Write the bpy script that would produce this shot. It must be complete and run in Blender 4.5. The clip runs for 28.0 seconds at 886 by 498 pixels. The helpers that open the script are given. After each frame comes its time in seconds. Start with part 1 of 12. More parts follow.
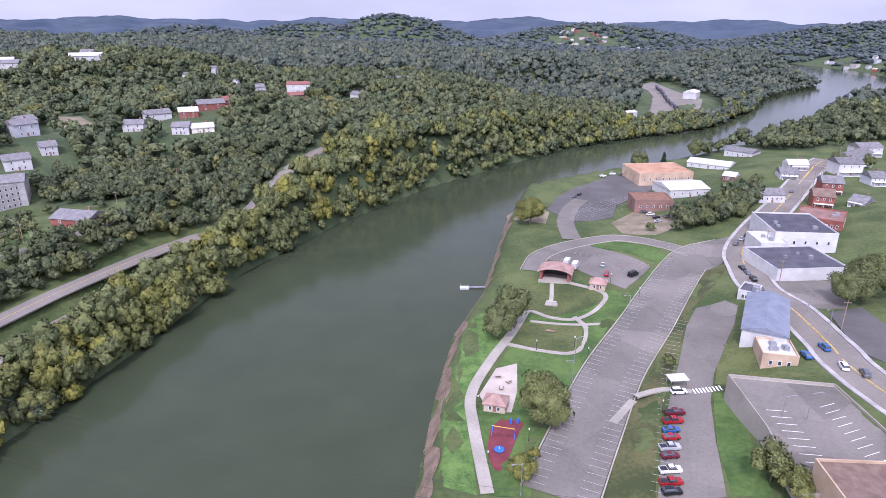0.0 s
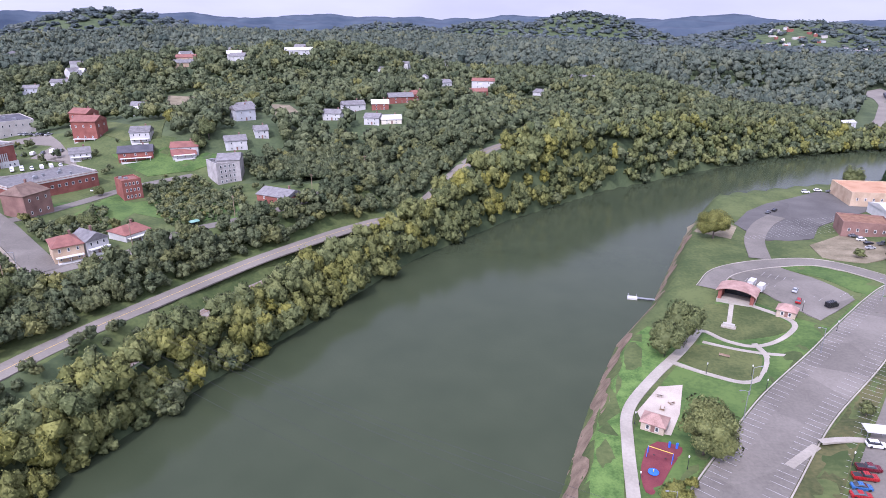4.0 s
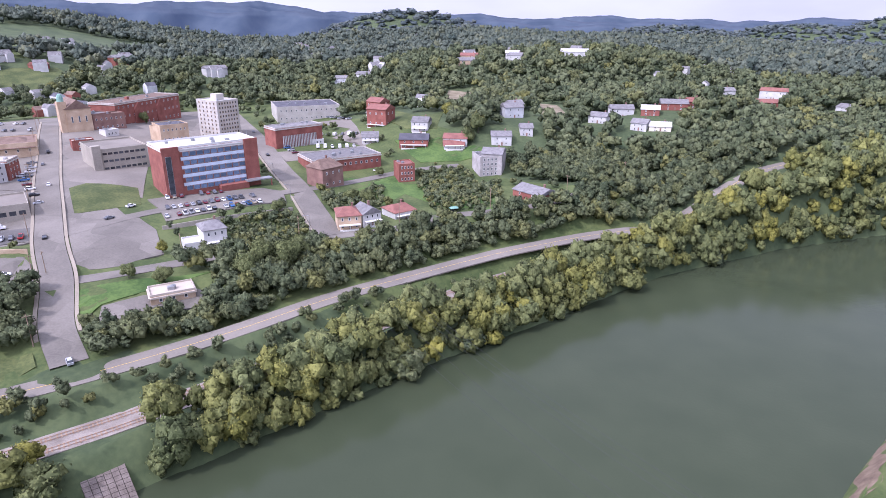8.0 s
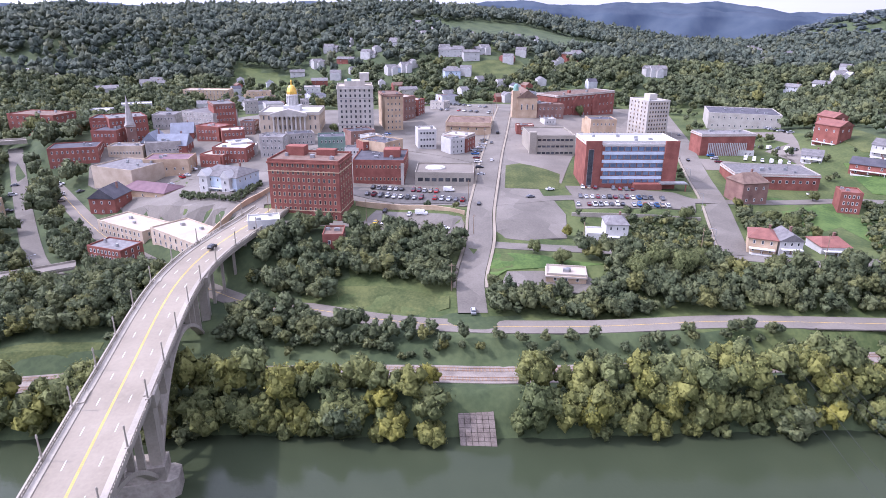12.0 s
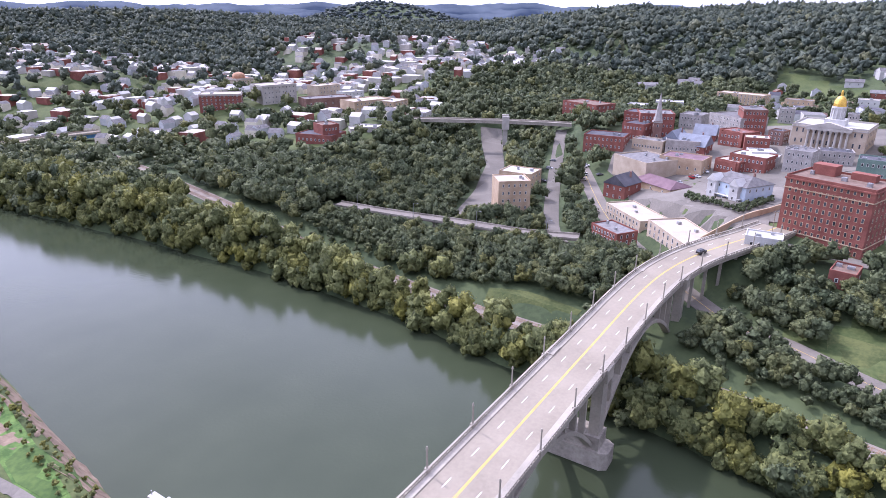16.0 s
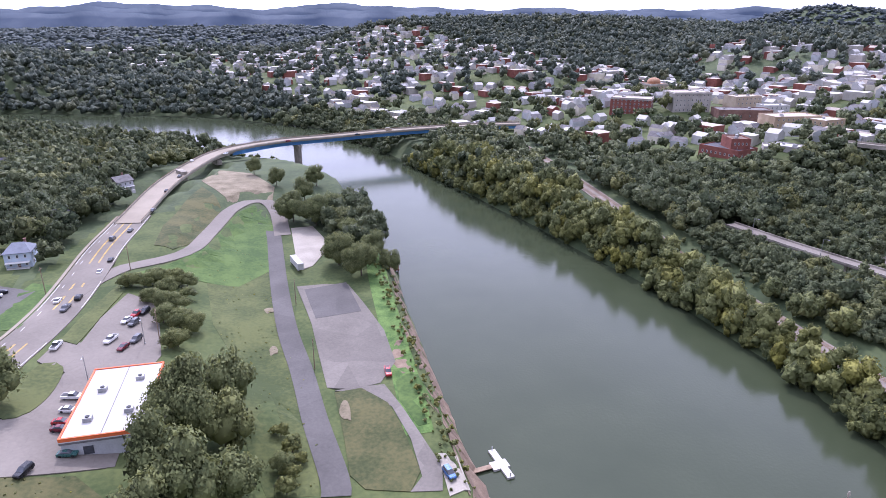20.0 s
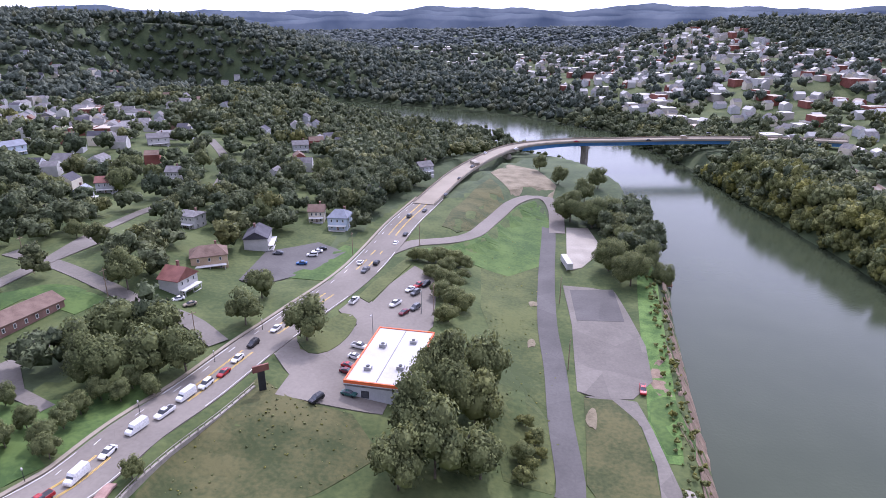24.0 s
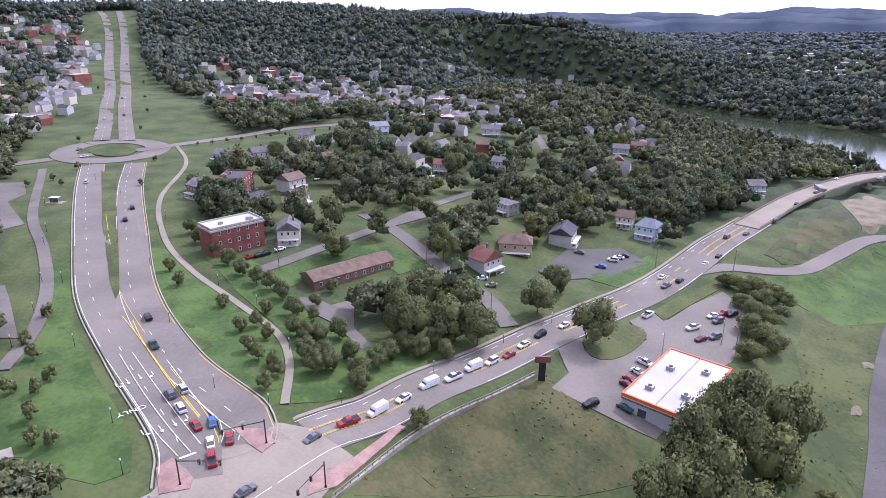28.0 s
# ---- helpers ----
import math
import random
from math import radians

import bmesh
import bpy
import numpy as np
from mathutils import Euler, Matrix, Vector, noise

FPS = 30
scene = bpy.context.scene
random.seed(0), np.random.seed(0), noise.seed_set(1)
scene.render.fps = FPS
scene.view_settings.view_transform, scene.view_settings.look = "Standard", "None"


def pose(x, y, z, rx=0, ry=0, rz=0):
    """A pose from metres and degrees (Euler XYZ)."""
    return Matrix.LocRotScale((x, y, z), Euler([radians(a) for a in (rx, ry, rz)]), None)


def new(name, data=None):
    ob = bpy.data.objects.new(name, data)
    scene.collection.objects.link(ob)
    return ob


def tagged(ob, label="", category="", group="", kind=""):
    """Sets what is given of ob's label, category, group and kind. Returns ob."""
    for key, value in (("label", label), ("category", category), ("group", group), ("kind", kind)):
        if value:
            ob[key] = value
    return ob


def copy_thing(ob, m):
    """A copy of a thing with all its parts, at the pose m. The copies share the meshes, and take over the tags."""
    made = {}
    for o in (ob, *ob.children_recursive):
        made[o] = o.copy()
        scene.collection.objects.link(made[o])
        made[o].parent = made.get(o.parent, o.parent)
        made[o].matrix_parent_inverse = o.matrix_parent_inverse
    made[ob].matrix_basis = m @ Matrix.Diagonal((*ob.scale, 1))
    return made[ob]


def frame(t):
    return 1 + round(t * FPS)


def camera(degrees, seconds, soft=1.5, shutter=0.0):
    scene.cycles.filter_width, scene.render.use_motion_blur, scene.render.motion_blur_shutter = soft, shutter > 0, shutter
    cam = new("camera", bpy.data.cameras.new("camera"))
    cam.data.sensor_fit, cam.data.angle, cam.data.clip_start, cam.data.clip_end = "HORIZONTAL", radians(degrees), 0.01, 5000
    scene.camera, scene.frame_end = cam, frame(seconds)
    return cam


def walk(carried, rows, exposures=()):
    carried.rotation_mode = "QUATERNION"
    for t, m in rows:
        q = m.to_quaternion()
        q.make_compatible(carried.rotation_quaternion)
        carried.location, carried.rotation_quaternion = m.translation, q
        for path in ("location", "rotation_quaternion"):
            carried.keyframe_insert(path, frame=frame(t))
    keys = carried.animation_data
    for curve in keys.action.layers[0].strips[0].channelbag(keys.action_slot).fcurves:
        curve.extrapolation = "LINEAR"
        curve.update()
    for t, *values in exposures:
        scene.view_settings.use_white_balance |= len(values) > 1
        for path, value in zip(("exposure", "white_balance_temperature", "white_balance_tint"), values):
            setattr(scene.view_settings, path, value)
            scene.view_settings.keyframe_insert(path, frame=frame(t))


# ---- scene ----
EYE = (0.0, 0.0, 111.55)
cam = camera(70.61, 28.0, soft=0.5)
# seconds, tilt, roll and heading in degrees: a hovering camera that turns to its left
PATH = [
    (0.0, 69.73, 0.16, 0.00),
    (0.5, 69.73, 0.15, 0.82),
    (1.0, 69.74, 0.16, 1.46),
    (1.5, 69.73, 0.09, 2.91),
    (2.0, 69.74, 0.00, 5.08),
    (2.5, 69.71, -0.06, 7.38),
    (4.5, 69.62, 0.26, 19.75),
    (5.0, 69.64, 0.17, 23.28),
    (5.5, 69.64, 0.09, 26.18),
    (6.0, 69.66, 0.08, 28.89),
    (6.5, 69.67, 0.04, 31.23),
    (7.0, 69.68, 0.02, 33.81),
    (7.5, 69.74, -0.06, 36.49),
    (8.0, 69.77, -0.08, 39.99),
    (8.5, 69.76, -0.10, 43.70),
    (9.0, 69.75, -0.09, 50.41),
    (9.5, 69.75, -0.12, 56.71),
    (10.0, 69.72, -0.19, 63.03),
    (10.5, 69.70, -0.29, 67.63),
    (11.0, 69.71, -0.35, 71.48),
    (11.5, 69.66, -0.30, 74.50),
    (13.5, 69.57, -0.39, 89.89),
    (14.0, 69.37, 0.01, 95.87),
    (14.5, 69.41, 0.10, 102.52),
    (15.0, 69.51, 0.09, 110.12),
    (15.5, 69.57, -0.05, 116.59),
    (16.0, 69.56, -0.24, 122.70),
    (16.5, 69.55, -0.23, 128.47),
    (17.0, 69.55, -0.05, 133.90),
    (17.5, 69.58, -0.10, 138.58),
    (18.0, 69.66, -0.17, 143.49),
    (18.5, 69.70, -0.22, 147.90),
    (19.0, 69.77, -0.31, 152.32),
    (19.5, 69.78, -0.35, 155.42),
    (20.0, 69.84, -0.28, 158.34),
    (20.5, 69.83, -0.23, 160.89),
    (22.5, 69.81, 0.13, 171.61),
    (23.0, 69.86, 0.10, 175.42),
    (23.5, 69.87, 0.06, 179.51),
    (24.0, 69.89, -0.01, 184.30),
    (24.5, 69.88, -0.13, 189.00),
    (25.0, 69.93, -0.18, 193.94),
    (25.5, 69.96, -0.24, 197.94),
    (26.0, 69.97, -0.37, 202.00),
    (26.5, 69.94, -0.35, 206.02),
    (27.0, 69.92, -0.30, 210.64),
    (27.5, 69.95, -0.30, 212.28),
    (28.0, 69.98, -0.26, 213.20),
]
# the lens opens a little over the dark wooded bank and closes towards the open east side
EXPOSURES = [(0.0, -0.06), (5.0, 0.10), (8.0, 0.20), (11.0, 0.26), (14.0, 0.28), (17.0, 0.22), (20.0, 0.12), (24.0, -0.04), (28.0, -0.14)]
walk(cam, [(t, pose(*EYE, a, b, c)) for t, a, b, c in PATH], EXPOSURES)


# ---------------------------------------------------------------- daylight
SUN_DIRECTION = Vector((-5, -22, 25.5)).normalized()
sun = new("sun", bpy.data.lights.new("sun", "SUN"))
sun.data.energy, sun.data.angle, sun.data.color = 3.25, radians(1.2), (1.0, 0.965, 0.92)
sun.rotation_euler = SUN_DIRECTION.to_track_quat("Z", "Y").to_euler()
world = bpy.data.worlds.new("world")
scene.world = world
world.use_nodes = True
wn = world.node_tree.nodes
sky = wn.new("ShaderNodeTexSky")
sky.sky_type, sky.sun_disc = "NISHITA", False
sky.sun_elevation = math.asin(SUN_DIRECTION.z)
sky.sun_rotation = math.atan2(SUN_DIRECTION.x, SUN_DIRECTION.y)
sky.air_density, sky.dust_density, sky.ozone_density = 1.0, 2.5, 1.0
# thin bright cloud over the blue, all round
cloud = wn.new("ShaderNodeTexNoise")
cloud.inputs["Scale"].default_value, cloud.inputs["Detail"].default_value = 2.2, 6.0
wmap = wn.new("ShaderNodeMapping")
wmap.inputs["Scale"].default_value = (1, 1, 3.5)
wco = wn.new("ShaderNodeTexCoord")
wramp = wn.new("ShaderNodeValToRGB")
wramp.color_ramp.elements[0].position, wramp.color_ramp.elements[1].position = 0.36, 0.62
wramp.color_ramp.elements[0].color = (0.72, 0.72, 0.72, 1)
wmix = wn.new("ShaderNodeMixRGB")
wl = world.node_tree.links
wl.new(wco.outputs["Generated"], wmap.inputs["Vector"])
wl.new(wmap.outputs["Vector"], cloud.inputs["Vector"])
wl.new(cloud.outputs["Fac"], wramp.inputs["Fac"])
wl.new(wramp.outputs["Color"], wmix.inputs["Fac"])
# cloud is brighter towards the sun
near_sun, glow, power = wn.new("ShaderNodeVectorMath"), wn.new("ShaderNodeMapRange"), wn.new("ShaderNodeVectorMath")
near_sun.operation, near_sun.inputs[1].default_value = "DOT_PRODUCT", SUN_DIRECTION
glow.interpolation_type = "SMOOTHSTEP"
glow.inputs["From Min"].default_value, glow.inputs["From Max"].default_value = 0.1, 1.0
glow.inputs["To Min"].default_value, glow.inputs["To Max"].default_value = 0.9, 3.0
power.operation, power.inputs[0].default_value = "SCALE", (8.4, 9.0, 10.9)
wl.new(wco.outputs["Generated"], near_sun.inputs[0])
wl.new(near_sun.outputs["Value"], glow.inputs["Value"])
wl.new(glow.outputs["Result"], power.inputs["Scale"])
wl.new(power.outputs["Vector"], wmix.inputs["Color2"])
wl.new(sky.outputs["Color"], wmix.inputs["Color1"])
wl.new(wmix.outputs["Color"], wn["Background"].inputs["Color"])
wn["Background"].inputs["Strength"].default_value = 0.11
scene.view_settings.use_white_balance = True
scene.view_settings.white_balance_temperature, scene.view_settings.white_balance_tint = 5900, 30


# ---------------------------------------------------------------- materials
def surface(name, dark, light, rough=0.85, scale=0.3, fine=4.0, bump=0.15, metal=0.0, spread=0.0, contrast=0.25, spec=0.3, patched=0.0):
    """A weathered surface: two colours mixed by coarse and fine noise in world metres, fine relief, and a spread of
    brightness from object to object."""
    m = bpy.data.materials.new(name)
    m.use_nodes = True
    n, l = m.node_tree.nodes, m.node_tree.links
    b = n["Principled BSDF"]
    b.inputs["Metallic"].default_value, b.inputs["Specular IOR Level"].default_value = metal, spec
    geo = n.new("ShaderNodeNewGeometry")
    coarse, small = n.new("ShaderNodeTexNoise"), n.new("ShaderNodeTexNoise")
    coarse.inputs["Scale"].default_value, coarse.inputs["Detail"].default_value = scale, 4
    small.inputs["Scale"].default_value, small.inputs["Detail"].default_value = fine, 3
    for t in (coarse, small):
        l.new(geo.outputs["Position"], t.inputs["Vector"])
    add = n.new("ShaderNodeMath")
    add.operation = "ADD"
    half = n.new("ShaderNodeMath")
    half.operation, half.inputs[1].default_value = "MULTIPLY", 0.55
    l.new(small.outputs["Fac"], half.inputs[0])
    l.new(coarse.outputs["Fac"], add.inputs[0])
    l.new(half.outputs[0], add.inputs[1])
    ramp = n.new("ShaderNodeValToRGB")
    ramp.color_ramp.elements[0].position, ramp.color_ramp.elements[1].position = 0.775 - contrast, 0.775 + contrast
    ramp.color_ramp.elements[0].color, ramp.color_ramp.elements[1].color = (*dark, 1), (*light, 1)
    l.new(add.outputs[0], ramp.inputs["Fac"])
    out = ramp.outputs["Color"]
    if spread:
        info, hsv, ma = n.new("ShaderNodeObjectInfo"), n.new("ShaderNodeHueSaturation"), n.new("ShaderNodeMapRange")
        ma.inputs["To Min"].default_value, ma.inputs["To Max"].default_value = 1 - spread, 1 + spread
        l.new(info.outputs["Random"], ma.inputs["Value"])
        l.new(ma.outputs["Result"], hsv.inputs["Value"])
        l.new(out, hsv.inputs["Color"])
        out = hsv.outputs["Color"]
    if patched:
        # resurfaced strips and old patches of other ages, and fine cracks
        cell, crack, shade, dim = n.new("ShaderNodeTexVoronoi"), n.new("ShaderNodeTexVoronoi"), n.new("ShaderNodeMapRange"), n.new("ShaderNodeMapRange")
        cell.inputs["Scale"].default_value, crack.inputs["Scale"].default_value = 0.055, 0.22
        crack.feature = "DISTANCE_TO_EDGE"
        for t in (cell, crack):
            l.new(geo.outputs["Position"], t.inputs["Vector"])
        sep = n.new("ShaderNodeSeparateColor")
        l.new(cell.outputs["Color"], sep.inputs["Color"])
        l.new(sep.outputs["Red"], shade.inputs["Value"])
        shade.inputs["To Min"].default_value, shade.inputs["To Max"].default_value = 1 - patched, 1 + 0.6 * patched
        l.new(crack.outputs["Distance"], dim.inputs["Value"])
        dim.inputs["From Max"].default_value, dim.inputs["To Min"].default_value = 0.012, 0.86
        both, tone = n.new("ShaderNodeMath"), n.new("ShaderNodeHueSaturation")
        both.operation = "MULTIPLY"
        l.new(shade.outputs["Result"], both.inputs[0])
        l.new(dim.outputs["Result"], both.inputs[1])
        l.new(both.outputs[0], tone.inputs["Value"])
        l.new(out, tone.inputs["Color"])
        out = tone.outputs["Color"]
    l.new(out, b.inputs["Base Color"])
    rr = n.new("ShaderNodeMapRange")
    rr.inputs["To Min"].default_value, rr.inputs["To Max"].default_value = max(0.02, rough - 0.1), min(1, rough + 0.1)
    l.new(small.outputs["Fac"], rr.inputs["Value"])
    l.new(rr.outputs["Result"], b.inputs["Roughness"])
    if bump:
        bp = n.new("ShaderNodeBump")
        bp.inputs["Strength"].default_value, bp.inputs["Distance"].default_value = bump, 0.1
        l.new(small.outputs["Fac"], bp.inputs["Height"])
        l.new(bp.outputs["Normal"], b.inputs["Normal"])
    return m


def foliage(name, dark, light, warm, rough=0.7):
    """Leaves: colour varies from tree to tree by the point attribute "tint" and from clump to clump."""
    m = bpy.data.materials.new(name)
    m.use_nodes = True
    n, l = m.node_tree.nodes, m.node_tree.links
    b = n["Principled BSDF"]
    b.inputs["Roughness"].default_value, b.inputs["Specular IOR Level"].default_value = rough, 0.15
    geo, att = n.new("ShaderNodeNewGeometry"), n.new("ShaderNodeAttribute")
    att.attribute_name = "tint"
    mix = n.new("ShaderNodeMixRGB")
    mix.inputs["Color1"].default_value, mix.inputs["Color2"].default_value = (*dark, 1), (*light, 1)
    l.new(geo.outputs["Random Per Island"], mix.inputs["Fac"])
    ramp = n.new("ShaderNodeValToRGB")
    ramp.color_ramp.elements[0].color = (0.6, 0.68, 0.72, 1)
    ramp.color_ramp.elements[1].color = (*warm, 1)
    mid = ramp.color_ramp.elements.new(0.55)
    mid.color = (1, 1, 1, 1)
    l.new(att.outputs["Fac"], ramp.inputs["Fac"])
    mul = n.new("ShaderNodeMixRGB")
    mul.blend_type, mul.inputs["Fac"].default_value = "MULTIPLY", 1.0
    l.new(mix.outputs["Color"], mul.inputs["Color1"])
    l.new(ramp.outputs["Color"], mul.inputs["Color2"])
    l.new(mul.outputs["Color"], b.inputs["Base Color"])
    # leaf masses are lit as the rounded boughs that they make up
    bough, world_way, unit = n.new("ShaderNodeAttribute"), n.new("ShaderNodeVectorTransform"), n.new("ShaderNodeVectorMath")
    bough.attribute_name = "puff"
    world_way.vector_type, world_way.convert_from, world_way.convert_to = "VECTOR", "OBJECT", "WORLD"
    unit.operation = "NORMALIZE"
    l.new(bough.outputs["Vector"], world_way.inputs["Vector"])
    ruffle, centre, sum_up = n.new("ShaderNodeTexNoise"), n.new("ShaderNodeVectorMath"), n.new("ShaderNodeVectorMath")
    ruffle.inputs["Scale"].default_value, ruffle.inputs["Detail"].default_value = 0.9, 3
    centre.operation, centre.inputs[1].default_value, centre.inputs[2].default_value = "MULTIPLY_ADD", (3.2, 3.2, 3.2), (-1.6, -1.6, -1.6)
    l.new(geo.outputs["Position"], ruffle.inputs["Vector"])
    l.new(ruffle.outputs["Color"], centre.inputs[0])
    l.new(world_way.outputs["Vector"], sum_up.inputs[0])
    l.new(centre.outputs["Vector"], sum_up.inputs[1])
    l.new(sum_up.outputs["Vector"], unit.inputs[0])
    l.new(unit.outputs["Vector"], b.inputs["Normal"])
    thin, blend = n.new("ShaderNodeBsdfTranslucent"), n.new("ShaderNodeMixShader")
    l.new(mul.outputs["Color"], thin.inputs["Color"])
    blend.inputs["Fac"].default_value = 0.18
    l.new(b.outputs["BSDF"], blend.inputs[1])
    l.new(thin.outputs["BSDF"], blend.inputs[2])
    l.new(blend.outputs["Shader"], n["Material Output"].inputs["Surface"])
    return m


M = {}
M["grass"] = surface("mown_grass", (0.042, 0.060, 0.018), (0.099, 0.114, 0.039), 0.95, 0.07, 0.9, 0.5, contrast=0.16)
M["lawn"] = surface("lush_lawn", (0.038, 0.077, 0.018), (0.085, 0.138, 0.035), 0.95, 0.08, 0.8, 0.5, contrast=0.16)
M["weeds"] = surface("riverbank_weeds", (0.045, 0.095, 0.021), (0.113, 0.191, 0.048), 0.95, 0.25, 1.6, 0.9, contrast=0.18)
M["dry_grass"] = surface("dry_grass", (0.039, 0.052, 0.017), (0.099, 0.095, 0.038), 0.95, 0.075, 0.9, 0.6, contrast=0.15)
M["land"] = surface("undergrowth", (0.036, 0.055, 0.023), (0.074, 0.098, 0.042), 0.95, 0.05, 0.5, 0.9, contrast=0.17)
M["yard"] = surface("rough_yard_grass", (0.040, 0.062, 0.018), (0.092, 0.114, 0.039), 0.95, 0.06, 0.7, 0.7, contrast=0.17)
M["slab"] = surface("brown_weathered_slab", (0.10, 0.080, 0.066), (0.21, 0.175, 0.15), 0.95, 0.3, 2.5, 0.5)
M["dirt"] = surface("bare_earth", (0.117, 0.098, 0.060), (0.252, 0.214, 0.144), 0.95, 0.15, 1.5, 0.5)
M["shore"] = surface("stony_shore", (0.115, 0.080, 0.055), (0.250, 0.185, 0.130), 0.9, 0.3, 2.0, 0.8)
M["gravel"] = surface("rail_ballast", (0.15, 0.125, 0.105), (0.28, 0.245, 0.21), 0.95, 0.2, 3.0, 0.5)
M["asphalt"] = surface("worn_asphalt", (0.122, 0.111, 0.094), (0.190, 0.172, 0.147), 0.9, 0.06, 1.2, 0.1, patched=0.16)
M["asphalt_new"] = surface("fresh_asphalt", (0.072, 0.068, 0.063), (0.119, 0.112, 0.103), 0.85, 0.06, 1.2, 0.1, patched=0.12)
M["road"] = surface("grey_road", (0.147, 0.131, 0.111), (0.210, 0.187, 0.158), 0.9, 0.05, 1.0, 0.1, patched=0.07)
M["concrete"] = surface("pale_concrete", (0.245, 0.222, 0.183), (0.361, 0.329, 0.273), 0.85, 0.12, 1.5, 0.15)
M["deck"] = surface("bridge_deck_concrete", (0.215, 0.184, 0.140), (0.290, 0.252, 0.194), 0.85, 0.08, 1.2, 0.1)
M["old_concrete"] = surface("stained_concrete", (0.170, 0.152, 0.127), (0.408, 0.371, 0.314), 0.9, 0.1, 1.0, 0.3)
M["paving"] = surface("reddish_brick_paving", (0.22, 0.13, 0.105), (0.38, 0.25, 0.21), 0.85, 0.4, 4, 0.2)
M["paint"] = surface("white_road_paint", (0.6, 0.6, 0.58), (0.82, 0.82, 0.8), 0.7, 0.5, 4, 0.05)
M["worn_paint"] = surface("worn_road_paint", (0.3, 0.29, 0.28), (0.55, 0.54, 0.52), 0.8, 0.8, 4, 0.05)
M["yellow"] = surface("yellow_road_paint", (0.55, 0.36, 0.06), (0.75, 0.5, 0.1), 0.7, 0.5, 4, 0.05)
M["brick"] = surface("red_brick", (0.165, 0.055, 0.043), (0.285, 0.108, 0.082), 0.9, 0.25, 5, 0.3)
M["brick_dark"] = surface("dark_brick", (0.15, 0.085, 0.07), (0.27, 0.16, 0.13), 0.9, 0.25, 5, 0.3)
M["brick_tan"] = surface("tan_brick", (0.34, 0.24, 0.155), (0.52, 0.4, 0.28), 0.9, 0.2, 5, 0.3)
M["brick_buff"] = surface("buff_brick", (0.357, 0.281, 0.204), (0.510, 0.425, 0.332), 0.9, 0.2, 5, 0.3)
M["stone"] = surface("pale_limestone", (0.328, 0.307, 0.271), (0.471, 0.443, 0.400), 0.85, 0.2, 3, 0.2)
M["stone_grey"] = surface("grey_stone", (0.24, 0.225, 0.21), (0.42, 0.395, 0.37), 0.9, 0.3, 3, 0.3)
M["white"] = surface("white_siding", (0.399, 0.394, 0.376), (0.532, 0.525, 0.506), 0.7, 0.3, 3, 0.08, spread=0.06)
M["cream"] = surface("cream_siding", (0.58, 0.53, 0.42), (0.72, 0.67, 0.55), 0.75, 0.3, 3, 0.08, spread=0.06)
M["blue_siding"] = surface("pale_blue_siding", (0.42, 0.5, 0.58), (0.56, 0.64, 0.72), 0.75, 0.3, 3, 0.08)
M["grey_siding"] = surface("grey_siding", (0.36, 0.37, 0.38), (0.5, 0.51, 0.52), 0.75, 0.3, 3, 0.08, spread=0.1)
M["green_siding"] = surface("green_siding", (0.10, 0.17, 0.14), (0.17, 0.25, 0.21), 0.75, 0.3, 3, 0.08)
M["roof_grey"] = surface("grey_shingles", (0.105, 0.1, 0.1), (0.2, 0.192, 0.19), 0.9, 0.5, 5, 0.4, spread=0.15)
M["roof_dark"] = surface("dark_roofing", (0.045, 0.045, 0.055), (0.095, 0.092, 0.105), 0.85, 0.2, 3, 0.2, spread=0.1)
M["roof_brown"] = surface("brown_shingles", (0.111, 0.072, 0.055), (0.196, 0.136, 0.106), 0.9, 0.4, 5, 0.4, spread=0.1)
M["roof_red"] = surface("red_metal_roof", (0.15, 0.06, 0.048), (0.25, 0.105, 0.082), 0.6, 0.4, 4, 0.1)
M["roof_white"] = surface("white_roof_membrane", (0.372, 0.365, 0.342), (0.506, 0.494, 0.467), 0.7, 0.12, 2, 0.05)
M["roof_tan"] = surface("tan_gravel_roof", (0.323, 0.276, 0.225), (0.459, 0.404, 0.340), 0.9, 0.15, 3, 0.1)
M["roof_blue"] = surface("blue_grey_metal_roof", (0.13, 0.145, 0.175), (0.2, 0.22, 0.26), 0.5, 0.3, 3, 0.05)
M["roof_rust"] = surface("rusty_orange_roof", (0.3, 0.155, 0.085), (0.45, 0.27, 0.17), 0.8, 0.12, 2, 0.2)
M["purple_tile"] = surface("purple_brown_roof", (0.12, 0.07, 0.085), (0.2, 0.125, 0.14), 0.8, 0.3, 4, 0.2)
M["glass"] = surface("window_glass", (0.03, 0.034, 0.04), (0.075, 0.082, 0.095), 0.12, 0.3, 1, 0.0, spec=0.6, spread=0.4)
M["blue_glass"] = surface("blue_curtain_glass", (0.07, 0.11, 0.17), (0.13, 0.19, 0.28), 0.12, 0.3, 1, 0.0, spec=0.6, spread=0.3)
M["trim"] = surface("white_trim", (0.511, 0.503, 0.477), (0.620, 0.612, 0.583), 0.7, 0.5, 4, 0.05)
M["steel"] = surface("grey_steel", (0.26, 0.27, 0.28), (0.4, 0.41, 0.42), 0.45, 0.6, 5, 0.05, metal=0.6)
M["black"] = surface("black_metal", (0.015, 0.016, 0.018), (0.035, 0.036, 0.04), 0.5, 0.6, 5, 0.05)
M["blue_steel"] = surface("blue_painted_steel", (0.045, 0.16, 0.36), (0.08, 0.24, 0.48), 0.5, 0.2, 2, 0.05)
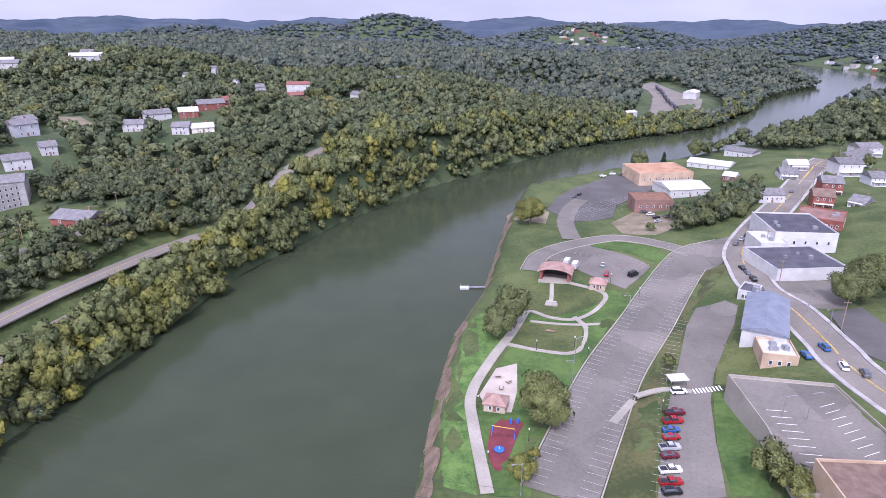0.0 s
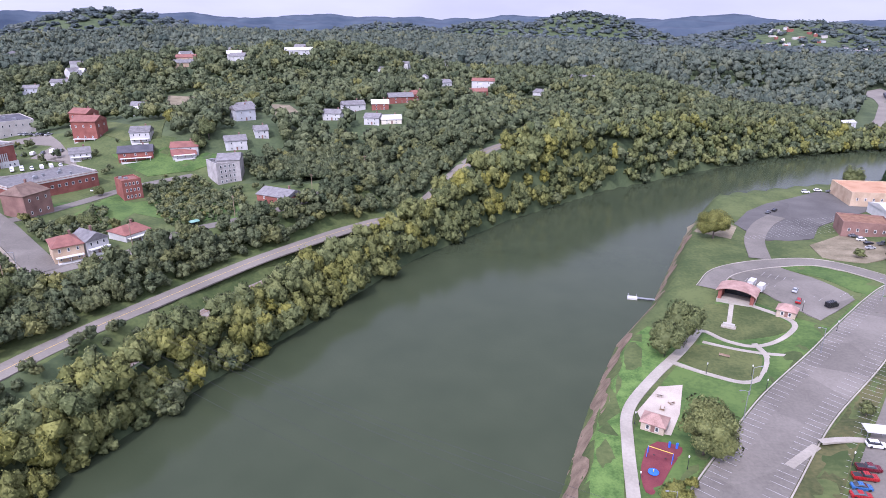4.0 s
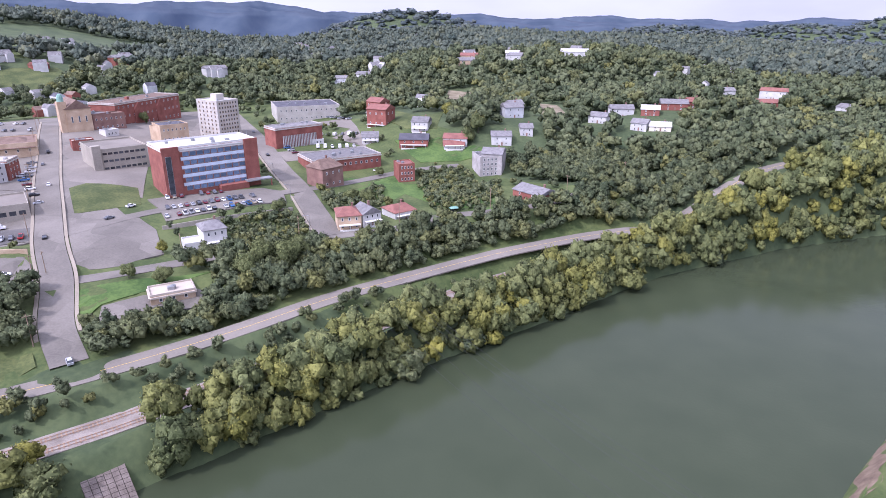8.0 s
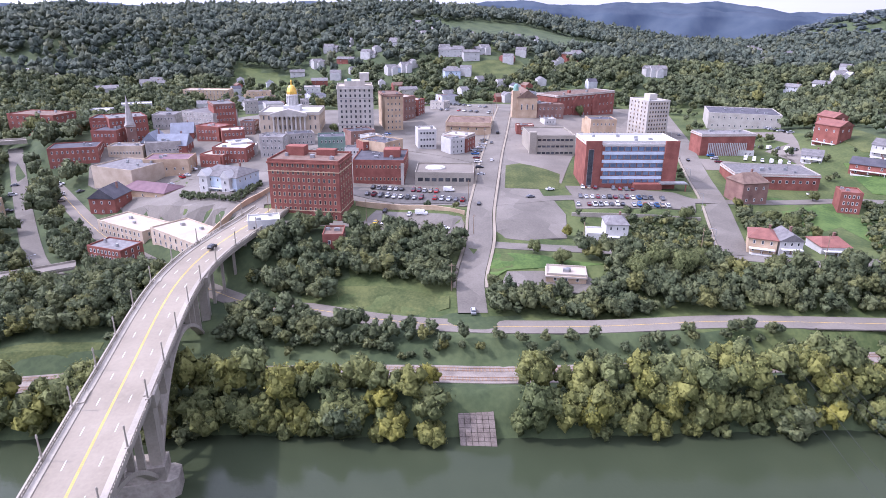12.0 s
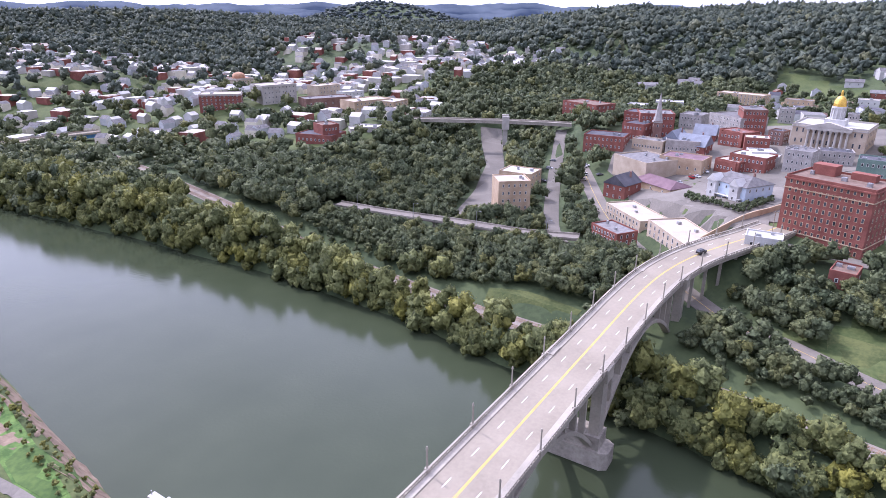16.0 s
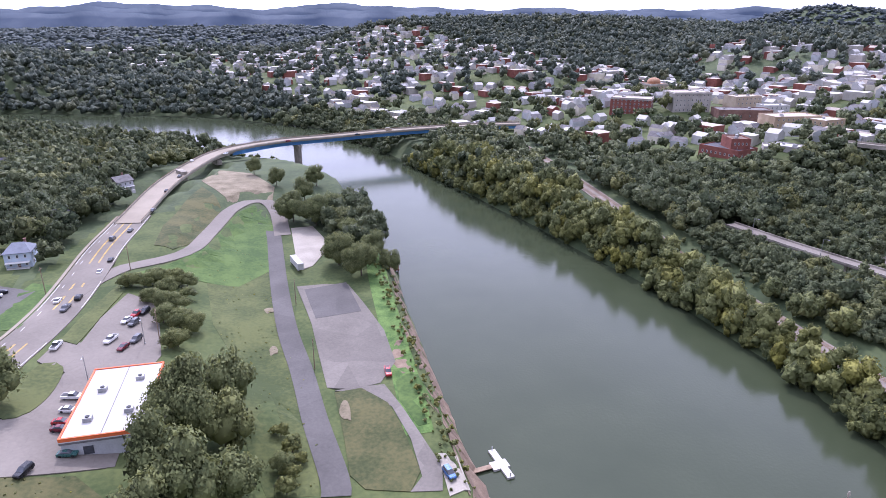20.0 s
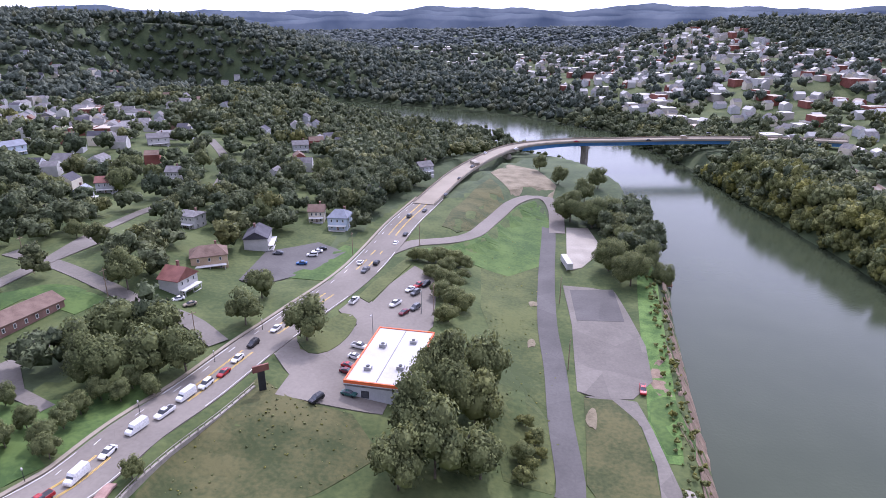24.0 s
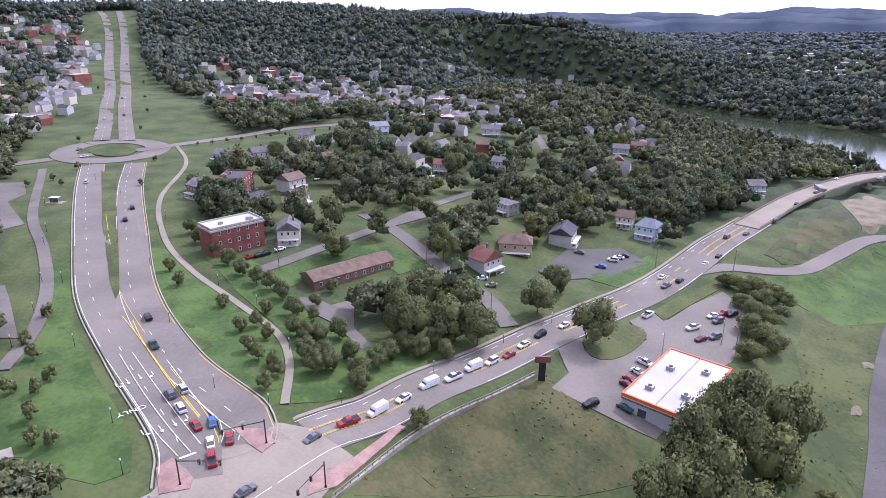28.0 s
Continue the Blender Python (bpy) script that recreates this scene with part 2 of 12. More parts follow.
M["gold"] = surface("gilded_dome", (0.6, 0.36, 0.06), (0.8, 0.52, 0.13), 0.3, 0.5, 4, 0.05, metal=0.8)
M["copper"] = surface("green_copper", (0.13, 0.26, 0.21), (0.22, 0.37, 0.31), 0.7, 0.5, 4, 0.1)
M["orange"] = surface("orange_red_panel", (0.6, 0.1, 0.03), (0.72, 0.16, 0.05), 0.5, 0.4, 3, 0.02)
M["rust"] = surface("rusty_steel", (0.13, 0.065, 0.04), (0.25, 0.14, 0.09), 0.9, 0.5, 4, 0.3)
M["wood"] = surface("weathered_timber", (0.17, 0.12, 0.08), (0.32, 0.24, 0.17), 0.9, 0.6, 5, 0.3)
M["bark"] = surface("bark", (0.07, 0.055, 0.042), (0.17, 0.14, 0.11), 0.95, 0.8, 6, 0.6)
M["rubber"] = surface("tyre_rubber", (0.012, 0.012, 0.013), (0.025, 0.025, 0.026), 0.85, 1, 5, 0.1)
M["maroon"] = surface("maroon_play_surface", (0.11, 0.022, 0.03), (0.18, 0.045, 0.05), 0.9, 0.3, 4, 0.1)
M["blue"] = surface("bright_blue_plastic", (0.02, 0.1, 0.5), (0.04, 0.16, 0.65), 0.5, 0.5, 4, 0.02)
M["leaf"] = foliage("broad_leaves", (0.064, 0.083, 0.041), (0.163, 0.187, 0.092), (1.4, 1.2, 0.8))
# far leaves painted paler and bluer: distance haze put into the base colour
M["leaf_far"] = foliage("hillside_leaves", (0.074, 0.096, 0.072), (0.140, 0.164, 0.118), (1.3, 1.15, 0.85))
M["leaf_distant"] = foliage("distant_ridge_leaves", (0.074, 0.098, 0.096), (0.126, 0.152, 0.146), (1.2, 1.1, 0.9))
M["leaf_bank"] = foliage("sycamore_leaves", (0.080, 0.098, 0.038), (0.207, 0.228, 0.088), (1.4, 1.2, 0.7))
M["needle"] = foliage("conifer_needles", (0.015, 0.034, 0.014), (0.05, 0.085, 0.038), (1.2, 1.1, 0.9))


# ---------------------------------------------------------------- the land
UNIT = 1.15  # metres to one unit of the plan below
WEST_BANK = [(620, 1500), (640, 1200), (560, 960), (400, 800), (332, 690), (238, 575), (167, 536), (95, 487), (-9, 374), (-53, 301), (-83, 231),
             (-97, 165), (-110, 115), (-118, 60), (-131, 1), (-140, -35), (-146, -73), (-153, -109), (-157, -176),
             (-154, -258), (-137, -440), (-112, -587), (-10, -705), (170, -800), (480, -860)]
EAST_BANK = [(760, 1500), (780, 1200), (690, 920), (510, 740), (410, 650), (326, 572), (244, 492), (121, 415), (45, 352), (30, 296), (14, 214),
             (3, 183), (-3, 147), (-7, 110), (-16, 50), (-32, -20), (-44, -60), (-50, -103), (-55, -137), (-64, -196),
             (-72, -235), (-77, -343), (-50, -450), (20, -556), (105, -622), (260, -690), (500, -760)]
# spot heights of the land: x, y, z
SPOTS_WEST = [(-165, 47, 13), (-146, 120, 13), (-127, 188, 13), (-103, 250, 13), (-160, -43, 8), (-146, 5, 8), (-138, 83, 8), (-127, 154, 8), (-117, 194, 8), (-200, 60, 20), (-184, 108, 20), (-162, 162, 20.5),
              (-144, 212, 22), (-118, 259, 25), (-232, 67, 25), (-305, 95, 29), (-420, 135, 36), (-225, -25, 25), (-265, -18, 27),
              (-190, -24, 12), (-217, -76, 13), (-240, 140, 24), (-330, 30, 30), (-330, 200, 28), (-420, 0, 33)]
SPOTS_WEST_HILLS = [(-739, 177, 70), (-1134, 194, 114), (-895, -94, 76), (-1288, -174, 109), (-611, 341, 54), (-552, 508, 55),
                    (-1081, 721, 60), (-2170, 1432, 140), (-870, 966, 93), (-344, 832, 60), (-295, 545, 66), (-360, 529, 62),
                    (-250, 337, 40), (-143, 405, 45), (-36, 519, 42), (-81, 371, 34), (-79, 473, 30), (-52, 698, 42), (82, 816, 40),
                    (-354, 1355, 52)]
SPOTS_EAST_BANK = [(-15, 50, 6), (5, 100, 7), (7, 136, 7), (23, 177, 7.2), (23, 101, 8), (47, 148, 8), (86, 211, 9), (60, 260, 8),
                   (70, 300, 7.5), (110, 340, 7), (150, 400, 6.5), (58, 134, 10), (80, 175, 10.5), (102, 207, 12), (95, 115, 17),
                   (100, 150, 16), (103, 180, 14.5), (107, 212, 13.5), (150, 268, 14), (216, 353, 15), (90, 60, 21), (180, 150, 20),
                   (200, 240, 20)]
SPOTS_EAST_TOWN = [(78, -52, 22), (40, -45, 22.5), (20, 10, 16), (108, -66, 23), (168, -84, 25), (244, -120, 28), (76, -75, 21),
                   (63, -116, 18.5), (55, -148, 17), (40, -208, 15), (28, -266, 16), (11, -327, 17), (30, -150, 15), (10, -140, 13),
                   (-18, -101, 8), (-19, -150, 8), (-21, -210, 9), (-30, -260, 9), (20, -85, 12), (45, -85, 14.5)]
SPOTS_EAST_HILLS = [(487, -275, 37), (691, -402, 53), (1040, -600, 88), (250, -272, 30), (249, -326, 31), (210, -184, 28),
                    (146, -172, 25), (137, -268, 21), (485, -875, 63), (697, -1097, 109), (230, -545, 31), (231, -972, 43),
                    (439, -193, 31), (728, -333, 49), (885, -654, 76), (365, -2170, 97), (270, 400, 10), (389, 582, 24), (614, 913, 38),
                    (840, 1592, 46), (300, 100, 40), (600, 300, 60)]
SPOTS_SOUTH = [(-163, -130, 7), (-185, -150, 9), (-200, -200, 12), (-200, -300, 14), (-230, -110, 11), (-317, -175, 13), (-365, -188, 14), (-322, -262, 33), (-392, -132, 32), (-244, -157, 11),
               (-307, -287, 24), (-355, -433, 34), (-430, -210, 30), (-707, -557, 70), (-571, -310, 45), (-864, -250, 77),
               (-1234, -409, 105), (-296, -850, 43), (-915, -1432, 94), (-346, -666, 39), (-177, -984, 30), (-184, -830, 26),
               (123, -1395, 40), (54, -898, 14), (-1016, -812, 68), (-896, -1203, 87), (190, -560, 30), (0, -495, 6), (40, -540, 6), (85, -585, 7), (140, -615, 8), (-60, -670, 8), (20, -740, 8), (220, -650, 9), (30, -2500, 83), (-223, -425, 15), (-180, -492, 9), (-235, -512, 15), (-300, -520, 24)]
SPOTS_NORTH = [(200, 640, 8), (305, 850, 9), (135, 660, 12), (52, 1699, 45), (-154, 1944, 122), (445, 1641, 33), (609, 1371, 31),
               (888, 2230, 45), (-848, 1700, 62)]
SPOTS = np.array(SPOTS_WEST + SPOTS_WEST_HILLS + SPOTS_EAST_BANK + SPOTS_EAST_TOWN + SPOTS_EAST_HILLS + SPOTS_SOUTH + SPOTS_NORTH, float)


SPOTS *= UNIT


def planned(pts):
    """Points of the plan in metres."""
    return [tuple(v * UNIT for v in p) for p in pts]


WEST_BANK, EAST_BANK = planned(WEST_BANK), planned(EAST_BANK)


def line_distance(x, y, line):
    """Distance of points from a polyline."""
    best = np.full(np.shape(x), 1e18)
    for (ax, ay), (bx, by) in zip(line, line[1:]):
        dx, dy = bx - ax, by - ay
        u = np.clip(((x - ax) * dx + (y - ay) * dy) / (dx * dx + dy * dy), 0, 1)
        best = np.minimum(best, (x - ax - u * dx) ** 2 + (y - ay - u * dy) ** 2)
    return np.sqrt(best)


def inside(x, y, ring):
    """Which points lie inside a closed ring."""
    hit = np.zeros(np.shape(x), bool)
    for (ax, ay), (bx, by) in zip(ring, ring[1:] + ring[:1]):
        if ay != by:
            hit ^= ((ay > y) != (by > y)) & (x < (bx - ax) * (y - ay) / (by - ay) + ax)
    return hit


RIVER_RING = WEST_BANK + EAST_BANK[::-1]


def bank_distance(x, y):
    """Distance from the water's edge, negative in the river."""
    d = np.minimum(line_distance(x, y, WEST_BANK), line_distance(x, y, EAST_BANK))
    return np.where(inside(x, y, RIVER_RING), -d, d)


def ridges(x, y):
    """Far rolling ridges."""
    s = 0.0
    for k, (wave, gain, turn) in enumerate(((900, 22, 0.4), (520, 15, 1.9), (1700, 26, 2.7), (310, 6, 0.9))):
        u, v = x * math.cos(turn) + y * math.sin(turn), -x * math.sin(turn) + y * math.cos(turn)
        s = s + gain * np.sin(u / wave * 3 + 1.7 * np.sin(v / wave * 2.1 + k)) * np.cos(v / wave * 1.3 + 0.6 * k)
    return s


CREST_AT = (0, 4, 13, 20, 30, 37, 43, 50, 57, 62, 66, 70, 77, 84, 91, 98, 103, 107, 110, 114, 118, 122, 130, 137, 147, 153, 161, 166, 180, 197, 202, 206, 210, 216, 222, 230, 240, 262, 300, 330, 348, 355, 360)
CREST_UP = (-2.45, -2.45, -2.7, -2.2, -1.45, -1.25, -1.1, -1.65, -2.0, -0.9, -0.2, 0.5, 0.85, 1.1, 0.8, 0.6, 0.3, 0.75, 0.85, 0.5, -0.1, -0.5, -0.3, 0.15, 0.3, 0.35, 0.1, -0.5, -1.5, -0.9, 0.2, 0.55, 0.75, 0.6, 0.95, 1.2, 1.0, 0.8, -1.5, -2.5, -2.9, -2.45, -2.45)
CREST_OUT = (1150, 1150, 1100, 1100, 1100, 1100, 1150, 1150, 1150, 1200, 1250, 1250, 1250, 1250, 1250, 1250, 1250, 1250, 1300, 1350, 1450, 1500, 1550, 1550, 1500, 1500, 1450, 1450, 1300, 1250, 1250, 1250, 1250, 1250, 1300, 1350, 1350, 1350, 1300, 1250, 1200, 1150, 1150)
HILLS = [(-188, 2393, 119, 290), (-480, 2350, 90, 330), (-1296, 1390, 125, 330), (-2206, -1724, 160, 420), (560, 2500, 84, 380), (1500, 2250, 86, 420), (-900, 2300, 80, 400)]


def height(x, y):
    """Height of the land."""
    x, y = np.asarray(x, float), np.asarray(y, float)
    top, low = np.zeros(x.shape), np.zeros(x.shape)
    for sx, sy, sz in SPOTS:
        w = 1 / ((x - sx) ** 2 + (y - sy) ** 2 + 100.0) ** 2
        top, low = top + w * sz, low + w
    z = top / low
    r = np.hypot(x, y)
    far = np.clip((r - 1300) / 1100, 0, 1)
    far = far * far * (3 - 2 * far)
    z = z * (1 - far) + far * (50 - 42 * np.clip((y - 0.1 * x) / 1700, 0, 1) + 0.4 * ridges(x, y) + 26 * np.clip((-y - 900) / 2600, 0, 1))
    # the wooded crests round the valley, by compass, and single hills beyond them
    a = np.degrees(np.arctan2(-x, y)) % 360
    up, out = np.interp(a, CREST_AT, CREST_UP), np.interp(a, CREST_AT, CREST_OUT)
    w = np.exp(-((r - out) / np.where(r < out, 260, 420)) ** 2) * np.interp(a, (165, 172, 190, 197, 262, 290), (1, 0, 0, 1, 1, 0))
    z = z * (1 - w) + w * (99 + np.tan(np.radians(up)) * out)
    for hx, hy, hz, wide in HILLS:
        z = np.maximum(z, hz * np.exp(-((x - hx) ** 2 + (y - hy) ** 2) / wide ** 2))
    near = np.clip((r - 500) / 500, 0, 1)
    z = z + near * (1 - far) * 0.25 * ridges(x * 1.7, y * 1.7)
    d = bank_distance(x, y)
    e = np.clip((d + 2) / (10.0 + 0.12 * np.clip(r - 430, 0, 700)), 0, 1)
    e = e * e * (3 - 2 * e)
    return -2.0 + (z + 2.0) * e


def ground_z(x, y):
    return float(height(np.array([x]), np.array([y]))[0])


# ---------------------------------------------------------------- helpers of this scene
RNG = np.random.default_rng(7)


def mesh_of(name, verts, faces, material):
    me = bpy.data.meshes.new(name)
    me.from_pydata([tuple(map(float, v)) for v in verts], [], faces)
    me.materials.append(M[material])
    me.update()
    return me


def thing(name, label, category, at=(0, 0, 0), turn=0.0, group="", kind=""):
    """An Empty at the base of a thing, for its parts."""
    ob = new(name)
    ob.empty_display_size = 0.2
    ob.location, ob.rotation_euler = at, (0, 0, radians(turn))
    return tagged(ob, label, category, group, kind)


def part(name, me, parent, at=(0, 0, 0), turn=0.0, label=""):
    """One mesh object under a thing or a part."""
    ob = new(name, me)
    ob.parent = parent
    ob.location, ob.rotation_euler = at, (0, 0, radians(turn))
    if label:
        ob["label"] = label
    return ob


class Shape:
    """Gathers boxes, prisms and tubes into one mesh."""

    def __init__(self):
        self.v, self.f = [], []

    def add(self, verts, faces):
        k = len(self.v)
        self.v += list(verts)
        self.f += [tuple(i + k for i in f) for f in faces]
        return self

    def box(self, x0, y0, z0, x1, y1, z1):
        return self.add([(x0, y0, z0), (x1, y0, z0), (x1, y1, z0), (x0, y1, z0), (x0, y0, z1), (x1, y0, z1), (x1, y1, z1), (x0, y1, z1)],
                        [(3, 2, 1, 0), (4, 5, 6, 7), (0, 1, 5, 4), (1, 2, 6, 5), (2, 3, 7, 6), (3, 0, 4, 7)])

    def prism(self, ring, z0, z1):
        n = len(ring)
        return self.add([(x, y, z0) for x, y in ring] + [(x, y, z1) for x, y in ring],
                        [tuple(range(n))[::-1], tuple(range(n, 2 * n))] + [(i, (i + 1) % n, n + (i + 1) % n, n + i) for i in range(n)])

    def tube(self, a, b, r0, r1=None, n=8):
        a, b = Vector(a), Vector(b)
        r1 = r0 if r1 is None else r1
        q = (b - a).to_track_quat("Z", "Y")
        ring = [(math.cos(2 * math.pi * i / n), math.sin(2 * math.pi * i / n)) for i in range(n)]
        vs = [a + q @ Vector((c * r0, s * r0, 0)) for c, s in ring] + [b + q @ Vector((c * r1, s * r1, 0)) for c, s in ring]
        return self.add([tuple(v) for v in vs], [tuple(range(n))[::-1], tuple(range(n, 2 * n))] + [(i, (i + 1) % n, n + (i + 1) % n, n + i) for i in range(n)])

    def dome(self, x, y, z, r, h, n=14, rings=5):
        vs = [(x + r * math.cos(k / rings * math.pi / 2) * math.cos(2 * math.pi * i / n), y + r * math.cos(k / rings * math.pi / 2) * math.sin(2 * math.pi * i / n),
               z + h * math.sin(k / rings * math.pi / 2)) for k in range(rings) for i in range(n)] + [(x, y, z + h)]
        fs = [(k * n + i, k * n + (i + 1) % n, k * n + n + (i + 1) % n, k * n + n + i) for k in range(rings - 1) for i in range(n)]
        fs += [((rings - 1) * n + i, (rings - 1) * n + (i + 1) % n, rings * n) for i in range(n)]
        return self.add(vs, fs)

    def gable(self, x0, y0, x1, y1, z, rise, over=0.4, hip=0.0, along="x", thick=0.22):
        """A pitched roof with eaves; hip: how far the ridge ends are drawn in."""
        x0, y0, x1, y1 = x0 - over, y0 - over, x1 + over, y1 + over
        if along == "x":
            m = (y0 + y1) / 2
            r = [(x0 + hip, m, z + rise), (x1 - hip, m, z + rise)]
            low = [(x0, y0, z), (x1, y0, z), (x1, y1, z), (x0, y1, z)]
            fs = [(0, 1, 5, 4), (2, 3, 4, 5), (1, 2, 5), (3, 0, 4)]
        else:
            m = (x0 + x1) / 2
            r = [(m, y0 + hip, z + rise), (m, y1 - hip, z + rise)]
            low = [(x0, y0, z), (x1, y0, z), (x1, y1, z), (x0, y1, z)]
            fs = [(1, 2, 5, 4), (3, 0, 4, 5), (0, 1, 4), (2, 3, 5)]
        base = [(x, y, z - thick) for x, y, z in low]
        k = len(self.v)
        self.add(low + r, fs)
        return self.add(base + low, [(3, 2, 1, 0), (0, 1, 5, 4), (1, 2, 6, 5), (2, 3, 7, 6), (3, 0, 4, 7)])

    def mesh(self, name, material):
        return mesh_of(name, self.v, self.f, material)


def smooth_line(pts, step):
    """A Catmull-Rom curve through the points, resampled evenly."""
    p = np.array(pts, float)
    q = np.vstack([2 * p[0] - p[1], p, 2 * p[-1] - p[-2]])
    out = []
    for i in range(1, len(q) - 2):
        n = max(2, int(np.linalg.norm(q[i + 1][:2] - q[i][:2]) / step))
        for u in np.arange(n) / n:
            out.append(0.5 * (2 * q[i] + (q[i + 1] - q[i - 1]) * u + (2 * q[i - 1] - 5 * q[i] + 4 * q[i + 1] - q[i + 2]) * u * u
                              + (3 * q[i] - q[i - 1] - 3 * q[i + 1] + q[i + 2]) * u ** 3))
    return np.array(out + [p[-1]])


def normals_of(line):
    t = np.gradient(line[:, :2], axis=0)
    t /= np.linalg.norm(t, axis=1)[:, None] + 1e-9
    return np.stack([-t[:, 1], t[:, 0]], 1)


BEDS = []  # level road beds cut into the land: centre line, half width
PADS = [(-294, -73, 13, 18.5), (-306, -85, 13, 17.5), (-262, -43, 13, 21.5), (-277, -56, 13, 20.5), (-348, -80, 12, 23.0), (-256, 318, 8, 32.5), (-281, 305, 8, 33.5),
        (34, -335, 10, 18.0), (28, -360, 13, 17.0), (20, -388, 13, 15.5), (8, -420, 14, 13.0), (-4, -448, 14, 10.0)]  # ground cut level under hillside buildings
SUNK = []  # (ring, depth) where the land lies under a paved or mown patch
KEEP_CLEAR = []  # (polyline, half width) where no tree may stand
FOOTPRINTS = []  # (x, y, radius) of buildings


def strip_mesh(name, pts, width, material, lift=0.15, step=5.0, offset=0.0, across=3, level=False, thick=0.5):
    """A ribbon that follows the land; points with a third number carry their own height."""
    line = smooth_line(pts, step)
    if level and line.shape[1] == 2:
        zc = height(line[:, 0], line[:, 1])
        k = max(1, int(20 / step))
        zc = np.convolve(np.pad(zc, k, mode="edge"), np.ones(2 * k + 1) / (2 * k + 1), mode="valid")
        line = np.column_stack([line, zc])
    nrm = normals_of(line)
    n, rows = len(line), []
    for k in range(across + 1):
        o = offset + width * (k / across - 0.5)
        xy = line[:, :2] + nrm * o
        z = line[:, 2] + lift if line.shape[1] == 3 else height(xy[:, 0], xy[:, 1]) + lift
        rows.append(np.column_stack([xy, z]))
    if level:
        BEDS.append((line, width / 2))
    down = [r - np.array([0, 0, thick]) for r in (rows[0], rows[-1])]
    rows = [down[0]] + rows + [down[1]]
    w = len(rows)
    v = np.stack(rows, 1).reshape(-1, 3)
    f = [(i * w + k + 1, i * w + k, i * w + w + k, i * w + w + k + 1) for i in range(n - 1) for k in range(w - 1)]
    return mesh_of(name, v, f, material)


def road(name, label, pts, width, material="road", lift=0.15, step=5.0, category="road", clear=1.8, level=True, **more):
    ob = new(name, strip_mesh(name, pts, width, material, lift, step, level=level, **more))
    tagged(ob, label, category, kind="structure")
    KEEP_CLEAR.append(([tuple(p[:2]) for p in pts], width / 2 + clear))
    return ob


def land_z(x, y):
    """Height of the land with the road beds cut into it."""
    x, y = np.asarray(x, float), np.asarray(y, float)
    z = height(x, y)
    shape, x, y, z = x.shape, x.ravel(), y.ravel(), z.ravel()
    for line, half in BEDS:
        lo, hi = line.min(axis=0) - half - 8, line.max(axis=0) + half + 8
        box = np.where((x > lo[0]) & (x < hi[0]) & (y > lo[1]) & (y < hi[1]))[0]
        for part_i in np.array_split(box, max(1, len(box) // 20000)):
            if not len(part_i):
                continue
            d2 = (x[part_i][:, None] - line[None, :, 0]) ** 2 + (y[part_i][:, None] - line[None, :, 1]) ** 2
            k = d2.argmin(axis=1)
            d = np.sqrt(d2[np.arange(len(k)), k])
            w = np.clip((half + 7 - d) / 5.5, 0, 1)
            w = w * w * (3 - 2 * w)
            z[part_i] = z[part_i] * (1 - w) + (line[k, 2] - 0.05) * w
    for px, py, pr, pz in PADS:
        w = np.clip((pr + 5 - np.hypot(x - px, y - py)) / 5, 0, 1)
        z = z * (1 - w) + np.minimum(z, pz) * w
    return z.reshape(shape)


def spot_z(x, y):
    return float(land_z(np.array([x]), np.array([y]))[0])


def patch(name, label, ring, material, lift=0.08, cell=6.0, category="ground", thick=0.5, level=None, smooth=0):
    """A piece of ground with the given outline, laid over the land."""
    thick = 1.1 if category in ("paving", "parking lot", "yard") else thick
    if smooth:
        ring = [tuple(p) for p in smooth_line(list(ring) + [ring[0]], smooth)[:-1]]
    bm = bmesh.new()
    vs = [bm.verts.new((x, y, 0)) for x, y in ring]
    es = [bm.edges.new((a, b)) for a, b in zip(vs, vs[1:] + vs[:1])]
    bmesh.ops.triangle_fill(bm, use_beauty=True, edges=es)
    xs, ys = [p[0] for p in ring], [p[1] for p in ring]
    if level is None:
        for lo, hi, axis in ((min(xs), max(xs), (1, 0, 0)), (min(ys), max(ys), (0, 1, 0))):
            for k in np.arange(math.floor(lo / cell) * cell + cell, hi, cell):
                bmesh.ops.bisect_plane(bm, geom=bm.verts[:] + bm.edges[:] + bm.faces[:], plane_co=tuple(k * a for a in axis), plane_no=axis)
    xy = np.array([v.co[:2] for v in bm.verts])
    z = land_z(xy[:, 0], xy[:, 1]) + lift if level is None else np.full(len(xy), level)
    for v, h in zip(bm.verts, z):
        v.co.z = h
    for f in bm.faces:
        if f.normal.z < 0:
            f.normal_flip()
    edge = [e for e in bm.edges if e.is_boundary]
    made = bmesh.ops.extrude_edge_only(bm, edges=edge)["geom"]
    for v in (g for g in made if isinstance(g, bmesh.types.BMVert)):
        v.co.z -= thick
    bmesh.ops.recalc_face_normals(bm, faces=bm.faces[:])
    me = bpy.data.meshes.new(name)
    bm.to_mesh(me)
    bm.free()
    me.materials.append(M[material])
    ob = tagged(new(name, me), label, category, kind="structure")
    KEEP_CLEAR.append(([*ring, ring[0]], 0.0))
    if category in ("paving", "parking lot", "yard"):
        SUNK.append((list(ring), 0.55))
    return ob


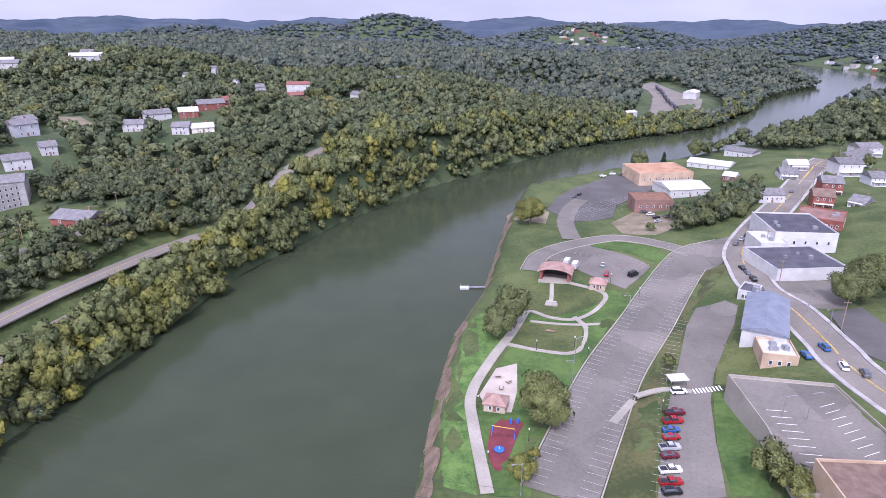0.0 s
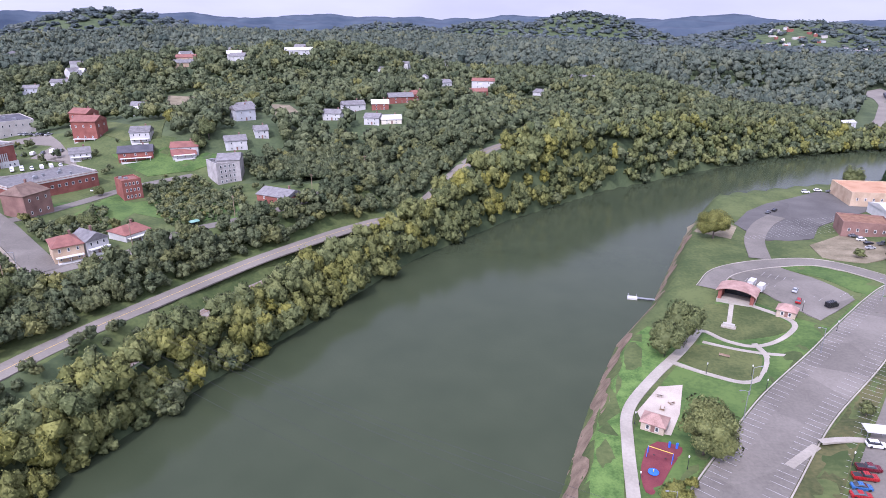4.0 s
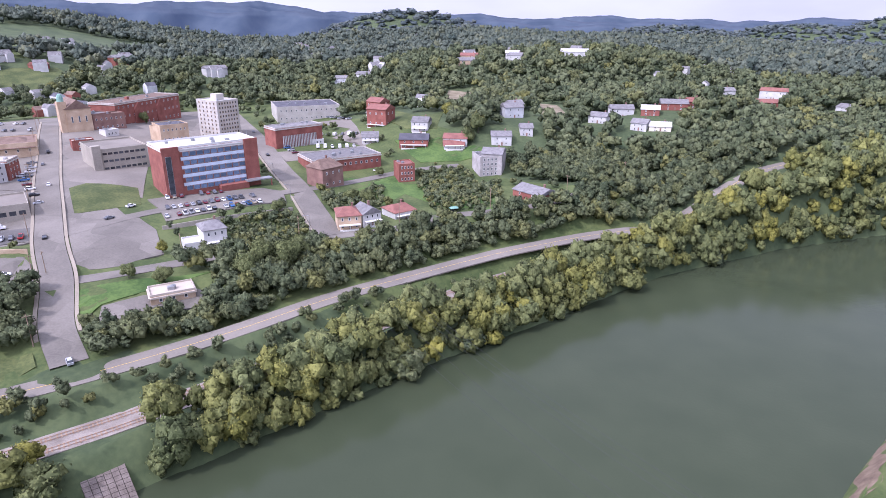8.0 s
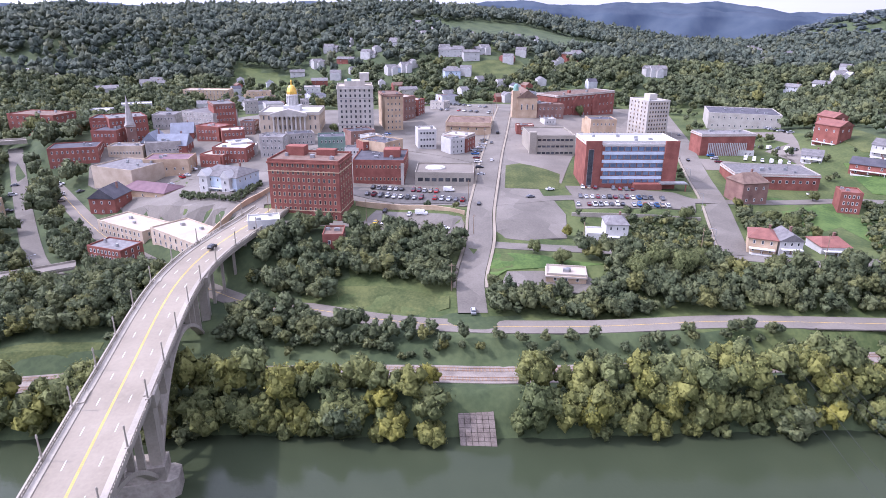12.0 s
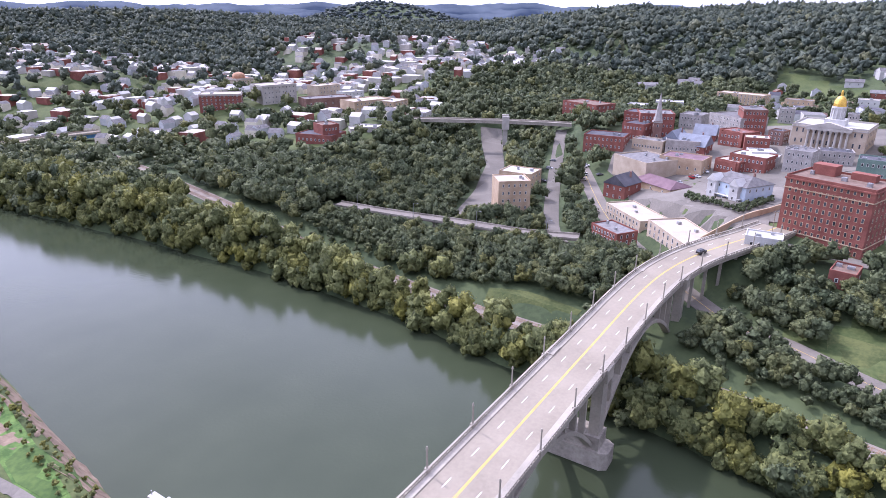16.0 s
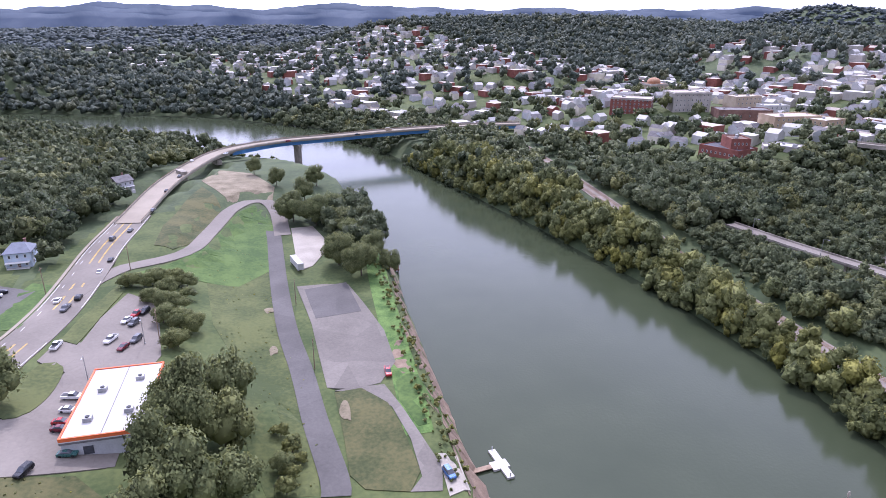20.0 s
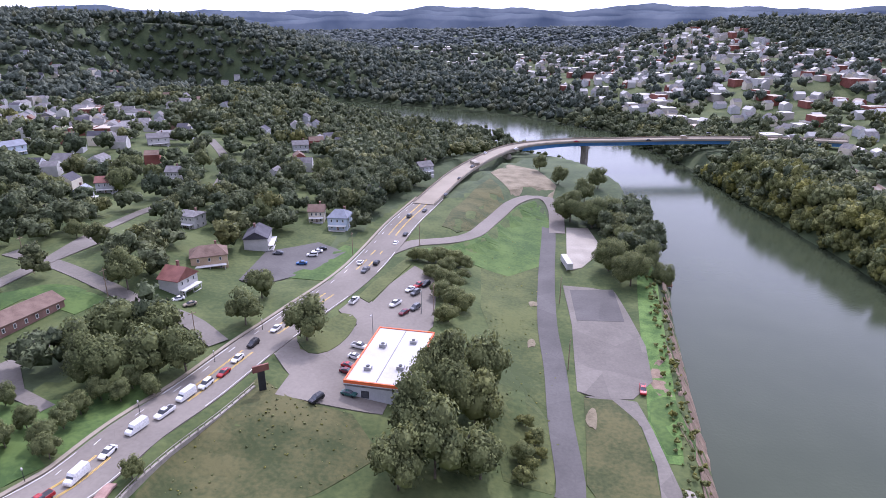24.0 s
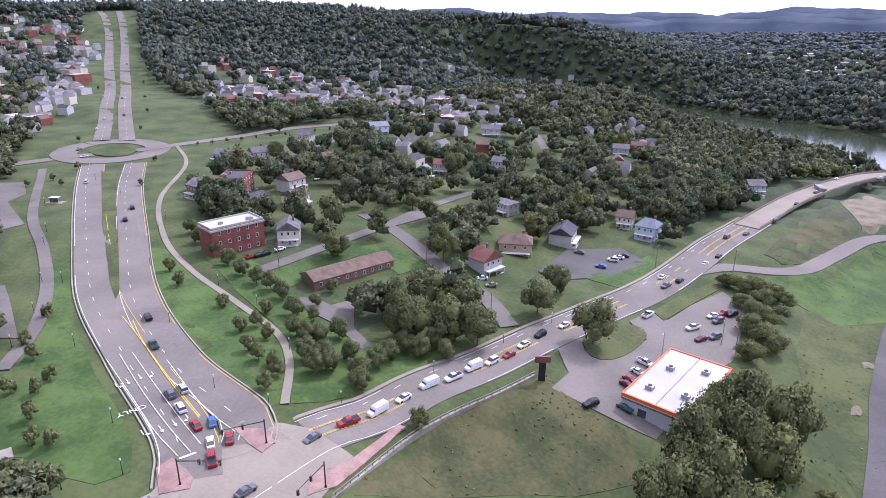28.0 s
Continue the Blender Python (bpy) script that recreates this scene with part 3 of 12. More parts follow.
def big_mesh(name, verts, quads, material, smooth=False, tint=None, puff=None):
    """A large mesh from arrays; quads may also be triangles."""
    me = bpy.data.meshes.new(name)
    k = quads.shape[1]
    me.vertices.add(len(verts))
    me.vertices.foreach_set("co", np.asarray(verts, np.float32).ravel())
    me.loops.add(quads.size)
    me.loops.foreach_set("vertex_index", quads.astype(np.int32).ravel())
    me.polygons.add(len(quads))
    me.polygons.foreach_set("loop_start", np.arange(0, quads.size, k, dtype=np.int32))
    me.polygons.foreach_set("use_smooth", np.full(len(quads), smooth))
    if tint is not None:
        me.attributes.new("tint", "FLOAT", "POINT").data.foreach_set("value", np.asarray(tint, np.float32))
    if puff is not None:
        me.attributes.new("puff", "FLOAT_VECTOR", "POINT").data.foreach_set("vector", np.asarray(puff, np.float32).ravel())
    me.materials.append(M[material])
    me.update(calc_edges=True)
    return me


# ---------------------------------------------------------------- roads and paths
RIVER_ROAD = [(-379, -138, 21.7), (-288, -86, 16.4), (-220, -28, 13.9), (-207, -2, 13.7), (-195, 22, 12.9), (-183, 42, 14.8), (-178, 60, 14.8), (-174, 78, 14.8), (-171, 95, 14.8), (-169, 112, 14.8), (-167, 130, 14.8), (-163, 150, 14.8), (-157, 173, 14.8), (-151, 196, 14.8), (-144, 219, 14.8), (-129, 256, 14.8), (-116, 278, 15.2), (-103, 299, 15.8), (-83, 370, 33.0), (-46, 431, 37.8)]
road("river_road", "pale grey road along the wooded riverbank", RIVER_ROAD, 9.2, "road")
RAIL_BED = [(-251, -483, 17.2), (-230, -368, 16.1), (-211, -270, 14.1), (-200.3, -193.0, 7.0), (-196.1, -166.0, 7.0), (-190.9, -134.9, 7.0), (-186.8, -101.7, 7.0), (-184.7, -72.6, 7.0), (-181.6, -46.7, 7.0), (-174.2, -15.4, 8.3), (-169.1, 12.3, 8.3), (-162.1, 34.4, 9.5), (-158.0, 50.6, 9.5), (-155.0, 66.9, 9.5), (-151.9, 87.1, 9.5), (-148.9, 107.4, 9.5), (-146.9, 126.6, 9.5), (-144.9, 145.9, 9.5), (-141.8, 168.2, 9.5), (-137.8, 192.5, 9.5), (-132.7, 210.7, 9.5), (-125.6, 235.0, 9.5), (-111.4, 275.5, 9.5)]
road("rail_bed", "reddish grey ballast of a double-track railway", RAIL_BED, 9.8, "gravel", lift=0.2, category="railway", clear=1.5)
SIDE_STREET = [(-188, 53), (-210, 58), (-237, 69), (-267, 78), (-318, 96), (-385, 120), (-442, 142), (-509, 167)]
road("side_street", "asphalt street climbing from the river into town", SIDE_STREET, 10.3, "asphalt", lift=0.46)
SIDE_STREET_STEEP = [(-204, 167), (-239, 185), (-278, 204), (-333, 228), (-404, 263), (-495, 302)]
road("side_street_steep", "patched asphalt street running uphill past the hospital", SIDE_STREET_STEEP, 11.5, "asphalt", lift=0.46)
TERRACE_ROAD = [(-301, -25), (-268, -20), (-266, 5), (-263, 26), (-252, 43), (-242, 61), (-234, 73), (-223, 104), (-211, 137), (-202, 167), (-188, 188), (-184, 220), (-166, 240), (-149, 282), (-134, 351)]
road("terrace_road", "narrow grey road on the terrace above the river", TERRACE_ROAD, 7.5, "asphalt")
CROSS_STREET = [(-312, 26), (-296, 57), (-276, 80), (-281, 124), (-272, 157), (-264, 192), (-258, 264), (-238, 300)]
road("cross_street", "grey cross street through the town", CROSS_STREET, 8.0, "asphalt", lift=0.22)
UPPER_STREET = [(-315, -24), (-397, 2), (-399, 36), (-369, 79), (-338, 101)]
road("upper_street", "upper grey town street between brick blocks", UPPER_STREET, 8.0, "asphalt", lift=0.22)
PARK_DRIVE = [(26, 114), (37, 137), (53, 169), (73, 200), (97, 240), (112, 259), (129, 266)]
road("park_drive", "wide grey parking drive beside the park", PARK_DRIVE, 17.2, "asphalt", across=5)
PARK_LOOP = [(111, 259), (100, 278), (84, 289), (64, 283), (45, 267), (37, 247)]
road("park_loop", "grey loop road round the lawn", PARK_LOOP, 8.0, "asphalt", lift=0.2)
LANDING_ROAD = [(63, 290), (65, 318), (73, 345), (83, 363)]
road("landing_road", "grey road to the paved boat landing", LANDING_ROAD, 9.2, "asphalt", lift=0.24)
MAIN_STREET = [(90, -60), (108, 12), (122, 70), (115, 146), (117, 168), (120, 195), (119, 216), (124, 237), (130, 255), (147, 281), (185, 329), (249, 414), (222, 378), (282, 456)]
road("main_street", "two-lane grey main street with parked cars", MAIN_STREET, 12.6, "road", lift=0.2)
RIVERSIDE_PATH = [(10, 116), (8, 141), (8, 157), (15, 176), (24, 195), (31, 213)]
road("riverside_path", "pale concrete riverside footpath", RIVERSIDE_PATH, 3.2, "concrete", lift=0.25, category="path", step=3)
LOWER_ROAD = [(-20, -115), (-21, -121), (-21, -145), (-22, -172), (-22, -202), (-25, -244), (-30, -294), (-32, -320)]
road("lower_road", "dark asphalt lane running along the river meadow", LOWER_ROAD, 6.9, "asphalt_new", lift=0.22)
TOWN_ROAD = [(90, -60), (88, -83), (83, -96), (80, -116), (74, -135), (68, -161), (60, -190), (50, -230), (42, -284), (36, -314), (32, -335)]
road("town_road", "busy grey two-lane road with a turning lane", TOWN_ROAD, 14.9, "road", lift=0.2, across=5)
AVENUE_WEST = [(97, -57), (111, -66), (149, -78), (194, -94), (255, -126), (319, -161), (372, -192)]
road("avenue_west", "pale grey avenue carriageway with lane markings", AVENUE_WEST, 12.6, "road", lift=0.25, across=5)
AVENUE_EAST = [(97, -71), (106, -78), (138, -84), (183, -101), (243, -136), (302, -172), (352, -206)]
road("avenue_east", "pale grey avenue carriageway with lane markings", AVENUE_EAST, 11.5, "road", lift=0.28, across=5)
AVENUE_WEST_UPPER = [(422, -226), (515, -284), (668, -378), (823, -470), (987, -570), (1113, -632)]
road("avenue_west_upper", "pale grey avenue climbing the far hill", AVENUE_WEST_UPPER, 10.3, "road", lift=0.3, step=10)
AVENUE_EAST_UPPER = [(410, -237), (505, -294), (661, -391), (807, -482), (966, -582), (1091, -654)]
road("avenue_east_upper", "pale grey avenue climbing the far hill", AVENUE_EAST_UPPER, 10.3, "road", lift=0.3, step=10)
ROUNDABOUT = [(419, -216), (417, -206), (411, -197), (403, -191), (392, -189), (382, -191), (373, -197), (367, -206), (365, -216), (367, -227), (373, -235), (382, -241), (392, -243), (403, -241), (411, -235), (417, -227), (419, -216)]
road("roundabout", "grey oval roundabout carriageway", ROUNDABOUT, 14.9, "road", lift=0.34, step=3)
ROUNDABOUT_LINK_NORTH = [(392, -203), (399, -181), (405, -156)]
road("roundabout_link_north", "grey link road at the roundabout", ROUNDABOUT_LINK_NORTH, 10.3, "road", lift=0.3)
ROUNDABOUT_LINK_SOUTH = [(382, -225), (375, -258), (365, -292), (356, -337), (327, -383)]
road("roundabout_link_south", "grey link road at the roundabout", ROUNDABOUT_LINK_SOUTH, 10.3, "road", lift=0.3)
HILL_STREET = [(327, -383), (287, -291), (284, -258)]
road("hill_street", "narrow grey residential street", HILL_STREET, 6.9, "asphalt", lift=0.3)
RAMP_ROAD = [(48, -240), (41, -254), (32, -265), (19, -270), (7, -281), (-2, -308), (-13, -338), (-25, -353), (-34, -351), (-37, -334), (-35, -302)]
road("ramp_road", "pale concrete ramp looping to the river lane", RAMP_ROAD, 8.0, "road", lift=0.3)
HOUSE_LANE = [(80, -162), (97, -176), (121, -184), (157, -200), (180, -209)]
road("house_lane", "grey lane past houses", HOUSE_LANE, 6.3, "asphalt", lift=0.3)
HOUSE_LANE_UPPER = [(168, -138), (165, -163), (162, -187), (160, -203), (155, -227)]
road("house_lane_upper", "grey residential lane", HOUSE_LANE_UPPER, 6.3, "asphalt", lift=0.34)
GROVE_LANE = [(160, -203), (166, -280), (149, -314), (170, -387), (204, -444)]
road("grove_lane", "grey lane between trees", GROVE_LANE, 5.8, "asphalt", lift=0.34)
VIADUCT_LANE = [(-261, -111), (-247, -90), (-272, -111), (-358, -147), (-439, -177)]
road("viaduct_lane", "grey lane turning into the woods", VIADUCT_LANE, 8.0, "asphalt", lift=0.3)
AVENUE_FOOTPATH = [(102, -87), (116, -102), (131, -111), (153, -116), (186, -123), (224, -138), (270, -168), (326, -222), (381, -253)]
road("avenue_footpath", "pale winding footpath between young trees", AVENUE_FOOTPATH, 2.2, "deck", lift=0.3, category="path")
MEADOW_FOOTPATH = [(123, -36), (138, -41)]
road("meadow_footpath", "grey footpath through the meadow", MEADOW_FOOTPATH, 3.4, "concrete", lift=0.3, category="path")
WEST_FOOTPATH = [(170, -55), (186, -71), (212, -87), (247, -103), (290, -120), (381, -168)]
road("west_footpath", "grey winding footpath on the avenue lawn", WEST_FOOTPATH, 4.0, "asphalt", lift=0.3, category="path")


# ---------------------------------------------------------------- bridges
def rail_strip(name, pts, offset, w, z0, z1, material, step=3.0):
    """A wall or rail of rectangular section beside a line with heights."""
    line = smooth_line(pts, step)
    nrm = normals_of(line)
    v = []
    for a in (-w / 2, w / 2):
        xy = line[:, :2] + nrm * (offset + a)
        v.append(np.column_stack([xy, line[:, 2] + z0]))
        v.append(np.column_stack([xy, line[:, 2] + z1]))
    n = len(line)
    v = np.stack([v[0], v[1], v[3], v[2]], 1).reshape(-1, 3)
    f = [(i * 4 + k, i * 4 + (k + 1) % 4, i * 4 + 4 + (k + 1) % 4, i * 4 + 4 + k) for i in range(n - 1) for k in range(4)] + [(0, 1, 2, 3), (4 * n - 1, 4 * n - 2, 4 * n - 3, 4 * n - 4)]
    return mesh_of(name, v, f, material)


def along(pts, gap, offset=0.0, start=0.0):
    """Places at even distances along a line: x, y, z and the heading in degrees."""
    line = smooth_line(pts, 0.5)
    if line.shape[1] == 2:
        line = np.column_stack([line, np.zeros(len(line))])
    nrm = normals_of(line)
    dist = np.concatenate([[0], np.cumsum(np.linalg.norm(np.diff(line[:, :2], axis=0), axis=1))])
    out = []
    for s in np.arange(start, dist[-1], gap):
        k = int(np.searchsorted(dist, s))
        k = min(k, len(line) - 1)
        out.append((line[k, 0] + nrm[k, 0] * offset, line[k, 1] + nrm[k, 1] * offset, line[k, 2], math.degrees(math.atan2(-nrm[k, 0], nrm[k, 1]))))
    return out


BRIDGE = planned([(10, -44.5, 23.4), (-20, -43.0, 24.4), (-60, -41.4, 25), (-97, -40.8, 25), (-130, -40.2, 25), (-160, -39.6, 25), (-180, -37.8, 25.2), (-198, -33.5, 25.6), (-214, -27, 26),
          (-228, -20.5, 26.2), (-244, -14, 26.4)])
DECK_WIDTH = 15.6
bridge = thing("arch_bridge", "long pale concrete open-spandrel arch bridge over the river", "bridge")
part("deck", strip_mesh("deck", BRIDGE, DECK_WIDTH, "deck", 0, 4, thick=1.1), bridge)
for s in (-1, 1):
    part("kerb", rail_strip("kerb", BRIDGE, s * 6.9, 1.4, 0.0, 0.2, "concrete"), bridge)
    part("parapet_base", rail_strip("parapet_base", BRIDGE, s * 7.85, 0.35, -0.7, 0.35, "concrete"), bridge)
    part("parapet_rail", rail_strip("parapet_rail", BRIDGE, s * 7.85, 0.4, 0.95, 1.15, "concrete"), bridge)
    part("edge_beam", rail_strip("edge_beam", BRIDGE, s * 7.2, 0.9, -1.9, -1.1, "old_concrete"), bridge)
b = Shape()
for s in (-1, 1):
    for x, y, z, a in along(BRIDGE, 1.1, s * 7.85):
        b.box(x - 0.14, y - 0.14, z + 0.35, x + 0.14, y + 0.14, z + 0.95)
tagged(part("balustrade", b.mesh("balustrade", "concrete"), bridge), kind="stuff")
part("centre_line", strip_mesh("centre_line", BRIDGE, 0.16, "yellow", 0.02, 4, offset=0.16, across=1, thick=0.01), bridge)
part("centre_line", strip_mesh("centre_line", BRIDGE, 0.16, "yellow", 0.02, 4, offset=-0.16, across=1, thick=0.01), bridge)
dash = Shape().box(-1.5, -0.08, 0, 1.5, 0.08, 0.02).mesh("lane_dash", "paint")
for s in (-1, 1):
    for x, y, z, a in along(BRIDGE, 11, s * 3.4, 4):
        part("lane_dash", dash, bridge, (x, y, z + 0.015), a)
PIERS = planned([(1, -43.8), (-59, -41.4), (-120, -40.4), (-181, -37.6)])
for k, (px, py) in enumerate(PIERS):
    gz = max(-2.0, ground_z(px, py)) - 1
    p = Shape()
    p.prism([(px - 3.6, py - 9), (px - 2.4, py - 10.8), (px + 2.4, py - 10.8), (px + 3.6, py - 9), (px + 3.6, py + 9), (px + 2.4, py + 10.8), (px - 2.4, py + 10.8), (px - 3.6, py + 9)], gz, 5.2)
    p.prism([(px - 3.0, py - 8.2), (px + 3.0, py - 8.2), (px + 3.0, py + 8.2), (px - 3.0, py + 8.2)], 5.2, 9.2)
    part("pier_base", p.mesh("pier_base", "old_concrete"), bridge)
    for s in (-1, 1):
        part("pier_tower", Shape().box(px - 2.0, py + s * 6.2 - 1.4, 9.2, px + 2.0, py + s * 6.2 + 1.4, 27.6).box(px - 2.4, py + s * 7.4 - 1.2, 25.5, px + 2.4, py + s * 7.4 + 1.2, 29.2).mesh("pier_tower", "concrete"), bridge)
for (ax_, ay_), (bx_, by_) in zip(PIERS, PIERS[1:]):
    for s in (-1, 1):
        rib = Shape()
        n = 20
        top = []
        for k in range(n + 1):
            u = k / n
            x, y = ax_ + (bx_ - ax_) * (0.04 + 0.92 * u), ay_ + (by_ - ay_) * u + s * 5.4
            z = 7.0 + 18.3 * (1 - (2 * u - 1) ** 2)
            t = 1.5 - 0.5 * (1 - abs(2 * u - 1))
            top.append((x, y, z, t))
        vs = [q for x, y, z, t in top for q in ((x, y - 1.1, z), (x, y + 1.1, z), (x, y + 1.1, z - t), (x, y - 1.1, z - t))]
        rib.add(vs, [(i * 4 + k, i * 4 + (k + 1) % 4, i * 4 + 4 + (k + 1) % 4, i * 4 + 4 + k) for i in range(n) for k in range(4)])
        part("arch_rib", rib.mesh("arch_rib", "concrete"), bridge)
        for k in range(2, n - 1, 2):
            x, y, z, t = top[k]
            if z < 24.4:
                part("spandrel_column", Shape().box(x - 0.45, y - 0.8, z - 0.3, x + 0.45, y + 0.8, 27.2).box(x - 0.6, y - 0.95, 26.5, x + 0.6, y + 0.95, 27.2).mesh("spandrel_column", "concrete"), bridge)
for x, y, z, a in along(BRIDGE, 9.5, 0.0, 232):
    for s in (-1, 1):
        nx, ny = -math.sin(radians(a)), math.cos(radians(a))
        qx, qy = x + nx * s * 5.6, y + ny * s * 5.6
        part("approach_column", Shape().box(qx - 0.5, qy - 0.5, ground_z(qx, qy) - 1, qx + 0.5, qy + 0.5, z - 1.1).mesh("approach_column", "concrete"), bridge)
    part("cross_beam", Shape().box(-0.45, -7.0, -1.9, 0.45, 7.0, -1.1).mesh("cross_beam", "concrete"), bridge, (x, y, z), a)
KEEP_CLEAR.append(([(p[0], p[1]) for p in BRIDGE if p[0] < -170], 12.0))

# blue girder bridge
BLUE = [(34.5, -322, 18.9), (18.4, -394.7, 19.6), (-2.7, -450.8, 20.3), (-23.0, -482.3, 20.8), (-59.4, -501.0, 21.4), (-104.3, -506.0, 22), (-150.0, -512.9, 22.3), (-194.7, -515.2, 22.5), (-246.1, -513.5, 22.6), (-275.0, -503.4, 23.5)]
blue = thing("girder_bridge", "long blue steel girder bridge with a pale deck", "bridge")
part("deck", strip_mesh("deck", BLUE, 12.5, "deck", 0, 6, thick=0.7), blue)
for s in (-1, 1):
    part("parapet", rail_strip("parapet", BLUE, s * 6.1, 0.3, 0, 0.9, "concrete", 6), blue)
    part("hand_rail", rail_strip("hand_rail", BLUE, s * 6.1, 0.12, 1.1, 1.25, "rust", 6), blue)
    part("girder", rail_strip("girder", BLUE[3:], s * 4.2, 0.5, -3.4, -0.7, "blue_steel", 6), blue)
    part("flange", rail_strip("flange", BLUE[3:], s * 4.2, 1.0, -3.55, -3.4, "blue_steel", 6), blue)
    part("approach_girder", rail_strip("approach_girder", BLUE[:4], s * 4.2, 0.6, -1.9, -0.7, "old_concrete", 6), blue)
for px, py in [(9.9, -418.8), (-12.8, -467.4), (-75.4, -501.8), (-212.2, -515.2)]:
    g = max(-2.5, ground_z(px, py)) - 0.5
    part("pier", Shape().box(-1.1, -4.2, 0, 1.1, 4.2, 16.0 - g).box(-1.4, -5.2, 16.0 - g, 1.4, 5.2, 17.8 - g).box(-1.8, -5.0, 0, 1.8, 5.0, 3.0).mesh("pier", "old_concrete"), blue, (px, py, g), 20)
KEEP_CLEAR.append(([(p[0], p[1]) for p in BLUE], 10.0))
KEEP_CLEAR.append(([(-60, -470), (-105, -485), (-155, -495), (-200, -500)], 14.0))

# low concrete viaduct in the ravine
VIADUCT = planned([(-224, -80, 15.8), (-219, -100, 15.2), (-217, -130, 14.8), (-213, -165, 14.4), (-212, -195, 14)])
viaduct = thing("viaduct", "low grey concrete viaduct with lamp posts above the woods", "bridge")
part("deck", strip_mesh("deck", VIADUCT, 7.5, "road", 0, 5, thick=0.6), viaduct)
for s in (-1, 1):
    part("parapet", rail_strip("parapet", VIADUCT, s * 3.6, 0.25, 0, 0.8, "old_concrete", 5), viaduct)
for x, y, z, a in along(VIADUCT, 16, 0, 8):
    g = ground_z(x, y) - 0.5
    part("column", Shape().box(-0.5, -2.2, 0, 0.5, -1.2, z - g - 0.5).box(-0.5, 1.2, 0, 0.5, 2.2, z - g - 0.5).box(-0.6, -3.0, z - g - 1.3, 0.6, 3.0, z - g - 0.55).mesh("column", "old_concrete"), viaduct, (x, y, g), a)
KEEP_CLEAR.append(([(p[0], p[1]) for p in VIADUCT], 7.0))
HIGH = planned([(-335, -240, 34), (-346, -219, 34), (-365, -186, 33.5), (-376, -164, 33), (-383, -148, 32.5)])
high = thing("ravine_bridge", "high narrow concrete road bridge with one tall pier", "bridge")
part("deck", strip_mesh("deck", HIGH, 9, "old_concrete", 0, 5, thick=1.4), high)
for s in (-1, 1):
    part("parapet", rail_strip("parapet", HIGH, s * 4.4, 0.3, 0, 1.0, "concrete", 5), high)
g = ground_z(-420, -214) - 1
part("pier", Shape().box(-1.6, -3.4, 0, 1.6, 3.4, 37 - g).box(-2.6, 4.4, 33 - g, 2.6, 5.4, 42.5 - g).box(-2.6, -5.4, 33 - g, 2.6, -4.4, 42.5 - g).mesh("pier", "stone"), high, (-420, -214, g), 119)
KEEP_CLEAR.append(([(p[0], p[1]) for p in HIGH], 6.0))


# ---------------------------------------------------------------- lawns, lots and yards
patch("park_lawn", "broad green riverside park lawn", [(9.2, 146.7), (18, 175.1), (29, 200.9), (38.7, 235.8), (51.5, 237.5), (65.2, 223.7), (72.8, 219.2), (92.6, 253.6), (102.3, 268.1), (107.5, 258.5), (96.6, 245.7), (63.6, 201.2), (44.3, 173.4), (36.5, 157.8), (24.1, 132.8), (19.7, 114.3), (10.2, 115.5)], "lawn", lift=0.06, category="lawn")
patch("upper_lawn", "pale mown oval lawn edged by a footpath", [(34.5, 233.5), (44.6, 233.8), (53.1, 230), (60.6, 219.8), (57.6, 213.4), (50.6, 210), (38.9, 207.4), (32, 213.6)], "grass", lift=0.16, smooth=2, category="lawn")
patch("lower_lawn", "pale mown lawn with a bench inside a footpath", [(23, 188.6), (29, 200.9), (46.9, 198.5), (47, 189.3), (45, 182.5), (40.6, 179.5), (31.1, 182.4)], "grass", lift=0.16, smooth=2, category="lawn")
patch("play_surface", "maroon rubber play surface with blue and yellow equipment", [(12.4, 140.4), (15.3, 144.2), (20.4, 143.6), (21.2, 141.4), (18.5, 134.7), (15.7, 127), (14.5, 124.2), (12.2, 124.4), (11.1, 131.5)], "maroon", lift=0.18, smooth=2, category="playground")
patch("patio", "tan paved patio with picnic tables", [(10.3, 156.7), (16.4, 171.2), (23.2, 173.4), (21.6, 158.5), (18.8, 147.8), (12.5, 148.5)], "roof_tan", lift=0.18, category="patio")
patch("riverbank_weeds", "bright green weeds on the riverbank", [(-5.8, 120.9), (-5.4, 136.9), (-0.3, 147), (0.9, 180), (7.9, 199.8), (13.9, 210.5), (22.1, 206.8), (26.3, 201.3), (18.6, 182.1), (9.5, 163.7), (6.3, 153.9), (7.1, 133.8), (7.6, 115.7)], "weeds", lift=0.05, category="lawn")
patch("upper_lot", "grey asphalt lane with marked parking bays", [(48.3, 113.1), (55.5, 132.9), (64.7, 152.9), (73, 170), (83.5, 192.7), (91.9, 206.4), (103.2, 208.9), (105.4, 203.3), (98.9, 190.9), (88.3, 173.9), (80.5, 162.1), (74.1, 148.5), (68.3, 131.3), (62.4, 110.6)], "asphalt", lift=0.14, category="parking lot")
patch("bank_strip", "rough grassy bank between drive and parking lane", [(35.1, 113.7), (41.3, 131.7), (48.1, 143.1), (62, 164.7), (78.6, 193.7), (107.5, 241.1), (118.1, 240.6), (107.7, 226.7), (89.5, 205.3), (72, 170.4), (61.2, 148.9), (53.4, 130.5), (47.9, 113.3)], "dry_grass", lift=0.05, category="lawn")
patch("side_lawn", "strip of mown lawn beside the parking deck", [(76.2, 152), (80.1, 152.2), (76.7, 132.4), (71, 107.7), (63.8, 111), (67.5, 128.3)], "lawn", lift=0.1, category="lawn")
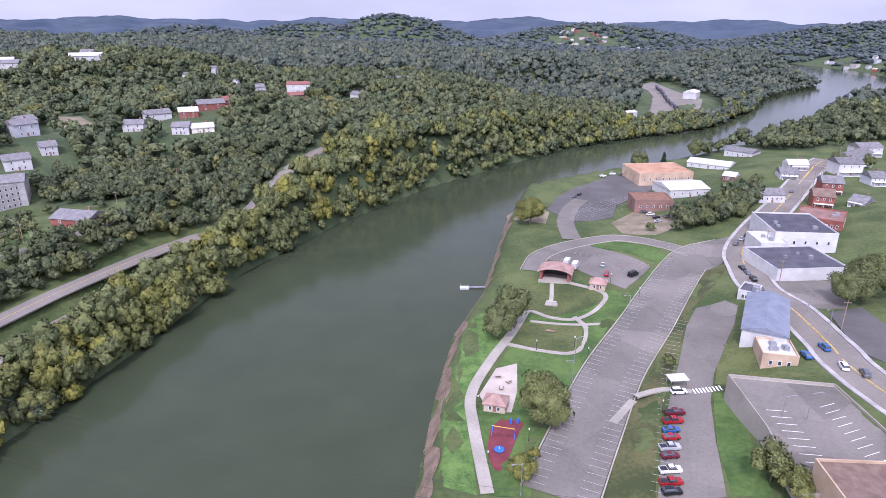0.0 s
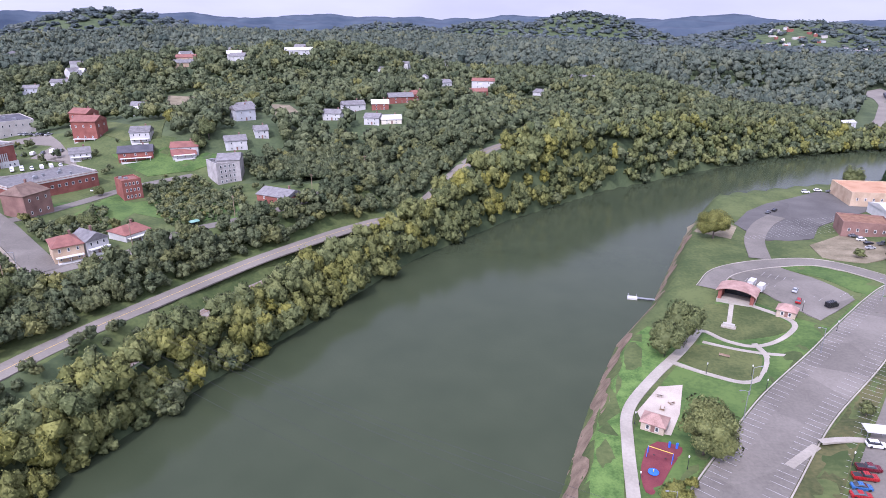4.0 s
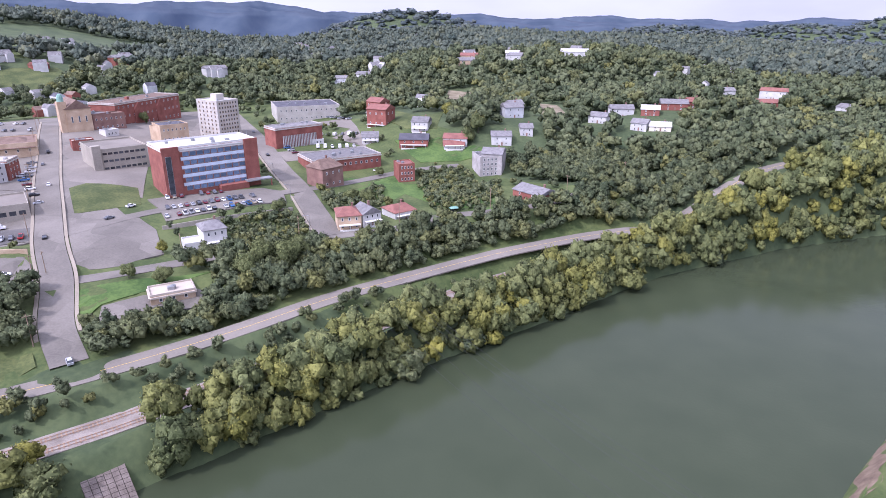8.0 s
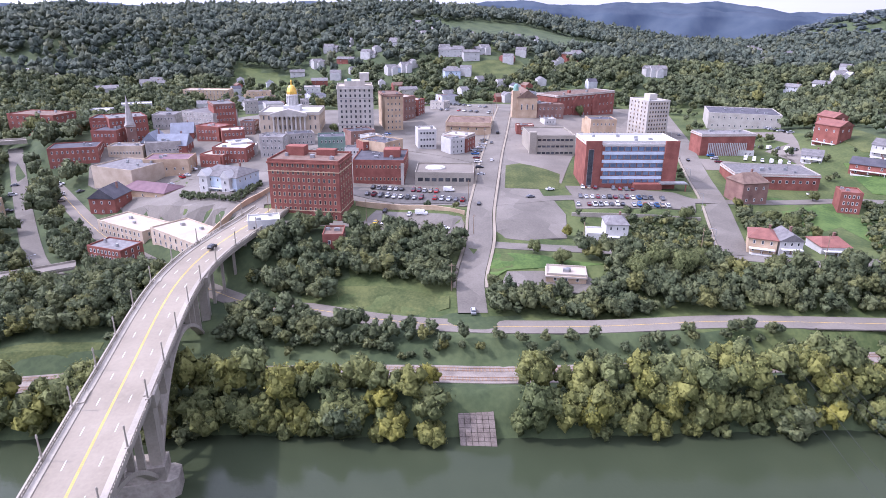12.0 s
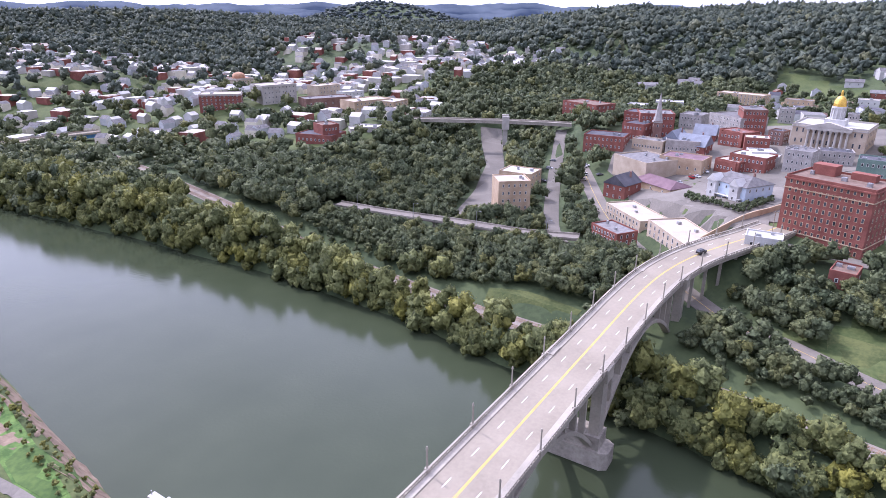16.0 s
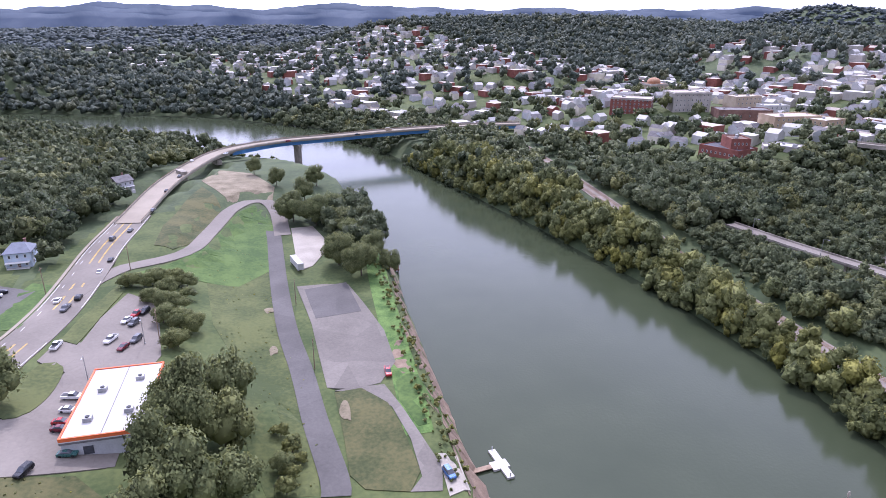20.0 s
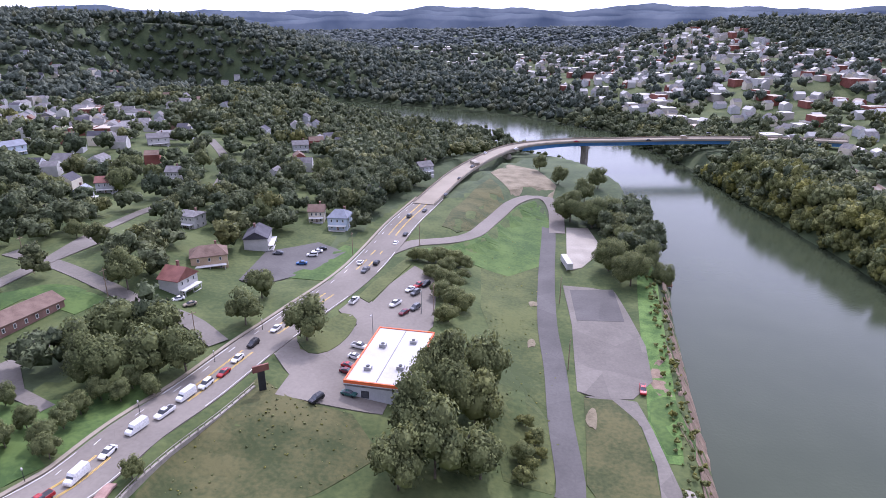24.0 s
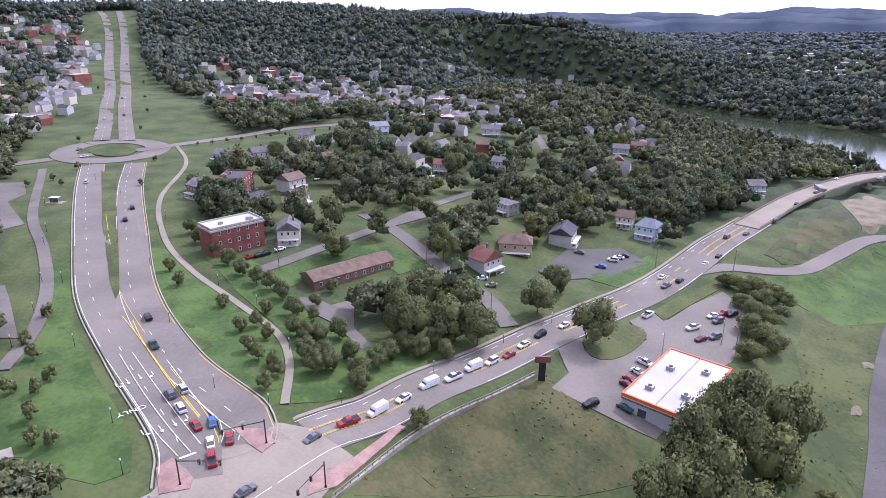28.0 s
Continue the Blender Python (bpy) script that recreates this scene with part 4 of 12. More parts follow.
patch("yard_lawn", "mown yard beside low shops", [(86.9, 174.6), (92.2, 177.5), (97.4, 171.2), (93.3, 158.6), (104.4, 149.1), (90.8, 154.3), (78.6, 156.4)], "grass", lift=0.1, category="lawn")
patch("landing_lot", "dark asphalt parking lot at the boat landing", [(59.1, 342.9), (69.0, 368.6), (82.1, 388.4), (118.8, 428.8), (136.7, 416.1), (144.1, 400.9), (115.1, 367.4), (100.0, 348.9), (93.1, 328.1), (80.4, 320.1), (68.2, 319.8)], "asphalt_new", lift=0.16, category="parking lot")
patch("event_lot", "grey parking lot beside the bandstand", [(40.7, 267.9), (54.6, 282.8), (67.4, 283.1), (78.3, 268.8), (87.9, 254.3), (88.3, 247.7), (71.1, 224), (59.9, 240.6), (50.1, 257.2)], "asphalt", lift=0.16, category="parking lot")
patch("loop_lawn", "green lawn inside the loop road", [(66.3, 286.4), (82.9, 286.2), (95.5, 273.8), (106.2, 264.5), (97.2, 247.6), (92.6, 253.6), (80.4, 270.3), (67.4, 283.1)], "lawn", lift=0.14, category="lawn")
patch("point_beach", "bare brown earth on the river point", [(29.9, 351.7), (38.7, 321.7), (54.1, 315.4), (59.7, 337.8), (54.4, 345.7), (44, 350.2), (34.6, 367.4)], "dirt", lift=0.1, category="beach")
patch("gravel_yard", "tan gravel yard beside an old brick shed", [(88.5, 315.8), (106.5, 336.5), (120.6, 322.2), (123.9, 303.7), (104.5, 290.8), (89.9, 298.8)], "dirt", lift=0.12, category="yard")
patch("back_yard", "grey paved yard behind the white warehouse", [(127.8, 225.3), (156.5, 223.7), (139.7, 196.4), (126.2, 195.9), (124.8, 208.5)], "asphalt", lift=0.12, category="yard")
patch("station_yard", "dark asphalt forecourt", [(131, 192.7), (146, 198), (144.3, 182.9), (126.9, 157.1), (123.1, 163.9)], "asphalt_new", lift=0.12, category="yard")
patch("store_lot", "pale grey asphalt lot round the shop", [(53.9, -135.7), (53.5, -146.5), (61.7, -157.3), (59.2, -171), (54.7, -161), (46.9, -162.4), (42, -182.2), (49.9, -189.5), (46.3, -203.8), (40.1, -200), (36.6, -216.9), (29.3, -236.2), (20.5, -226.1), (18.5, -214.2), (17.2, -185.2), (21.4, -173.7), (25.9, -135.5)], "road", lift=0.12, category="parking lot")
patch("river_lot", "cracked grey asphalt lot by the river", [(-31, -236), (-41.4, -234.4), (-50.7, -230.5), (-52, -208.6), (-53.1, -187.6), (-50.5, -166.5), (-42.6, -156.3), (-34.5, -156.2), (-27.3, -159.7), (-28, -168.7), (-30.5, -200.7)], "asphalt", lift=0.14, category="parking lot")
patch("lot_patch", "dark patched square of asphalt", [(-33.3, -231.6), (-50.4, -232.6), (-49.3, -204.1), (-32.6, -204.4)], "asphalt_new", lift=0.2, category="parking lot")
patch("river_track", "grey gravel track to the boat ramp", [(-34.7, -157.2), (-43.4, -155), (-44.7, -141.1), (-45.4, -130.3), (-46.2, -115.1), (-43.2, -107.6), (-36.3, -110.2), (-40.5, -114), (-42.5, -128.1), (-42, -143), (-36.9, -152.6), (-29.1, -157.3)], "asphalt", lift=0.18, category="track")
patch("meadow_island", "patchy grass island with bare earth", [(-28.8, -156.4), (-36.6, -155.8), (-41.5, -145.2), (-41.9, -132.5), (-40.8, -116), (-36.3, -110.2), (-26.8, -114.9), (-24.6, -120.5), (-26.5, -134.4)], "dry_grass", lift=0.2, category="lawn")
patch("meadow", "mown river meadow with dry patches", [(2.5, -261), (-8.4, -287.9), (-25, -285.9), (-23.3, -251.9), (-21.3, -209.9), (-22.6, -177.6), (-20.1, -139.6), (-16.6, -116.8), (-5.2, -119.9), (-2.2, -140), (-5.1, -173.9), (1.8, -207)], "grass", lift=0.08, category="lawn")
patch("ramp_lawn", "green verge by the boat ramp", [(-46.9, -155.1), (-51.4, -157.8), (-59.5, -152.8), (-52.8, -131.8), (-46, -132.2), (-44.9, -145.2)], "lawn", lift=0.16, category="lawn")
patch("ramp_island", "rough grass island inside the ramp loop", [(22.0, -286.2), (18.8, -313.4), (6.6, -357.9), (-0.9, -380.0), (-6.0, -362.0), (-9.1, -342.9), (-1.9, -317.0), (6.9, -291.9), (14.7, -282.6)], "dry_grass", lift=0.2, category="lawn")
patch("ramp_verge", "green slope beneath the ramp", [(30.2, -256.2), (15.8, -264.5), (3.3, -279.0), (-6.3, -305.9), (-15.8, -332.6), (-25.8, -345.0), (-31.0, -340.6), (-32.5, -319.4), (-29.8, -280.4), (-24.4, -257.8), (-9.3, -243.8), (5.2, -250.9), (17.2, -248.4)], "lawn", lift=0.12, category="lawn")
patch("gravel_lot", "pale gravel lot beside the river lane", [(-40.5, -311.4), (-51.5, -311.8), (-53.3, -290.1), (-49.5, -270.5), (-41.2, -255.7), (-34.4, -252.7)], "concrete", lift=0.2, category="parking lot")
patch("works_yard", "bare reddish building site under the bridge end", [(-0.9, -395.0), (-13.1, -422.8), (-31.3, -407.8), (-40.8, -371.8), (-37.0, -354.1), (-21.5, -357.4), (-13.1, -350.8), (-5.8, -378.0)], "dirt", lift=0.2, category="bare ground")
patch("beach", "stony sand beach by the boat ramp", [(-49.1, -168), (-66.9, -204.3), (-69.2, -195.1), (-64.2, -157.4), (-63.3, -133.8), (-60.2, -113), (-48.4, -104.3), (-53, -129.6), (-51.6, -148.3)], "shore", lift=0.1, category="beach")
patch("avenue_lawn", "wide green lawn with young trees along the avenue", [(217.7, -126.9), (211, -132.2), (183.3, -123.5), (151.4, -116.4), (138.9, -114.5), (121.1, -104.6), (110.6, -95.3), (103.2, -87), (104.5, -82.3), (114.4, -80.6), (125.3, -82.4), (142.1, -87.7), (159.5, -93.8), (184.4, -106.7)], "lawn", lift=0.1, category="lawn")
patch("corner_lawn", "green lawn planted with young pines", [(101, -88), (95.2, -94.3), (81.3, -124.9), (91.7, -140.8), (104.9, -127.3), (115.9, -123), (133.4, -128.2), (163.9, -140.7), (183.5, -143.6), (198.6, -141.7), (203.4, -138.4), (161.2, -121.7), (135.3, -114.2), (118.6, -104.4), (108.2, -95)], "lawn", lift=0.1, category="lawn")
patch("west_lawn", "green lawn west of the avenue", [(231.8, -98.8), (223.7, -99.9), (178.7, -78.1), (150.3, -68), (127.9, -61.6), (116.7, -57.3), (109.2, -52.2), (111.8, -46.3), (120.4, -43.4), (132.4, -42.4), (139.2, -36.7), (162.5, -46.2), (170.7, -60.3), (185, -73.3)], "lawn", lift=0.1, category="lawn")
patch("rough_field", "rough dry grass field below the road", [(69.8, -107.3), (70, -97.5), (69.2, -90.6), (71.1, -79.9), (68.9, -73.8), (56.6, -89.6), (35.9, -106.1), (23.7, -120.7), (33.4, -133.9), (50.7, -135.9), (60.9, -143.6), (64.3, -123.3)], "dry_grass", lift=0.1, category="lawn")
patch("median", "grass median strip", [(346.8, -182.7), (340, -186.9), (246.7, -132.4), (188.2, -97.7), (184.4, -94.1), (198.9, -100.8), (251, -128.6)], "grass", lift=0.45, category="lawn")
patch("roundabout_island", "mown oval grass island", [(400.5, -205.2), (407.4, -215.7), (404.4, -223.4), (393, -227.3), (381.2, -225.7), (375.1, -216.2), (378.6, -208), (387.9, -203.4)], "grass", lift=0.5, smooth=3, category="lawn")
patch("motel_yard", "grey asphalt yard before the long brown building", [(147.3, -129.3), (139.4, -136.3), (132.5, -136.1), (129.1, -147.4), (129.4, -160.3), (125.2, -150.8), (125.8, -139.7), (117.3, -129.8), (105.4, -124.4), (106.6, -120.7), (122.9, -127.4)], "asphalt", lift=0.2, category="yard")
patch("motel_lawn", "green lawn round the long low building", [(169.6, -135.3), (169.4, -149.6), (170.1, -162.1), (147.8, -181.4), (138.9, -184.6), (124.9, -179.9), (128.7, -168.4), (147.3, -171.4), (151.7, -155.1), (150.9, -137.2), (153.7, -127.9)], "lawn", lift=0.14, category="lawn")
patch("house_lot", "dark asphalt lot beside houses", [(93.2, -211.4), (94.1, -244.5), (75.6, -260.2), (60.8, -249.7), (70.2, -225.3), (78.7, -215), (83.5, -207.8)], "asphalt_new", lift=0.2, category="parking lot")
patch("house_lawn", "mown lawn by the road", [(78.5, -218.3), (72.2, -231), (63.3, -258.4), (51.8, -250.7), (59.9, -216.9)], "lawn", lift=0.2, category="lawn")
patch("corner_grass", "kerbed grass island with one big tree", [(57, -165.4), (55, -171.4), (48.1, -187.9), (42.8, -185.1), (43.3, -172.7), (46.9, -162.4), (51.9, -159.8)], "grass", lift=0.3, smooth=2, category="lawn")
patch("verge_grass", "kerbed grass verge beside the lot", [(46, -202.8), (43.1, -216.8), (33.2, -245.8), (30.9, -237), (36.6, -216.9), (41.1, -198.8)], "grass", lift=0.3, category="lawn")
patch("lot_row", "long asphalt parking lot below the brick block", [(-316.3, 21.5), (-311.9, 50.6), (-292.4, 79.6), (-274.8, 75.7), (-285.3, 45.9), (-301.3, 21)], "asphalt_new", lift=0.3, category="parking lot")
patch("lot_corner", "grey asphalt corner parking lot", [(-263.2, 20.4), (-280.3, 30.9), (-259.1, 68.6), (-245.8, 64.1), (-253.8, 40.2)], "asphalt", lift=0.2, category="parking lot")
patch("lot_dark", "empty dark asphalt parking lot", [(-281, 89.8), (-289.7, 101.7), (-284.4, 118.2), (-258.9, 116.6), (-234.7, 107.1), (-235.5, 89.7), (-241, 77)], "asphalt", lift=0.2, category="parking lot")
patch("hospital_lot", "asphalt hospital parking lot full of cars", [(-300.6, 133.6), (-299.1, 144.1), (-279, 183.5), (-267.1, 188.6), (-250.8, 178.8), (-265.3, 124.4), (-284.3, 130.8)], "asphalt", lift=0.3, category="parking lot")
patch("hospital_lawn", "green lawn before the hospital", [(-332.1, 110.6), (-335.2, 119.8), (-317.6, 137.4), (-295.4, 128.1), (-297.3, 112.7), (-299.8, 99.9)], "grass", lift=0.2, category="lawn")
patch("kiosk_lot", "small asphalt lot round a drive-in kiosk", [(-204.9, 68.4), (-209.9, 72.3), (-208.1, 85.6), (-201.4, 100.4), (-194.4, 103.1), (-191.7, 99.5), (-201.6, 71.7)], "asphalt", lift=0.2, category="parking lot")
patch("green_bank", "green grassy bank below the terrace road", [(-207.5, 63.6), (-226.4, 70.2), (-219.3, 89.9), (-205.1, 110.6), (-210, 88.7), (-210.8, 72.6)], "lawn", lift=0.1, category="lawn")
patch("lawn_triangle", "bright mown triangle of grass", [(-219.9, 7.4), (-215.7, 23.4), (-202.4, 48), (-193.6, 45.9), (-193.7, 35.8), (-201.9, 21.4), (-209.8, 8.5)], "grass", lift=0.15, category="lawn")
patch("brush_lawn", "green sloping lawn among houses", [(-270.9, 231), (-262, 264), (-241.2, 252.2), (-232.2, 260.5), (-182.6, 264), (-166.8, 237.3), (-192, 231.8), (-227.4, 239.2), (-221.8, 218.1)], "lawn", lift=0.1, category="lawn")
patch("lawn_hill", "smooth green lawn on the slope", [(-295.9, 302.2), (-266.3, 319.6), (-232.5, 326.7), (-228.5, 322.2), (-259.3, 287.3), (-281.1, 294.3)], "lawn", lift=0.1, category="lawn")
patch("motor_lot", "pale lot full of white vans", [(-335.8, 235.2), (-329, 244.6), (-315.9, 266), (-310.5, 284.3), (-325.1, 299.5), (-343.5, 287.7), (-351.2, 312.4), (-400.5, 319), (-383.4, 339.4), (-350.3, 317.8), (-299.9, 281), (-314.8, 226.7)], "road", lift=0.2, category="parking lot")
patch("hill_meadow", "green hillside meadow among houses", [(-699, 172.6), (-717.7, 210.7), (-713.3, 250.4), (-683.7, 250.1), (-653, 216.7), (-678.2, 173.5)], "grass", lift=0.3, cell=20, category="lawn")
patch("town_paving", "grey paved town yards between blocks", [(-380.8, -84), (-351.6, -55.5), (-352.2, -23.8), (-412.2, -25.8), (-435.7, -44.7), (-420.3, -63.3), (-452, -95.4), (-438.5, -121.4), (-394.2, -123.2), (-373.6, -118.8), (-348.1, -95.8)], "asphalt", lift=0.1, cell=6, category="paving")
patch("town_paving_upper", "grey paved town streets and yards", [(-352.2, -23.8), (-316.1, 24.3), (-306.2, 89.6), (-381.7, 119.6), (-441.1, 144), (-536.4, 90.5), (-428.5, 20.9), (-415.8, -12.4), (-435.7, -44.7)], "asphalt", lift=0.08, cell=6, category="paving")
patch("garage_paving", "pale paved yards round the parking garage", [(-345.9, 116.4), (-304.2, 132.9), (-362.9, 165.7), (-336.1, 218.8), (-500.1, 285.9), (-440.7, 236.1), (-516.6, 194.4), (-454.8, 143.8)], "road", lift=0.08, cell=6, category="paving")
patch("wide_lot", "broad worn asphalt lot in the ravine", [(-450.3, -251.9), (-455, -234.7), (-332.4, -167), (-284.3, -149), (-266.9, -159.7), (-268.6, -166.4), (-319.2, -181), (-373.9, -204.1)], "asphalt", lift=0.3, category="parking lot")
patch("bank_meadow", "dim green meadow under the bridge", [(-199.7, -105.9), (-202.5, -90.9), (-201.7, -68.6), (-190.8, -69.4), (-184.3, -89.7), (-187, -104.1)], "grass", lift=0.15, category="lawn")
patch("bridge_plaza", "grey paved street corner at the bridge end", [(-347.6, -89.9), (-343.7, -60.4), (-323.2, -23.1), (-281.3, -19.3), (-258.5, -28.2), (-250.2, -37.8), (-278.4, -45), (-324.2, -80.3)], "asphalt", lift=0.12, category="paving")
patch("bare_slope", "bare tan earth on the hillside", [(-274.5, 451), (-258.7, 451.1), (-222.2, 407.3), (-216.4, 392.3), (-226.7, 386.4), (-244.5, 404.9)], "dirt", lift=0.4, cell=12, category="bare ground")
patch("bare_bank", "bare tan earth beside the houses", [(-376.4, 456.9), (-352.1, 460.9), (-319.9, 425.1), (-303.6, 375.7), (-333.8, 393.5)], "dirt", lift=0.4, cell=12, category="bare ground")
patch("hill_grass", "mown hillside lawn among houses", [(-364.4, 365.3), (-310.8, 341.8), (-302.8, 362), (-278.8, 326.1), (-299.9, 317.8), (-333.9, 330.7)], "grass", lift=0.3, cell=12, category="lawn")
patch("trail_lot", "worn asphalt lot beside the trail", [(372.4, -134.8), (356.8, -147.2), (329.3, -135.3), (321, -123.6), (278.5, -111.4), (278.7, -96.6)], "asphalt", lift=0.2, category="parking lot")
patch("trail_yard", "dark asphalt yard beside planted shrubs", [(232.1, -75.2), (225.2, -80.1), (210, -75), (183.8, -65.3), (192.1, -59.1)], "asphalt", lift=0.2, category="yard")
patch("bare_patch", "worn bare earth showing through the grass", [(-19.6, -217.1), (-19.1, -215.2), (-17.9, -215.3), (-16.9, -214.3), (-16.4, -216.4), (-16.3, -218.4), (-18.1, -219.3), (-19.6, -218.1)], "dirt", lift=0.27, smooth=1.5, category="bare ground")
patch("bare_patch", "worn bare earth showing through the grass", [(-17, -187.2), (-16.4, -185.3), (-15.4, -185.4), (-14.3, -184.4), (-14.3, -186.5), (-14.4, -188.5), (-15.7, -190.4), (-16.7, -189.3)], "dirt", lift=0.27, smooth=1.5, category="bare ground")
patch("bare_patch", "worn bare earth showing through the grass", [(-30.9, -145.8), (-29.8, -140.9), (-29.1, -142.1), (-28.3, -142.2), (-27.7, -145.4), (-29, -149.2), (-30.3, -151), (-31.1, -149.8)], "dirt", lift=0.27, smooth=1.5, category="bare ground")
patch("drive_junction", "worn asphalt junction of the park drive and main street", [(102.3, 262.8), (111.4, 271), (124.7, 274), (136.6, 277.2), (136.7, 267), (125.2, 256), (116.5, 243.6), (109.7, 242.3), (102.1, 236.9), (91.7, 236.9)], "asphalt", lift=0.3, category="paving")
def wander(pts):
    """A line with small irregular bends."""
    return [(x + 1.3 * math.sin(y / 6.1) + 0.9 * math.sin(y / 2.3 + 1), y) for x, y in smooth_line(pts, 3.0)]


road("east_shore", "reddish stony strip of river shore", wander(planned([(30, 292), (20, 250), (14, 216), (4, 186), (-2, 150), (-6, 112), (-15, 54)])), 4.2, "shore", 0.07, 4.0, category="shore", level=False, offset=2.2, thick=0.12)
road("south_shore", "tan sandy strip of river shore", wander(planned([(-46, -80), (-50, -103), (-55, -137), (-64, -196), (-71, -232)])), 4.6, "shore", 0.07, 4.0, category="shore", level=False, offset=2.0, thick=0.12)
road("south_weeds", "bright green weeds along the river lot", planned([(-41, -112), (-46, -138), (-55, -190), (-62, -225)]), 8.0, "weeds", 0.1, 4.0, category="lawn", level=False, offset=2.0, thick=0.12)
patch("downtown", "grey paved downtown streets, yards and lots", planned([(-247, -62), (-255, 20), (-238, 62), (-243, 100), (-300, 108), (-335, 200), (-440, 255), (-470, 140), (-480, 0), (-420, -85), (-330, -100)]), "asphalt", lift=0.05, cell=6, category="paving")


# ---------------------------------------------------------------- land, river
# open ground: towns, parks, fields
TOWN_WEST = planned([(-700, -60), (-330, -105), (-262, -50), (-240, -10), (-222, 40), (-206, 62), (-188, 108), (-165, 165), (-147, 212), (-122, 262), (-180, 262), (-250, 290), (-420, 300), (-520, 260), (-560, 120), (-620, 40)])
PARK_EAST = planned([(-70, -70), (-50, 20), (-28, 110), (2, 215), (18, 300), (30, 360), (130, 418), (250, 430), (330, 460), (330, 380), (260, 250), (260, 60), (260, -40), (60, -20)])
ROADSIDE = planned([(-60, -60), (60, -20), (110, -40), (105, -100), (85, -150), (60, -215), (38, -290), (0, -300), (-40, -265), (-58, -225), (-62, -180), (-50, -100)])
AVENUE = [(128, -31), (400, -160), (560, -262), (740, -385), (1060, -572), (1088, -689), (686, -434), (532, -378), (353, -292), (335, -392), (304, -365), (282, -256), (279, -188), (171, -135), (109, -105), (96, -80), (64, -81)]
TOWN_SOUTH = [(-204, -577), (-246, -503), (-283, -432), (-292, -317), (-334, -269), (-450, -291), (-580, -386), (-582, -561), (-562, -889), (-423, -1339), (-101, -1372), (-1, -1100), (-153, -691)]
TOWN_SOUTH_HILL = [(-312, -550), (-416, -465), (-551, -432), (-564, -335), (-702, -292), (-839, -458), (-1034, -814), (-642, -714), (-580, -600)]
TOWN_VALLEY = [(-638, -540), (-605, -453), (-635, -348), (-730, -296), (-731, -222), (-807, -274), (-854, -464), (-751, -552)]
SUBURB_EAST = [(473, -186), (529, -274), (918, -514), (1112, -520), (1098, -387), (577, -192)]
SUBURB_SOUTH = [(481, -352), (369, -432), (198, -413), (284, -551), (488, -639), (625, -562), (692, -497)]
WORKS_SOUTH = [(262, -1436), (184, -1513), (-71, -1606), (-68, -1198), (66, -1158), (238, -1294)]
TOWN_NORTH = [(286, 2020), (455, 1679), (633, 1582), (870, 1280), (1046, 1553), (720, 1806), (450, 2443)]
RAIL_YARD = [(370, 1060), (352, 790), (322, 738), (268, 700), (232, 668), (185, 652), (222, 740), (255, 837), (285, 1000)]
HILL_MEADOW = [(-790, 185), (-840, 230), (-800, 262), (-740, 240)]
BRIDGE_END = planned([(-72, -290), (40, -280), (30, -350), (5, -430), (-45, -455), (-75, -420), (-82, -345)])
NEIGHBOURHOOD = planned([(240, -165), (330, -330), (260, -400), (150, -420), (70, -330), (60, -215), (85, -150), (115, -120), (150, -150)])
TERRACE = [(-205, -20), (-190, 50), (-150, 150), (-105, 290), (-150, 300), (-205, 240), (-225, 130), (-250, 50)]
YARDS = [NEIGHBOURHOOD, TOWN_WEST, AVENUE, SUBURB_EAST, TOWN_SOUTH, TERRACE, PARK_EAST, ROADSIDE, HILL_MEADOW]


def land_axis(n, reach, share):
    u = np.linspace(-1, 1, n)
    return reach * (share * u + (1 - share) * np.sign(u) * np.abs(u) ** 3.2)


ax = land_axis(461, 4800, 0.11)
gx, gy = np.meshgrid(ax, ax, indexing="ij")
gz = land_z(gx, gy)
for ring, deep in SUNK:
    m = inside(gx, gy, ring)
    m[m] = line_distance(gx[m], gy[m], ring + ring[:1]) > 1.2
    gz[m] -= deep
rough = np.clip((np.hypot(gx, gy) - 1500) / 1500, 0, 1)
gz = gz + rough * 5 * np.sin(gx / 23.0 + 3 * np.sin(gy / 41.0)) * np.sin(gy / 29.0 + 2 * np.sin(gx / 37.0))
n = len(ax)
idx = np.arange(n * n).reshape(n, n)
quads = np.stack([idx[:-1, :-1], idx[1:, :-1], idx[1:, 1:], idx[:-1, 1:]], -1).reshape(-1, 4)


ground_me = big_mesh("ground", np.stack([gx, gy, gz], -1).reshape(-1, 3), quads, "land", True)
ground_me.materials.append(M["yard"])
fx, fy = (gx[:-1, :-1] + gx[1:, 1:]).ravel() / 2, (gy[:-1, :-1] + gy[1:, 1:]).ravel() / 2
yards = np.zeros(len(fx), np.int32)
for ring in YARDS:
    yards[inside(fx, fy, ring)] = 1
ground_me.polygons.foreach_set("material_index", yards)
ground = tagged(new("ground", ground_me),
                "rolling green land with grassy and wooded slopes", "ground", kind="structure")


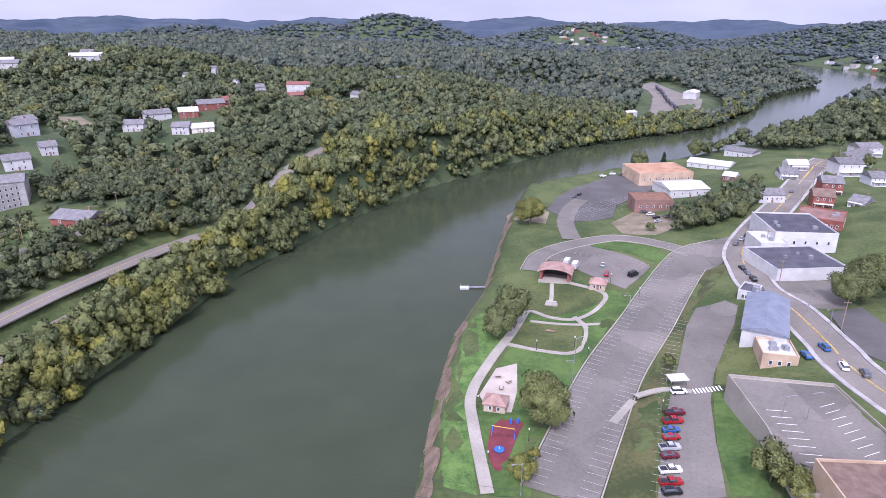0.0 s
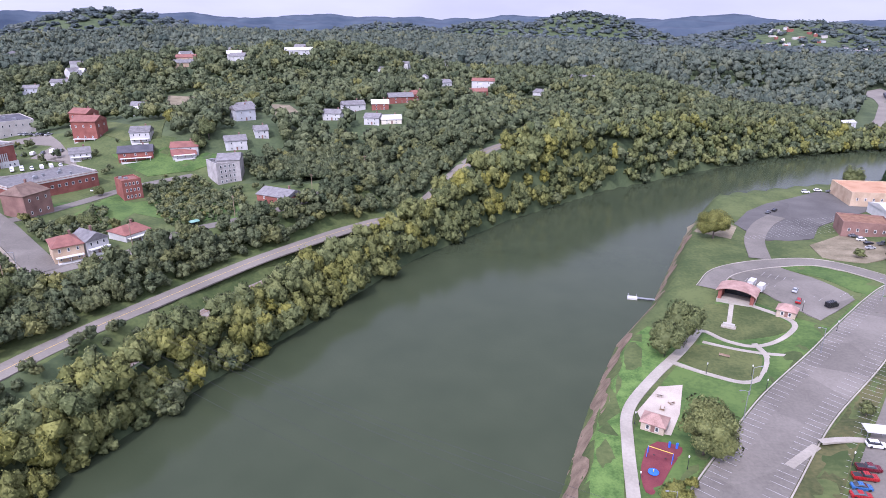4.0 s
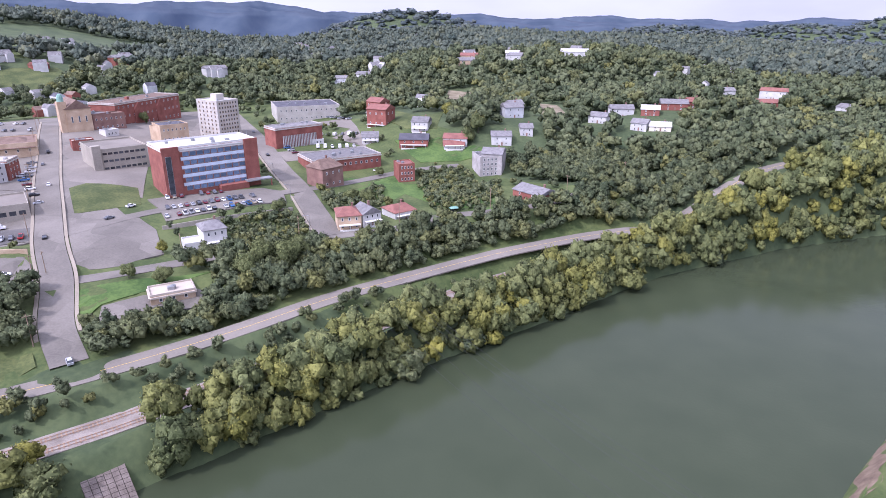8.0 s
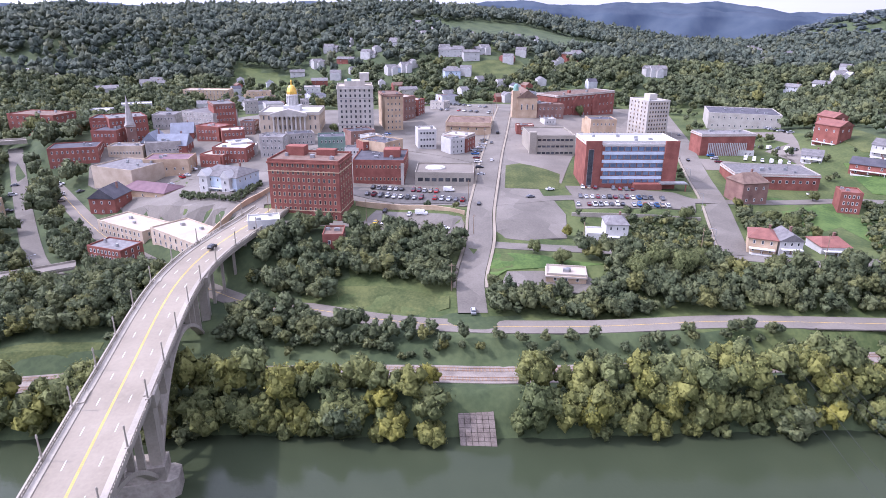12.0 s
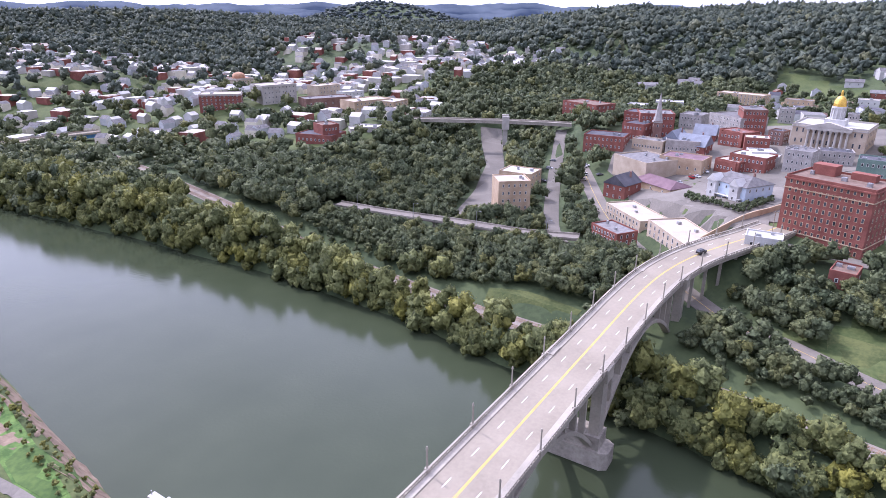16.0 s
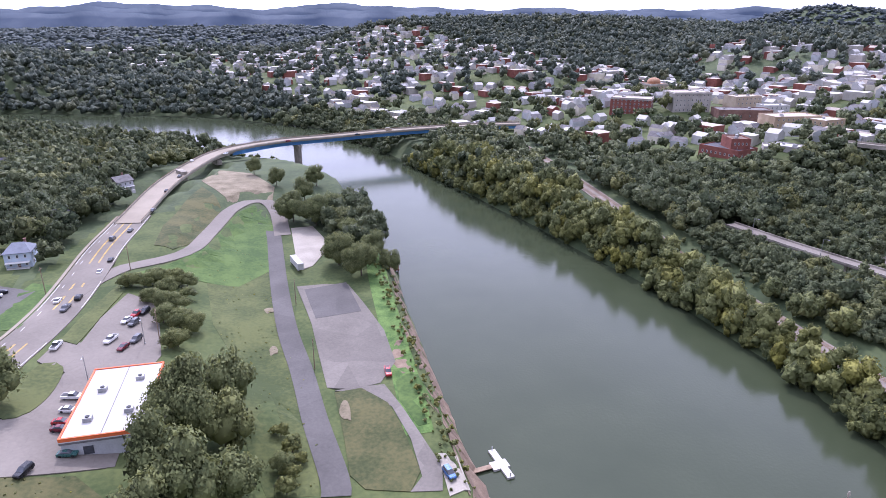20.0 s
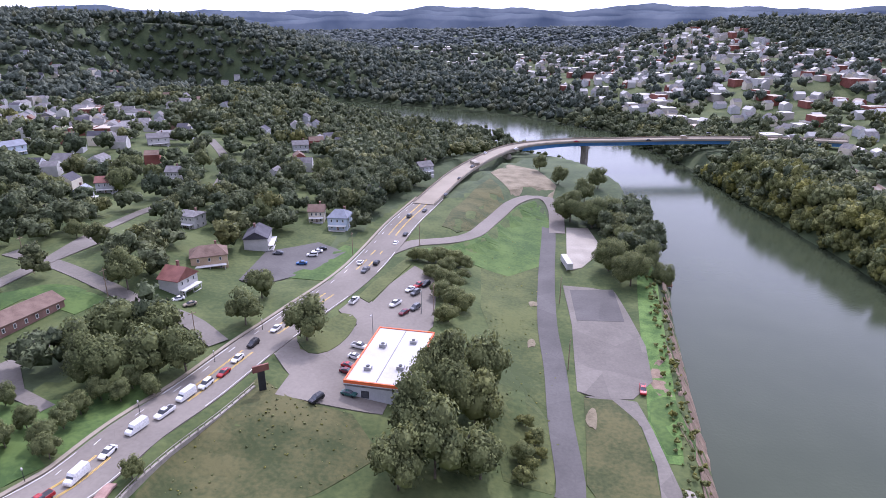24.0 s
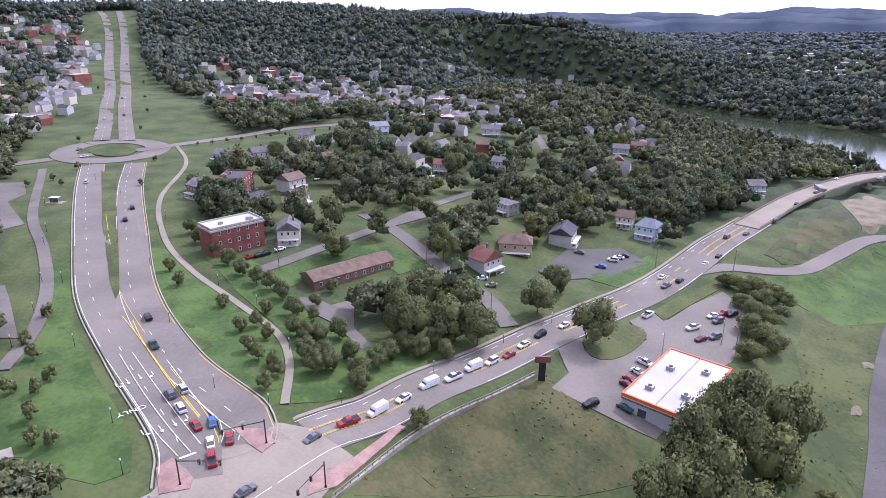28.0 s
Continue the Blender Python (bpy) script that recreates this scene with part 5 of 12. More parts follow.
def river_material():
    m = bpy.data.materials.new("river_water")
    m.use_nodes = True
    n, l = m.node_tree.nodes, m.node_tree.links
    b = n["Principled BSDF"]
    b.inputs["Base Color"].default_value = (0.040, 0.058, 0.036, 1)
    b.inputs["Roughness"].default_value, b.inputs["IOR"].default_value = 0.12, 1.33
    b.inputs["Specular IOR Level"].default_value = 0.32
    geo, fine, broad, add, bp = (n.new("ShaderNode" + k) for k in ("NewGeometry", "TexNoise", "TexNoise", "Math", "Bump"))
    fine.inputs["Scale"].default_value, fine.inputs["Detail"].default_value = 0.9, 3
    broad.inputs["Scale"].default_value = 0.05
    for t in (fine, broad):
        l.new(geo.outputs["Position"], t.inputs["Vector"])
    add.operation = "MULTIPLY"
    l.new(fine.outputs["Fac"], add.inputs[0])
    l.new(broad.outputs["Fac"], add.inputs[1])
    bp.inputs["Strength"].default_value, bp.inputs["Distance"].default_value = 0.25, 0.25
    l.new(add.outputs[0], bp.inputs["Height"])
    l.new(bp.outputs["Normal"], b.inputs["Normal"])
    ramp = n.new("ShaderNodeValToRGB")
    ramp.color_ramp.elements[0].color, ramp.color_ramp.elements[1].color = (0.032, 0.043, 0.023, 1), (0.047, 0.059, 0.033, 1)
    l.new(broad.outputs["Fac"], ramp.inputs["Fac"])
    l.new(ramp.outputs["Color"], b.inputs["Base Color"])
    return m


M["water"] = river_material()
wring = [(x - 8, y) for x, y in WEST_BANK] + [(x + 8, y) for x, y in EAST_BANK[::-1]]
river = new("river", mesh_of("river", [(x, y, 0.0) for x, y in wring], [tuple(range(len(wring)))[::-1]], "water"))
bm = bmesh.new()
bm.from_mesh(river.data)
bmesh.ops.triangulate(bm, faces=bm.faces[:])
bmesh.ops.recalc_face_normals(bm, faces=bm.faces[:])
if sum(f.normal.z for f in bm.faces) < 0:
    bmesh.ops.reverse_faces(bm, faces=bm.faces[:])
bm.to_mesh(river.data)
bm.free()


def hazy_ridge():
    m = bpy.data.materials.new("far_hazy_ridges")
    m.use_nodes = True
    n, l = m.node_tree.nodes, m.node_tree.links
    # air haze imitated by a blue base colour and a faint added blue glow
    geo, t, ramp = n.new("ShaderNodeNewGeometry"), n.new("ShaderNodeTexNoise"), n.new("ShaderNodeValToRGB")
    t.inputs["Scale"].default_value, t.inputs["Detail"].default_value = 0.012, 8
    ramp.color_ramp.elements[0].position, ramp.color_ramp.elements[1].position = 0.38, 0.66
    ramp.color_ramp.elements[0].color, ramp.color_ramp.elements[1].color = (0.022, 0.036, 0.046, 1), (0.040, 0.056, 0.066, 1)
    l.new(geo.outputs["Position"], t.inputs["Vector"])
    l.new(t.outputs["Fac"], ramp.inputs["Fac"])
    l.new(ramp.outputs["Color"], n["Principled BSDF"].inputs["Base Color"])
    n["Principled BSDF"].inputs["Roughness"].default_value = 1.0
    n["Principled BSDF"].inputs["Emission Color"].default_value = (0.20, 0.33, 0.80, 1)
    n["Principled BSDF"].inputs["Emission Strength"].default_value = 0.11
    return m


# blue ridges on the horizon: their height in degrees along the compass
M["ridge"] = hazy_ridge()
RIDGE_AT = (0, 5, 14, 20, 32, 38, 45, 48, 52, 56, 60, 67, 73, 97, 103, 116, 122, 129, 135, 142, 148, 152, 157, 163, 169, 174, 178, 186, 194, 200, 205, 218, 262, 327, 338, 345, 354, 360)
RIDGE_UP = (-0.2, -0.2, -0.1, 0.0, 0.1, 0.3, 0.4, 0.6, 0.85, 1.15, 1.25, 1.2, 1.15, 0.85, 0.75, 0.95, 0.85, 0.9, 0.8, 0.9, 0.85, 0.7, 0.95, 1.05, 1.05, 0.8, 0.9, 1.0, 0.6, 0.65, 0.8, 0.9, 0.8, -0.4, -0.3, -0.4, -0.1, -0.2)
az = np.arange(0, 360, 0.25)
for k, (far_r, drop) in enumerate(((3150, 0.55), (3800, 0.28), (4600, 0.0))):
    a = np.radians(az)
    up = np.interp(az, RIDGE_AT, RIDGE_UP) - drop
    up = up + 0.13 * np.sin(a * 23 + k * 2) + 0.10 * np.sin(a * 41 + 1 + 3 * k) + 0.05 * np.sin(a * 97 + k) + 0.025 * np.sin(a * 311) * np.sin(a * 57)
    rows = []
    for u, s in ((0.0, 0.0), (0.45, 0.35), (0.8, 0.8), (1.0, 1.0), (1.05, 0.3)):
        rr = far_r * (0.93 + 0.07 * u) + 60 * np.sin(a * 60 + u * 2)
        top = 111.5 + np.tan(np.radians(up)) * rr
        rows.append(np.column_stack([-np.sin(a) * rr, np.cos(a) * rr, 20 + (top - 20) * s]))
    v = np.stack(rows, 1).reshape(-1, 3)
    w, q = len(rows), np.arange(len(az))
    quad = np.concatenate([np.stack([q * w + j, q * w + j + 1, (q + 1) % len(az) * w + j + 1, (q + 1) % len(az) * w + j], -1) for j in range(w - 1)])
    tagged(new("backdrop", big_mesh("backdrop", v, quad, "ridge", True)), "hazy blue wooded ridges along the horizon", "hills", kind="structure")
tagged(river, "calm olive-green river between wooded banks", "river", kind="structure")


# ---------------------------------------------------------------- buildings
WINDOWS = {}


def window_mesh(w, h, frame_mat="trim", glass_mat="glass"):
    """A framed window facing -y, its glass set back in the frame, centred on the pane; one connected mesh."""
    key = (round(w, 1), round(h, 1), frame_mat, glass_mat)
    if key not in WINDOWS:
        t = 0.14
        rings = [(w / 2, h / 2, 0.05), (w / 2, h / 2, -0.13), (w / 2 - t, h / 2 - t, -0.13), (w / 2 - t, h / 2 - t, -0.03)]
        v = [(sx * a, y, sz * b) for a, b, y in rings for sx, sz in ((-1, -1), (1, -1), (1, 1), (-1, 1))]
        f = [(r * 4 + k, r * 4 + (k + 1) % 4, r * 4 + 4 + (k + 1) % 4, r * 4 + 4 + k) for r in range(3) for k in range(4)] + [(12, 13, 14, 15)]
        me = mesh_of("window", v, f, frame_mat)
        me.materials.append(M[glass_mat])
        me.polygons[12].material_index = 1
        WINDOWS[key] = me
    return WINDOWS[key]


def face_windows(ob, w, d, side, bays, floors, floor_h, z0, ww, wh, frame_mat="trim", glass_mat="glass", margin=1.2):
    """Rows of windows on one side of a block: side is front, back, left or right."""
    me = window_mesh(ww, wh, frame_mat, glass_mat)
    span = (w if side in ("front", "back") else d) - 2 * margin
    for f in range(floors):
        for k in range(bays):
            u = -span / 2 + span * (k + 0.5) / bays
            z = z0 + floor_h * (f + 0.55)
            at, turn = {"front": ((u, -d / 2, z), 0), "back": ((-u, d / 2, z), 180), "right": ((w / 2, u, z), 90), "left": ((-w / 2, -u, z), -90)}[side]
            part("window", me, ob, at, turn)


def roof_unit(ob, x, y, z, s=1.6, h=1.1):
    part("roof_unit", Shape().box(x - s / 2, y - s * 0.4, z, x + s / 2, y + s * 0.4, z + h).box(x - s * 0.35, y - s * 0.3, z + h, x + s * 0.35, y + s * 0.3, z + h + 0.15).mesh("roof_unit", "steel"), ob)


def block(name, label, category, x, y, turn, w, d, h, wall="brick", roof="roof_dark", floors=2, front=5, side=4, sides=("front", "right"),
          ww=1.1, wh=1.6, trim="trim", parapet=0.7, cornice="", units=2, group="", z=None, glass="glass", first=0.0, base=3.0):
    """A flat-roofed block with parapet, roof deck, windows and roof units."""
    zb = spot_z(x, y) if z is None else z
    ob = thing(name, label, category, (x, y, zb), turn, group)
    FOOTPRINTS.append((x, y, 0.5 * math.hypot(w, d) + 1))
    part("wall", Shape().box(-w / 2, -d / 2, -base, w / 2, d / 2, h - 0.02).mesh("wall", wall), ob)
    p = Shape()
    t = 0.3
    p.box(-w / 2 - 0.02, -d / 2 - 0.02, h, w / 2 + 0.02, -d / 2 + t, h + parapet).box(-w / 2 - 0.02, d / 2 - t, h, w / 2 + 0.02, d / 2 + 0.02, h + parapet)
    p.box(-w / 2 - 0.02, -d / 2 + t, h, -w / 2 + t, d / 2 - t, h + parapet).box(w / 2 - t, -d / 2 + t, h, w / 2 + 0.02, d / 2 - t, h + parapet)
    part("parapet", p.mesh("parapet", cornice or wall), ob)
    if cornice:
        part("cornice", Shape().box(-w / 2 - 0.5, -d / 2 - 0.5, h - 0.9, w / 2 + 0.5, -d / 2, h - 0.25).box(w / 2, -d / 2 - 0.5, h - 0.9, w / 2 + 0.5, d / 2, h - 0.25)
             .box(-w / 2 - 0.5, -d / 2, h - 0.9, -w / 2, d / 2, h - 0.25).mesh("cornice", cornice), ob)
    part("roof", Shape().box(-w / 2 + t, -d / 2 + t, h, w / 2 - t, d / 2 - t, h + 0.12).mesh("roof", roof), ob)
    fh = (h - first) / max(floors, 1)
    for s in sides:
        bays = front if s in ("front", "back") else side
        if floors and bays:
            face_windows(ob, w, d, s, bays, floors, fh, first, min(ww, 0.8 * (w if s in ("front", "back") else d) / bays), min(wh, fh * 0.7), trim, glass)
    r = random.Random(round(x * 7 + y))
    for k in range(units):
        roof_unit(ob, r.uniform(-0.35, 0.35) * w, r.uniform(-0.3, 0.3) * d, h + 0.12, r.uniform(1.2, 2.4), r.uniform(0.8, 1.5))
    return ob


def house(name, label, x, y, turn, w=9, d=9, h=5.5, wall="white", roof="roof_grey", along="x", rise=2.8, hip=0.0, floors=2, front=3, side=2, porch=True, chimney=True,
          group="houses", z=None, detail=True, sides=("front", "right"), category="house"):
    """A pitched-roof house with windows, door, porch and chimney."""
    zb = spot_z(x, y) if z is None else z
    ob = thing(name, label, category, (x, y, zb), turn, group)
    FOOTPRINTS.append((x, y, 0.5 * math.hypot(w, d) + 1))
    away = d / 2 + 10
    FOOTPRINTS.append((x + math.sin(radians(turn)) * away, y - math.cos(radians(turn)) * away, 10.0))
    s = Shape().box(-w / 2, -d / 2, -2.5, w / 2, d / 2, h)
    if not hip:
        if along == "x":
            for sx in (-w / 2, w / 2 - 0.2):
                s.add([(sx, -d / 2, h), (sx, d / 2, h), (sx, 0, h + rise * 0.93), (sx + 0.2, -d / 2, h), (sx + 0.2, d / 2, h), (sx + 0.2, 0, h + rise * 0.93)],
                      [(2, 1, 0), (3, 4, 5), (0, 3, 5, 2), (1, 2, 5, 4), (0, 1, 4, 3)])
        else:
            for sy in (-d / 2, d / 2 - 0.2):
                s.add([(-w / 2, sy, h), (w / 2, sy, h), (0, sy, h + rise * 0.93), (-w / 2, sy + 0.2, h), (w / 2, sy + 0.2, h), (0, sy + 0.2, h + rise * 0.93)],
                      [(0, 1, 2), (5, 4, 3), (2, 5, 3, 0), (1, 4, 5, 2), (0, 3, 4, 1)])
    part("wall", s.mesh("wall", wall), ob)
    part("roof", Shape().gable(-w / 2, -d / 2, w / 2, d / 2, h + 0.1, rise, 0.45, hip, along).mesh("roof", roof), ob)
    if chimney:
        cx, cy = (w * 0.22, 0.15 * d)
        part("chimney", Shape().box(cx - 0.4, cy - 0.4, h, cx + 0.4, cy + 0.4, h + rise + 0.9).box(cx - 0.5, cy - 0.5, h + rise + 0.9, cx + 0.5, cy + 0.5, h + rise + 1.05).mesh("chimney", "brick_dark"), ob)
    if porch:
        part("porch", Shape().box(-w * 0.42, -d / 2 - 2.0, -1.5, w * 0.42, -d / 2, 0.35).box(-w * 0.45, -d / 2 - 2.2, 2.5, w * 0.45, -d / 2, 2.75)
             .box(-w * 0.42, -d / 2 - 2.0, 0.35, -w * 0.42 + 0.18, -d / 2 - 1.82, 2.5).box(w * 0.42 - 0.18, -d / 2 - 2.0, 0.35, w * 0.42, -d / 2 - 1.82, 2.5)
             .box(-0.09, -d / 2 - 2.0, 0.35, 0.09, -d / 2 - 1.82, 2.5).mesh("porch", "trim"), ob)
    if detail:
        fh = h / floors
        for sd in sides:
            face_windows(ob, w, d, sd, front if sd == "front" else side, floors, fh, 0.0, 0.95, min(1.5, fh * 0.55), margin=0.6)
        part("door", Shape().box(-0.5, -0.08, 0, 0.5, 0.05, 2.1).mesh("door", "brick_dark"), ob, (w * 0.02, -d / 2, 0.35))
    return ob


# ---------------------------------------------------------------- the towns, building by building
block("brick_hotel", "eight-storey red brick block with arched top windows", "office building", -284.8, 2.5, 69.9, 37.3, 25.3, 26.4, z=25.8, wall='brick', roof='roof_brown', floors=8, front=13, side=5, ww=1.2, wh=1.9, cornice='brick', trim='brick_tan', units=3, parapet=0.9)
block("hospital", "five-storey brick hospital with blue glass bands", "hospital", -303.8, 167.8, 79.2, 55.7, 27.6, 24.2, z=27.3, wall='brick', roof='roof_white', floors=0, units=5, cornice='trim', parapet=1.0)
block("stone_tower", "ten-storey pale stone office tower with arched windows", "office building", -449.2, 37.3, 85.3, 28.2, 29.9, 31.6, z=34.8, wall='stone', roof='roof_tan', floors=9, front=7, side=6, ww=1.6, wh=2.0, cornice='stone', trim='stone', units=1, parapet=1.2)
block("brown_block", "seven-storey brown brick office block", "office building", -458.7, 63.3, 93.0, 15.2, 29.9, 24.7, z=35.3, wall='brick_tan', roof='roof_brown', floors=6, front=4, side=3, cornice='brick_dark', trim='stone')
block("courthouse", "pale stone columned courthouse with a gilded dome", "courthouse", -454.7, -5.7, 81.2, 46.1, 39.1, 14.4, z=35.7, wall='brick_buff', roof='roof_white', floors=2, front=11, side=6, ww=1.2, wh=2.6, cornice='stone', trim='stone_grey', units=0, parapet=1.2, first=2.0)
block("apartment_tower", "pale concrete apartment tower with strip windows", "apartment block", -408.2, 240.6, 4.7, 26.6, 20.7, 25.7, z=32.2, wall='stone', roof='roof_white', floors=9, front=5, side=7, ww=1.5, wh=1.6, trim='brick_tan', units=1, parapet=0.8, sides=('front', 'right'))
block("parking_garage", "three-level pale concrete parking garage", "parking garage", -374.6, 152.1, 80.1, 31.9, 39.1, 12.0, z=31.4, wall='concrete', roof='road', floors=3, front=9, side=5, ww=5.0, wh=1.5, trim='concrete', units=0, parapet=1.0)
block("low_hall", "low brown hall with a broad hipped roof", "hall", -435.3, 116.6, 71.4, 31.4, 29.9, 8.2, z=34.8, wall='brick_tan', roof='roof_brown', floors=1, front=5, side=3, units=0)
block("white_shop", "white three-storey shop with large windows", "commercial building", -391.5, 76.2, 87.4, 13.4, 16.1, 11.9, z=33.4, wall='white', roof='roof_tan', floors=3, front=5, side=4, ww=1.8, wh=1.6)
block("brick_row", "red brick three-storey shop row", "commercial building", -380.5, 95.1, 51.8, 19.1, 16.1, 9.7, z=33.3, wall='brick', roof='roof_tan', floors=3, front=6, side=3, cornice='stone')
block("brick_works", "long painted red brick works with a dark roof", "commercial building", -332.3, 40.4, 75.9, 30.8, 34.5, 12.8, z=28.8, wall='brick', roof='roof_dark', floors=2, front=12, side=6, trim='brick_tan', units=6)
block("white_side_block", "brick block with a white painted side", "commercial building", -352.1, 42.4, 133.9, 19.0, 23.0, 13.8, z=32.5, wall='brick_tan', roof='roof_dark', floors=3, front=3, side=4)
block("deck_garage", "low concrete garage with rooftop parking", "parking garage", -320.6, 72.8, 75.8, 35.4, 27.6, 6.7, z=28.8, wall='concrete', roof='road', floors=1, front=8, side=4, ww=3.2, wh=2.2, trim='concrete', units=0, parapet=0.9)
block("tan_school", "tan brick two-storey building beside the bridge", "commercial building", -298.9, -78.6, 46.6, 38.3, 18.4, 6.0, z=16.0, wall='brick_buff', roof='roof_tan', floors=2, front=10, side=3, wh=1.9, ww=1.3)
block("tan_hall", "tan brick building with tall windows beside the bridge", "commercial building", -269.8, -49.3, 39.6, 41.7, 20.7, 6.5, z=18.6, wall='brick_buff', roof='roof_tan', floors=2, front=8, side=4, wh=2.2, ww=1.2, trim='white')
block("brick_apartments", "red brick apartments with a slate mansard", "apartment block", -265.9, -78.9, 57.2, 20.7, 13.8, 7.8, z=14.9, wall='brick', roof='roof_grey', floors=3, front=8, side=3)
block("brick_shed", "small plain red brick building", "shed", -250.0, 9.7, 81.0, 8.3, 11.5, 6.3, z=21.7, wall='brick', roof='roof_brown', floors=1, front=2, side=2)
block("white_garage", "white single-storey garage in the town", "garage", -257.8, -18.4, 94.0, 12.9, 9.2, 5.3, z=27.6, wall='white', roof='roof_white', floors=1, front=4, side=1)
block("kiosk", "small brick drive-in kiosk with a tan roof", "kiosk", -203.5, 93.5, 68.9, 14.7, 9.2, 3.2, z=18.7, wall='brick_tan', roof='roof_tan', floors=1, front=3, side=1, cornice='roof_tan')
house("house", "white two-storey house with stacked porches", -232.8, 127.7, 73.5, 9.2, 11.5, 7.6, z=22.9, wall='white', roof='roof_grey', hip=3, rise=2.5)
block("garage", "white block garage in the town", "garage", -234.2, 119.6, 70.4, 7.7, 9.2, 2.9, z=22.9, wall='white', roof='roof_white', floors=0, units=0)
block("brick_warehouse", "long low red brick warehouse", "warehouse", -291.9, 249.6, 71.6, 51.1, 29.9, 8.1, z=25.7, wall='brick', roof='roof_grey', floors=1, front=12, side=4, ww=1.6, wh=1.6, units=6, cornice='stone')
house("house", "derelict dark brick house with a mansard roof", -265.9, 216.3, 89.6, 14.2, 13.8, 11.6, z=24.3, wall='brick_dark', roof='roof_brown', hip=3.5, rise=4, porch=False, category='house')
block("brick_flats", "three-storey red brick flats with white windows", "apartment block", -247.6, 260.1, 59.0, 11.1, 13.8, 10.0, z=22.8, wall='brick', roof='roof_red', floors=3, front=4, side=3)
house("house", "brown brick house with a red hipped roof and porches", -208.5, 181.3, 54.2, 10.6, 13.8, 6.5, z=22.5, wall='brick_tan', roof='roof_red', hip=4, rise=2.6)
house("house", "white gabled house in the town", -203.4, 188.2, 73.0, 8.9, 11.5, 5.8, z=23.3, wall='white', roof='roof_grey', along='y')
house("house", "white bungalow with a red roof", -201.6, 207.5, 75.0, 11.6, 12.6, 4, z=22.0, wall='white', roof='roof_red', hip=3, rise=2.6, floors=1)
block("flat_school", "long pale two-storey block with a dark roof", "school", -429.0, 332.4, 61.0, 50.4, 39.1, 12.0, z=32.9, wall='stone', roof='roof_dark', floors=2, front=12, side=4, units=6)
block("striped_hall", "brick hall with white vertical fins", "commercial building", -346.8, 258.0, 81.2, 40.0, 18.4, 13.0, z=31.6, wall='brick', roof='roof_grey', floors=0, units=4, cornice='stone')
block("brick_school", "large red brick school with gables", "school", -485.0, 219.2, 112.6, 76.7, 27.6, 19.0, z=36.0, wall='brick', roof='roof_brown', floors=3, front=14, side=5, cornice='stone')
block("tan_church", "tan brick church with a green cupola tower", "church", -463.8, 166.9, 81.5, 14.9, 27.6, 15.0, z=40.8, wall='brick_tan', roof='roof_brown', floors=1, front=3, side=4, wh=4, units=0)
block("grey_ruin", "weathered grey four-storey house", "house", -219.1, 301.4, 54.7, 12.1, 16.1, 11.3, z=23.6, wall='stone_grey', roof='roof_grey', floors=4, front=4, side=3)
block("tan_hotel", "tan brick mid-rise block with flat roof", "apartment block", -652.4, -86.3, 74.6, 50.4, 18.4, 11.7, z=33.1, wall='brick_tan', roof='roof_tan', floors=5, front=12, side=4)
block("mansard_block", "grey stone block with bay windows", "commercial building", -485.2, -65.0, 49.8, 35.8, 27.6, 12.3, z=34.6, wall='stone_grey', roof='roof_grey', floors=4, front=9, side=4)
block("corner_brick_block", "red brick four-storey corner block", "commercial building", -481.8, -56.0, 106.5, 17.2, 27.6, 17.1, z=35.8, wall='brick', roof='roof_grey', floors=4, front=6, side=4, cornice='brick_dark')
block("pale_shop_row", "pale brick two-storey shop row", "commercial building", -492.6, -95.5, 82.5, 18.4, 20.7, 10.0, z=34.6, wall='stone_grey', roof='roof_grey', floors=2, front=6, side=3)
block("brick_block_long", "red brick three-storey block", "commercial building", -447.4, -112.5, 112.6, 26.3, 25.3, 15.6, z=34.2, wall='brick', roof='roof_grey', floors=3, front=9, side=4)
block("brick_block_low", "red brick two-storey block", "commercial building", -431.4, -118.2, 79.4, 17.9, 23.0, 10.9, z=33.4, wall='brick', roof='roof_dark', floors=2, front=6, side=3)
block("tan_warehouse", "large tan stuccoed warehouse with a grey roof", "warehouse", -372.2, -95.6, 56.7, 33.0, 29.9, 12.1, z=21.6, wall='brick_buff', roof='roof_grey', floors=0, units=5)
block("yellow_block", "yellow-tan brick block in the town", "warehouse", -381.6, -75.7, 83.4, 28.7, 20.7, 10.6, z=24.4, wall='brick_tan', roof='purple_tile', floors=1, front=5, side=2, units=3)
house("hall", "yellow hall with a purple hipped roof", -348.5, -79.6, 58.1, 28.0, 16.1, 4.6, z=21.2, wall='brick_tan', roof='purple_tile', hip=4, rise=3, floors=1, porch=False, chimney=False, category='hall', group='')
house("house", "large white and blue Victorian house with bays", -324.8, -37.7, 57.8, 22.0, 18.4, 8.4, z=29.3, wall='blue_siding', roof='roof_grey', hip=5, rise=3.5, front=5, side=4, group='')
house("church_hall", "brick church hall with a dark pitched roof", -335.4, -97.5, 74.6, 13.2, 16.1, 8.8, z=17.6, wall='brick', roof='roof_dark', rise=5, porch=False, category='church', group='', along='y')
block("town_block", "red brick town block of two storeys with a flat roof", "commercial building", -389.7, -40.9, 74.0, 23.6, 18.4, 9.9, z=28.8, wall='brick', roof='roof_white', floors=2, front=8, side=3, group='town blocks')
block("town_block", "red brick town block of one storey with a flat roof", "commercial building", -386.4, -51.1, 66.2, 15.1, 16.1, 6.3, z=28.0, wall='brick', roof='roof_white', floors=1, front=5, side=3, group='town blocks')
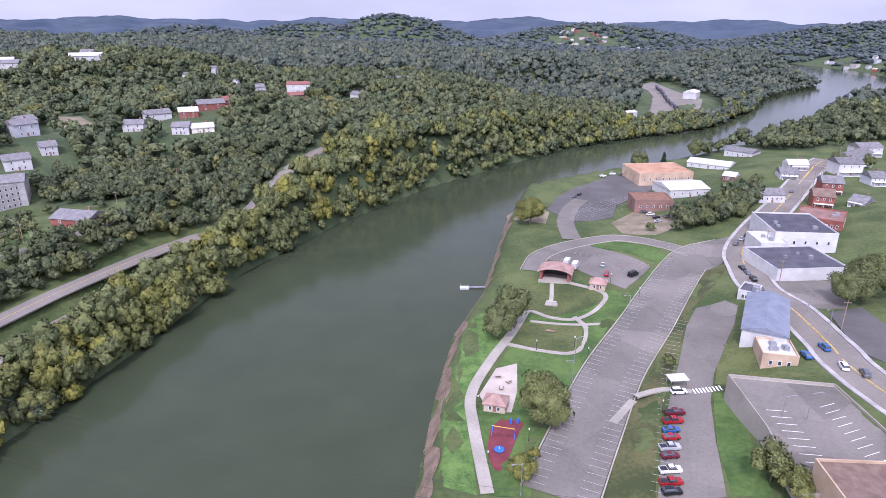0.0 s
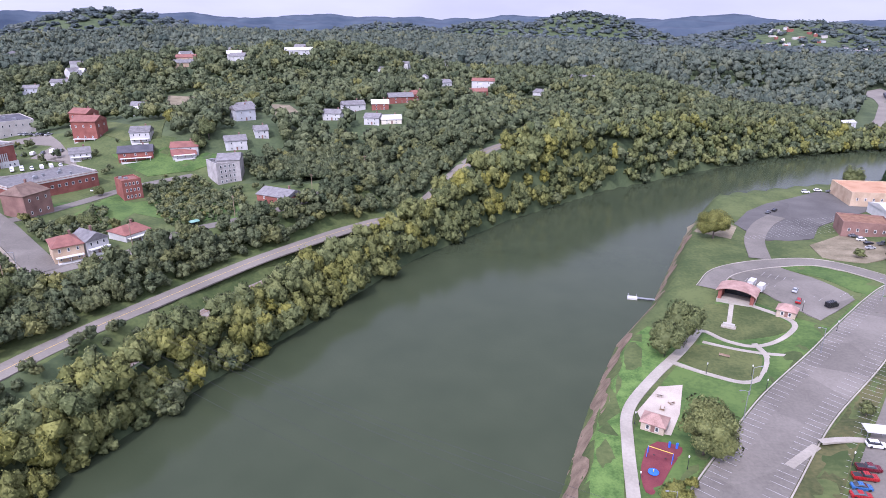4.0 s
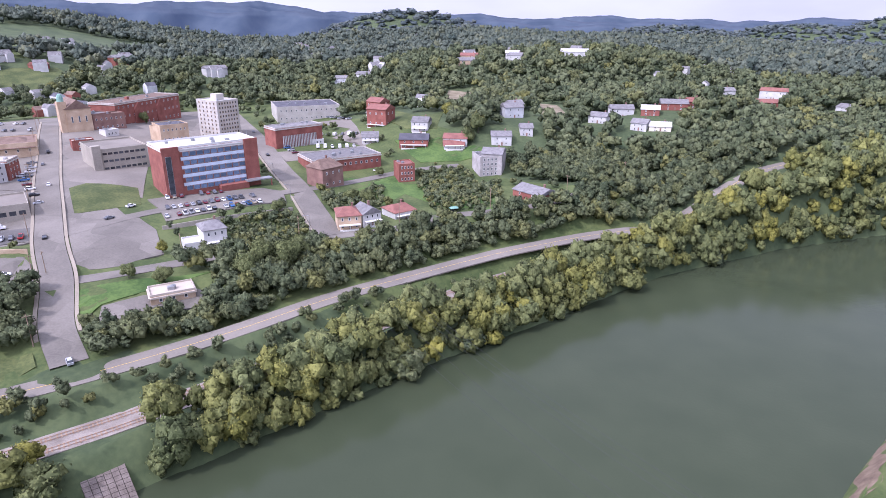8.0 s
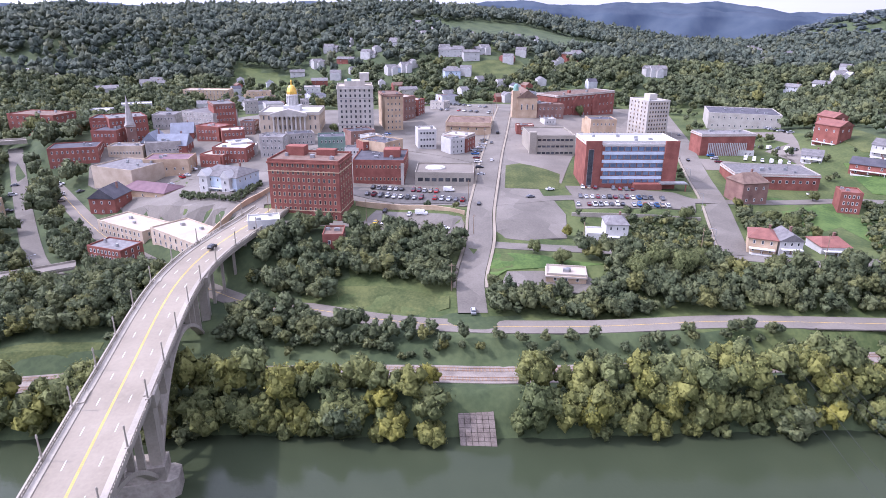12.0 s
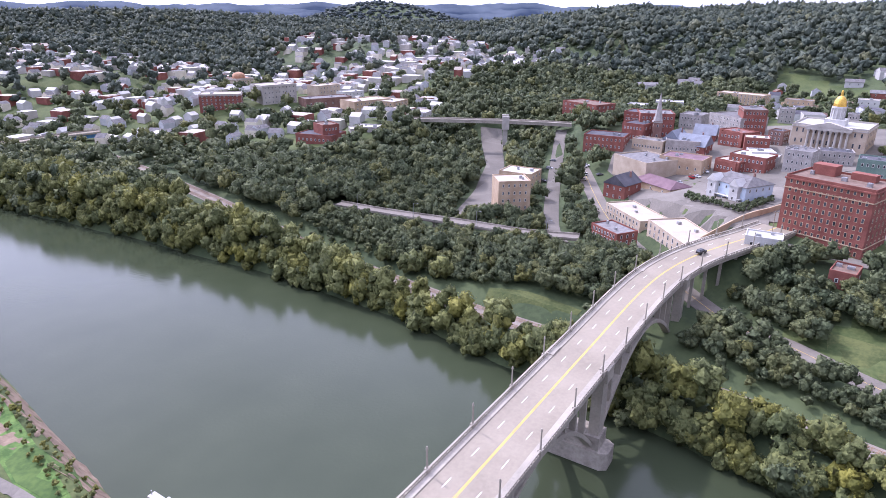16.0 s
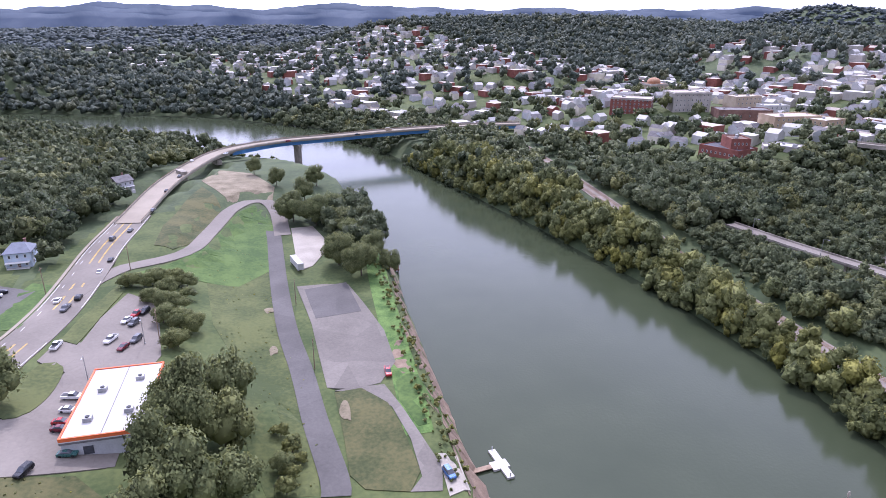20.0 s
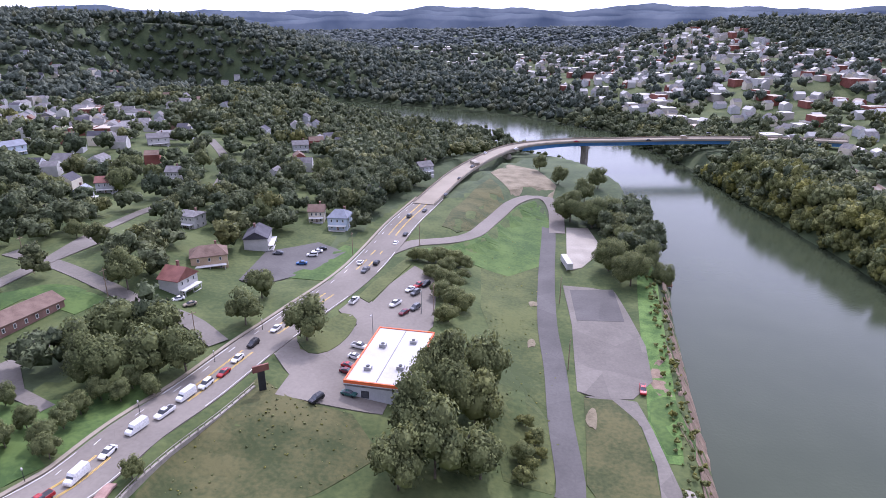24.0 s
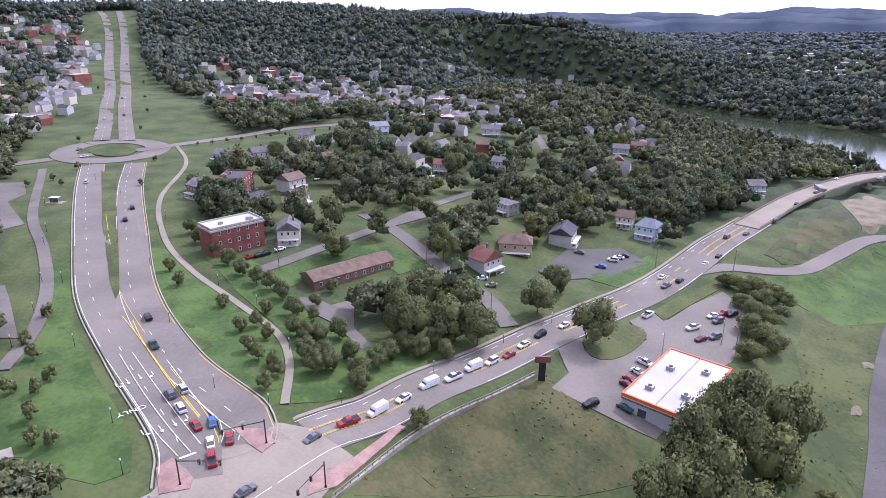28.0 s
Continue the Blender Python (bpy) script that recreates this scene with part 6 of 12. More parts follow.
block("town_block", "red brick town block of two storeys with a flat roof", "commercial building", -430.1, -45.0, 99.5, 16.4, 16.1, 9.6, z=32.5, wall='brick', roof='roof_tan', floors=2, front=5, side=3, group='town blocks')
block("town_block", "grey stuccoed town block of one storey with a flat roof", "commercial building", -398.3, -34.7, 87.8, 15.5, 13.8, 7.0, z=30.5, wall='stone_grey', roof='roof_white', floors=1, front=5, side=3, group='town blocks')
block("town_block", "grey stuccoed town block of one storey with a flat roof", "commercial building", -413.8, -85.3, 103.9, 23.3, 18.4, 9.7, z=29.1, wall='stone_grey', roof='roof_grey', floors=1, front=8, side=3, group='town blocks')
block("town_block", "red brick town block of two storeys with a flat roof", "commercial building", -443.9, -57.6, 53.2, 22.7, 16.1, 9.1, z=33.6, wall='brick', roof='roof_red', floors=2, front=5, side=3, group='town blocks')
block("town_block", "grey stuccoed town block of three storeys with a flat roof", "commercial building", -390.3, -17.4, 78.1, 15.9, 16.1, 12.2, z=31.7, wall='stone_grey', roof='roof_grey', floors=3, front=5, side=3, group='town blocks')
block("town_block", "grey stuccoed town block of two storeys with a flat roof", "commercial building", -414.2, -2.1, 98.7, 19.7, 13.8, 7.3, z=33.8, wall='stone_grey', roof='roof_dark', floors=2, front=6, side=3, group='town blocks')
block("town_block", "dark green town block of three storeys with a flat roof", "commercial building", -365.6, 15.8, 87.7, 17.8, 16.1, 13.7, z=33.5, wall='green_siding', roof='roof_dark', floors=3, front=6, side=3, group='town blocks')
block("town_block", "dark brick town block of two storeys with a flat roof", "commercial building", -401.4, 35.0, 106.1, 19.1, 16.1, 9.5, z=34.5, wall='brick_dark', roof='roof_dark', floors=2, front=5, side=3, group='town blocks')
block("town_block", "white town block of two storeys with a flat roof", "commercial building", -536.8, -151.0, 89.2, 14.2, 16.1, 9.3, z=33.4, wall='white', roof='roof_white', floors=2, front=4, side=3, group='town blocks')
block("town_block", "white town block of two storeys with a flat roof", "commercial building", -580.4, -135.1, 103.1, 27.0, 16.1, 9.2, z=32.5, wall='white', roof='roof_white', floors=2, front=7, side=3, group='town blocks')
block("town_block", "grey stuccoed town block of three storeys with a flat roof", "commercial building", -545.4, -39.8, 94.2, 12.4, 13.8, 10.5, z=36.2, wall='stone_grey', roof='roof_grey', floors=3, front=3, side=3, group='town blocks')
block("town_block", "tan brick town block of two storeys with a flat roof", "commercial building", -647.5, -39.2, 84.7, 25.8, 13.8, 9.6, z=33.3, wall='brick_tan', roof='roof_grey', floors=2, front=5, side=3, group='town blocks')
block("town_block", "white town block of two storeys with a flat roof", "commercial building", -662.7, 12.2, 89.1, 18.6, 13.8, 10.4, z=34.6, wall='white', roof='roof_tan', floors=2, front=3, side=3, group='town blocks')
block("town_block", "red brick town block of four storeys with a flat roof", "commercial building", -495.7, 88.7, 52.6, 10.7, 13.8, 12.6, z=38.1, wall='brick', roof='roof_tan', floors=4, front=3, side=3, group='town blocks')
block("town_block", "tan brick town block of two storeys with a flat roof", "commercial building", -418.3, 207.4, 93.1, 20.0, 18.4, 10.5, z=32.3, wall='brick_tan', roof='roof_dark', floors=2, front=4, side=3, group='town blocks')
block("town_block", "pale stone town block of two storeys with a flat roof", "commercial building", -516.7, 112.6, 46.3, 15.2, 11.5, 6.4, z=39.7, wall='stone', roof='roof_tan', floors=2, front=3, side=3, group='town blocks')
block("town_block", "dark brick town block of three storeys with a flat roof", "commercial building", -457.8, 178.6, 105.6, 16.4, 13.8, 10.3, z=40.3, wall='brick_dark', roof='roof_grey', floors=3, front=3, side=3, group='town blocks')
block("town_block", "red brick town block of two storeys with a flat roof", "commercial building", -416.9, 151.5, 78.0, 14.0, 9.2, 6.2, z=35.0, wall='brick', roof='roof_tan', floors=2, front=3, side=3, group='town blocks')
block("town_block", "buff brick town block of one storey among the shops", "commercial building", -411.7, -104.4, 82.2, 23.5, 13.8, 8.0, z=29.3, wall='brick_buff', roof='roof_grey', floors=1, front=10, side=3, group='town blocks')
block("town_block", "red brick town block of two storeys among the shops", "commercial building", -441.9, -58.8, 66.6, 19.2, 13.8, 8.6, z=33.3, wall='brick', roof='roof_brown', floors=2, front=6, side=3, group='town blocks')
block("town_block", "white painted town block of one storey among the shops", "commercial building", -400.3, -38.5, 110.7, 15.3, 14.9, 8.8, z=30.4, wall='white', roof='roof_white', floors=1, front=5, side=3, group='town blocks')
block("town_block", "dark brick town block of three storeys among the shops", "commercial building", -447.0, -34.9, 73.1, 10.7, 11.5, 8.7, z=35.9, wall='brick_dark', roof='roof_dark', floors=3, front=3, side=3, group='town blocks')
block("town_block", "red brick town block of three storeys among the shops", "commercial building", -448.5, -124.5, 82.9, 15.4, 20.7, 10.9, z=35.8, wall='brick', roof='roof_dark', floors=3, front=6, side=3, group='town blocks')
block("town_block", "red brick town block of two storeys among the shops", "commercial building", -386.3, -50.5, 63.3, 17.6, 13.8, 7.0, z=28.1, wall='brick', roof='roof_tan', floors=2, front=6, side=3, group='town blocks')
block("town_block", "grey stuccoed town block of two storeys among the shops", "commercial building", -412.5, -20.4, 64.3, 12.4, 11.5, 7.9, z=33.1, wall='stone_grey', roof='roof_dark', floors=2, front=4, side=3, group='town blocks')
block("town_block", "pale stone town block of two storeys among the shops", "commercial building", -403.6, -14.5, 110.6, 9.4, 11.5, 7.7, z=33.2, wall='stone', roof='roof_grey', floors=2, front=3, side=3, group='town blocks')
block("town_block", "tan brick town block of two storeys among the shops", "commercial building", -648.0, -37.9, 53.3, 37.0, 13.8, 5.3, z=33.5, wall='brick_tan', roof='roof_grey', floors=2, front=7, side=3, group='town blocks')
block("town_block", "grey stuccoed town block of two storeys among the shops", "commercial building", -549.8, 3.1, 90.0, 8.4, 11.5, 8.7, z=36.9, wall='stone_grey', roof='roof_grey', floors=2, front=3, side=3, group='town blocks')
block("town_block", "white painted town block of two storeys among the shops", "commercial building", -358.0, 27.8, 74.6, 10.6, 10.3, 7.4, z=34.0, wall='white', roof='roof_grey', floors=2, front=4, side=3, group='town blocks')
block("town_block", "red brick town block of three storeys among the shops", "commercial building", -352.5, 34.6, 108.4, 9.8, 11.5, 12.2, z=33.6, wall='brick', roof='roof_dark', floors=3, front=3, side=3, group='town blocks')
block("town_block", "white painted town block of two storeys among the shops", "commercial building", -380.2, 39.7, 133.5, 10.5, 10.3, 9.6, z=34.5, wall='white', roof='roof_tan', floors=2, front=3, side=3, group='town blocks')
block("town_block", "dark brick town block of two storeys among the shops", "commercial building", -347.3, 34.6, 84.3, 14.2, 10.3, 6.5, z=33.1, wall='brick_dark', roof='roof_dark', floors=2, front=5, side=3, group='town blocks')
block("town_block", "white painted town block of three storeys among the shops", "commercial building", -373.3, 89.6, 107.0, 11.6, 13.8, 8.8, z=33.3, wall='white', roof='roof_grey', floors=3, front=3, side=3, group='town blocks')
block("town_block", "white painted town block of two storeys among the shops", "commercial building", -632.8, 106.1, 80.5, 16.4, 11.5, 7.7, z=37.0, wall='white', roof='roof_tan', floors=2, front=3, side=3, group='town blocks')
block("town_block", "dark brick town block of three storeys among the shops", "commercial building", -484.0, 76.6, 126.9, 15.1, 16.1, 17.4, z=37.2, wall='brick_dark', roof='roof_tan', floors=3, front=3, side=3, group='town blocks')
block("town_block", "red brick town block of two storeys among the shops", "commercial building", -415.5, 150.4, 77.1, 7.6, 6.9, 5.8, z=35.1, wall='brick', roof='roof_dark', floors=2, front=3, side=3, group='town blocks')
block("town_block", "dark brick town block of two storeys among the shops", "commercial building", -456.2, 183.6, 88.9, 25.0, 13.8, 10.9, z=39.0, wall='brick_dark', roof='roof_brown', floors=2, front=6, side=3, group='town blocks')
block("town_block", "white painted town block of one storey among the shops", "commercial building", -436.1, 176.2, 101.0, 11.0, 8.0, 4.3, z=37.8, wall='white', roof='roof_white', floors=1, front=3, side=3, group='town blocks')
block("town_block", "tan brick town block of two storeys among the shops", "commercial building", -416.6, 208.4, 79.5, 21.4, 20.7, 12.2, z=32.2, wall='brick_tan', roof='roof_dark', floors=2, front=6, side=3, group='town blocks')
block("town_block", "white painted town block of one storey among the shops", "commercial building", -362.3, 273.5, 67.8, 19.3, 11.5, 7.2, z=32.0, wall='white', roof='roof_white', floors=1, front=6, side=3, group='town blocks')
block("town_block", "white painted town block of one storey among the shops", "commercial building", -342.6, 260.7, 68.1, 33.7, 6.9, 2.8, z=31.5, wall='white', roof='roof_white', floors=1, front=11, side=3, group='town blocks')
house("church_hall", "brick church building with steep slate roofs", -421.7, -91.2, 81.1, 10.9, 16.1, 7.3, z=30.6, wall='brick_dark', roof='roof_blue', along='y', rise=6.0, porch=False)
house("church_hall", "brick church building with steep slate roofs", -417.9, -79.0, 84.9, 17.9, 18.4, 6.5, z=29.9, wall='brick', roof='roof_blue', along='x', rise=6.0, porch=False)
house("church_hall", "brick church building with steep slate roofs", -453.9, -79.2, 92.0, 14.2, 13.8, 3.9, z=33.8, wall='brick', roof='roof_blue', along='x', rise=6.0, porch=False)
house("church_hall", "brick church building with steep slate roofs", -479.1, -65.4, 69.6, 14.6, 13.8, 3.3, z=34.9, wall='stone_grey', roof='roof_grey', along='x', rise=6.0, porch=False)
block("steeple", "slender brick steeple with a grey pointed spire", "church tower", -428.2, -105.6, 20, 5.5, 5.5, 13, z=34.1, wall="brick_dark", roof="roof_grey", floors=2, front=1, side=1, units=0, parapet=0.4, cornice="stone_grey")
house("house", "red brick house with a steep roof", -332.0, 325.4, 15.1, 15.7, 13.8, 13.4, z=36.8, wall='brick', roof='roof_red', rise=3.0)
house("house", "red brick house with a steep roof", -363.6, 353.5, 2.4, 14.3, 11.5, 10.8, z=39.3, wall='brick', roof='roof_red', rise=3.0)
house("house", "white timber house with a pitched roof", -312.6, 295.4, 46.8, 11.2, 10.3, 4.6, z=31.8, wall='white', roof='roof_grey', rise=3.0)
house("house", "white timber house with a pitched roof", -290.6, 323.6, 26.8, 11.5, 11.5, 6.7, z=38.7, wall='white', roof='roof_grey', rise=3.0)
house("house", "white timber house with a pitched roof", -346.4, 383.9, 42.3, 10.4, 10.3, 3.4, z=44.6, wall='white', roof='roof_white', rise=3.0)
house("house", "white timber house with a pitched roof", -256.4, 316.8, 43.2, 13.3, 10.3, 2.4, z=31.9, wall='white', roof='roof_red', rise=3.0)
house("house", "red brick house with a steep roof", -280.6, 305.4, 36.6, 18.8, 13.8, 5.8, z=31.5, wall='brick', roof='roof_dark', rise=3.0)
block("ravine_block", "tall tan brick block in the ravine", "apartment block", -287.2, -141.7, 130.7, 19.6, 18.4, 19.5, z=12.7, wall='brick_tan', roof='roof_tan', floors=5, front=5, side=5)
block("ravine_block_upper", "tan block with a white roof in the ravine", "apartment block", -328.9, -156.5, 92.3, 20.0, 16.1, 12.6, z=13.8, wall='brick_tan', roof='roof_white', floors=3, front=4, side=3)
block("warehouse_brick", "red brick five-storey warehouse", "commercial building", -487.6, -175.4, 65.6, 36.8, 20.7, 15.0, z=32.6, wall='brick', roof='roof_brown', floors=4, front=7, side=4)
block("brick_factory", "long red brick factory block", "commercial building", -408.5, -132.5, 95.1, 30.4, 23.0, 12.6, z=25.9, wall='brick', roof='roof_dark', floors=3, front=9, side=4)
block("brick_store", "red brick department store", "commercial building", -450.3, -118.3, 87.4, 32.8, 20.7, 14.4, z=34.7, wall='brick', roof='roof_dark', floors=3, front=8, side=4)
block("buff_block", "buff brick block with a white roof", "commercial building", -440.8, -347.3, 94.0, 41.9, 23.0, 11.8, z=30.9, wall='brick_tan', roof='roof_white', floors=3, front=9, side=4)
block("white_roof_shed", "low shed with a white roof", "shed", -348.0, -286.0, 109.4, 17.2, 13.8, 3.7, z=34.0, wall='stone_grey', roof='roof_white', floors=0)
block("red_lodge", "dark red brick low block with a flat roof", "commercial building", -321.9, -307.4, 102.1, 28.1, 20.7, 6.7, z=28.0, wall='brick', roof='roof_dark', floors=1, front=8, side=3)
block("red_annex", "red brick annex in the town", "commercial building", -324.4, -304.4, 156.8, 12.2, 16.1, 11.4, z=29.5, wall='brick', roof='roof_brown', floors=2, front=4, side=3)
block("white_shed", "low white-roofed shed in the town", "shed", -345.6, -291.0, 137.2, 16.3, 13.8, 3.1, z=33.3, wall='stone_grey', roof='roof_white', floors=0)
block("buff_office", "buff brick three-storey office with a pale roof", "office building", -428.5, -354.3, 166.7, 39.1, 20.7, 12.2, z=31.3, wall='brick_tan', roof='roof_tan', floors=3, front=9, side=4)
block("red_hotel", "five-storey red brick block", "office building", -366.0, -465.3, 135.2, 34.5, 20.7, 15.3, z=31.9, wall='brick', roof='roof_tan', floors=5, front=9, side=4, cornice='stone')
block("pale_office", "pale stone four-storey block", "office building", -409.6, -446.6, 165.0, 34.0, 23.0, 16.5, z=36.1, wall='stone', roof='roof_tan', floors=4, front=9, side=4, cornice='stone')
block("brown_store", "dark brown low store", "commercial building", -435.9, -408.4, 154.1, 43.9, 20.7, 9.3, z=31.7, wall='brick_dark', roof='roof_grey', floors=1, front=6, side=3)
block("cream_block", "cream brick block in the town", "commercial building", -472.2, -443.4, 176.4, 28.9, 16.1, 11.6, z=35.3, wall='brick_buff', roof='roof_tan', floors=3, front=6, side=3)
block("white_house_block", "white three-storey block in the town", "commercial building", -480.5, -416.5, 161.6, 23.2, 13.8, 7.9, z=33.7, wall='white', roof='roof_white', floors=2, front=5, side=3)
block("domed_hall", "pale hall with an orange dome", "hall", -446.9, -536.6, 175.8, 20.4, 20.7, 12.5, z=37.9, wall='brick_buff', roof='roof_rust', floors=2, front=5, side=3, cornice='stone')
house("house", "pale blue Victorian house with a grey roof", 70.7, -282.1, -182.4, 9.4, 9.9, 6.2, z=17.7, wall='blue_siding', roof='roof_blue', hip=3, rise=3)
house("house", "tan house with a brown roof", 84.0, -290.1, -172.6, 7.5, 7.4, 5.5, z=18.4, wall='cream', roof='roof_brown')
house("house", "grey house with a dark roof", 62.4, -326.4, -113.9, 7.5, 7.4, 6.2, z=18.4, wall='grey_siding', roof='roof_dark', along='y')
house("house", "plain white two-storey house", 134.2, -261.6, -195.1, 9.9, 8.3, 6.2, z=23.2, wall='white', roof='roof_grey', hip=2, rise=1.5, front=4)
house("house", "white house with a red roof", 109.4, -197.8, -104.0, 10.1, 8.3, 6.2, z=20.2, wall='white', roof='roof_red', along='y', rise=3.6)
house("house", "brown brick house with a hipped brown roof", 109.5, -223.5, -154.9, 13.5, 9.9, 6.2, z=19.4, wall='brick_tan', roof='roof_brown', hip=4, rise=3)
house("house", "long dark-roofed house beside the lot", 99.4, -250.2, -78.4, 13.5, 9.9, 6.2, z=18.2, wall='white', roof='roof_dark', rise=3, floors=1)
block("red_inn", "three-storey red brick inn with white window trim", "inn", 192.6, -146.8, -103.0, 21.0, 11.0, 11.5, z=27.7, wall='brick', roof='roof_white', floors=3, front=5, side=6, cornice='stone', sides=('front', 'right'))
block("red_flats", "two-storey red brick block with a flat dark roof", "apartment block", 246.1, -192.8, -146.1, 12.5, 18.4, 9.1, z=32.0, wall='brick', roof='roof_dark', floors=3, front=5, side=4)
house("house", "yellow house with stacked white porches", 181.0, -165.0, -137.2, 8.5, 9.9, 6.2, z=28.2, wall='cream', roof='roof_grey', along='y', rise=3.2)
house("house", "dark brick house with a grey shingle roof", 256.2, -180.5, -183.6, 8.1, 9.9, 6.2, z=31.9, wall='brick_dark', roof='roof_grey', rise=2.8)
house("house", "white timber house with a dark roof", 219.0, -181.9, -95.0, 7.6, 9.1, 6.2, z=30.3, wall='white', roof='roof_dark', rise=2.8)
house("house", "white timber house with a brown roof", 228.7, -212.5, -90.1, 11.0, 9.1, 6.2, z=32.0, wall='white', roof='roof_brown', rise=2.8)
house("house", "white timber house with a grey shingle roof", 293.5, -249.1, -111.9, 9.9, 9.1, 6.2, z=32.3, wall='white', roof='roof_grey', rise=2.8)
house("house", "cream house with a brown roof", 250.7, -262.8, -101.6, 9.1, 9.1, 6.2, z=31.7, wall='cream', roof='roof_brown', rise=2.8)
house("house", "grey sided house with a grey shingle roof", 308.4, -236.0, -184.9, 12.8, 8.3, 5.5, z=32.0, wall='grey_siding', roof='roof_grey', rise=2.8)
house("house", "pale blue house with a grey shingle roof", 252.1, -226.5, -184.1, 7.5, 7.4, 5.9, z=32.2, wall='blue_siding', roof='roof_grey', rise=2.8)
house("house", "cream house with a brown roof", 210.7, -197.7, -80.6, 9.1, 9.1, 6.2, z=29.8, wall='cream', roof='roof_brown', rise=2.8)
house("house", "pale blue house with a blue-grey roof", 286.2, -352.5, -119.9, 13.5, 9.9, 6.2, z=34.9, wall='blue_siding', roof='roof_blue', rise=2.8)
house("house", "grey sided house with a red roof", 203.5, -311.2, -164.0, 9.3, 7.4, 6.2, z=24.7, wall='grey_siding', roof='roof_red', rise=2.8)
house("house", "grey sided house with a blue-grey roof", 202.9, -289.8, -82.9, 7.6, 7.4, 6.2, z=25.0, wall='grey_siding', roof='roof_blue', rise=2.8)
house("house", "white timber house with a grey shingle roof", 179.9, -339.3, -178.8, 7.5, 7.4, 6.2, z=24.3, wall='white', roof='roof_grey', rise=2.8)
house("house", "grey sided house with a grey shingle roof", 41.5, -388.0, -144.2, 9.5, 8.5, 5.6, z=19.5, wall='grey_siding', roof='roof_grey', rise=2.8)
house("house", "grey sided house with a grey shingle roof", 137.3, -443.6, -160.2, 11.1, 8.3, 6.2, z=20.7, wall='grey_siding', roof='roof_grey', rise=2.8)
house("house", "grey sided house with a grey shingle roof", 49.9, -497.9, -69.5, 13.5, 8.3, 6.2, z=8.5, wall='grey_siding', roof='roof_grey', rise=2.8)
house("house", "white timber house with a grey shingle roof", 222.0, -403.7, -147.7, 13.5, 8.3, 6.2, z=31.7, wall='white', roof='roof_grey', rise=2.8)
house("house", "dark brick house with a brown roof", 244.8, -474.1, -67.5, 13.5, 8.3, 6.2, z=29.9, wall='brick_dark', roof='roof_brown', rise=2.8)
house("house", "white timber house with a grey shingle roof", 424.9, -431.6, -100.5, 13.0, 8.3, 6.2, z=33.5, wall='white', roof='roof_grey', rise=2.8)
house("house", "white timber house with a grey shingle roof", 402.7, -451.6, -103.4, 11.3, 7.4, 6.2, z=33.1, wall='white', roof='roof_grey', rise=2.8)
house("house", "dark brick house with a grey shingle roof", 411.9, -488.4, -75.5, 13.5, 8.3, 6.2, z=31.6, wall='brick_dark', roof='roof_grey', rise=2.8)
house("house", "cream house with a grey shingle roof", 363.2, -495.2, -66.3, 13.5, 8.3, 6.2, z=31.9, wall='cream', roof='roof_grey', rise=2.8)
house("house", "grey sided house with a grey shingle roof", 483.1, -363.6, -80.1, 13.5, 9.9, 6.2, z=38.9, wall='grey_siding', roof='roof_grey', rise=2.8)
house("house", "red brick house with a red roof", 481.7, -381.4, -127.7, 13.5, 8.3, 6.2, z=38.3, wall='brick', roof='roof_red', rise=2.8)
house("house", "white timber house with a grey shingle roof", 438.5, -540.5, -69.2, 13.5, 7.4, 6.2, z=30.1, wall='white', roof='roof_grey', rise=2.8)
house("house", "white timber house with a grey shingle roof", 285.1, -553.8, -205.9, 10.9, 7.4, 5.8, z=33.9, wall='white', roof='roof_grey', rise=2.8)
house("house", "white timber house with a grey shingle roof", 303.3, -298.6, -167.5, 7.9, 7.4, 6.2, z=34.4, wall='white', roof='roof_grey', rise=2.8)
house("long_pavilion", "long low brown building with a tiled roof", 143.1, -157.0, -107.0, 32.8, 10, 3.4, "brick_dark", "roof_brown", rise=2.2, floors=1, front=9, porch=False, chimney=False, group="", category="pavilion", z=24.9)
block("white_warehouse", "long white warehouse with a dark flat roof", "warehouse", 142.3, 237.1, 3.8, 28.8, 25.3, 4.7, z=15.0, wall='white', roof='roof_dark', floors=0, units=3, sides=('front',))
block("white_store", "large white store with a black roof", "commercial building", 158.3, 269.8, -6.4, 25.9, 29.9, 8.9, z=14.9, wall='white', roof='roof_dark', floors=1, front=5, side=3, units=3)
block("white_annex", "white single-storey annex in the town", "commercial building", 141.1, 257.6, -3.5, 11.5, 16.1, 6.1, z=14.9, wall='white', roof='roof_white', floors=1, front=4, side=2)
block("maroon_store", "long maroon store with a flat roof", "commercial building", 184.0, 291.4, -35.0, 20.0, 20.7, 5.2, z=16.1, wall='brick', roof='brick_dark', floors=1, front=8, side=3)
block("white_booth", "small white shop with a dark roof", "shop", 111.8, 209.0, -37.6, 6.1, 9.2, 3.5, z=15.1, wall='white', roof='roof_dark', floors=1, front=3, side=2, units=1)
house("metal_shop", "long white shop with a blue-grey metal roof", 104.3, 182.3, 62, 30, 12.5, 4.8, "white", "roof_blue", rise=2.0, floors=1, front=7, porch=False, chimney=False, group="", category="shop")
block("tan_shop", "tan brick shop with a patched white roof", "shop", 98.2, 163.1, -13.7, 9.7, 10.3, 4.8, z=15.0, wall='brick_tan', roof='roof_white', floors=1, front=3, side=2, units=5)
house("boat_warehouse", "white gabled warehouse with a pale roof", 147.9, 379.5, 8.5, 25.6, 23.0, 5.1, "white", "roof_white", rise=2.2, floors=1, front=5, porch=False, chimney=False, group="", category="warehouse", z=8.5)
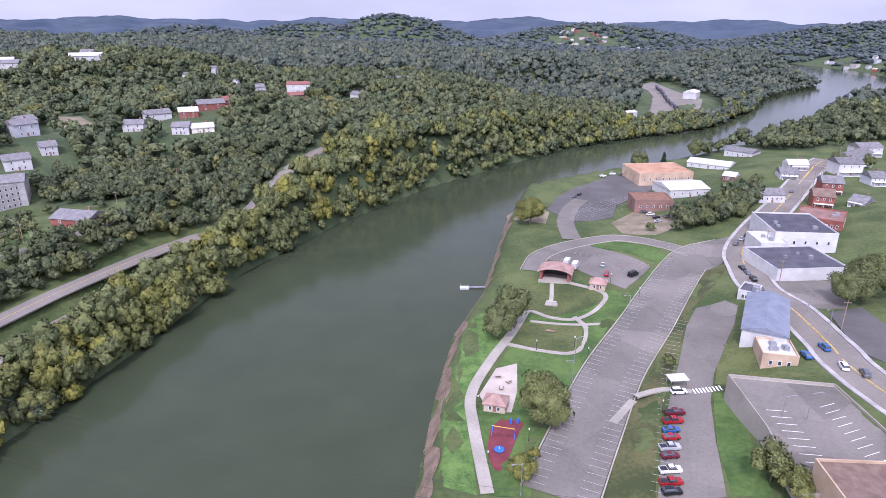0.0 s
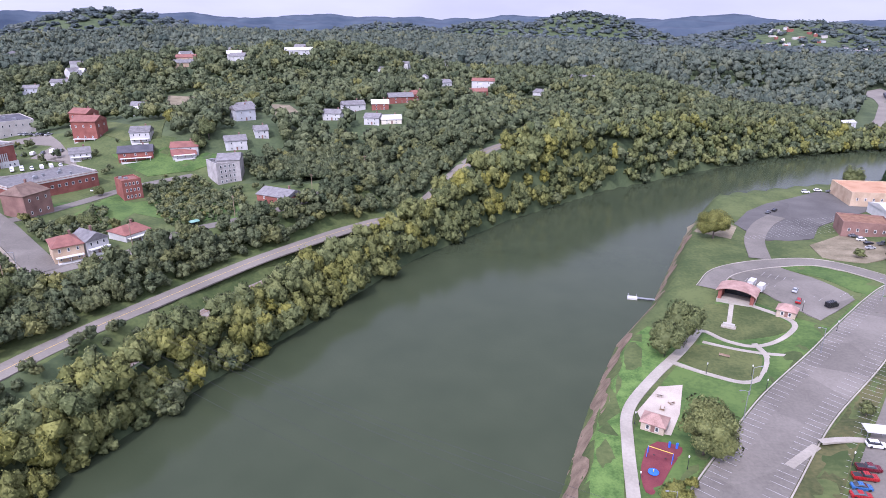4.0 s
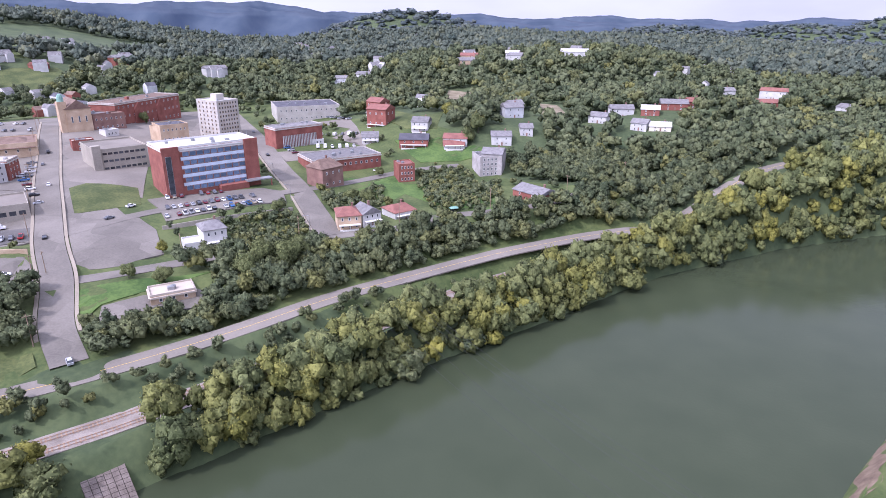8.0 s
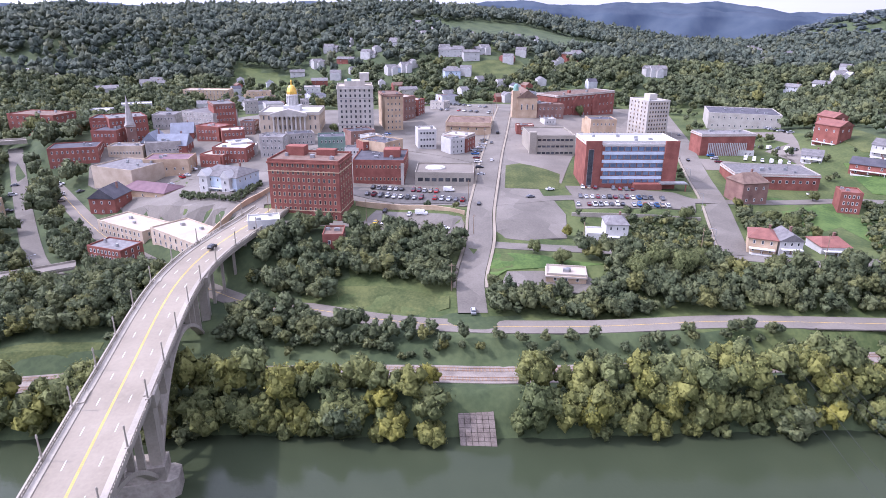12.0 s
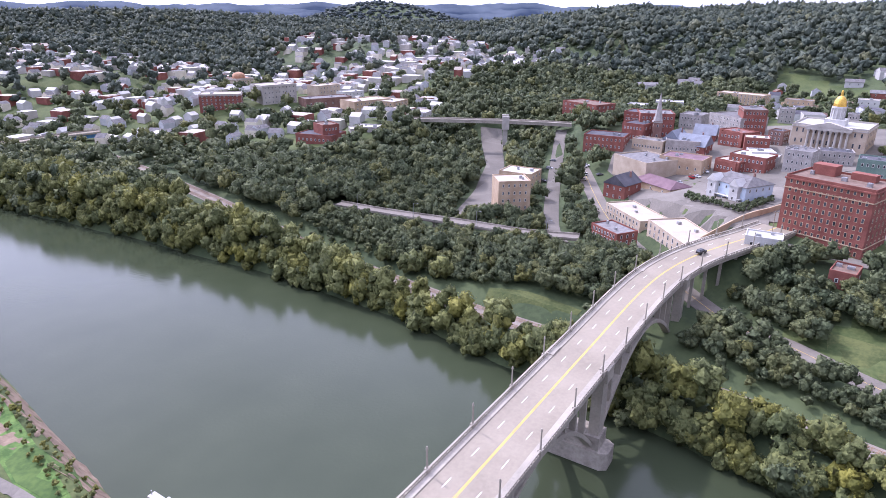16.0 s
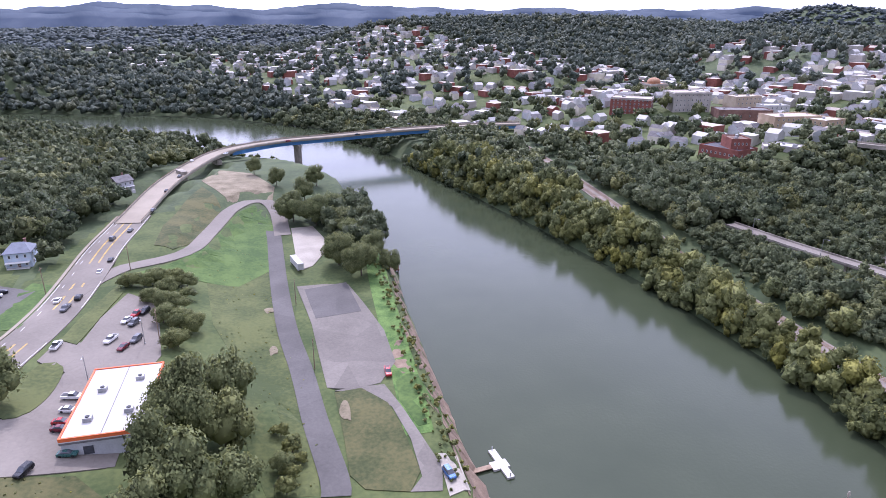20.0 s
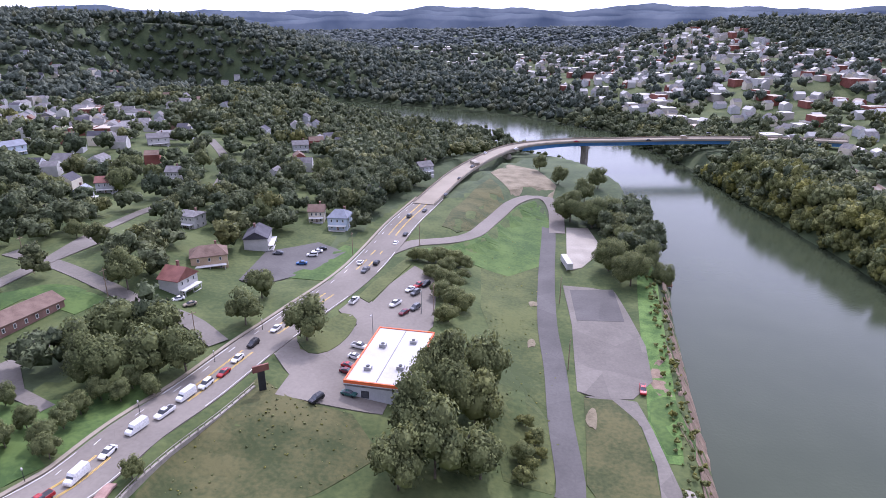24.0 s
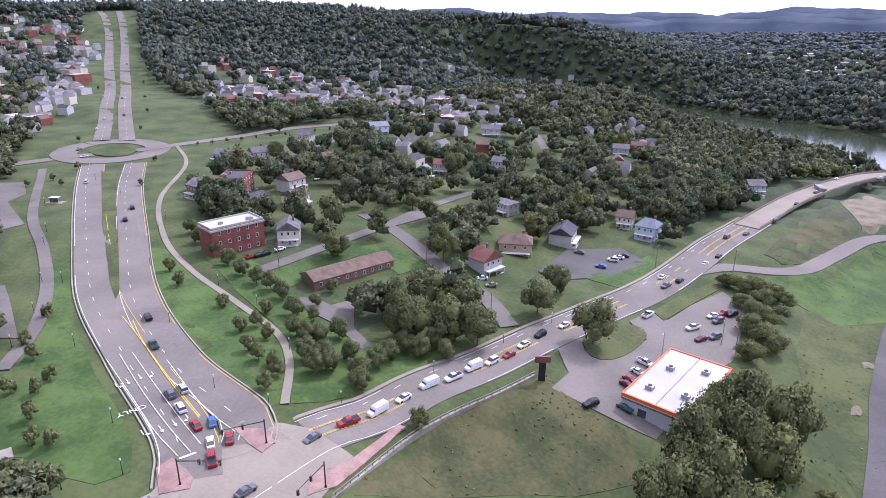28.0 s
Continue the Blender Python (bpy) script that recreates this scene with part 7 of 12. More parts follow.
house("long_white_shed", "long white metal shed", 198.1, 456.0, -37.0, 29.6, 18.4, 3.5, "white", "roof_white", rise=2.2, floors=1, front=5, porch=False, chimney=False, group="", category="warehouse", z=7.5)
house("white_metal_shed", "white metal shed with a grey roof", 232.4, 482.3, -47.7, 21.2, 16.1, 5.0, "white", "roof_grey", rise=2.2, floors=1, front=5, porch=False, chimney=False, group="", category="warehouse", z=9.6)
house("white_roadside_house", "white house with a pale roof by the road", 179.3, 336.7, 0.8, 14.4, 13.8, 4.6, "white", "roof_grey", rise=2.2, floors=1, front=5, porch=False, chimney=False, group="", category="warehouse", z=16.0)
house("brick_cottage", "small brick building with white roof", 189.0, 402.3, -39.7, 7.7, 9.2, 3.5, "brick", "roof_white", rise=2.2, floors=1, front=5, porch=False, chimney=False, group="", category="warehouse", z=10.8)
block("rusty_market", "low building with a wide rusty orange roof", "warehouse", 144.3, 414.8, 5.8, 36.6, 29.9, 7.7, z=8.1, wall='brick_tan', roof='roof_rust', floors=1, front=8, side=3, units=0)
block("ruined_shed", "derelict rusty brick shed", "shed", 117.1, 342.1, -2.5, 20.9, 16.1, 7.2, z=9.0, wall='brick_dark', roof='rust', floors=1, front=5, side=2, units=0)
house("house", "red brick house with a pitched roof", 202.7, 324.0, -20.4, 10.0, 12.6, 6.3, z=16.4, wall='brick', roof='roof_brown', rise=3)
house("house", "red brick house with a pitched roof", 220.9, 348.3, -16.2, 10.7, 12.6, 6.9, z=16.9, wall='brick', roof='roof_grey', rise=3)
house("house", "white timber house with a grey roof", 256.7, 393.5, -1.5, 15.1, 13.8, 7.7, z=17.2, wall='white', roof='roof_grey', rise=3)
house("house", "white timber house with a grey roof", 285.1, 431.3, 37.4, 35.9, 12.6, 10.0, z=11.8, wall='white', roof='roof_grey', rise=3)
house("house", "white timber house with a grey roof", 218.3, 315.0, -57.5, 7.8, 10.3, 2.8, z=18.6, wall='white', roof='roof_grey', rise=3)
house("house", "white timber house with a grey roof", 217.0, 387.3, -12.4, 10.2, 11.5, 3.9, z=16.0, wall='white', roof='roof_grey', rise=3)
house("house", "white timber house with a grey roof", 323.0, 476.0, 6.2, 18.4, 13.8, 7.1, z=11.7, wall='white', roof='roof_grey', rise=3)
house("house", "grey sided house with a pitched roof", 258.6, 367.4, -2.5, 9.1, 11.5, 4.9, z=17.1, wall='grey_siding', roof='roof_grey', rise=3)
house("house", "white timber house with a grey roof", 232.7, 407.2, -1.8, 12.8, 9.2, 3.6, z=17.1, wall='white', roof='roof_white', rise=3)
house("house", "grey stone four-storey hillside house", -216.6, 306.0, 26.4, 12.4, 16.1, 12.4, z=24.0, wall='stone_grey', roof='roof_grey', rise=2.6, porch=False, group='hillside houses', sides=('front',), front=2)
house("house", "red brick hillside house", -163.4, 268.7, -11.6, 18.9, 13.8, 5.2, z=23.8, wall='brick', roof='roof_grey', rise=2.6, porch=False, group='hillside houses', sides=('front',), front=2)
house("house", "white hillside house among trees", -235.4, 340.2, 39.0, 12.9, 12.6, 6.3, z=33.6, wall='white', roof='roof_grey', rise=2.6, porch=False, group='hillside houses', sides=('front',), front=2)
house("house", "white hillside house among trees", -229.0, 359.9, 39.2, 8.4, 10.3, 5.6, z=37.6, wall='white', roof='roof_grey', rise=2.6, porch=False, group='hillside houses', sides=('front',), front=2)
house("house", "grey hillside house in the town", -255.2, 381.0, 51.3, 13.4, 13.8, 7.5, z=45.1, wall='grey_siding', roof='roof_grey', rise=2.6, porch=False, group='hillside houses', sides=('front',), front=2)
house("house", "white hillside house among trees", -199.3, 408.2, 3.9, 13.1, 10.3, 5.0, z=43.2, wall='white', roof='roof_grey', rise=2.6, porch=False, group='hillside houses', sides=('front',), front=2)
house("house", "white hillside house among trees", -190.7, 421.9, 38.8, 15.8, 10.3, 6.3, z=46.4, wall='white', roof='roof_grey', rise=2.6, porch=False, group='hillside houses', sides=('front',), front=2)
house("house", "white hillside house among trees", -168.1, 404.9, 6.0, 10.5, 10.3, 5.0, z=42.0, wall='white', roof='roof_grey', rise=2.6, porch=False, group='hillside houses', sides=('front',), front=2)
house("house", "red brick hillside house", -171.9, 427.8, 21.9, 12.1, 10.3, 4.5, z=48.9, wall='brick', roof='roof_white', rise=2.6, porch=False, group='hillside houses', sides=('front',), front=2)
house("house", "red brick hillside house", -164.5, 449.5, 29.5, 18.3, 12.6, 4.7, z=51.3, wall='brick', roof='roof_grey', rise=2.6, porch=False, group='hillside houses', sides=('front',), front=2)
house("house", "cream hillside bungalow in the town", -157.0, 409.5, 25.3, 13.8, 10.3, 3.2, z=42.4, wall='cream', roof='roof_white', rise=2.6, porch=False, group='hillside houses', sides=('front',), front=2)
house("house", "white hillside house among trees", -174.3, 595.5, 46.3, 15.8, 10.3, 10.2, z=42.0, wall='white', roof='roof_grey', rise=2.6, porch=False, group='hillside houses', sides=('front',), front=2)
house("house", "white hillside house among trees", -141.3, 632.0, 2.7, 23.0, 11.5, 7.9, z=43.3, wall='white', roof='roof_red', rise=2.6, porch=False, group='hillside houses', sides=('front',), front=2)
house("house", "white hillside house among trees", -45.4, 646.0, -6.5, 22.2, 11.5, 6.3, z=48.6, wall='white', roof='roof_grey', rise=2.6, porch=False, group='hillside houses', sides=('front',), front=2)
house("house", "white hillside house among trees", -318.2, 582.7, 28.6, 26.5, 16.1, 6.7, z=74.4, wall='white', roof='roof_white', rise=2.6, porch=False, group='hillside houses', sides=('front',), front=2)
house("house", "white hillside house among trees", -363.4, 546.9, 17.7, 14.5, 13.8, 7.0, z=70.3, wall='white', roof='roof_grey', rise=2.6, porch=False, group='hillside houses', sides=('front',), front=2)
house("house", "red brick hillside house", -140.0, 598.8, 25.6, 18.5, 10.3, 4.8, z=39.7, wall='brick', roof='roof_red', rise=2.6, porch=False, group='hillside houses', sides=('front',), front=2)
house("house", "white hillside house among trees", -74.7, 589.3, -30.4, 19.6, 10.3, 3.7, z=42.5, wall='white', roof='roof_grey', rise=2.6, porch=False, group='hillside houses', sides=('front',), front=2)
house("house", "red brick hillside house", -156.1, 466.3, 40.0, 10.6, 10.3, 4.7, z=51.6, wall='brick', roof='roof_red', rise=2.6, porch=False, group='hillside houses', sides=('front',), front=2)
house("house", "white hillside house among trees", -371.5, 552.5, 34.1, 13.9, 11.5, 8.0, z=71.0, wall='white', roof='roof_white', rise=2.6, porch=False, group='hillside houses', sides=('front',), front=2)
house("house", "tan hillside house in the town", -415.3, 537.8, 24.9, 18.1, 11.5, 6.6, z=69.1, wall='brick_tan', roof='roof_red', rise=2.6, porch=False, group='hillside houses', sides=('front',), front=2)
house("house", "white hillside house among trees", -619.5, 501.6, 51.2, 16.4, 10.3, 8.1, z=62.0, wall='white', roof='roof_grey', rise=2.6, porch=False, group='hillside houses', sides=('front',), front=2)
house("house", "white hillside house among trees", -499.3, 488.9, 26.4, 12.2, 10.3, 7.3, z=57.4, wall='white', roof='roof_white', rise=2.6, porch=False, group='hillside houses', sides=('front',), front=2)
house("house", "white hillside house among trees", -487.4, 457.7, 20.2, 17.7, 10.3, 6.3, z=51.9, wall='white', roof='roof_grey', rise=2.6, porch=False, group='hillside houses', sides=('front',), front=2)
house("house", "grey hillside house in the town", -499.2, 436.1, 30.3, 12.5, 10.3, 5.9, z=48.9, wall='grey_siding', roof='roof_grey', rise=2.6, porch=False, group='hillside houses', sides=('front',), front=2)
house("house", "white hillside house among trees", -354.2, 399.1, -3.4, 16.8, 10.3, 5.4, z=44.1, wall='white', roof='roof_grey', rise=2.6, porch=False, group='hillside houses', sides=('front',), front=2)
house("house", "white hillside house among trees", -258.4, 321.7, 31.3, 15.6, 11.5, 4.1, z=34.1, wall='white', roof='roof_red', rise=2.6, porch=False, group='hillside houses', sides=('front',), front=2)
house("house", "grey hillside house in the town", -258.4, 389.0, 61.7, 10.6, 10.3, 7.9, z=45.6, wall='grey_siding', roof='roof_grey', rise=2.6, porch=False, group='hillside houses', sides=('front',), front=2)
house("house", "white hillside house among trees", -951.6, 746.0, 52.1, 20.2, 10.3, 8.2, z=55.7, wall='white', roof='roof_grey', rise=2.6, porch=False, group='hillside houses', sides=('front',), front=2)
house("house", "white hillside house among trees", -690.3, 574.6, 117.2, 52.1, 11.5, 8.6, z=60.4, wall='white', roof='roof_grey', rise=2.6, porch=False, group='hillside houses', sides=('front',), front=2)
house("house", "white hillside house above the town", -739.1, 167.0, 77.2, 14.9, 11.5, 9.5, z=67.3, wall='white', roof='roof_grey', rise=2.6, porch=False, group='hillside houses', sides=('front',), front=2)
house("house", "white hillside house above the town", -735.7, 181.3, 76.2, 14.2, 11.5, 9.3, z=67.7, wall='white', roof='roof_grey', rise=2.6, porch=False, group='hillside houses', sides=('front',), front=2)
house("house", "white hillside house above the town", -722.1, 193.1, 87.5, 18.4, 11.5, 11.1, z=63.7, wall='white', roof='roof_grey', rise=2.6, porch=False, group='hillside houses', sides=('front',), front=2)
house("house", "white hillside house above the town", -739.2, 210.2, 101.4, 17.1, 10.3, 8.1, z=69.4, wall='white', roof='roof_grey', rise=2.6, porch=False, group='hillside houses', sides=('front',), front=2)
house("house", "white hillside house above the town", -1039.9, 220.4, 106.0, 25.4, 11.5, 12.9, z=80.8, wall='white', roof='roof_grey', rise=2.6, porch=False, group='hillside houses', sides=('front',), front=2)
house("house", "white hillside house above the town", -1018.9, 182.6, 135.5, 38.7, 11.5, 14.0, z=79.7, wall='white', roof='roof_grey', rise=2.6, porch=False, group='hillside houses', sides=('front',), front=2)
house("house", "white hillside house above the town", -792.2, 119.3, 81.4, 13.4, 10.3, 10.0, z=72.7, wall='white', roof='roof_grey', rise=2.6, porch=False, group='hillside houses', sides=('front',), front=2)
house("house", "pale blue hillside house", -681.2, 161.1, 90.3, 16.8, 12.6, 10.7, z=47.1, wall='blue_siding', roof='roof_grey', rise=2.6, porch=False, group='hillside houses', sides=('front',), front=2)
house("house", "red brick hillside house", -715.0, 234.3, 103.3, 15.2, 10.3, 6.5, z=62.2, wall='brick', roof='roof_red', rise=2.6, porch=False, group='hillside houses', sides=('front',), front=2)
house("house", "white hillside house above the town", -848.7, 220.2, 95.1, 23.7, 10.3, 8.7, z=81.1, wall='white', roof='roof_grey', rise=2.6, porch=False, group='hillside houses', sides=('front',), front=2)
house("house", "cream hillside house in the town", -922.7, 319.9, 153.7, 274.1, 11.5, 12.2, z=70.6, wall='cream', roof='roof_grey', rise=2.6, porch=False, group='hillside houses', sides=('front',), front=2)
house("house", "white hillside house above the town", -827.5, 42.3, 61.5, 18.4, 10.3, 9.7, z=65.7, wall='white', roof='roof_grey', rise=2.6, porch=False, group='hillside houses', sides=('front',), front=2)
house("house", "white hillside house above the town", -784.2, 23.2, 61.4, 17.5, 10.3, 7.3, z=53.7, wall='white', roof='roof_grey', rise=2.6, porch=False, group='hillside houses', sides=('front',), front=2)
house("house", "white hillside house above the town", -774.4, 83.9, 68.1, 14.8, 10.3, 8.2, z=62.7, wall='white', roof='roof_grey', rise=2.6, porch=False, group='hillside houses', sides=('front',), front=2)
house("house", "red brick hillside house", -774.6, 55.8, 63.1, 20.5, 10.3, 8.1, z=56.8, wall='brick', roof='roof_grey', rise=2.6, porch=False, group='hillside houses', sides=('front',), front=2)
house("house", "white hillside house above the town", -757.1, -1.5, 90.4, 16.1, 10.3, 7.9, z=44.2, wall='white', roof='roof_grey', rise=2.6, porch=False, group='hillside houses', sides=('front',), front=2)
house("house", "pale blue hillside house", -719.4, 104.8, 69.7, 18.8, 10.3, 7.4, z=51.6, wall='blue_siding', roof='roof_grey', rise=2.6, porch=False, group='hillside houses', sides=('front',), front=2)
house("house", "red brick hillside house", -712.8, 21.3, 88.3, 17.2, 10.3, 7.7, z=38.9, wall='brick', roof='roof_grey', rise=2.6, porch=False, group='hillside houses', sides=('front',), front=2)
house("house", "pale stone hillside house", -630.8, 105.0, 94.1, 16.9, 11.5, 7.7, z=36.8, wall='stone', roof='roof_grey', rise=2.6, porch=False, group='hillside houses', sides=('front',), front=2)
house("house", "white hillside house above the town", -676.7, -181.8, 116.6, 19.9, 13.8, 8.0, z=37.4, wall='white', roof='roof_grey', rise=2.6, porch=False, group='hillside houses', sides=('front',), front=2)
house("house", "white hillside house above the town", -716.8, -146.3, 113.2, 19.8, 11.5, 7.5, z=38.3, wall='white', roof='roof_grey', rise=2.6, porch=False, group='hillside houses', sides=('front',), front=2)
house("house", "white hillside house above the town", -600.5, 355.3, 81.0, 21.7, 12.6, 8.7, z=55.5, wall='white', roof='roof_grey', rise=2.6, porch=False, group='hillside houses', sides=('front',), front=2)
house("house", "red brick hillside house", -717.8, 316.5, 104.5, 25.6, 11.5, 10.6, z=61.6, wall='brick', roof='roof_grey', rise=2.6, porch=False, group='hillside houses', sides=('front',), front=2)
house("house", "white hillside house above the town", -781.4, 650.1, 134.3, 265.3, 11.5, 14.0, z=50.5, wall='white', roof='roof_grey', rise=2.6, porch=False, group='hillside houses', sides=('front',), front=2)
house("house", "white hillside house above the town", -504.4, 489.3, 68.1, 10.5, 10.3, 7.0, z=57.6, wall='white', roof='roof_white', rise=2.6, porch=False, group='hillside houses', sides=('front',), front=2)
house("house", "white hillside house above the town", -959.3, 741.9, 73.8, 21.9, 10.3, 9.5, z=55.7, wall='white', roof='roof_grey', rise=2.6, porch=False, group='hillside houses', sides=('front',), front=2)
house("house", "tan hillside house in the town", -407.2, 523.0, 37.9, 17.7, 13.8, 5.6, z=66.4, wall='brick_tan', roof='roof_grey', rise=2.6, porch=False, group='hillside houses', sides=('front',), front=2)
house("house", "white hillside house above the town", -864.7, 830.6, 56.9, 21.2, 10.3, 8.1, z=56.5, wall='white', roof='roof_grey', rise=2.6, porch=False, group='hillside houses', sides=('front',), front=2)


# ---------------------------------------------------------------- landmark details
def find(name):
    return bpy.data.objects[name]


def box_part(name, ob, b, material, label="", at=(0, 0, 0), turn=0.0):
    return part(name, Shape().box(*b).mesh(name, material), ob, at, turn, label)


# hospital: glass bands, brick towers, stair glass, roof rim
hospital = find("hospital")
w, d, h = 55.7, 27.6, 24.1
for f in range(5):
    z = 2.6 + f * 4.3
    for k in range(9):
        x = -w * 0.30 + k * (w * 0.66 / 9)
        part("window", window_mesh(w * 0.66 / 9 - 0.5, 2.2, "steel", "blue_glass"), hospital, (x + w * 0.035, -d / 2 - 0.12, z + 1.3))
    box_part("spandrel_band", hospital, (-w * 0.32, -d / 2 - 0.1, z + 2.55, w * 0.36, -d / 2, z + 4.2), "blue_siding" if f < 4 else "trim")
    part("window", window_mesh(5.5, 2.0, "steel", "blue_glass"), hospital, (w / 2, -4, z + 1.3), 90)
    part("window", window_mesh(5.5, 2.0, "steel", "blue_glass"), hospital, (w / 2, 5, z + 1.3), 90)
box_part("stair_tower", hospital, (-w / 2 - 0.4, -d / 2 - 1.6, -2, -w / 2 + 9, -d / 2 - 0.2, h + 1.2), "brick")
box_part("end_tower", hospital, (w / 2 - 8, -d / 2 - 1.4, -2, w / 2 + 0.4, -d / 2 - 0.2, h + 1.2), "brick")
part("stair_glass", window_mesh(3.2, 19, "steel", "glass"), hospital, (-w / 2 + 2.8, -d / 2 - 1.7, 11.5))
box_part("entrance_canopy", hospital, (w / 2 - 10, -d / 2 - 7, 3.6, w / 2 + 6, -d / 2 - 1.5, 4.2), "steel")
box_part("canopy_column", hospital, (w / 2 + 5, -d / 2 - 6.6, -1, w / 2 + 5.6, -d / 2 - 6, 3.6), "brick")
box_part("annex_wall", hospital, (2, -d / 2 - 5.5, -2, 19, -d / 2 - 0.2, 3.4), "brick")

# courthouse: portico, drum, gilded dome
court = find("courthouse")
h = 14.5
for k in range(8):
    x = -12 + k * 24 / 7
    part("column", Shape().tube((x, -22.2, 2.0), (x, -22.2, 12.2), 0.85, 0.7, 10).box(x - 1, -23.2, 1.4, x + 1, -21.2, 2.0).box(x - 1, -23.2, 12.2, x + 1, -21.2, 12.9).mesh("column", "stone"), court)
box_part("portico_steps", court, (-14, -26, -2, 14, -19.6, 1.4), "stone_grey")
part("pediment", Shape().box(-14, -23.6, 12.9, 14, -19.6, 14.6).gable(-13.6, -23.4, 13.6, -19.7, 14.9, 3.0, 0.3, 0, "y").mesh("pediment", "stone"), court)
box_part("dome_base", court, (-6.5, -6.5, h, 6.5, 6.5, h + 3.5), "white")
part("drum", Shape().tube((0, 0, h + 3.5), (0, 0, h + 10), 4.2, 3.9, 18).tube((0, 0, h + 10), (0, 0, h + 11), 4.7, 4.5, 18).mesh("drum", "white"), court)
for k in range(12):
    a = k * math.pi / 6
    part("drum_column", Shape().tube((4.4 * math.cos(a), 4.4 * math.sin(a), h + 3.5), (4.4 * math.cos(a), 4.4 * math.sin(a), h + 10), 0.35, 0.35, 6).mesh("drum_column", "white"), court)
part("dome", Shape().dome(0, 0, h + 11, 4.2, 6.4, 18, 6).mesh("dome", "gold"), court, label="gilded ribbed dome")
part("lantern", Shape().tube((0, 0, h + 17.2), (0, 0, h + 19.2), 0.9, 0.8, 8).dome(0, 0, h + 19.2, 0.8, 1.4, 8, 3).mesh("lantern", "gold"), court)

# brick hotel penthouse, roof walls; stone tower crown; church cupola; orange dome
hotel = find("brick_hotel")
box_part("penthouse", hotel, (-14, 2, 26.2, -4, 9, 30.6), "brick")
box_part("stair_house", hotel, (2, 4, 26.2, 12, 9, 29.2), "brick")
for z in (4.3, 21.9):
    box_part("string_course", hotel, (-18.95, -12.95, z, 18.95, 12.65, z + 0.35), "brick_tan")
tower = find("stone_tower")
box_part("attic", tower, (-8, -8, 31.8, 8, 8, 35.5), "stone")
box_part("penthouse", tower, (4.2, -5, 35.5, 11.5, 5, 40.5), "stone")
box_part("sign_frame", tower, (-6, -8.3, 35.6, -2.4, -8.0, 37.6), "copper")
box_part("sill_course", tower, (-14.4, -15.3, 6.6, 14.4, 15.1, 7.2), "stone_grey")
box_part("sill_course", tower, (-14.4, -15.3, 24.4, 14.4, 15.1, 25.0), "stone_grey")
church = find("tan_church")
part("nave_roof", Shape().gable(-7.5, -13.8, 7.5, 13.8, 15.2, 5.5, 0.5, 0, "y").add([(-7.5, -13.8, 15.0), (7.5, -13.8, 15.0), (0, -13.8, 20.3)], [(0, 1, 2)]).mesh("nave_roof", "roof_brown"), church)
box_part("bell_tower", church, (-11, -13, -2, -6, -8, 20), "brick_tan")
part("cupola", Shape().tube((-8.5, -10.5, 20), (-8.5, -10.5, 22), 2.1, 1.9, 8).dome(-8.5, -10.5, 22, 1.9, 3.0, 10, 4).mesh("cupola", "copper"), church, label="green copper cupola")
domed = find("domed_hall")
part("dome", Shape().tube((0, 0, 12.3), (0, 0, 14.5), 6.5, 6.5, 16).dome(0, 0, 14.5, 6.8, 4.2, 16, 5).mesh("dome", "roof_rust"), domed, label="broad orange tiled dome")
hall = find("low_hall")
part("hipped_roof", Shape().gable(-14, -15, 14, 15, 6.2, 4.2, 1.2, 9, "x").mesh("hipped_roof", "roof_brown"), hall)
striped = find("striped_hall")
for k in range(22):
    x = -14 + k * 1.33
    part("fin", Shape().box(x - 0.25, -9.9, 0, x + 0.25, -9.3, 8).mesh("fin", "white"), striped)
school = find("brick_school")
for gx_ in (-14, 12):
    part("gable", Shape().box(gx_ - 4.5, -15.2, -2, gx_ + 4.5, -13.9, 13).gable(gx_ - 4.5, -15.2, gx_ + 4.5, -6, 13.2, 5, 0.3, 0, "y").add([(gx_ - 4.5, -15.25, 13), (gx_ + 4.5, -15.25, 13), (gx_, -15.25, 17.8)], [(0, 1, 2)]).mesh("gable", "brick"), school)
box_part("chimney", school, (-10, 0, 12, -7.5, 2.5, 21), "brick")
apt = find("apartment_tower")
box_part("lift_house", apt, (-4, -3, 25.8, 4, 4, 30), "stone")
part("spire", Shape().tube((0, 0, 13.1), (0, 0, 31), 2.9, 0.08, 8).mesh("spire", "stone_grey"), find("steeple"))
viaduct_lamps = [(-219, -118), (-214, -150)]
garage = find("parking_garage")
box_part("stair_tower", garage, (-17, -20.6, -2, -12, -16, 15), "concrete")
works = find("brick_works")
box_part("stair_house", works, (2, -6, 12.9, 12, 4, 17), "brick")
box_part("painted_wall", works, (13.5, -17.5, -1, 15.4, -17.3, 12), "stone")
deckg = find("deck_garage")
part("roof_canopy", Shape().tube((-6, 2, 6.8), (-6, 2, 7.4), 6.5, 6.2, 18).tube((-6, 2, 7.4), (-6, 2, 7.7), 5.0, 4.6, 18).mesh("roof_canopy", "roof_white"), deckg)
victorian = [o for o in bpy.data.objects if o.get("label", "").startswith("large white and blue")][0]
for sx in (-7, 6):
    part("bay", Shape().box(sx - 2.4, -11.4, -2, sx + 2.4, -9.1, 8.3).gable(sx - 2.4, -11.4, sx + 2.4, -6, 8.6, 3.2, 0.4, 0, "y").add([(sx - 2.4, -11.45, 8.3), (sx + 2.4, -11.45, 8.3), (sx, -11.45, 11.4)], [(0, 1, 2)]).mesh("bay", "white"), victorian)
    for z in (2.6, 6.2):
        part("window", window_mesh(1.1, 1.7), victorian, (sx, -11.4, z))

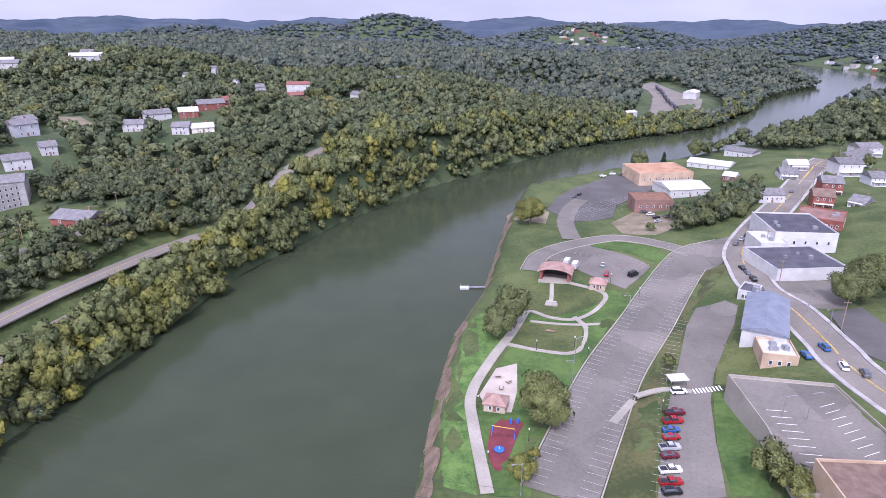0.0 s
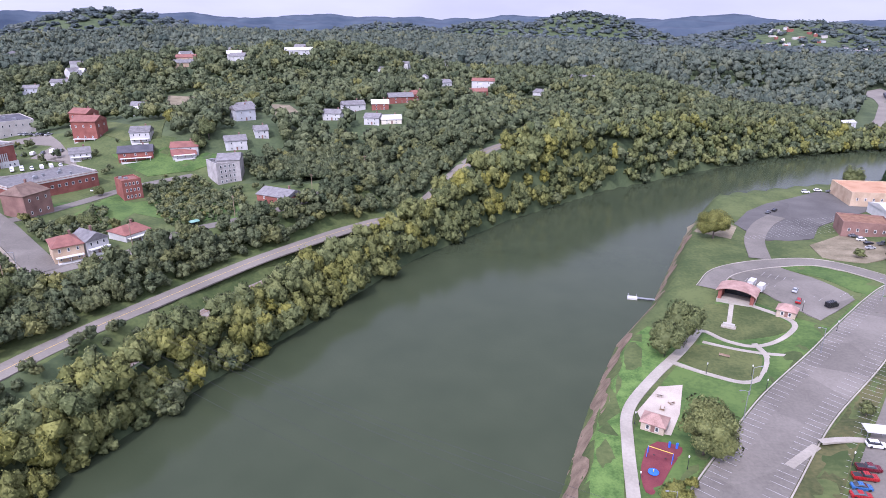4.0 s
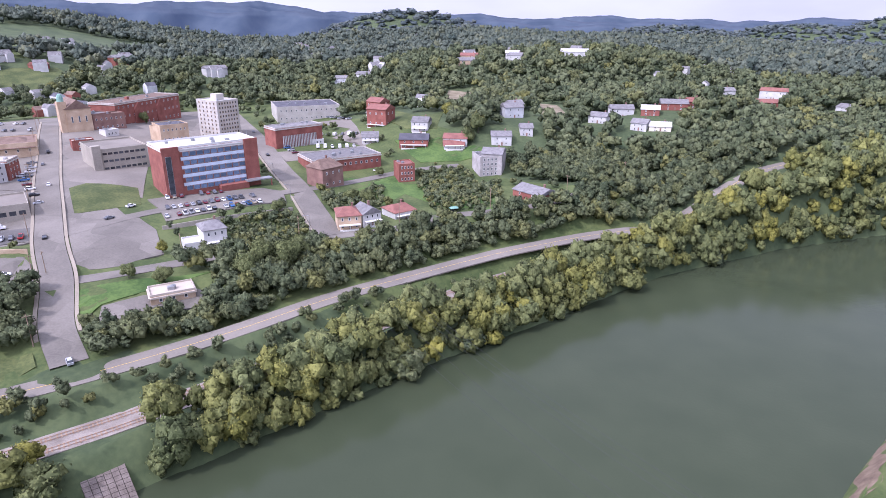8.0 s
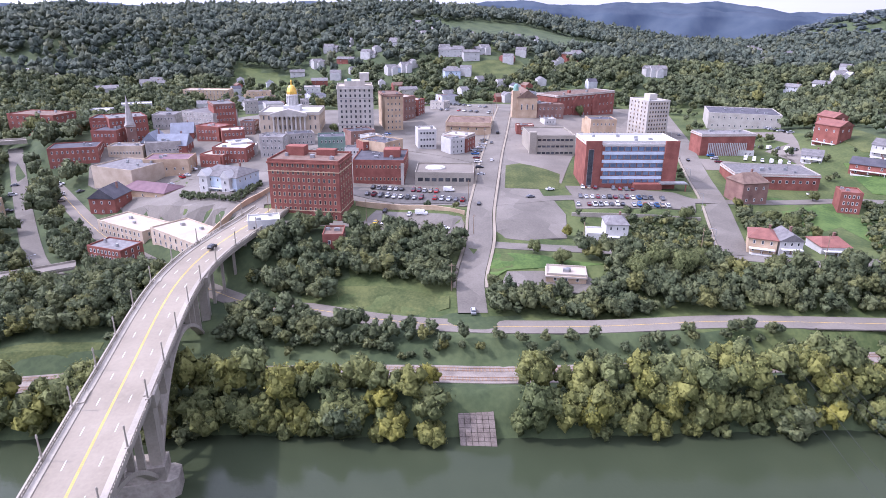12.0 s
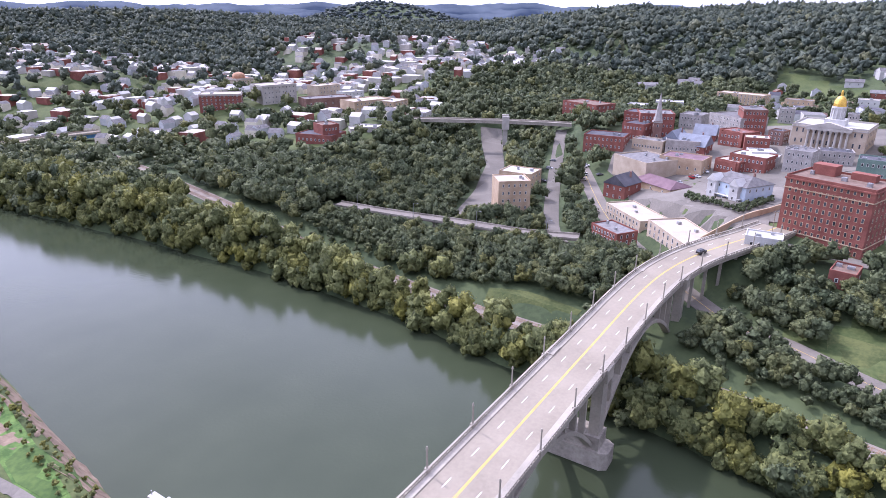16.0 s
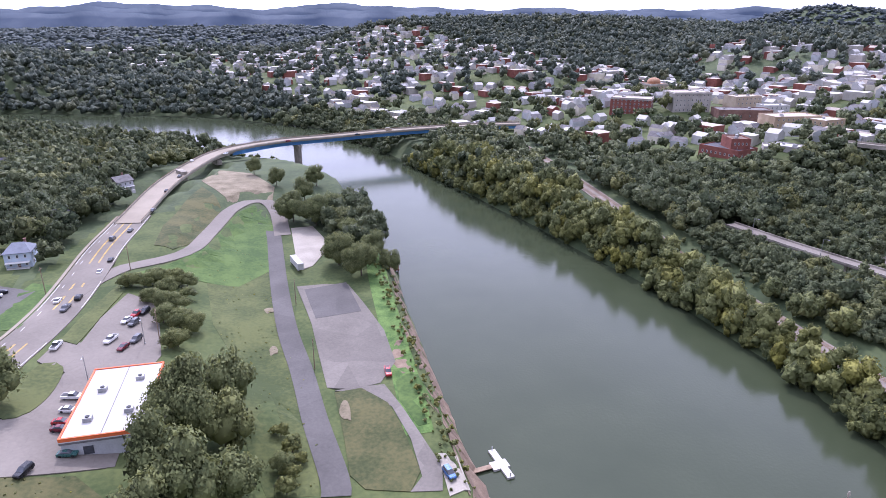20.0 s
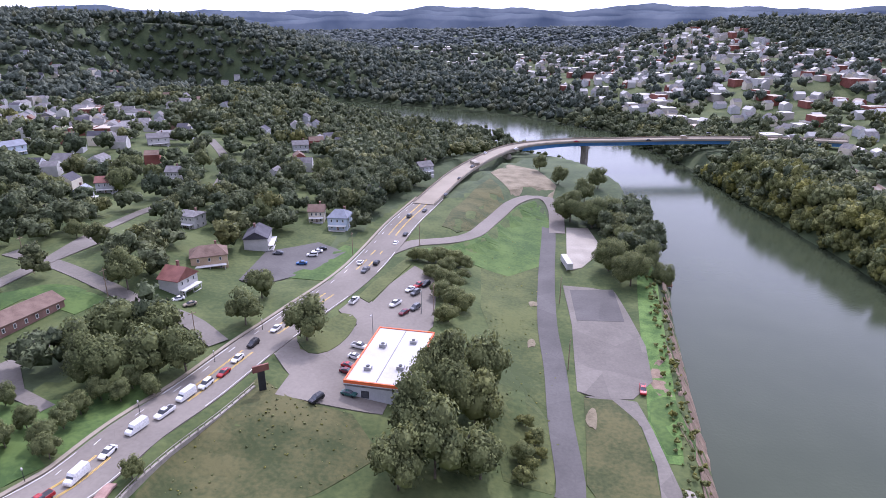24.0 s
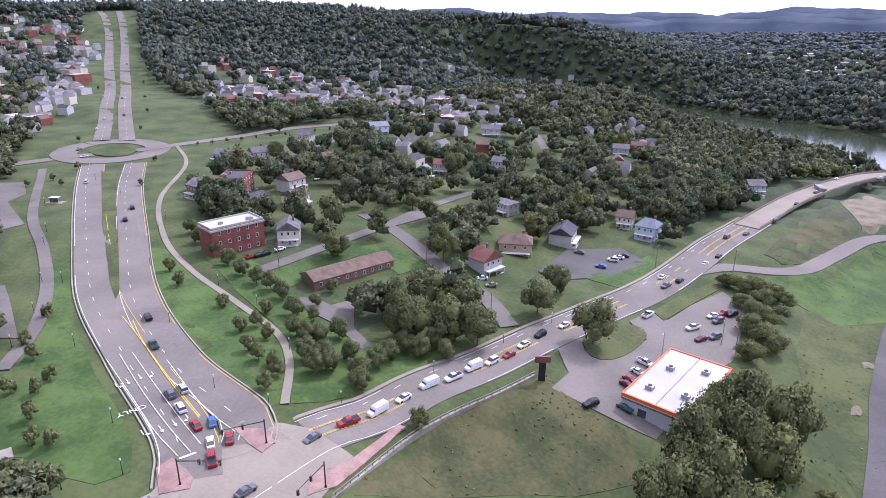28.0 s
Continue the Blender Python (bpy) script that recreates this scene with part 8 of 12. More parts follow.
# town blocks stand clear of their streets
for ob in list(bpy.data.objects):
    if ob.parent is None and ob.location.x < -240 and abs(ob.location.y - 80) < 230 and ob.get("category", "") in ("commercial building", "office building", "hospital", "apartment block", "courthouse", "school", "warehouse", "parking garage"):
        ob.scale = (0.86, 0.84, 1.0)

# corner shop with its orange band
shop = thing("corner_shop", "flat white-roofed shop with an orange and grey band", "shop", (26.3, -156.2, 16.6), 172.0)
FOOTPRINTS.append((26.3, -156.2, 18))
w, d, h = 17.2, 31.0, 4.9
box_part("wall", shop, (-w / 2, -d / 2, -2, w / 2, d / 2, h - 1.5), "grey_siding")
for z0, z1, m in ((h - 1.5, h - 0.95, "roof_grey"), (h - 0.95, h - 0.7, "trim"), (h - 0.7, h + 0.25, "orange")):
    part("fascia", Shape().box(-w / 2 - 0.25, -d / 2 - 0.25, z0, w / 2 + 0.25, -d / 2 + 0.2, z1).box(w / 2 - 0.2, -d / 2 + 0.2, z0, w / 2 + 0.25, d / 2, z1).box(-w / 2 - 0.25, -d / 2 + 0.2, z0, -w / 2 + 0.2, d / 2, z1)
         .box(-w / 2 - 0.25, d / 2 - 0.2, z0, w / 2 + 0.25, d / 2 + 0.25, z1).mesh("fascia", m), shop)
box_part("roof", shop, (-w / 2 + 0.2, -d / 2 + 0.2, h - 0.9, w / 2 - 0.2, d / 2 - 0.2, h), "roof_white")
for ux, uy in ((-4.2, -9), (4.5, -7), (-4, 4), (4.2, 8)):
    u = box_part("roof_unit", shop, (ux - 1, uy - 0.8, h, ux + 1, uy + 0.8, h + 1.1), "steel")
    part("fan_cowl", Shape().tube((ux, uy, h + 1.1), (ux, uy, h + 1.25), 0.55, n=10).mesh("fan_cowl", "black"), u)
box_part("roof_seam", shop, (-0.1, -d / 2 + 0.3, h, 0.1, d / 2 - 0.3, h + 0.05), "roof_grey")
for k in range(5):
    part("window", window_mesh(2.6, 2.2, "steel"), shop, (-w / 2, -8 + k * 4.2, 1.7), -90)
part("door", Shape().box(-1.1, -0.08, 0, 1.1, 0.05, 2.2).mesh("door", "glass"), shop, (-3, -d / 2, 0.1))

sign = thing("pylon_sign", "red and white shop sign on a black pylon", "sign", (57.5, -137.0, spot_z(57.5, -137.0)), 35)
box_part("pylon", sign, (-0.9, -0.25, -0.3, 0.9, 0.25, 5.6), "black")
box_part("sign_board", sign, (-2.1, -0.3, 5.6, 2.1, 0.3, 7.4), "roof_red")
for z in (6.1, 6.7):
    box_part("lettering_bar", sign, (-1.6, -0.34, z, 1.6, -0.3, z + 0.3), "paint")


# ---------------------------------------------------------------- street furniture
def street_lamp(x, y, h=9.0, turn=0.0, z=None, label="tall grey street lamp with a curved arm", arm=2.0):
    ob = thing("street_lamp", label, "street lamp", (x, y, spot_z(x, y) if z is None else z), turn, "street lamps")
    if round(h) not in POLE:
        POLE[round(h)] = Shape().tube((0, 0, -0.3), (0, 0, h), 0.13, 0.08, 8).tube((0, 0, 0), (0, 0, 0.5), 0.25, 0.22, 8).mesh("pole", "steel")
    part("pole", POLE[round(h)], ob)
    part("arm", ARM, ob, (0, 0, h - 0.3))
    part("lamp_head", HEAD, ob, (arm, 0, h + 0.15))
    return ob


POLE = {}
ARM = Shape().tube((0, 0, 0), (1.2, 0, 0.42), 0.06, 0.05, 6).tube((1.2, 0, 0.42), (2.0, 0, 0.5), 0.05, 0.05, 6).mesh("arm", "steel")
HEAD = Shape().box(-0.1, -0.16, -0.08, 0.6, 0.16, 0.1).mesh("lamp_head", "steel")
ACORN_POST = Shape().tube((0, 0, -0.2), (0, 0, 3.4), 0.08, 0.055, 8).tube((0, 0, 0), (0, 0, 0.5), 0.17, 0.12, 8).mesh("post", "black")
ACORN_HEAD = Shape().tube((0, 0, 3.4), (0, 0, 3.75), 0.12, 0.2, 8).dome(0, 0, 3.75, 0.2, 0.3, 8, 3).mesh("globe", "trim")


def post_lamp(x, y, z=None):
    ob = thing("post_lamp", "black post lamp with a pale globe", "street lamp", (x, y, spot_z(x, y) if z is None else z), 0, "post lamps")
    part("post", ACORN_POST, ob)
    part("globe", ACORN_HEAD, ob)
    return ob


BRIDGE_POST = Shape().tube((0, 0, 0), (0, 0, 4.6), 0.24, 0.15, 8).tube((0, 0, 4.6), (0, 0, 5.3), 0.28, 0.14, 8).mesh("post", "concrete")
BRIDGE_PLINTH = Shape().box(-0.45, -0.45, -1.2, 0.45, 0.45, 0.3).mesh("plinth", "concrete")
RAIL_POST = Shape().box(-0.1, -0.1, 0.45, 0.1, 0.1, 1.25).mesh("rail_post", "old_concrete")
WHEEL_SMALL = Shape().tube((0, -0.1, 0), (0, 0.1, 0), 0.3, n=12).mesh("wheel", "rubber")
UPOLE = Shape().tube((0, 0, -0.5), (0, 0, 10.5), 0.17, 0.11, 8).mesh("pole", "wood")
UARM = Shape().box(-1.2, -0.07, 9.6, 1.2, 0.07, 9.78).mesh("cross_arm", "wood")


def utility_pole(x, y, turn=0.0, z=None):
    ob = thing("utility_pole", "weathered wooden utility pole with a cross arm", "utility pole", (x, y, spot_z(x, y) if z is None else z), turn, "utility poles")
    part("pole", UPOLE, ob)
    part("cross_arm", UARM, ob)
    return ob


for x, y, a in ((65.7, 200.5, 200), (37.6, 158.6, 200), (17.5, 114.7, 200), (96.8, 247.8, 200), (83.5, 130.6, 0), (120.2, 174.6, 200), (122.8, 190.9, 200), (41, 172, 20)):
    street_lamp(x, y, 9, a)
for x, y in ((74.2, 216.7), (30.4, 181.5), (43.2, 183), (45.9, 175.1), (9.6, 150.7), (10.8, 126.5), (21.8, 134.2), (18.6, 190.1), (67.1, 231.5), (58.9, 143.4)):
    post_lamp(x, y)
for x, y in ((120, -81), (104, -84), (92, -96), (83, -123), (120, -106), (148, -119), (169, -121), (158, -95), (127, -59), (110, -51), (116, -42), (167, -72), (212, -92), (217, -88), (195, -75), (180, -62), (201, -117),
             (240, -150), (262, -112), (290, -160), (300, -130), (330, -170), (250, -105), (230, -140), (76, -150), (70, -172)):
    post_lamp(x, y)
for x, y in ((57, -246), (30, -261), (35, -173), (-28, -219), (-26, -172), (22, -194), (18, -197)):
    street_lamp(x, y, 9, 90) if x in (35, 22) else utility_pole(x, y, 80)
for x, y, z, a in along(BRIDGE, 17.5, 7.9, 22) + along(BRIDGE, 17.5, -7.9, 22):
    ob = thing("bridge_lamp", "pale concrete lamp post on the bridge parapet", "street lamp", (x, y, z + 1.0), a, "bridge lamps")
    part("post", BRIDGE_POST, ob)
    part("plinth", BRIDGE_PLINTH, ob)
for x, y, z, a in along(VIADUCT, 34, 3.7, 14):
    street_lamp(x, y, 8, a + 180, z)
for x, y, z, a in along(TERRACE_ROAD, 48, 5.0, 30):
    utility_pole(x, y, a + 90)
for x, y, z, a in along(SIDE_STREET, 40, 7.0, 15):
    utility_pole(x, y, a + 90)
for x, y, z, a in along(MAIN_STREET, 42, -8.5, 160):
    utility_pole(x, y, a + 90)
for x, y, z, a in along(HOUSE_LANE, 45, 4.5, 5) + along(HOUSE_LANE_UPPER, 48, -4.5, 5):
    utility_pole(x, y, a + 90)
for x, y, z, a in along(SIDE_STREET_STEEP, 45, 8, 5):
    street_lamp(x, y, 9, a + 90)


def traffic_signal(x, y, turn):
    ob = thing("traffic_signal", "black mast-arm traffic signal at the junction", "traffic signal", (x, y, spot_z(x, y) + 0.2), turn, "traffic signals")
    part("mast", Shape().tube((0, 0, -0.2), (0, 0, 6.4), 0.17, 0.12, 8).tube((0, 0, 0), (0, 0, 0.6), 0.3, 0.24, 8).mesh("mast", "black"), ob)
    part("arm", Shape().tube((0, 0, 5.8), (9, 0, 6.3), 0.12, 0.06, 8).mesh("arm", "black"), ob)
    for k in (4.5, 8.6):
        s = part("signal_head", Shape().box(k - 0.2, -0.2, 5.2, k + 0.2, 0.2, 6.3).mesh("signal_head", "black"), ob)
        for z in (5.4, 5.75, 6.1):
            part("lens", Shape().tube((k, -0.2, z), (k, -0.27, z), 0.12, n=8).mesh("lens", "roof_red" if z > 6 else "yellow" if z > 5.6 else "copper"), s)
    return ob


traffic_signal(93.4, -73.7, 60)
traffic_signal(97.4, -55.3, -150)
traffic_signal(74.1, -71.5, 100)

# junction apron and brick islands
patch("junction", "pale concrete road junction", [(72, -50), (100, -50), (104, -62), (104, -76), (90, -84), (76, -82), (72, -66)], "deck", lift=0.32, category="road")
patch("brick_island", "brick-paved traffic island with kerbs", [(103.8, -73.1), (97.2, -77.0), (92.3, -75.1), (91.7, -71.0), (96.4, -71.4)], "paving", lift=0.48, category="traffic island")
patch("brick_island_north", "brick-paved traffic island with kerbs", [(105.6, -55.5), (105.5, -59.2), (97.0, -58.0), (94.9, -55.6), (98.4, -51.4)], "paving", lift=0.48, category="traffic island")
patch("brick_walk", "brick-paved walk along the retaining wall", [(75.8, -80), (75.6, -97.5), (73.6, -97.5), (72.8, -73.1), (75.1, -67.6), (78.8, -72.4)], "paving", lift=0.46, category="pavement")


# road markings
def stripe(name, label, pts, offset, material, width=0.15, lift=0.34, step=4.0):
    line = smooth_line(pts, step)
    if line.shape[1] == 2:
        zc = height(line[:, 0], line[:, 1])
        k = max(1, int(20 / 5.0))
        zc = np.convolve(np.pad(zc, k, mode="edge"), np.ones(2 * k + 1) / (2 * k + 1), mode="valid")
        line = np.column_stack([line, zc])
    nrm = normals_of(line)
    v = np.stack([np.column_stack([line[:, :2] + nrm * (offset + s * width / 2), line[:, 2] + lift]) for s in (-1, 1)], 1).reshape(-1, 3)
    f = [(i * 2 + 1, i * 2, i * 2 + 2, i * 2 + 3) for i in range(len(line) - 1)]
    return tagged(new(name, mesh_of(name, v, f, material)), label, "road marking", kind="structure")


def dashes(name, label, pts, offset, material="paint", lift=0.34, every=12.0, length=3.0, width=0.15):
    s = Shape()
    line = smooth_line(pts, 5.0)
    zc = height(line[:, 0], line[:, 1])
    zc = np.convolve(np.pad(zc, 4, mode="edge"), np.ones(9) / 9, mode="valid") if line.shape[1] == 2 else line[:, 2]
    full = np.column_stack([line[:, :2], zc])
    for x, y, z, a in along([tuple(p) for p in full], every, offset, 3):
        c, n = math.cos(radians(a)), math.sin(radians(a))
        q = [(x + c * u - n * v, y + n * u + c * v, z + lift) for u, v in ((-length / 2, -width / 2), (length / 2, -width / 2), (length / 2, width / 2), (-length / 2, width / 2))]
        s.add(q, [(0, 1, 2, 3)])
    return tagged(new(name, s.mesh(name, material)), label, "road marking", kind="structure")


for o in (-0.18, 0.18):
    stripe("centre_line", "double yellow centre line", TOWN_ROAD, o - 1.4, "yellow", lift=0.24)
    stripe("turn_lane_line", "yellow turning lane line", TOWN_ROAD, o + 2.0, "yellow", lift=0.24)
    stripe("main_centre_line", "yellow centre line of the main street", MAIN_STREET, o, "yellow", lift=0.24)
for o in (-7.0, 7.0):
    stripe("edge_line", "white road edge line", TOWN_ROAD, o, "paint", lift=0.24)
dashes("town_lane_dashes", "white lane dashes", TOWN_ROAD, 5.2, lift=0.25)
for road_line, half, lift in ((AVENUE_WEST, 5.9, 0.30), (AVENUE_EAST, 5.3, 0.33)):
    stripe("avenue_edge_line", "white edge line of the avenue", road_line, half, "paint", lift=lift)
    stripe("avenue_inner_line", "yellow inner line of the avenue", road_line, -half, "yellow", lift=lift)
    dashes("avenue_dashes", "white lane dashes of the avenue", road_line, 1.9, lift=lift)
for road_line in (AVENUE_WEST_UPPER, AVENUE_EAST_UPPER):
    dashes("avenue_dashes", "white lane dashes of the avenue", road_line, 0.0, lift=0.36, width=0.25)
stripe("river_road_line", "yellow centre line of the river road", RIVER_ROAD, 0, "yellow", lift=0.19)
for line, off, w_, mat_, nm, lb in ((TOWN_ROAD, 8.4, 1.2, "deck", "pavement", "pale concrete pavement beside the town road"), (MAIN_STREET, -7.2, 1.5, "stone_grey", "pavement", "pale concrete pavement beside the main street"),
                                    (MAIN_STREET, 7.2, 1.5, "stone_grey", "pavement", "pale concrete pavement beside the main street"), (SIDE_STREET, 6.0, 1.2, "deck", "pavement", "pale concrete pavement beside the street"),
                                    (SIDE_STREET, -6.0, 1.2, "deck", "pavement", "pale concrete pavement beside the street"), (SIDE_STREET_STEEP, 6.6, 1.2, "deck", "pavement", "pale concrete pavement beside the steep street"),
                                    (AVENUE_WEST, 6.9, 0.35, "concrete", "kerb", "pale kerb of the avenue"), (AVENUE_EAST, -6.2, 0.35, "concrete", "kerb", "pale kerb of the avenue"), (PARK_DRIVE, 9.0, 0.35, "concrete", "kerb", "pale kerb of the park drive"), (PARK_DRIVE, -9.0, 0.35, "concrete", "kerb", "pale kerb of the park drive"),
                                    (PARK_LOOP, 4.4, 0.35, "concrete", "kerb", "pale kerb of the loop road"), (PARK_LOOP, -4.4, 0.35, "concrete", "kerb", "pale kerb of the loop road")):
    line2 = smooth_line(line, 5.0)
    zc = height(line2[:, 0], line2[:, 1])
    zc = np.convolve(np.pad(zc, 4, mode="edge"), np.ones(9) / 9, mode="valid")
    if line is SIDE_STREET:
        line2, zc = line2[3:], zc[3:]
    tagged(new(nm, rail_strip(nm, [tuple(p) for p in np.column_stack([line2, zc])], off, w_, -0.6, 0.56 if line in (SIDE_STREET, SIDE_STREET_STEEP) else 0.36, mat_, 4.0)), lb, nm, kind="structure")


def bay_lines(name, label, line, offset, length, gap, lift, lean=0.0):
    """Parking bay lines square to a road."""
    s = Shape()
    line2 = smooth_line(line, 5.0)
    zc = height(line2[:, 0], line2[:, 1])
    zc = np.convolve(np.pad(zc, 4, mode="edge"), np.ones(9) / 9, mode="valid")
    for x, y, z, a in along([tuple(p) for p in np.column_stack([line2, zc])], gap, offset, 2):
        a = radians(a + 90 + lean)
        c, n = math.cos(a), math.sin(a)
        s.add([(x + c * u - n * v, y + n * u + c * v, z + lift) for u, v in ((-length / 2, -0.045), (length / 2, -0.045), (length / 2, 0.045), (-length / 2, 0.045))], [(0, 1, 2, 3)])
    return tagged(new(name, s.mesh(name, "worn_paint")), label, "road marking", kind="structure")


bay_lines("drive_bays", "white parking bay lines along the drive", PARK_DRIVE, 6.2, 4.8, 2.75, 0.2)
bay_lines("drive_bays", "white parking bay lines along the drive", PARK_DRIVE, -6.2, 4.8, 2.75, 0.2)
UPPER_BAYS = [(48.5, 112), (54.5, 128), (61, 146), (67.5, 163), (76, 184), (84, 198)]
bay_lines("upper_bays", "white parking bay lines in the upper lot", UPPER_BAYS, 0, 4.6, 2.7, 0.3)
LANDING = [(60, 318), (82, 330), (104, 342), (126, 352)]
for k in range(4):
    bay_lines("landing_bays", "white parking bay lines at the landing", [(x + k * 7, y + k * 11) for x, y in LANDING], 0, 5.0, 2.7, 0.3)
bay_lines("event_bays", "white parking bay lines at the event lot", [(50, 258), (66, 250), (82, 240)], 0, 5.0, 2.7, 0.3)
bay_lines("event_bays", "white parking bay lines at the event lot", [(58, 268), (74, 260), (88, 250)], 0, 5.0, 2.7, 0.3)
zebra = Shape()
for k in range(9):
    x, y = 71.2 + k * 1.0, 153.0 + k * 0.16
    z = spot_z(x, y) + 0.24
    zebra.add([(x - 0.25, y - 1.2, z), (x + 0.25, y - 1.2, z), (x + 0.25, y + 1.2, z), (x - 0.25, y + 1.2, z)], [(0, 1, 2, 3)])
tagged(new("zebra_crossing", zebra.mesh("zebra_crossing", "paint")), "white zebra crossing in the parking lane", "road marking", kind="structure")

# retaining wall with a rail beside the town road
WALL = [(71.6, -70), (71.9, -80), (71.6, -96), (69.6, -110), (64.6, -124), (60.6, -138)]
wallz = [(x, y, spot_z(x, y)) for x, y in WALL]
wall_thing = thing("retaining_wall", "stained concrete retaining wall with a rail above the field", "wall")
part("wall", rail_strip("wall", wallz, -0.6, 0.6, -4.5, 0.5, "old_concrete", 3), wall_thing)
part("hand_rail", rail_strip("hand_rail", wallz, -0.6, 0.12, 1.25, 1.4, "old_concrete", 3), wall_thing)
for x, y, z, a in along(wallz, 2.4, -0.6, 0.5):
    part("rail_post", RAIL_POST, wall_thing, (x, y, z), a)

# railway tracks
for o in (-2.6, 2.6):
    for g in (-0.72, 0.72):
        stripe("rail", "rusty steel rail", RAIL_BED, o + g, "rust", 0.22, 0.36)
    dashes("sleepers", "weathered wooden sleepers", RAIL_BED, o, "wood", 0.29, 1.2, 0.4, 2.5)

# ---------------------------------------------------------------- park and river
band = thing("bandstand", "brick bandstand with a pinkish arched canopy", "bandstand", (46.2, 238.0, 10.0), -18)
box_part("stage", band, (-6.5, -4, -0.5, 6.5, 4, 1.0), "concrete")
for sx in (-6.2, 5.0):
    box_part("brick_pier", band, (sx, -3.6, 1.0, sx + 1.2, 3.6, 5.0), "brick")
arch = Shape()
for k in range(10):
    a0, a1 = math.pi * (0.12 + 0.76 * k / 10), math.pi * (0.12 + 0.76 * (k + 1) / 10)
    p = [(7.6 * math.cos(a), 3.4 + 3.0 * math.sin(a)) for a in (a0, a1)]
    arch.add([(p[0][0], -4.6, p[0][1]), (p[1][0], -4.6, p[1][1]), (p[1][0], 4.6, p[1][1]), (p[0][0], 4.6, p[0][1]), (p[0][0], -4.6, p[0][1] - 0.3), (p[1][0], -4.6, p[1][1] - 0.3), (p[1][0], 4.6, p[1][1] - 0.3), (p[0][0], 4.6, p[0][1] - 0.3)],
             [(0, 1, 2, 3), (7, 6, 5, 4), (0, 4, 5, 1), (3, 2, 6, 7)])
part("canopy", arch.mesh("canopy", "paving"), band)
box_part("back_screen", band, (-5, 3.2, 1.0, 5, 3.5, 5.0), "black")
for x, y, a, lb in ((61.0, 226.8, -20, "small park building with a pinkish hipped roof"), (14.6, 150.4, -15, "small picnic shelter with a pinkish hipped roof")):
    house("park_building", lb, x, y, a, 6.0, 5.0, 2.6, "brick_buff", "paving", hip=2.6, rise=1.8, floors=1, front=2, side=1, porch=False, chimney=False, group="", category="shelter")
for x, y in ((53.2, 251.4), (55.8, 247.2)):
    ob = thing("trailer_box", "white box trailer on the event lot", "trailer", (x, y, spot_z(x, y) + 0.2), 65, "trailers")
    box_part("body", ob, (-2.2, -1.1, 0.5, 2.2, 1.1, 2.9), "white")
    for sx in (-0.5, 0.5):
        for sy in (-0.95, 0.95):
            part("wheel", WHEEL_SMALL, ob, (sx, sy, 0.3))
ob = thing("semi_trailer", "long white trailer parked by the lane", "trailer", (-34.5, -256.0, spot_z(-34.5, -256) + 0.2), 97)
box_part("body", ob, (-6, -1.25, 1.1, 6, 1.25, 3.9), "white")
box_part("frame", ob, (-5.6, -0.6, 0.8, 5.6, 0.6, 1.1), "black")
for sx in (-4.6, -3.4):
    for sy in (-1.0, 1.0):
        part("wheel", WHEEL_SMALL, ob, (sx, sy, 0.45))
box_part("landing_leg", ob, (3.6, -0.8, 0.0, 3.8, -0.6, 1.1), "steel")
ob = thing("monument", "pale stone monument block on the lawn", "monument", (41.0, 216.5, spot_z(41, 216.5) + 0.15), -15)
box_part("plinth", ob, (-2.4, -1.2, 0, 2.4, 1.2, 0.4), "concrete")
box_part("block", ob, (-1.9, -0.5, 0.4, 1.9, 0.5, 1.5), "stone")
ob = thing("bench", "brown timber park bench on the lower lawn", "bench", (37.1, 194.5, spot_z(37.1, 194.5) + 0.15), -15)
box_part("seat", ob, (-1.6, -0.25, 0.42, 1.6, 0.25, 0.5), "wood")
box_part("backrest", ob, (-1.6, 0.22, 0.5, 1.6, 0.3, 0.95), "wood")
for sx in (-1.4, 1.3):
    box_part("leg", ob, (sx, -0.2, 0, sx + 0.1, 0.25, 0.42), "black")
ob = thing("swing_frame", "yellow and blue swing frame on maroon ground", "playground", (15.6, 137.0, spot_z(15.6, 137) + 0.2), -15)
part("beam", Shape().tube((-3, 0, 2.6), (3, 0, 2.6), 0.09, n=8).mesh("beam", "yellow"), ob)
for sx in (-3, 3):
    for sy in (-1, 1):
        part("leg", Shape().tube((sx, sy, 0), (sx, 0, 2.6), 0.08, n=6).mesh("leg", "blue"), ob)
for sx in (-1.4, 1.4):
    box_part("swing_seat", ob, (sx - 0.25, -0.12, 0.55, sx + 0.25, 0.12, 0.6), "black")
ob = thing("roundabout_toy", "bright blue spinning disc in the playground", "playground", (14.0, 131.3, spot_z(14, 131.3) + 0.2), 0)
part("disc", Shape().tube((0, 0, 0.25), (0, 0, 0.4), 1.3, n=20).mesh("disc", "blue"), ob)
part("hub", Shape().tube((0, 0, -0.1), (0, 0, 1.0), 0.12, n=8).mesh("hub", "yellow"), ob)
ob = thing("play_posts", "blue play posts on the playground edge", "playground", (19.0, 142.4, spot_z(19, 142.4) + 0.2), 0)
for sx in (-0.9, 0.9):
    part("post", Shape().tube((sx, 0, -0.1), (sx, 0, 1.5), 0.3, 0.3, 10).mesh("post", "blue"), ob)
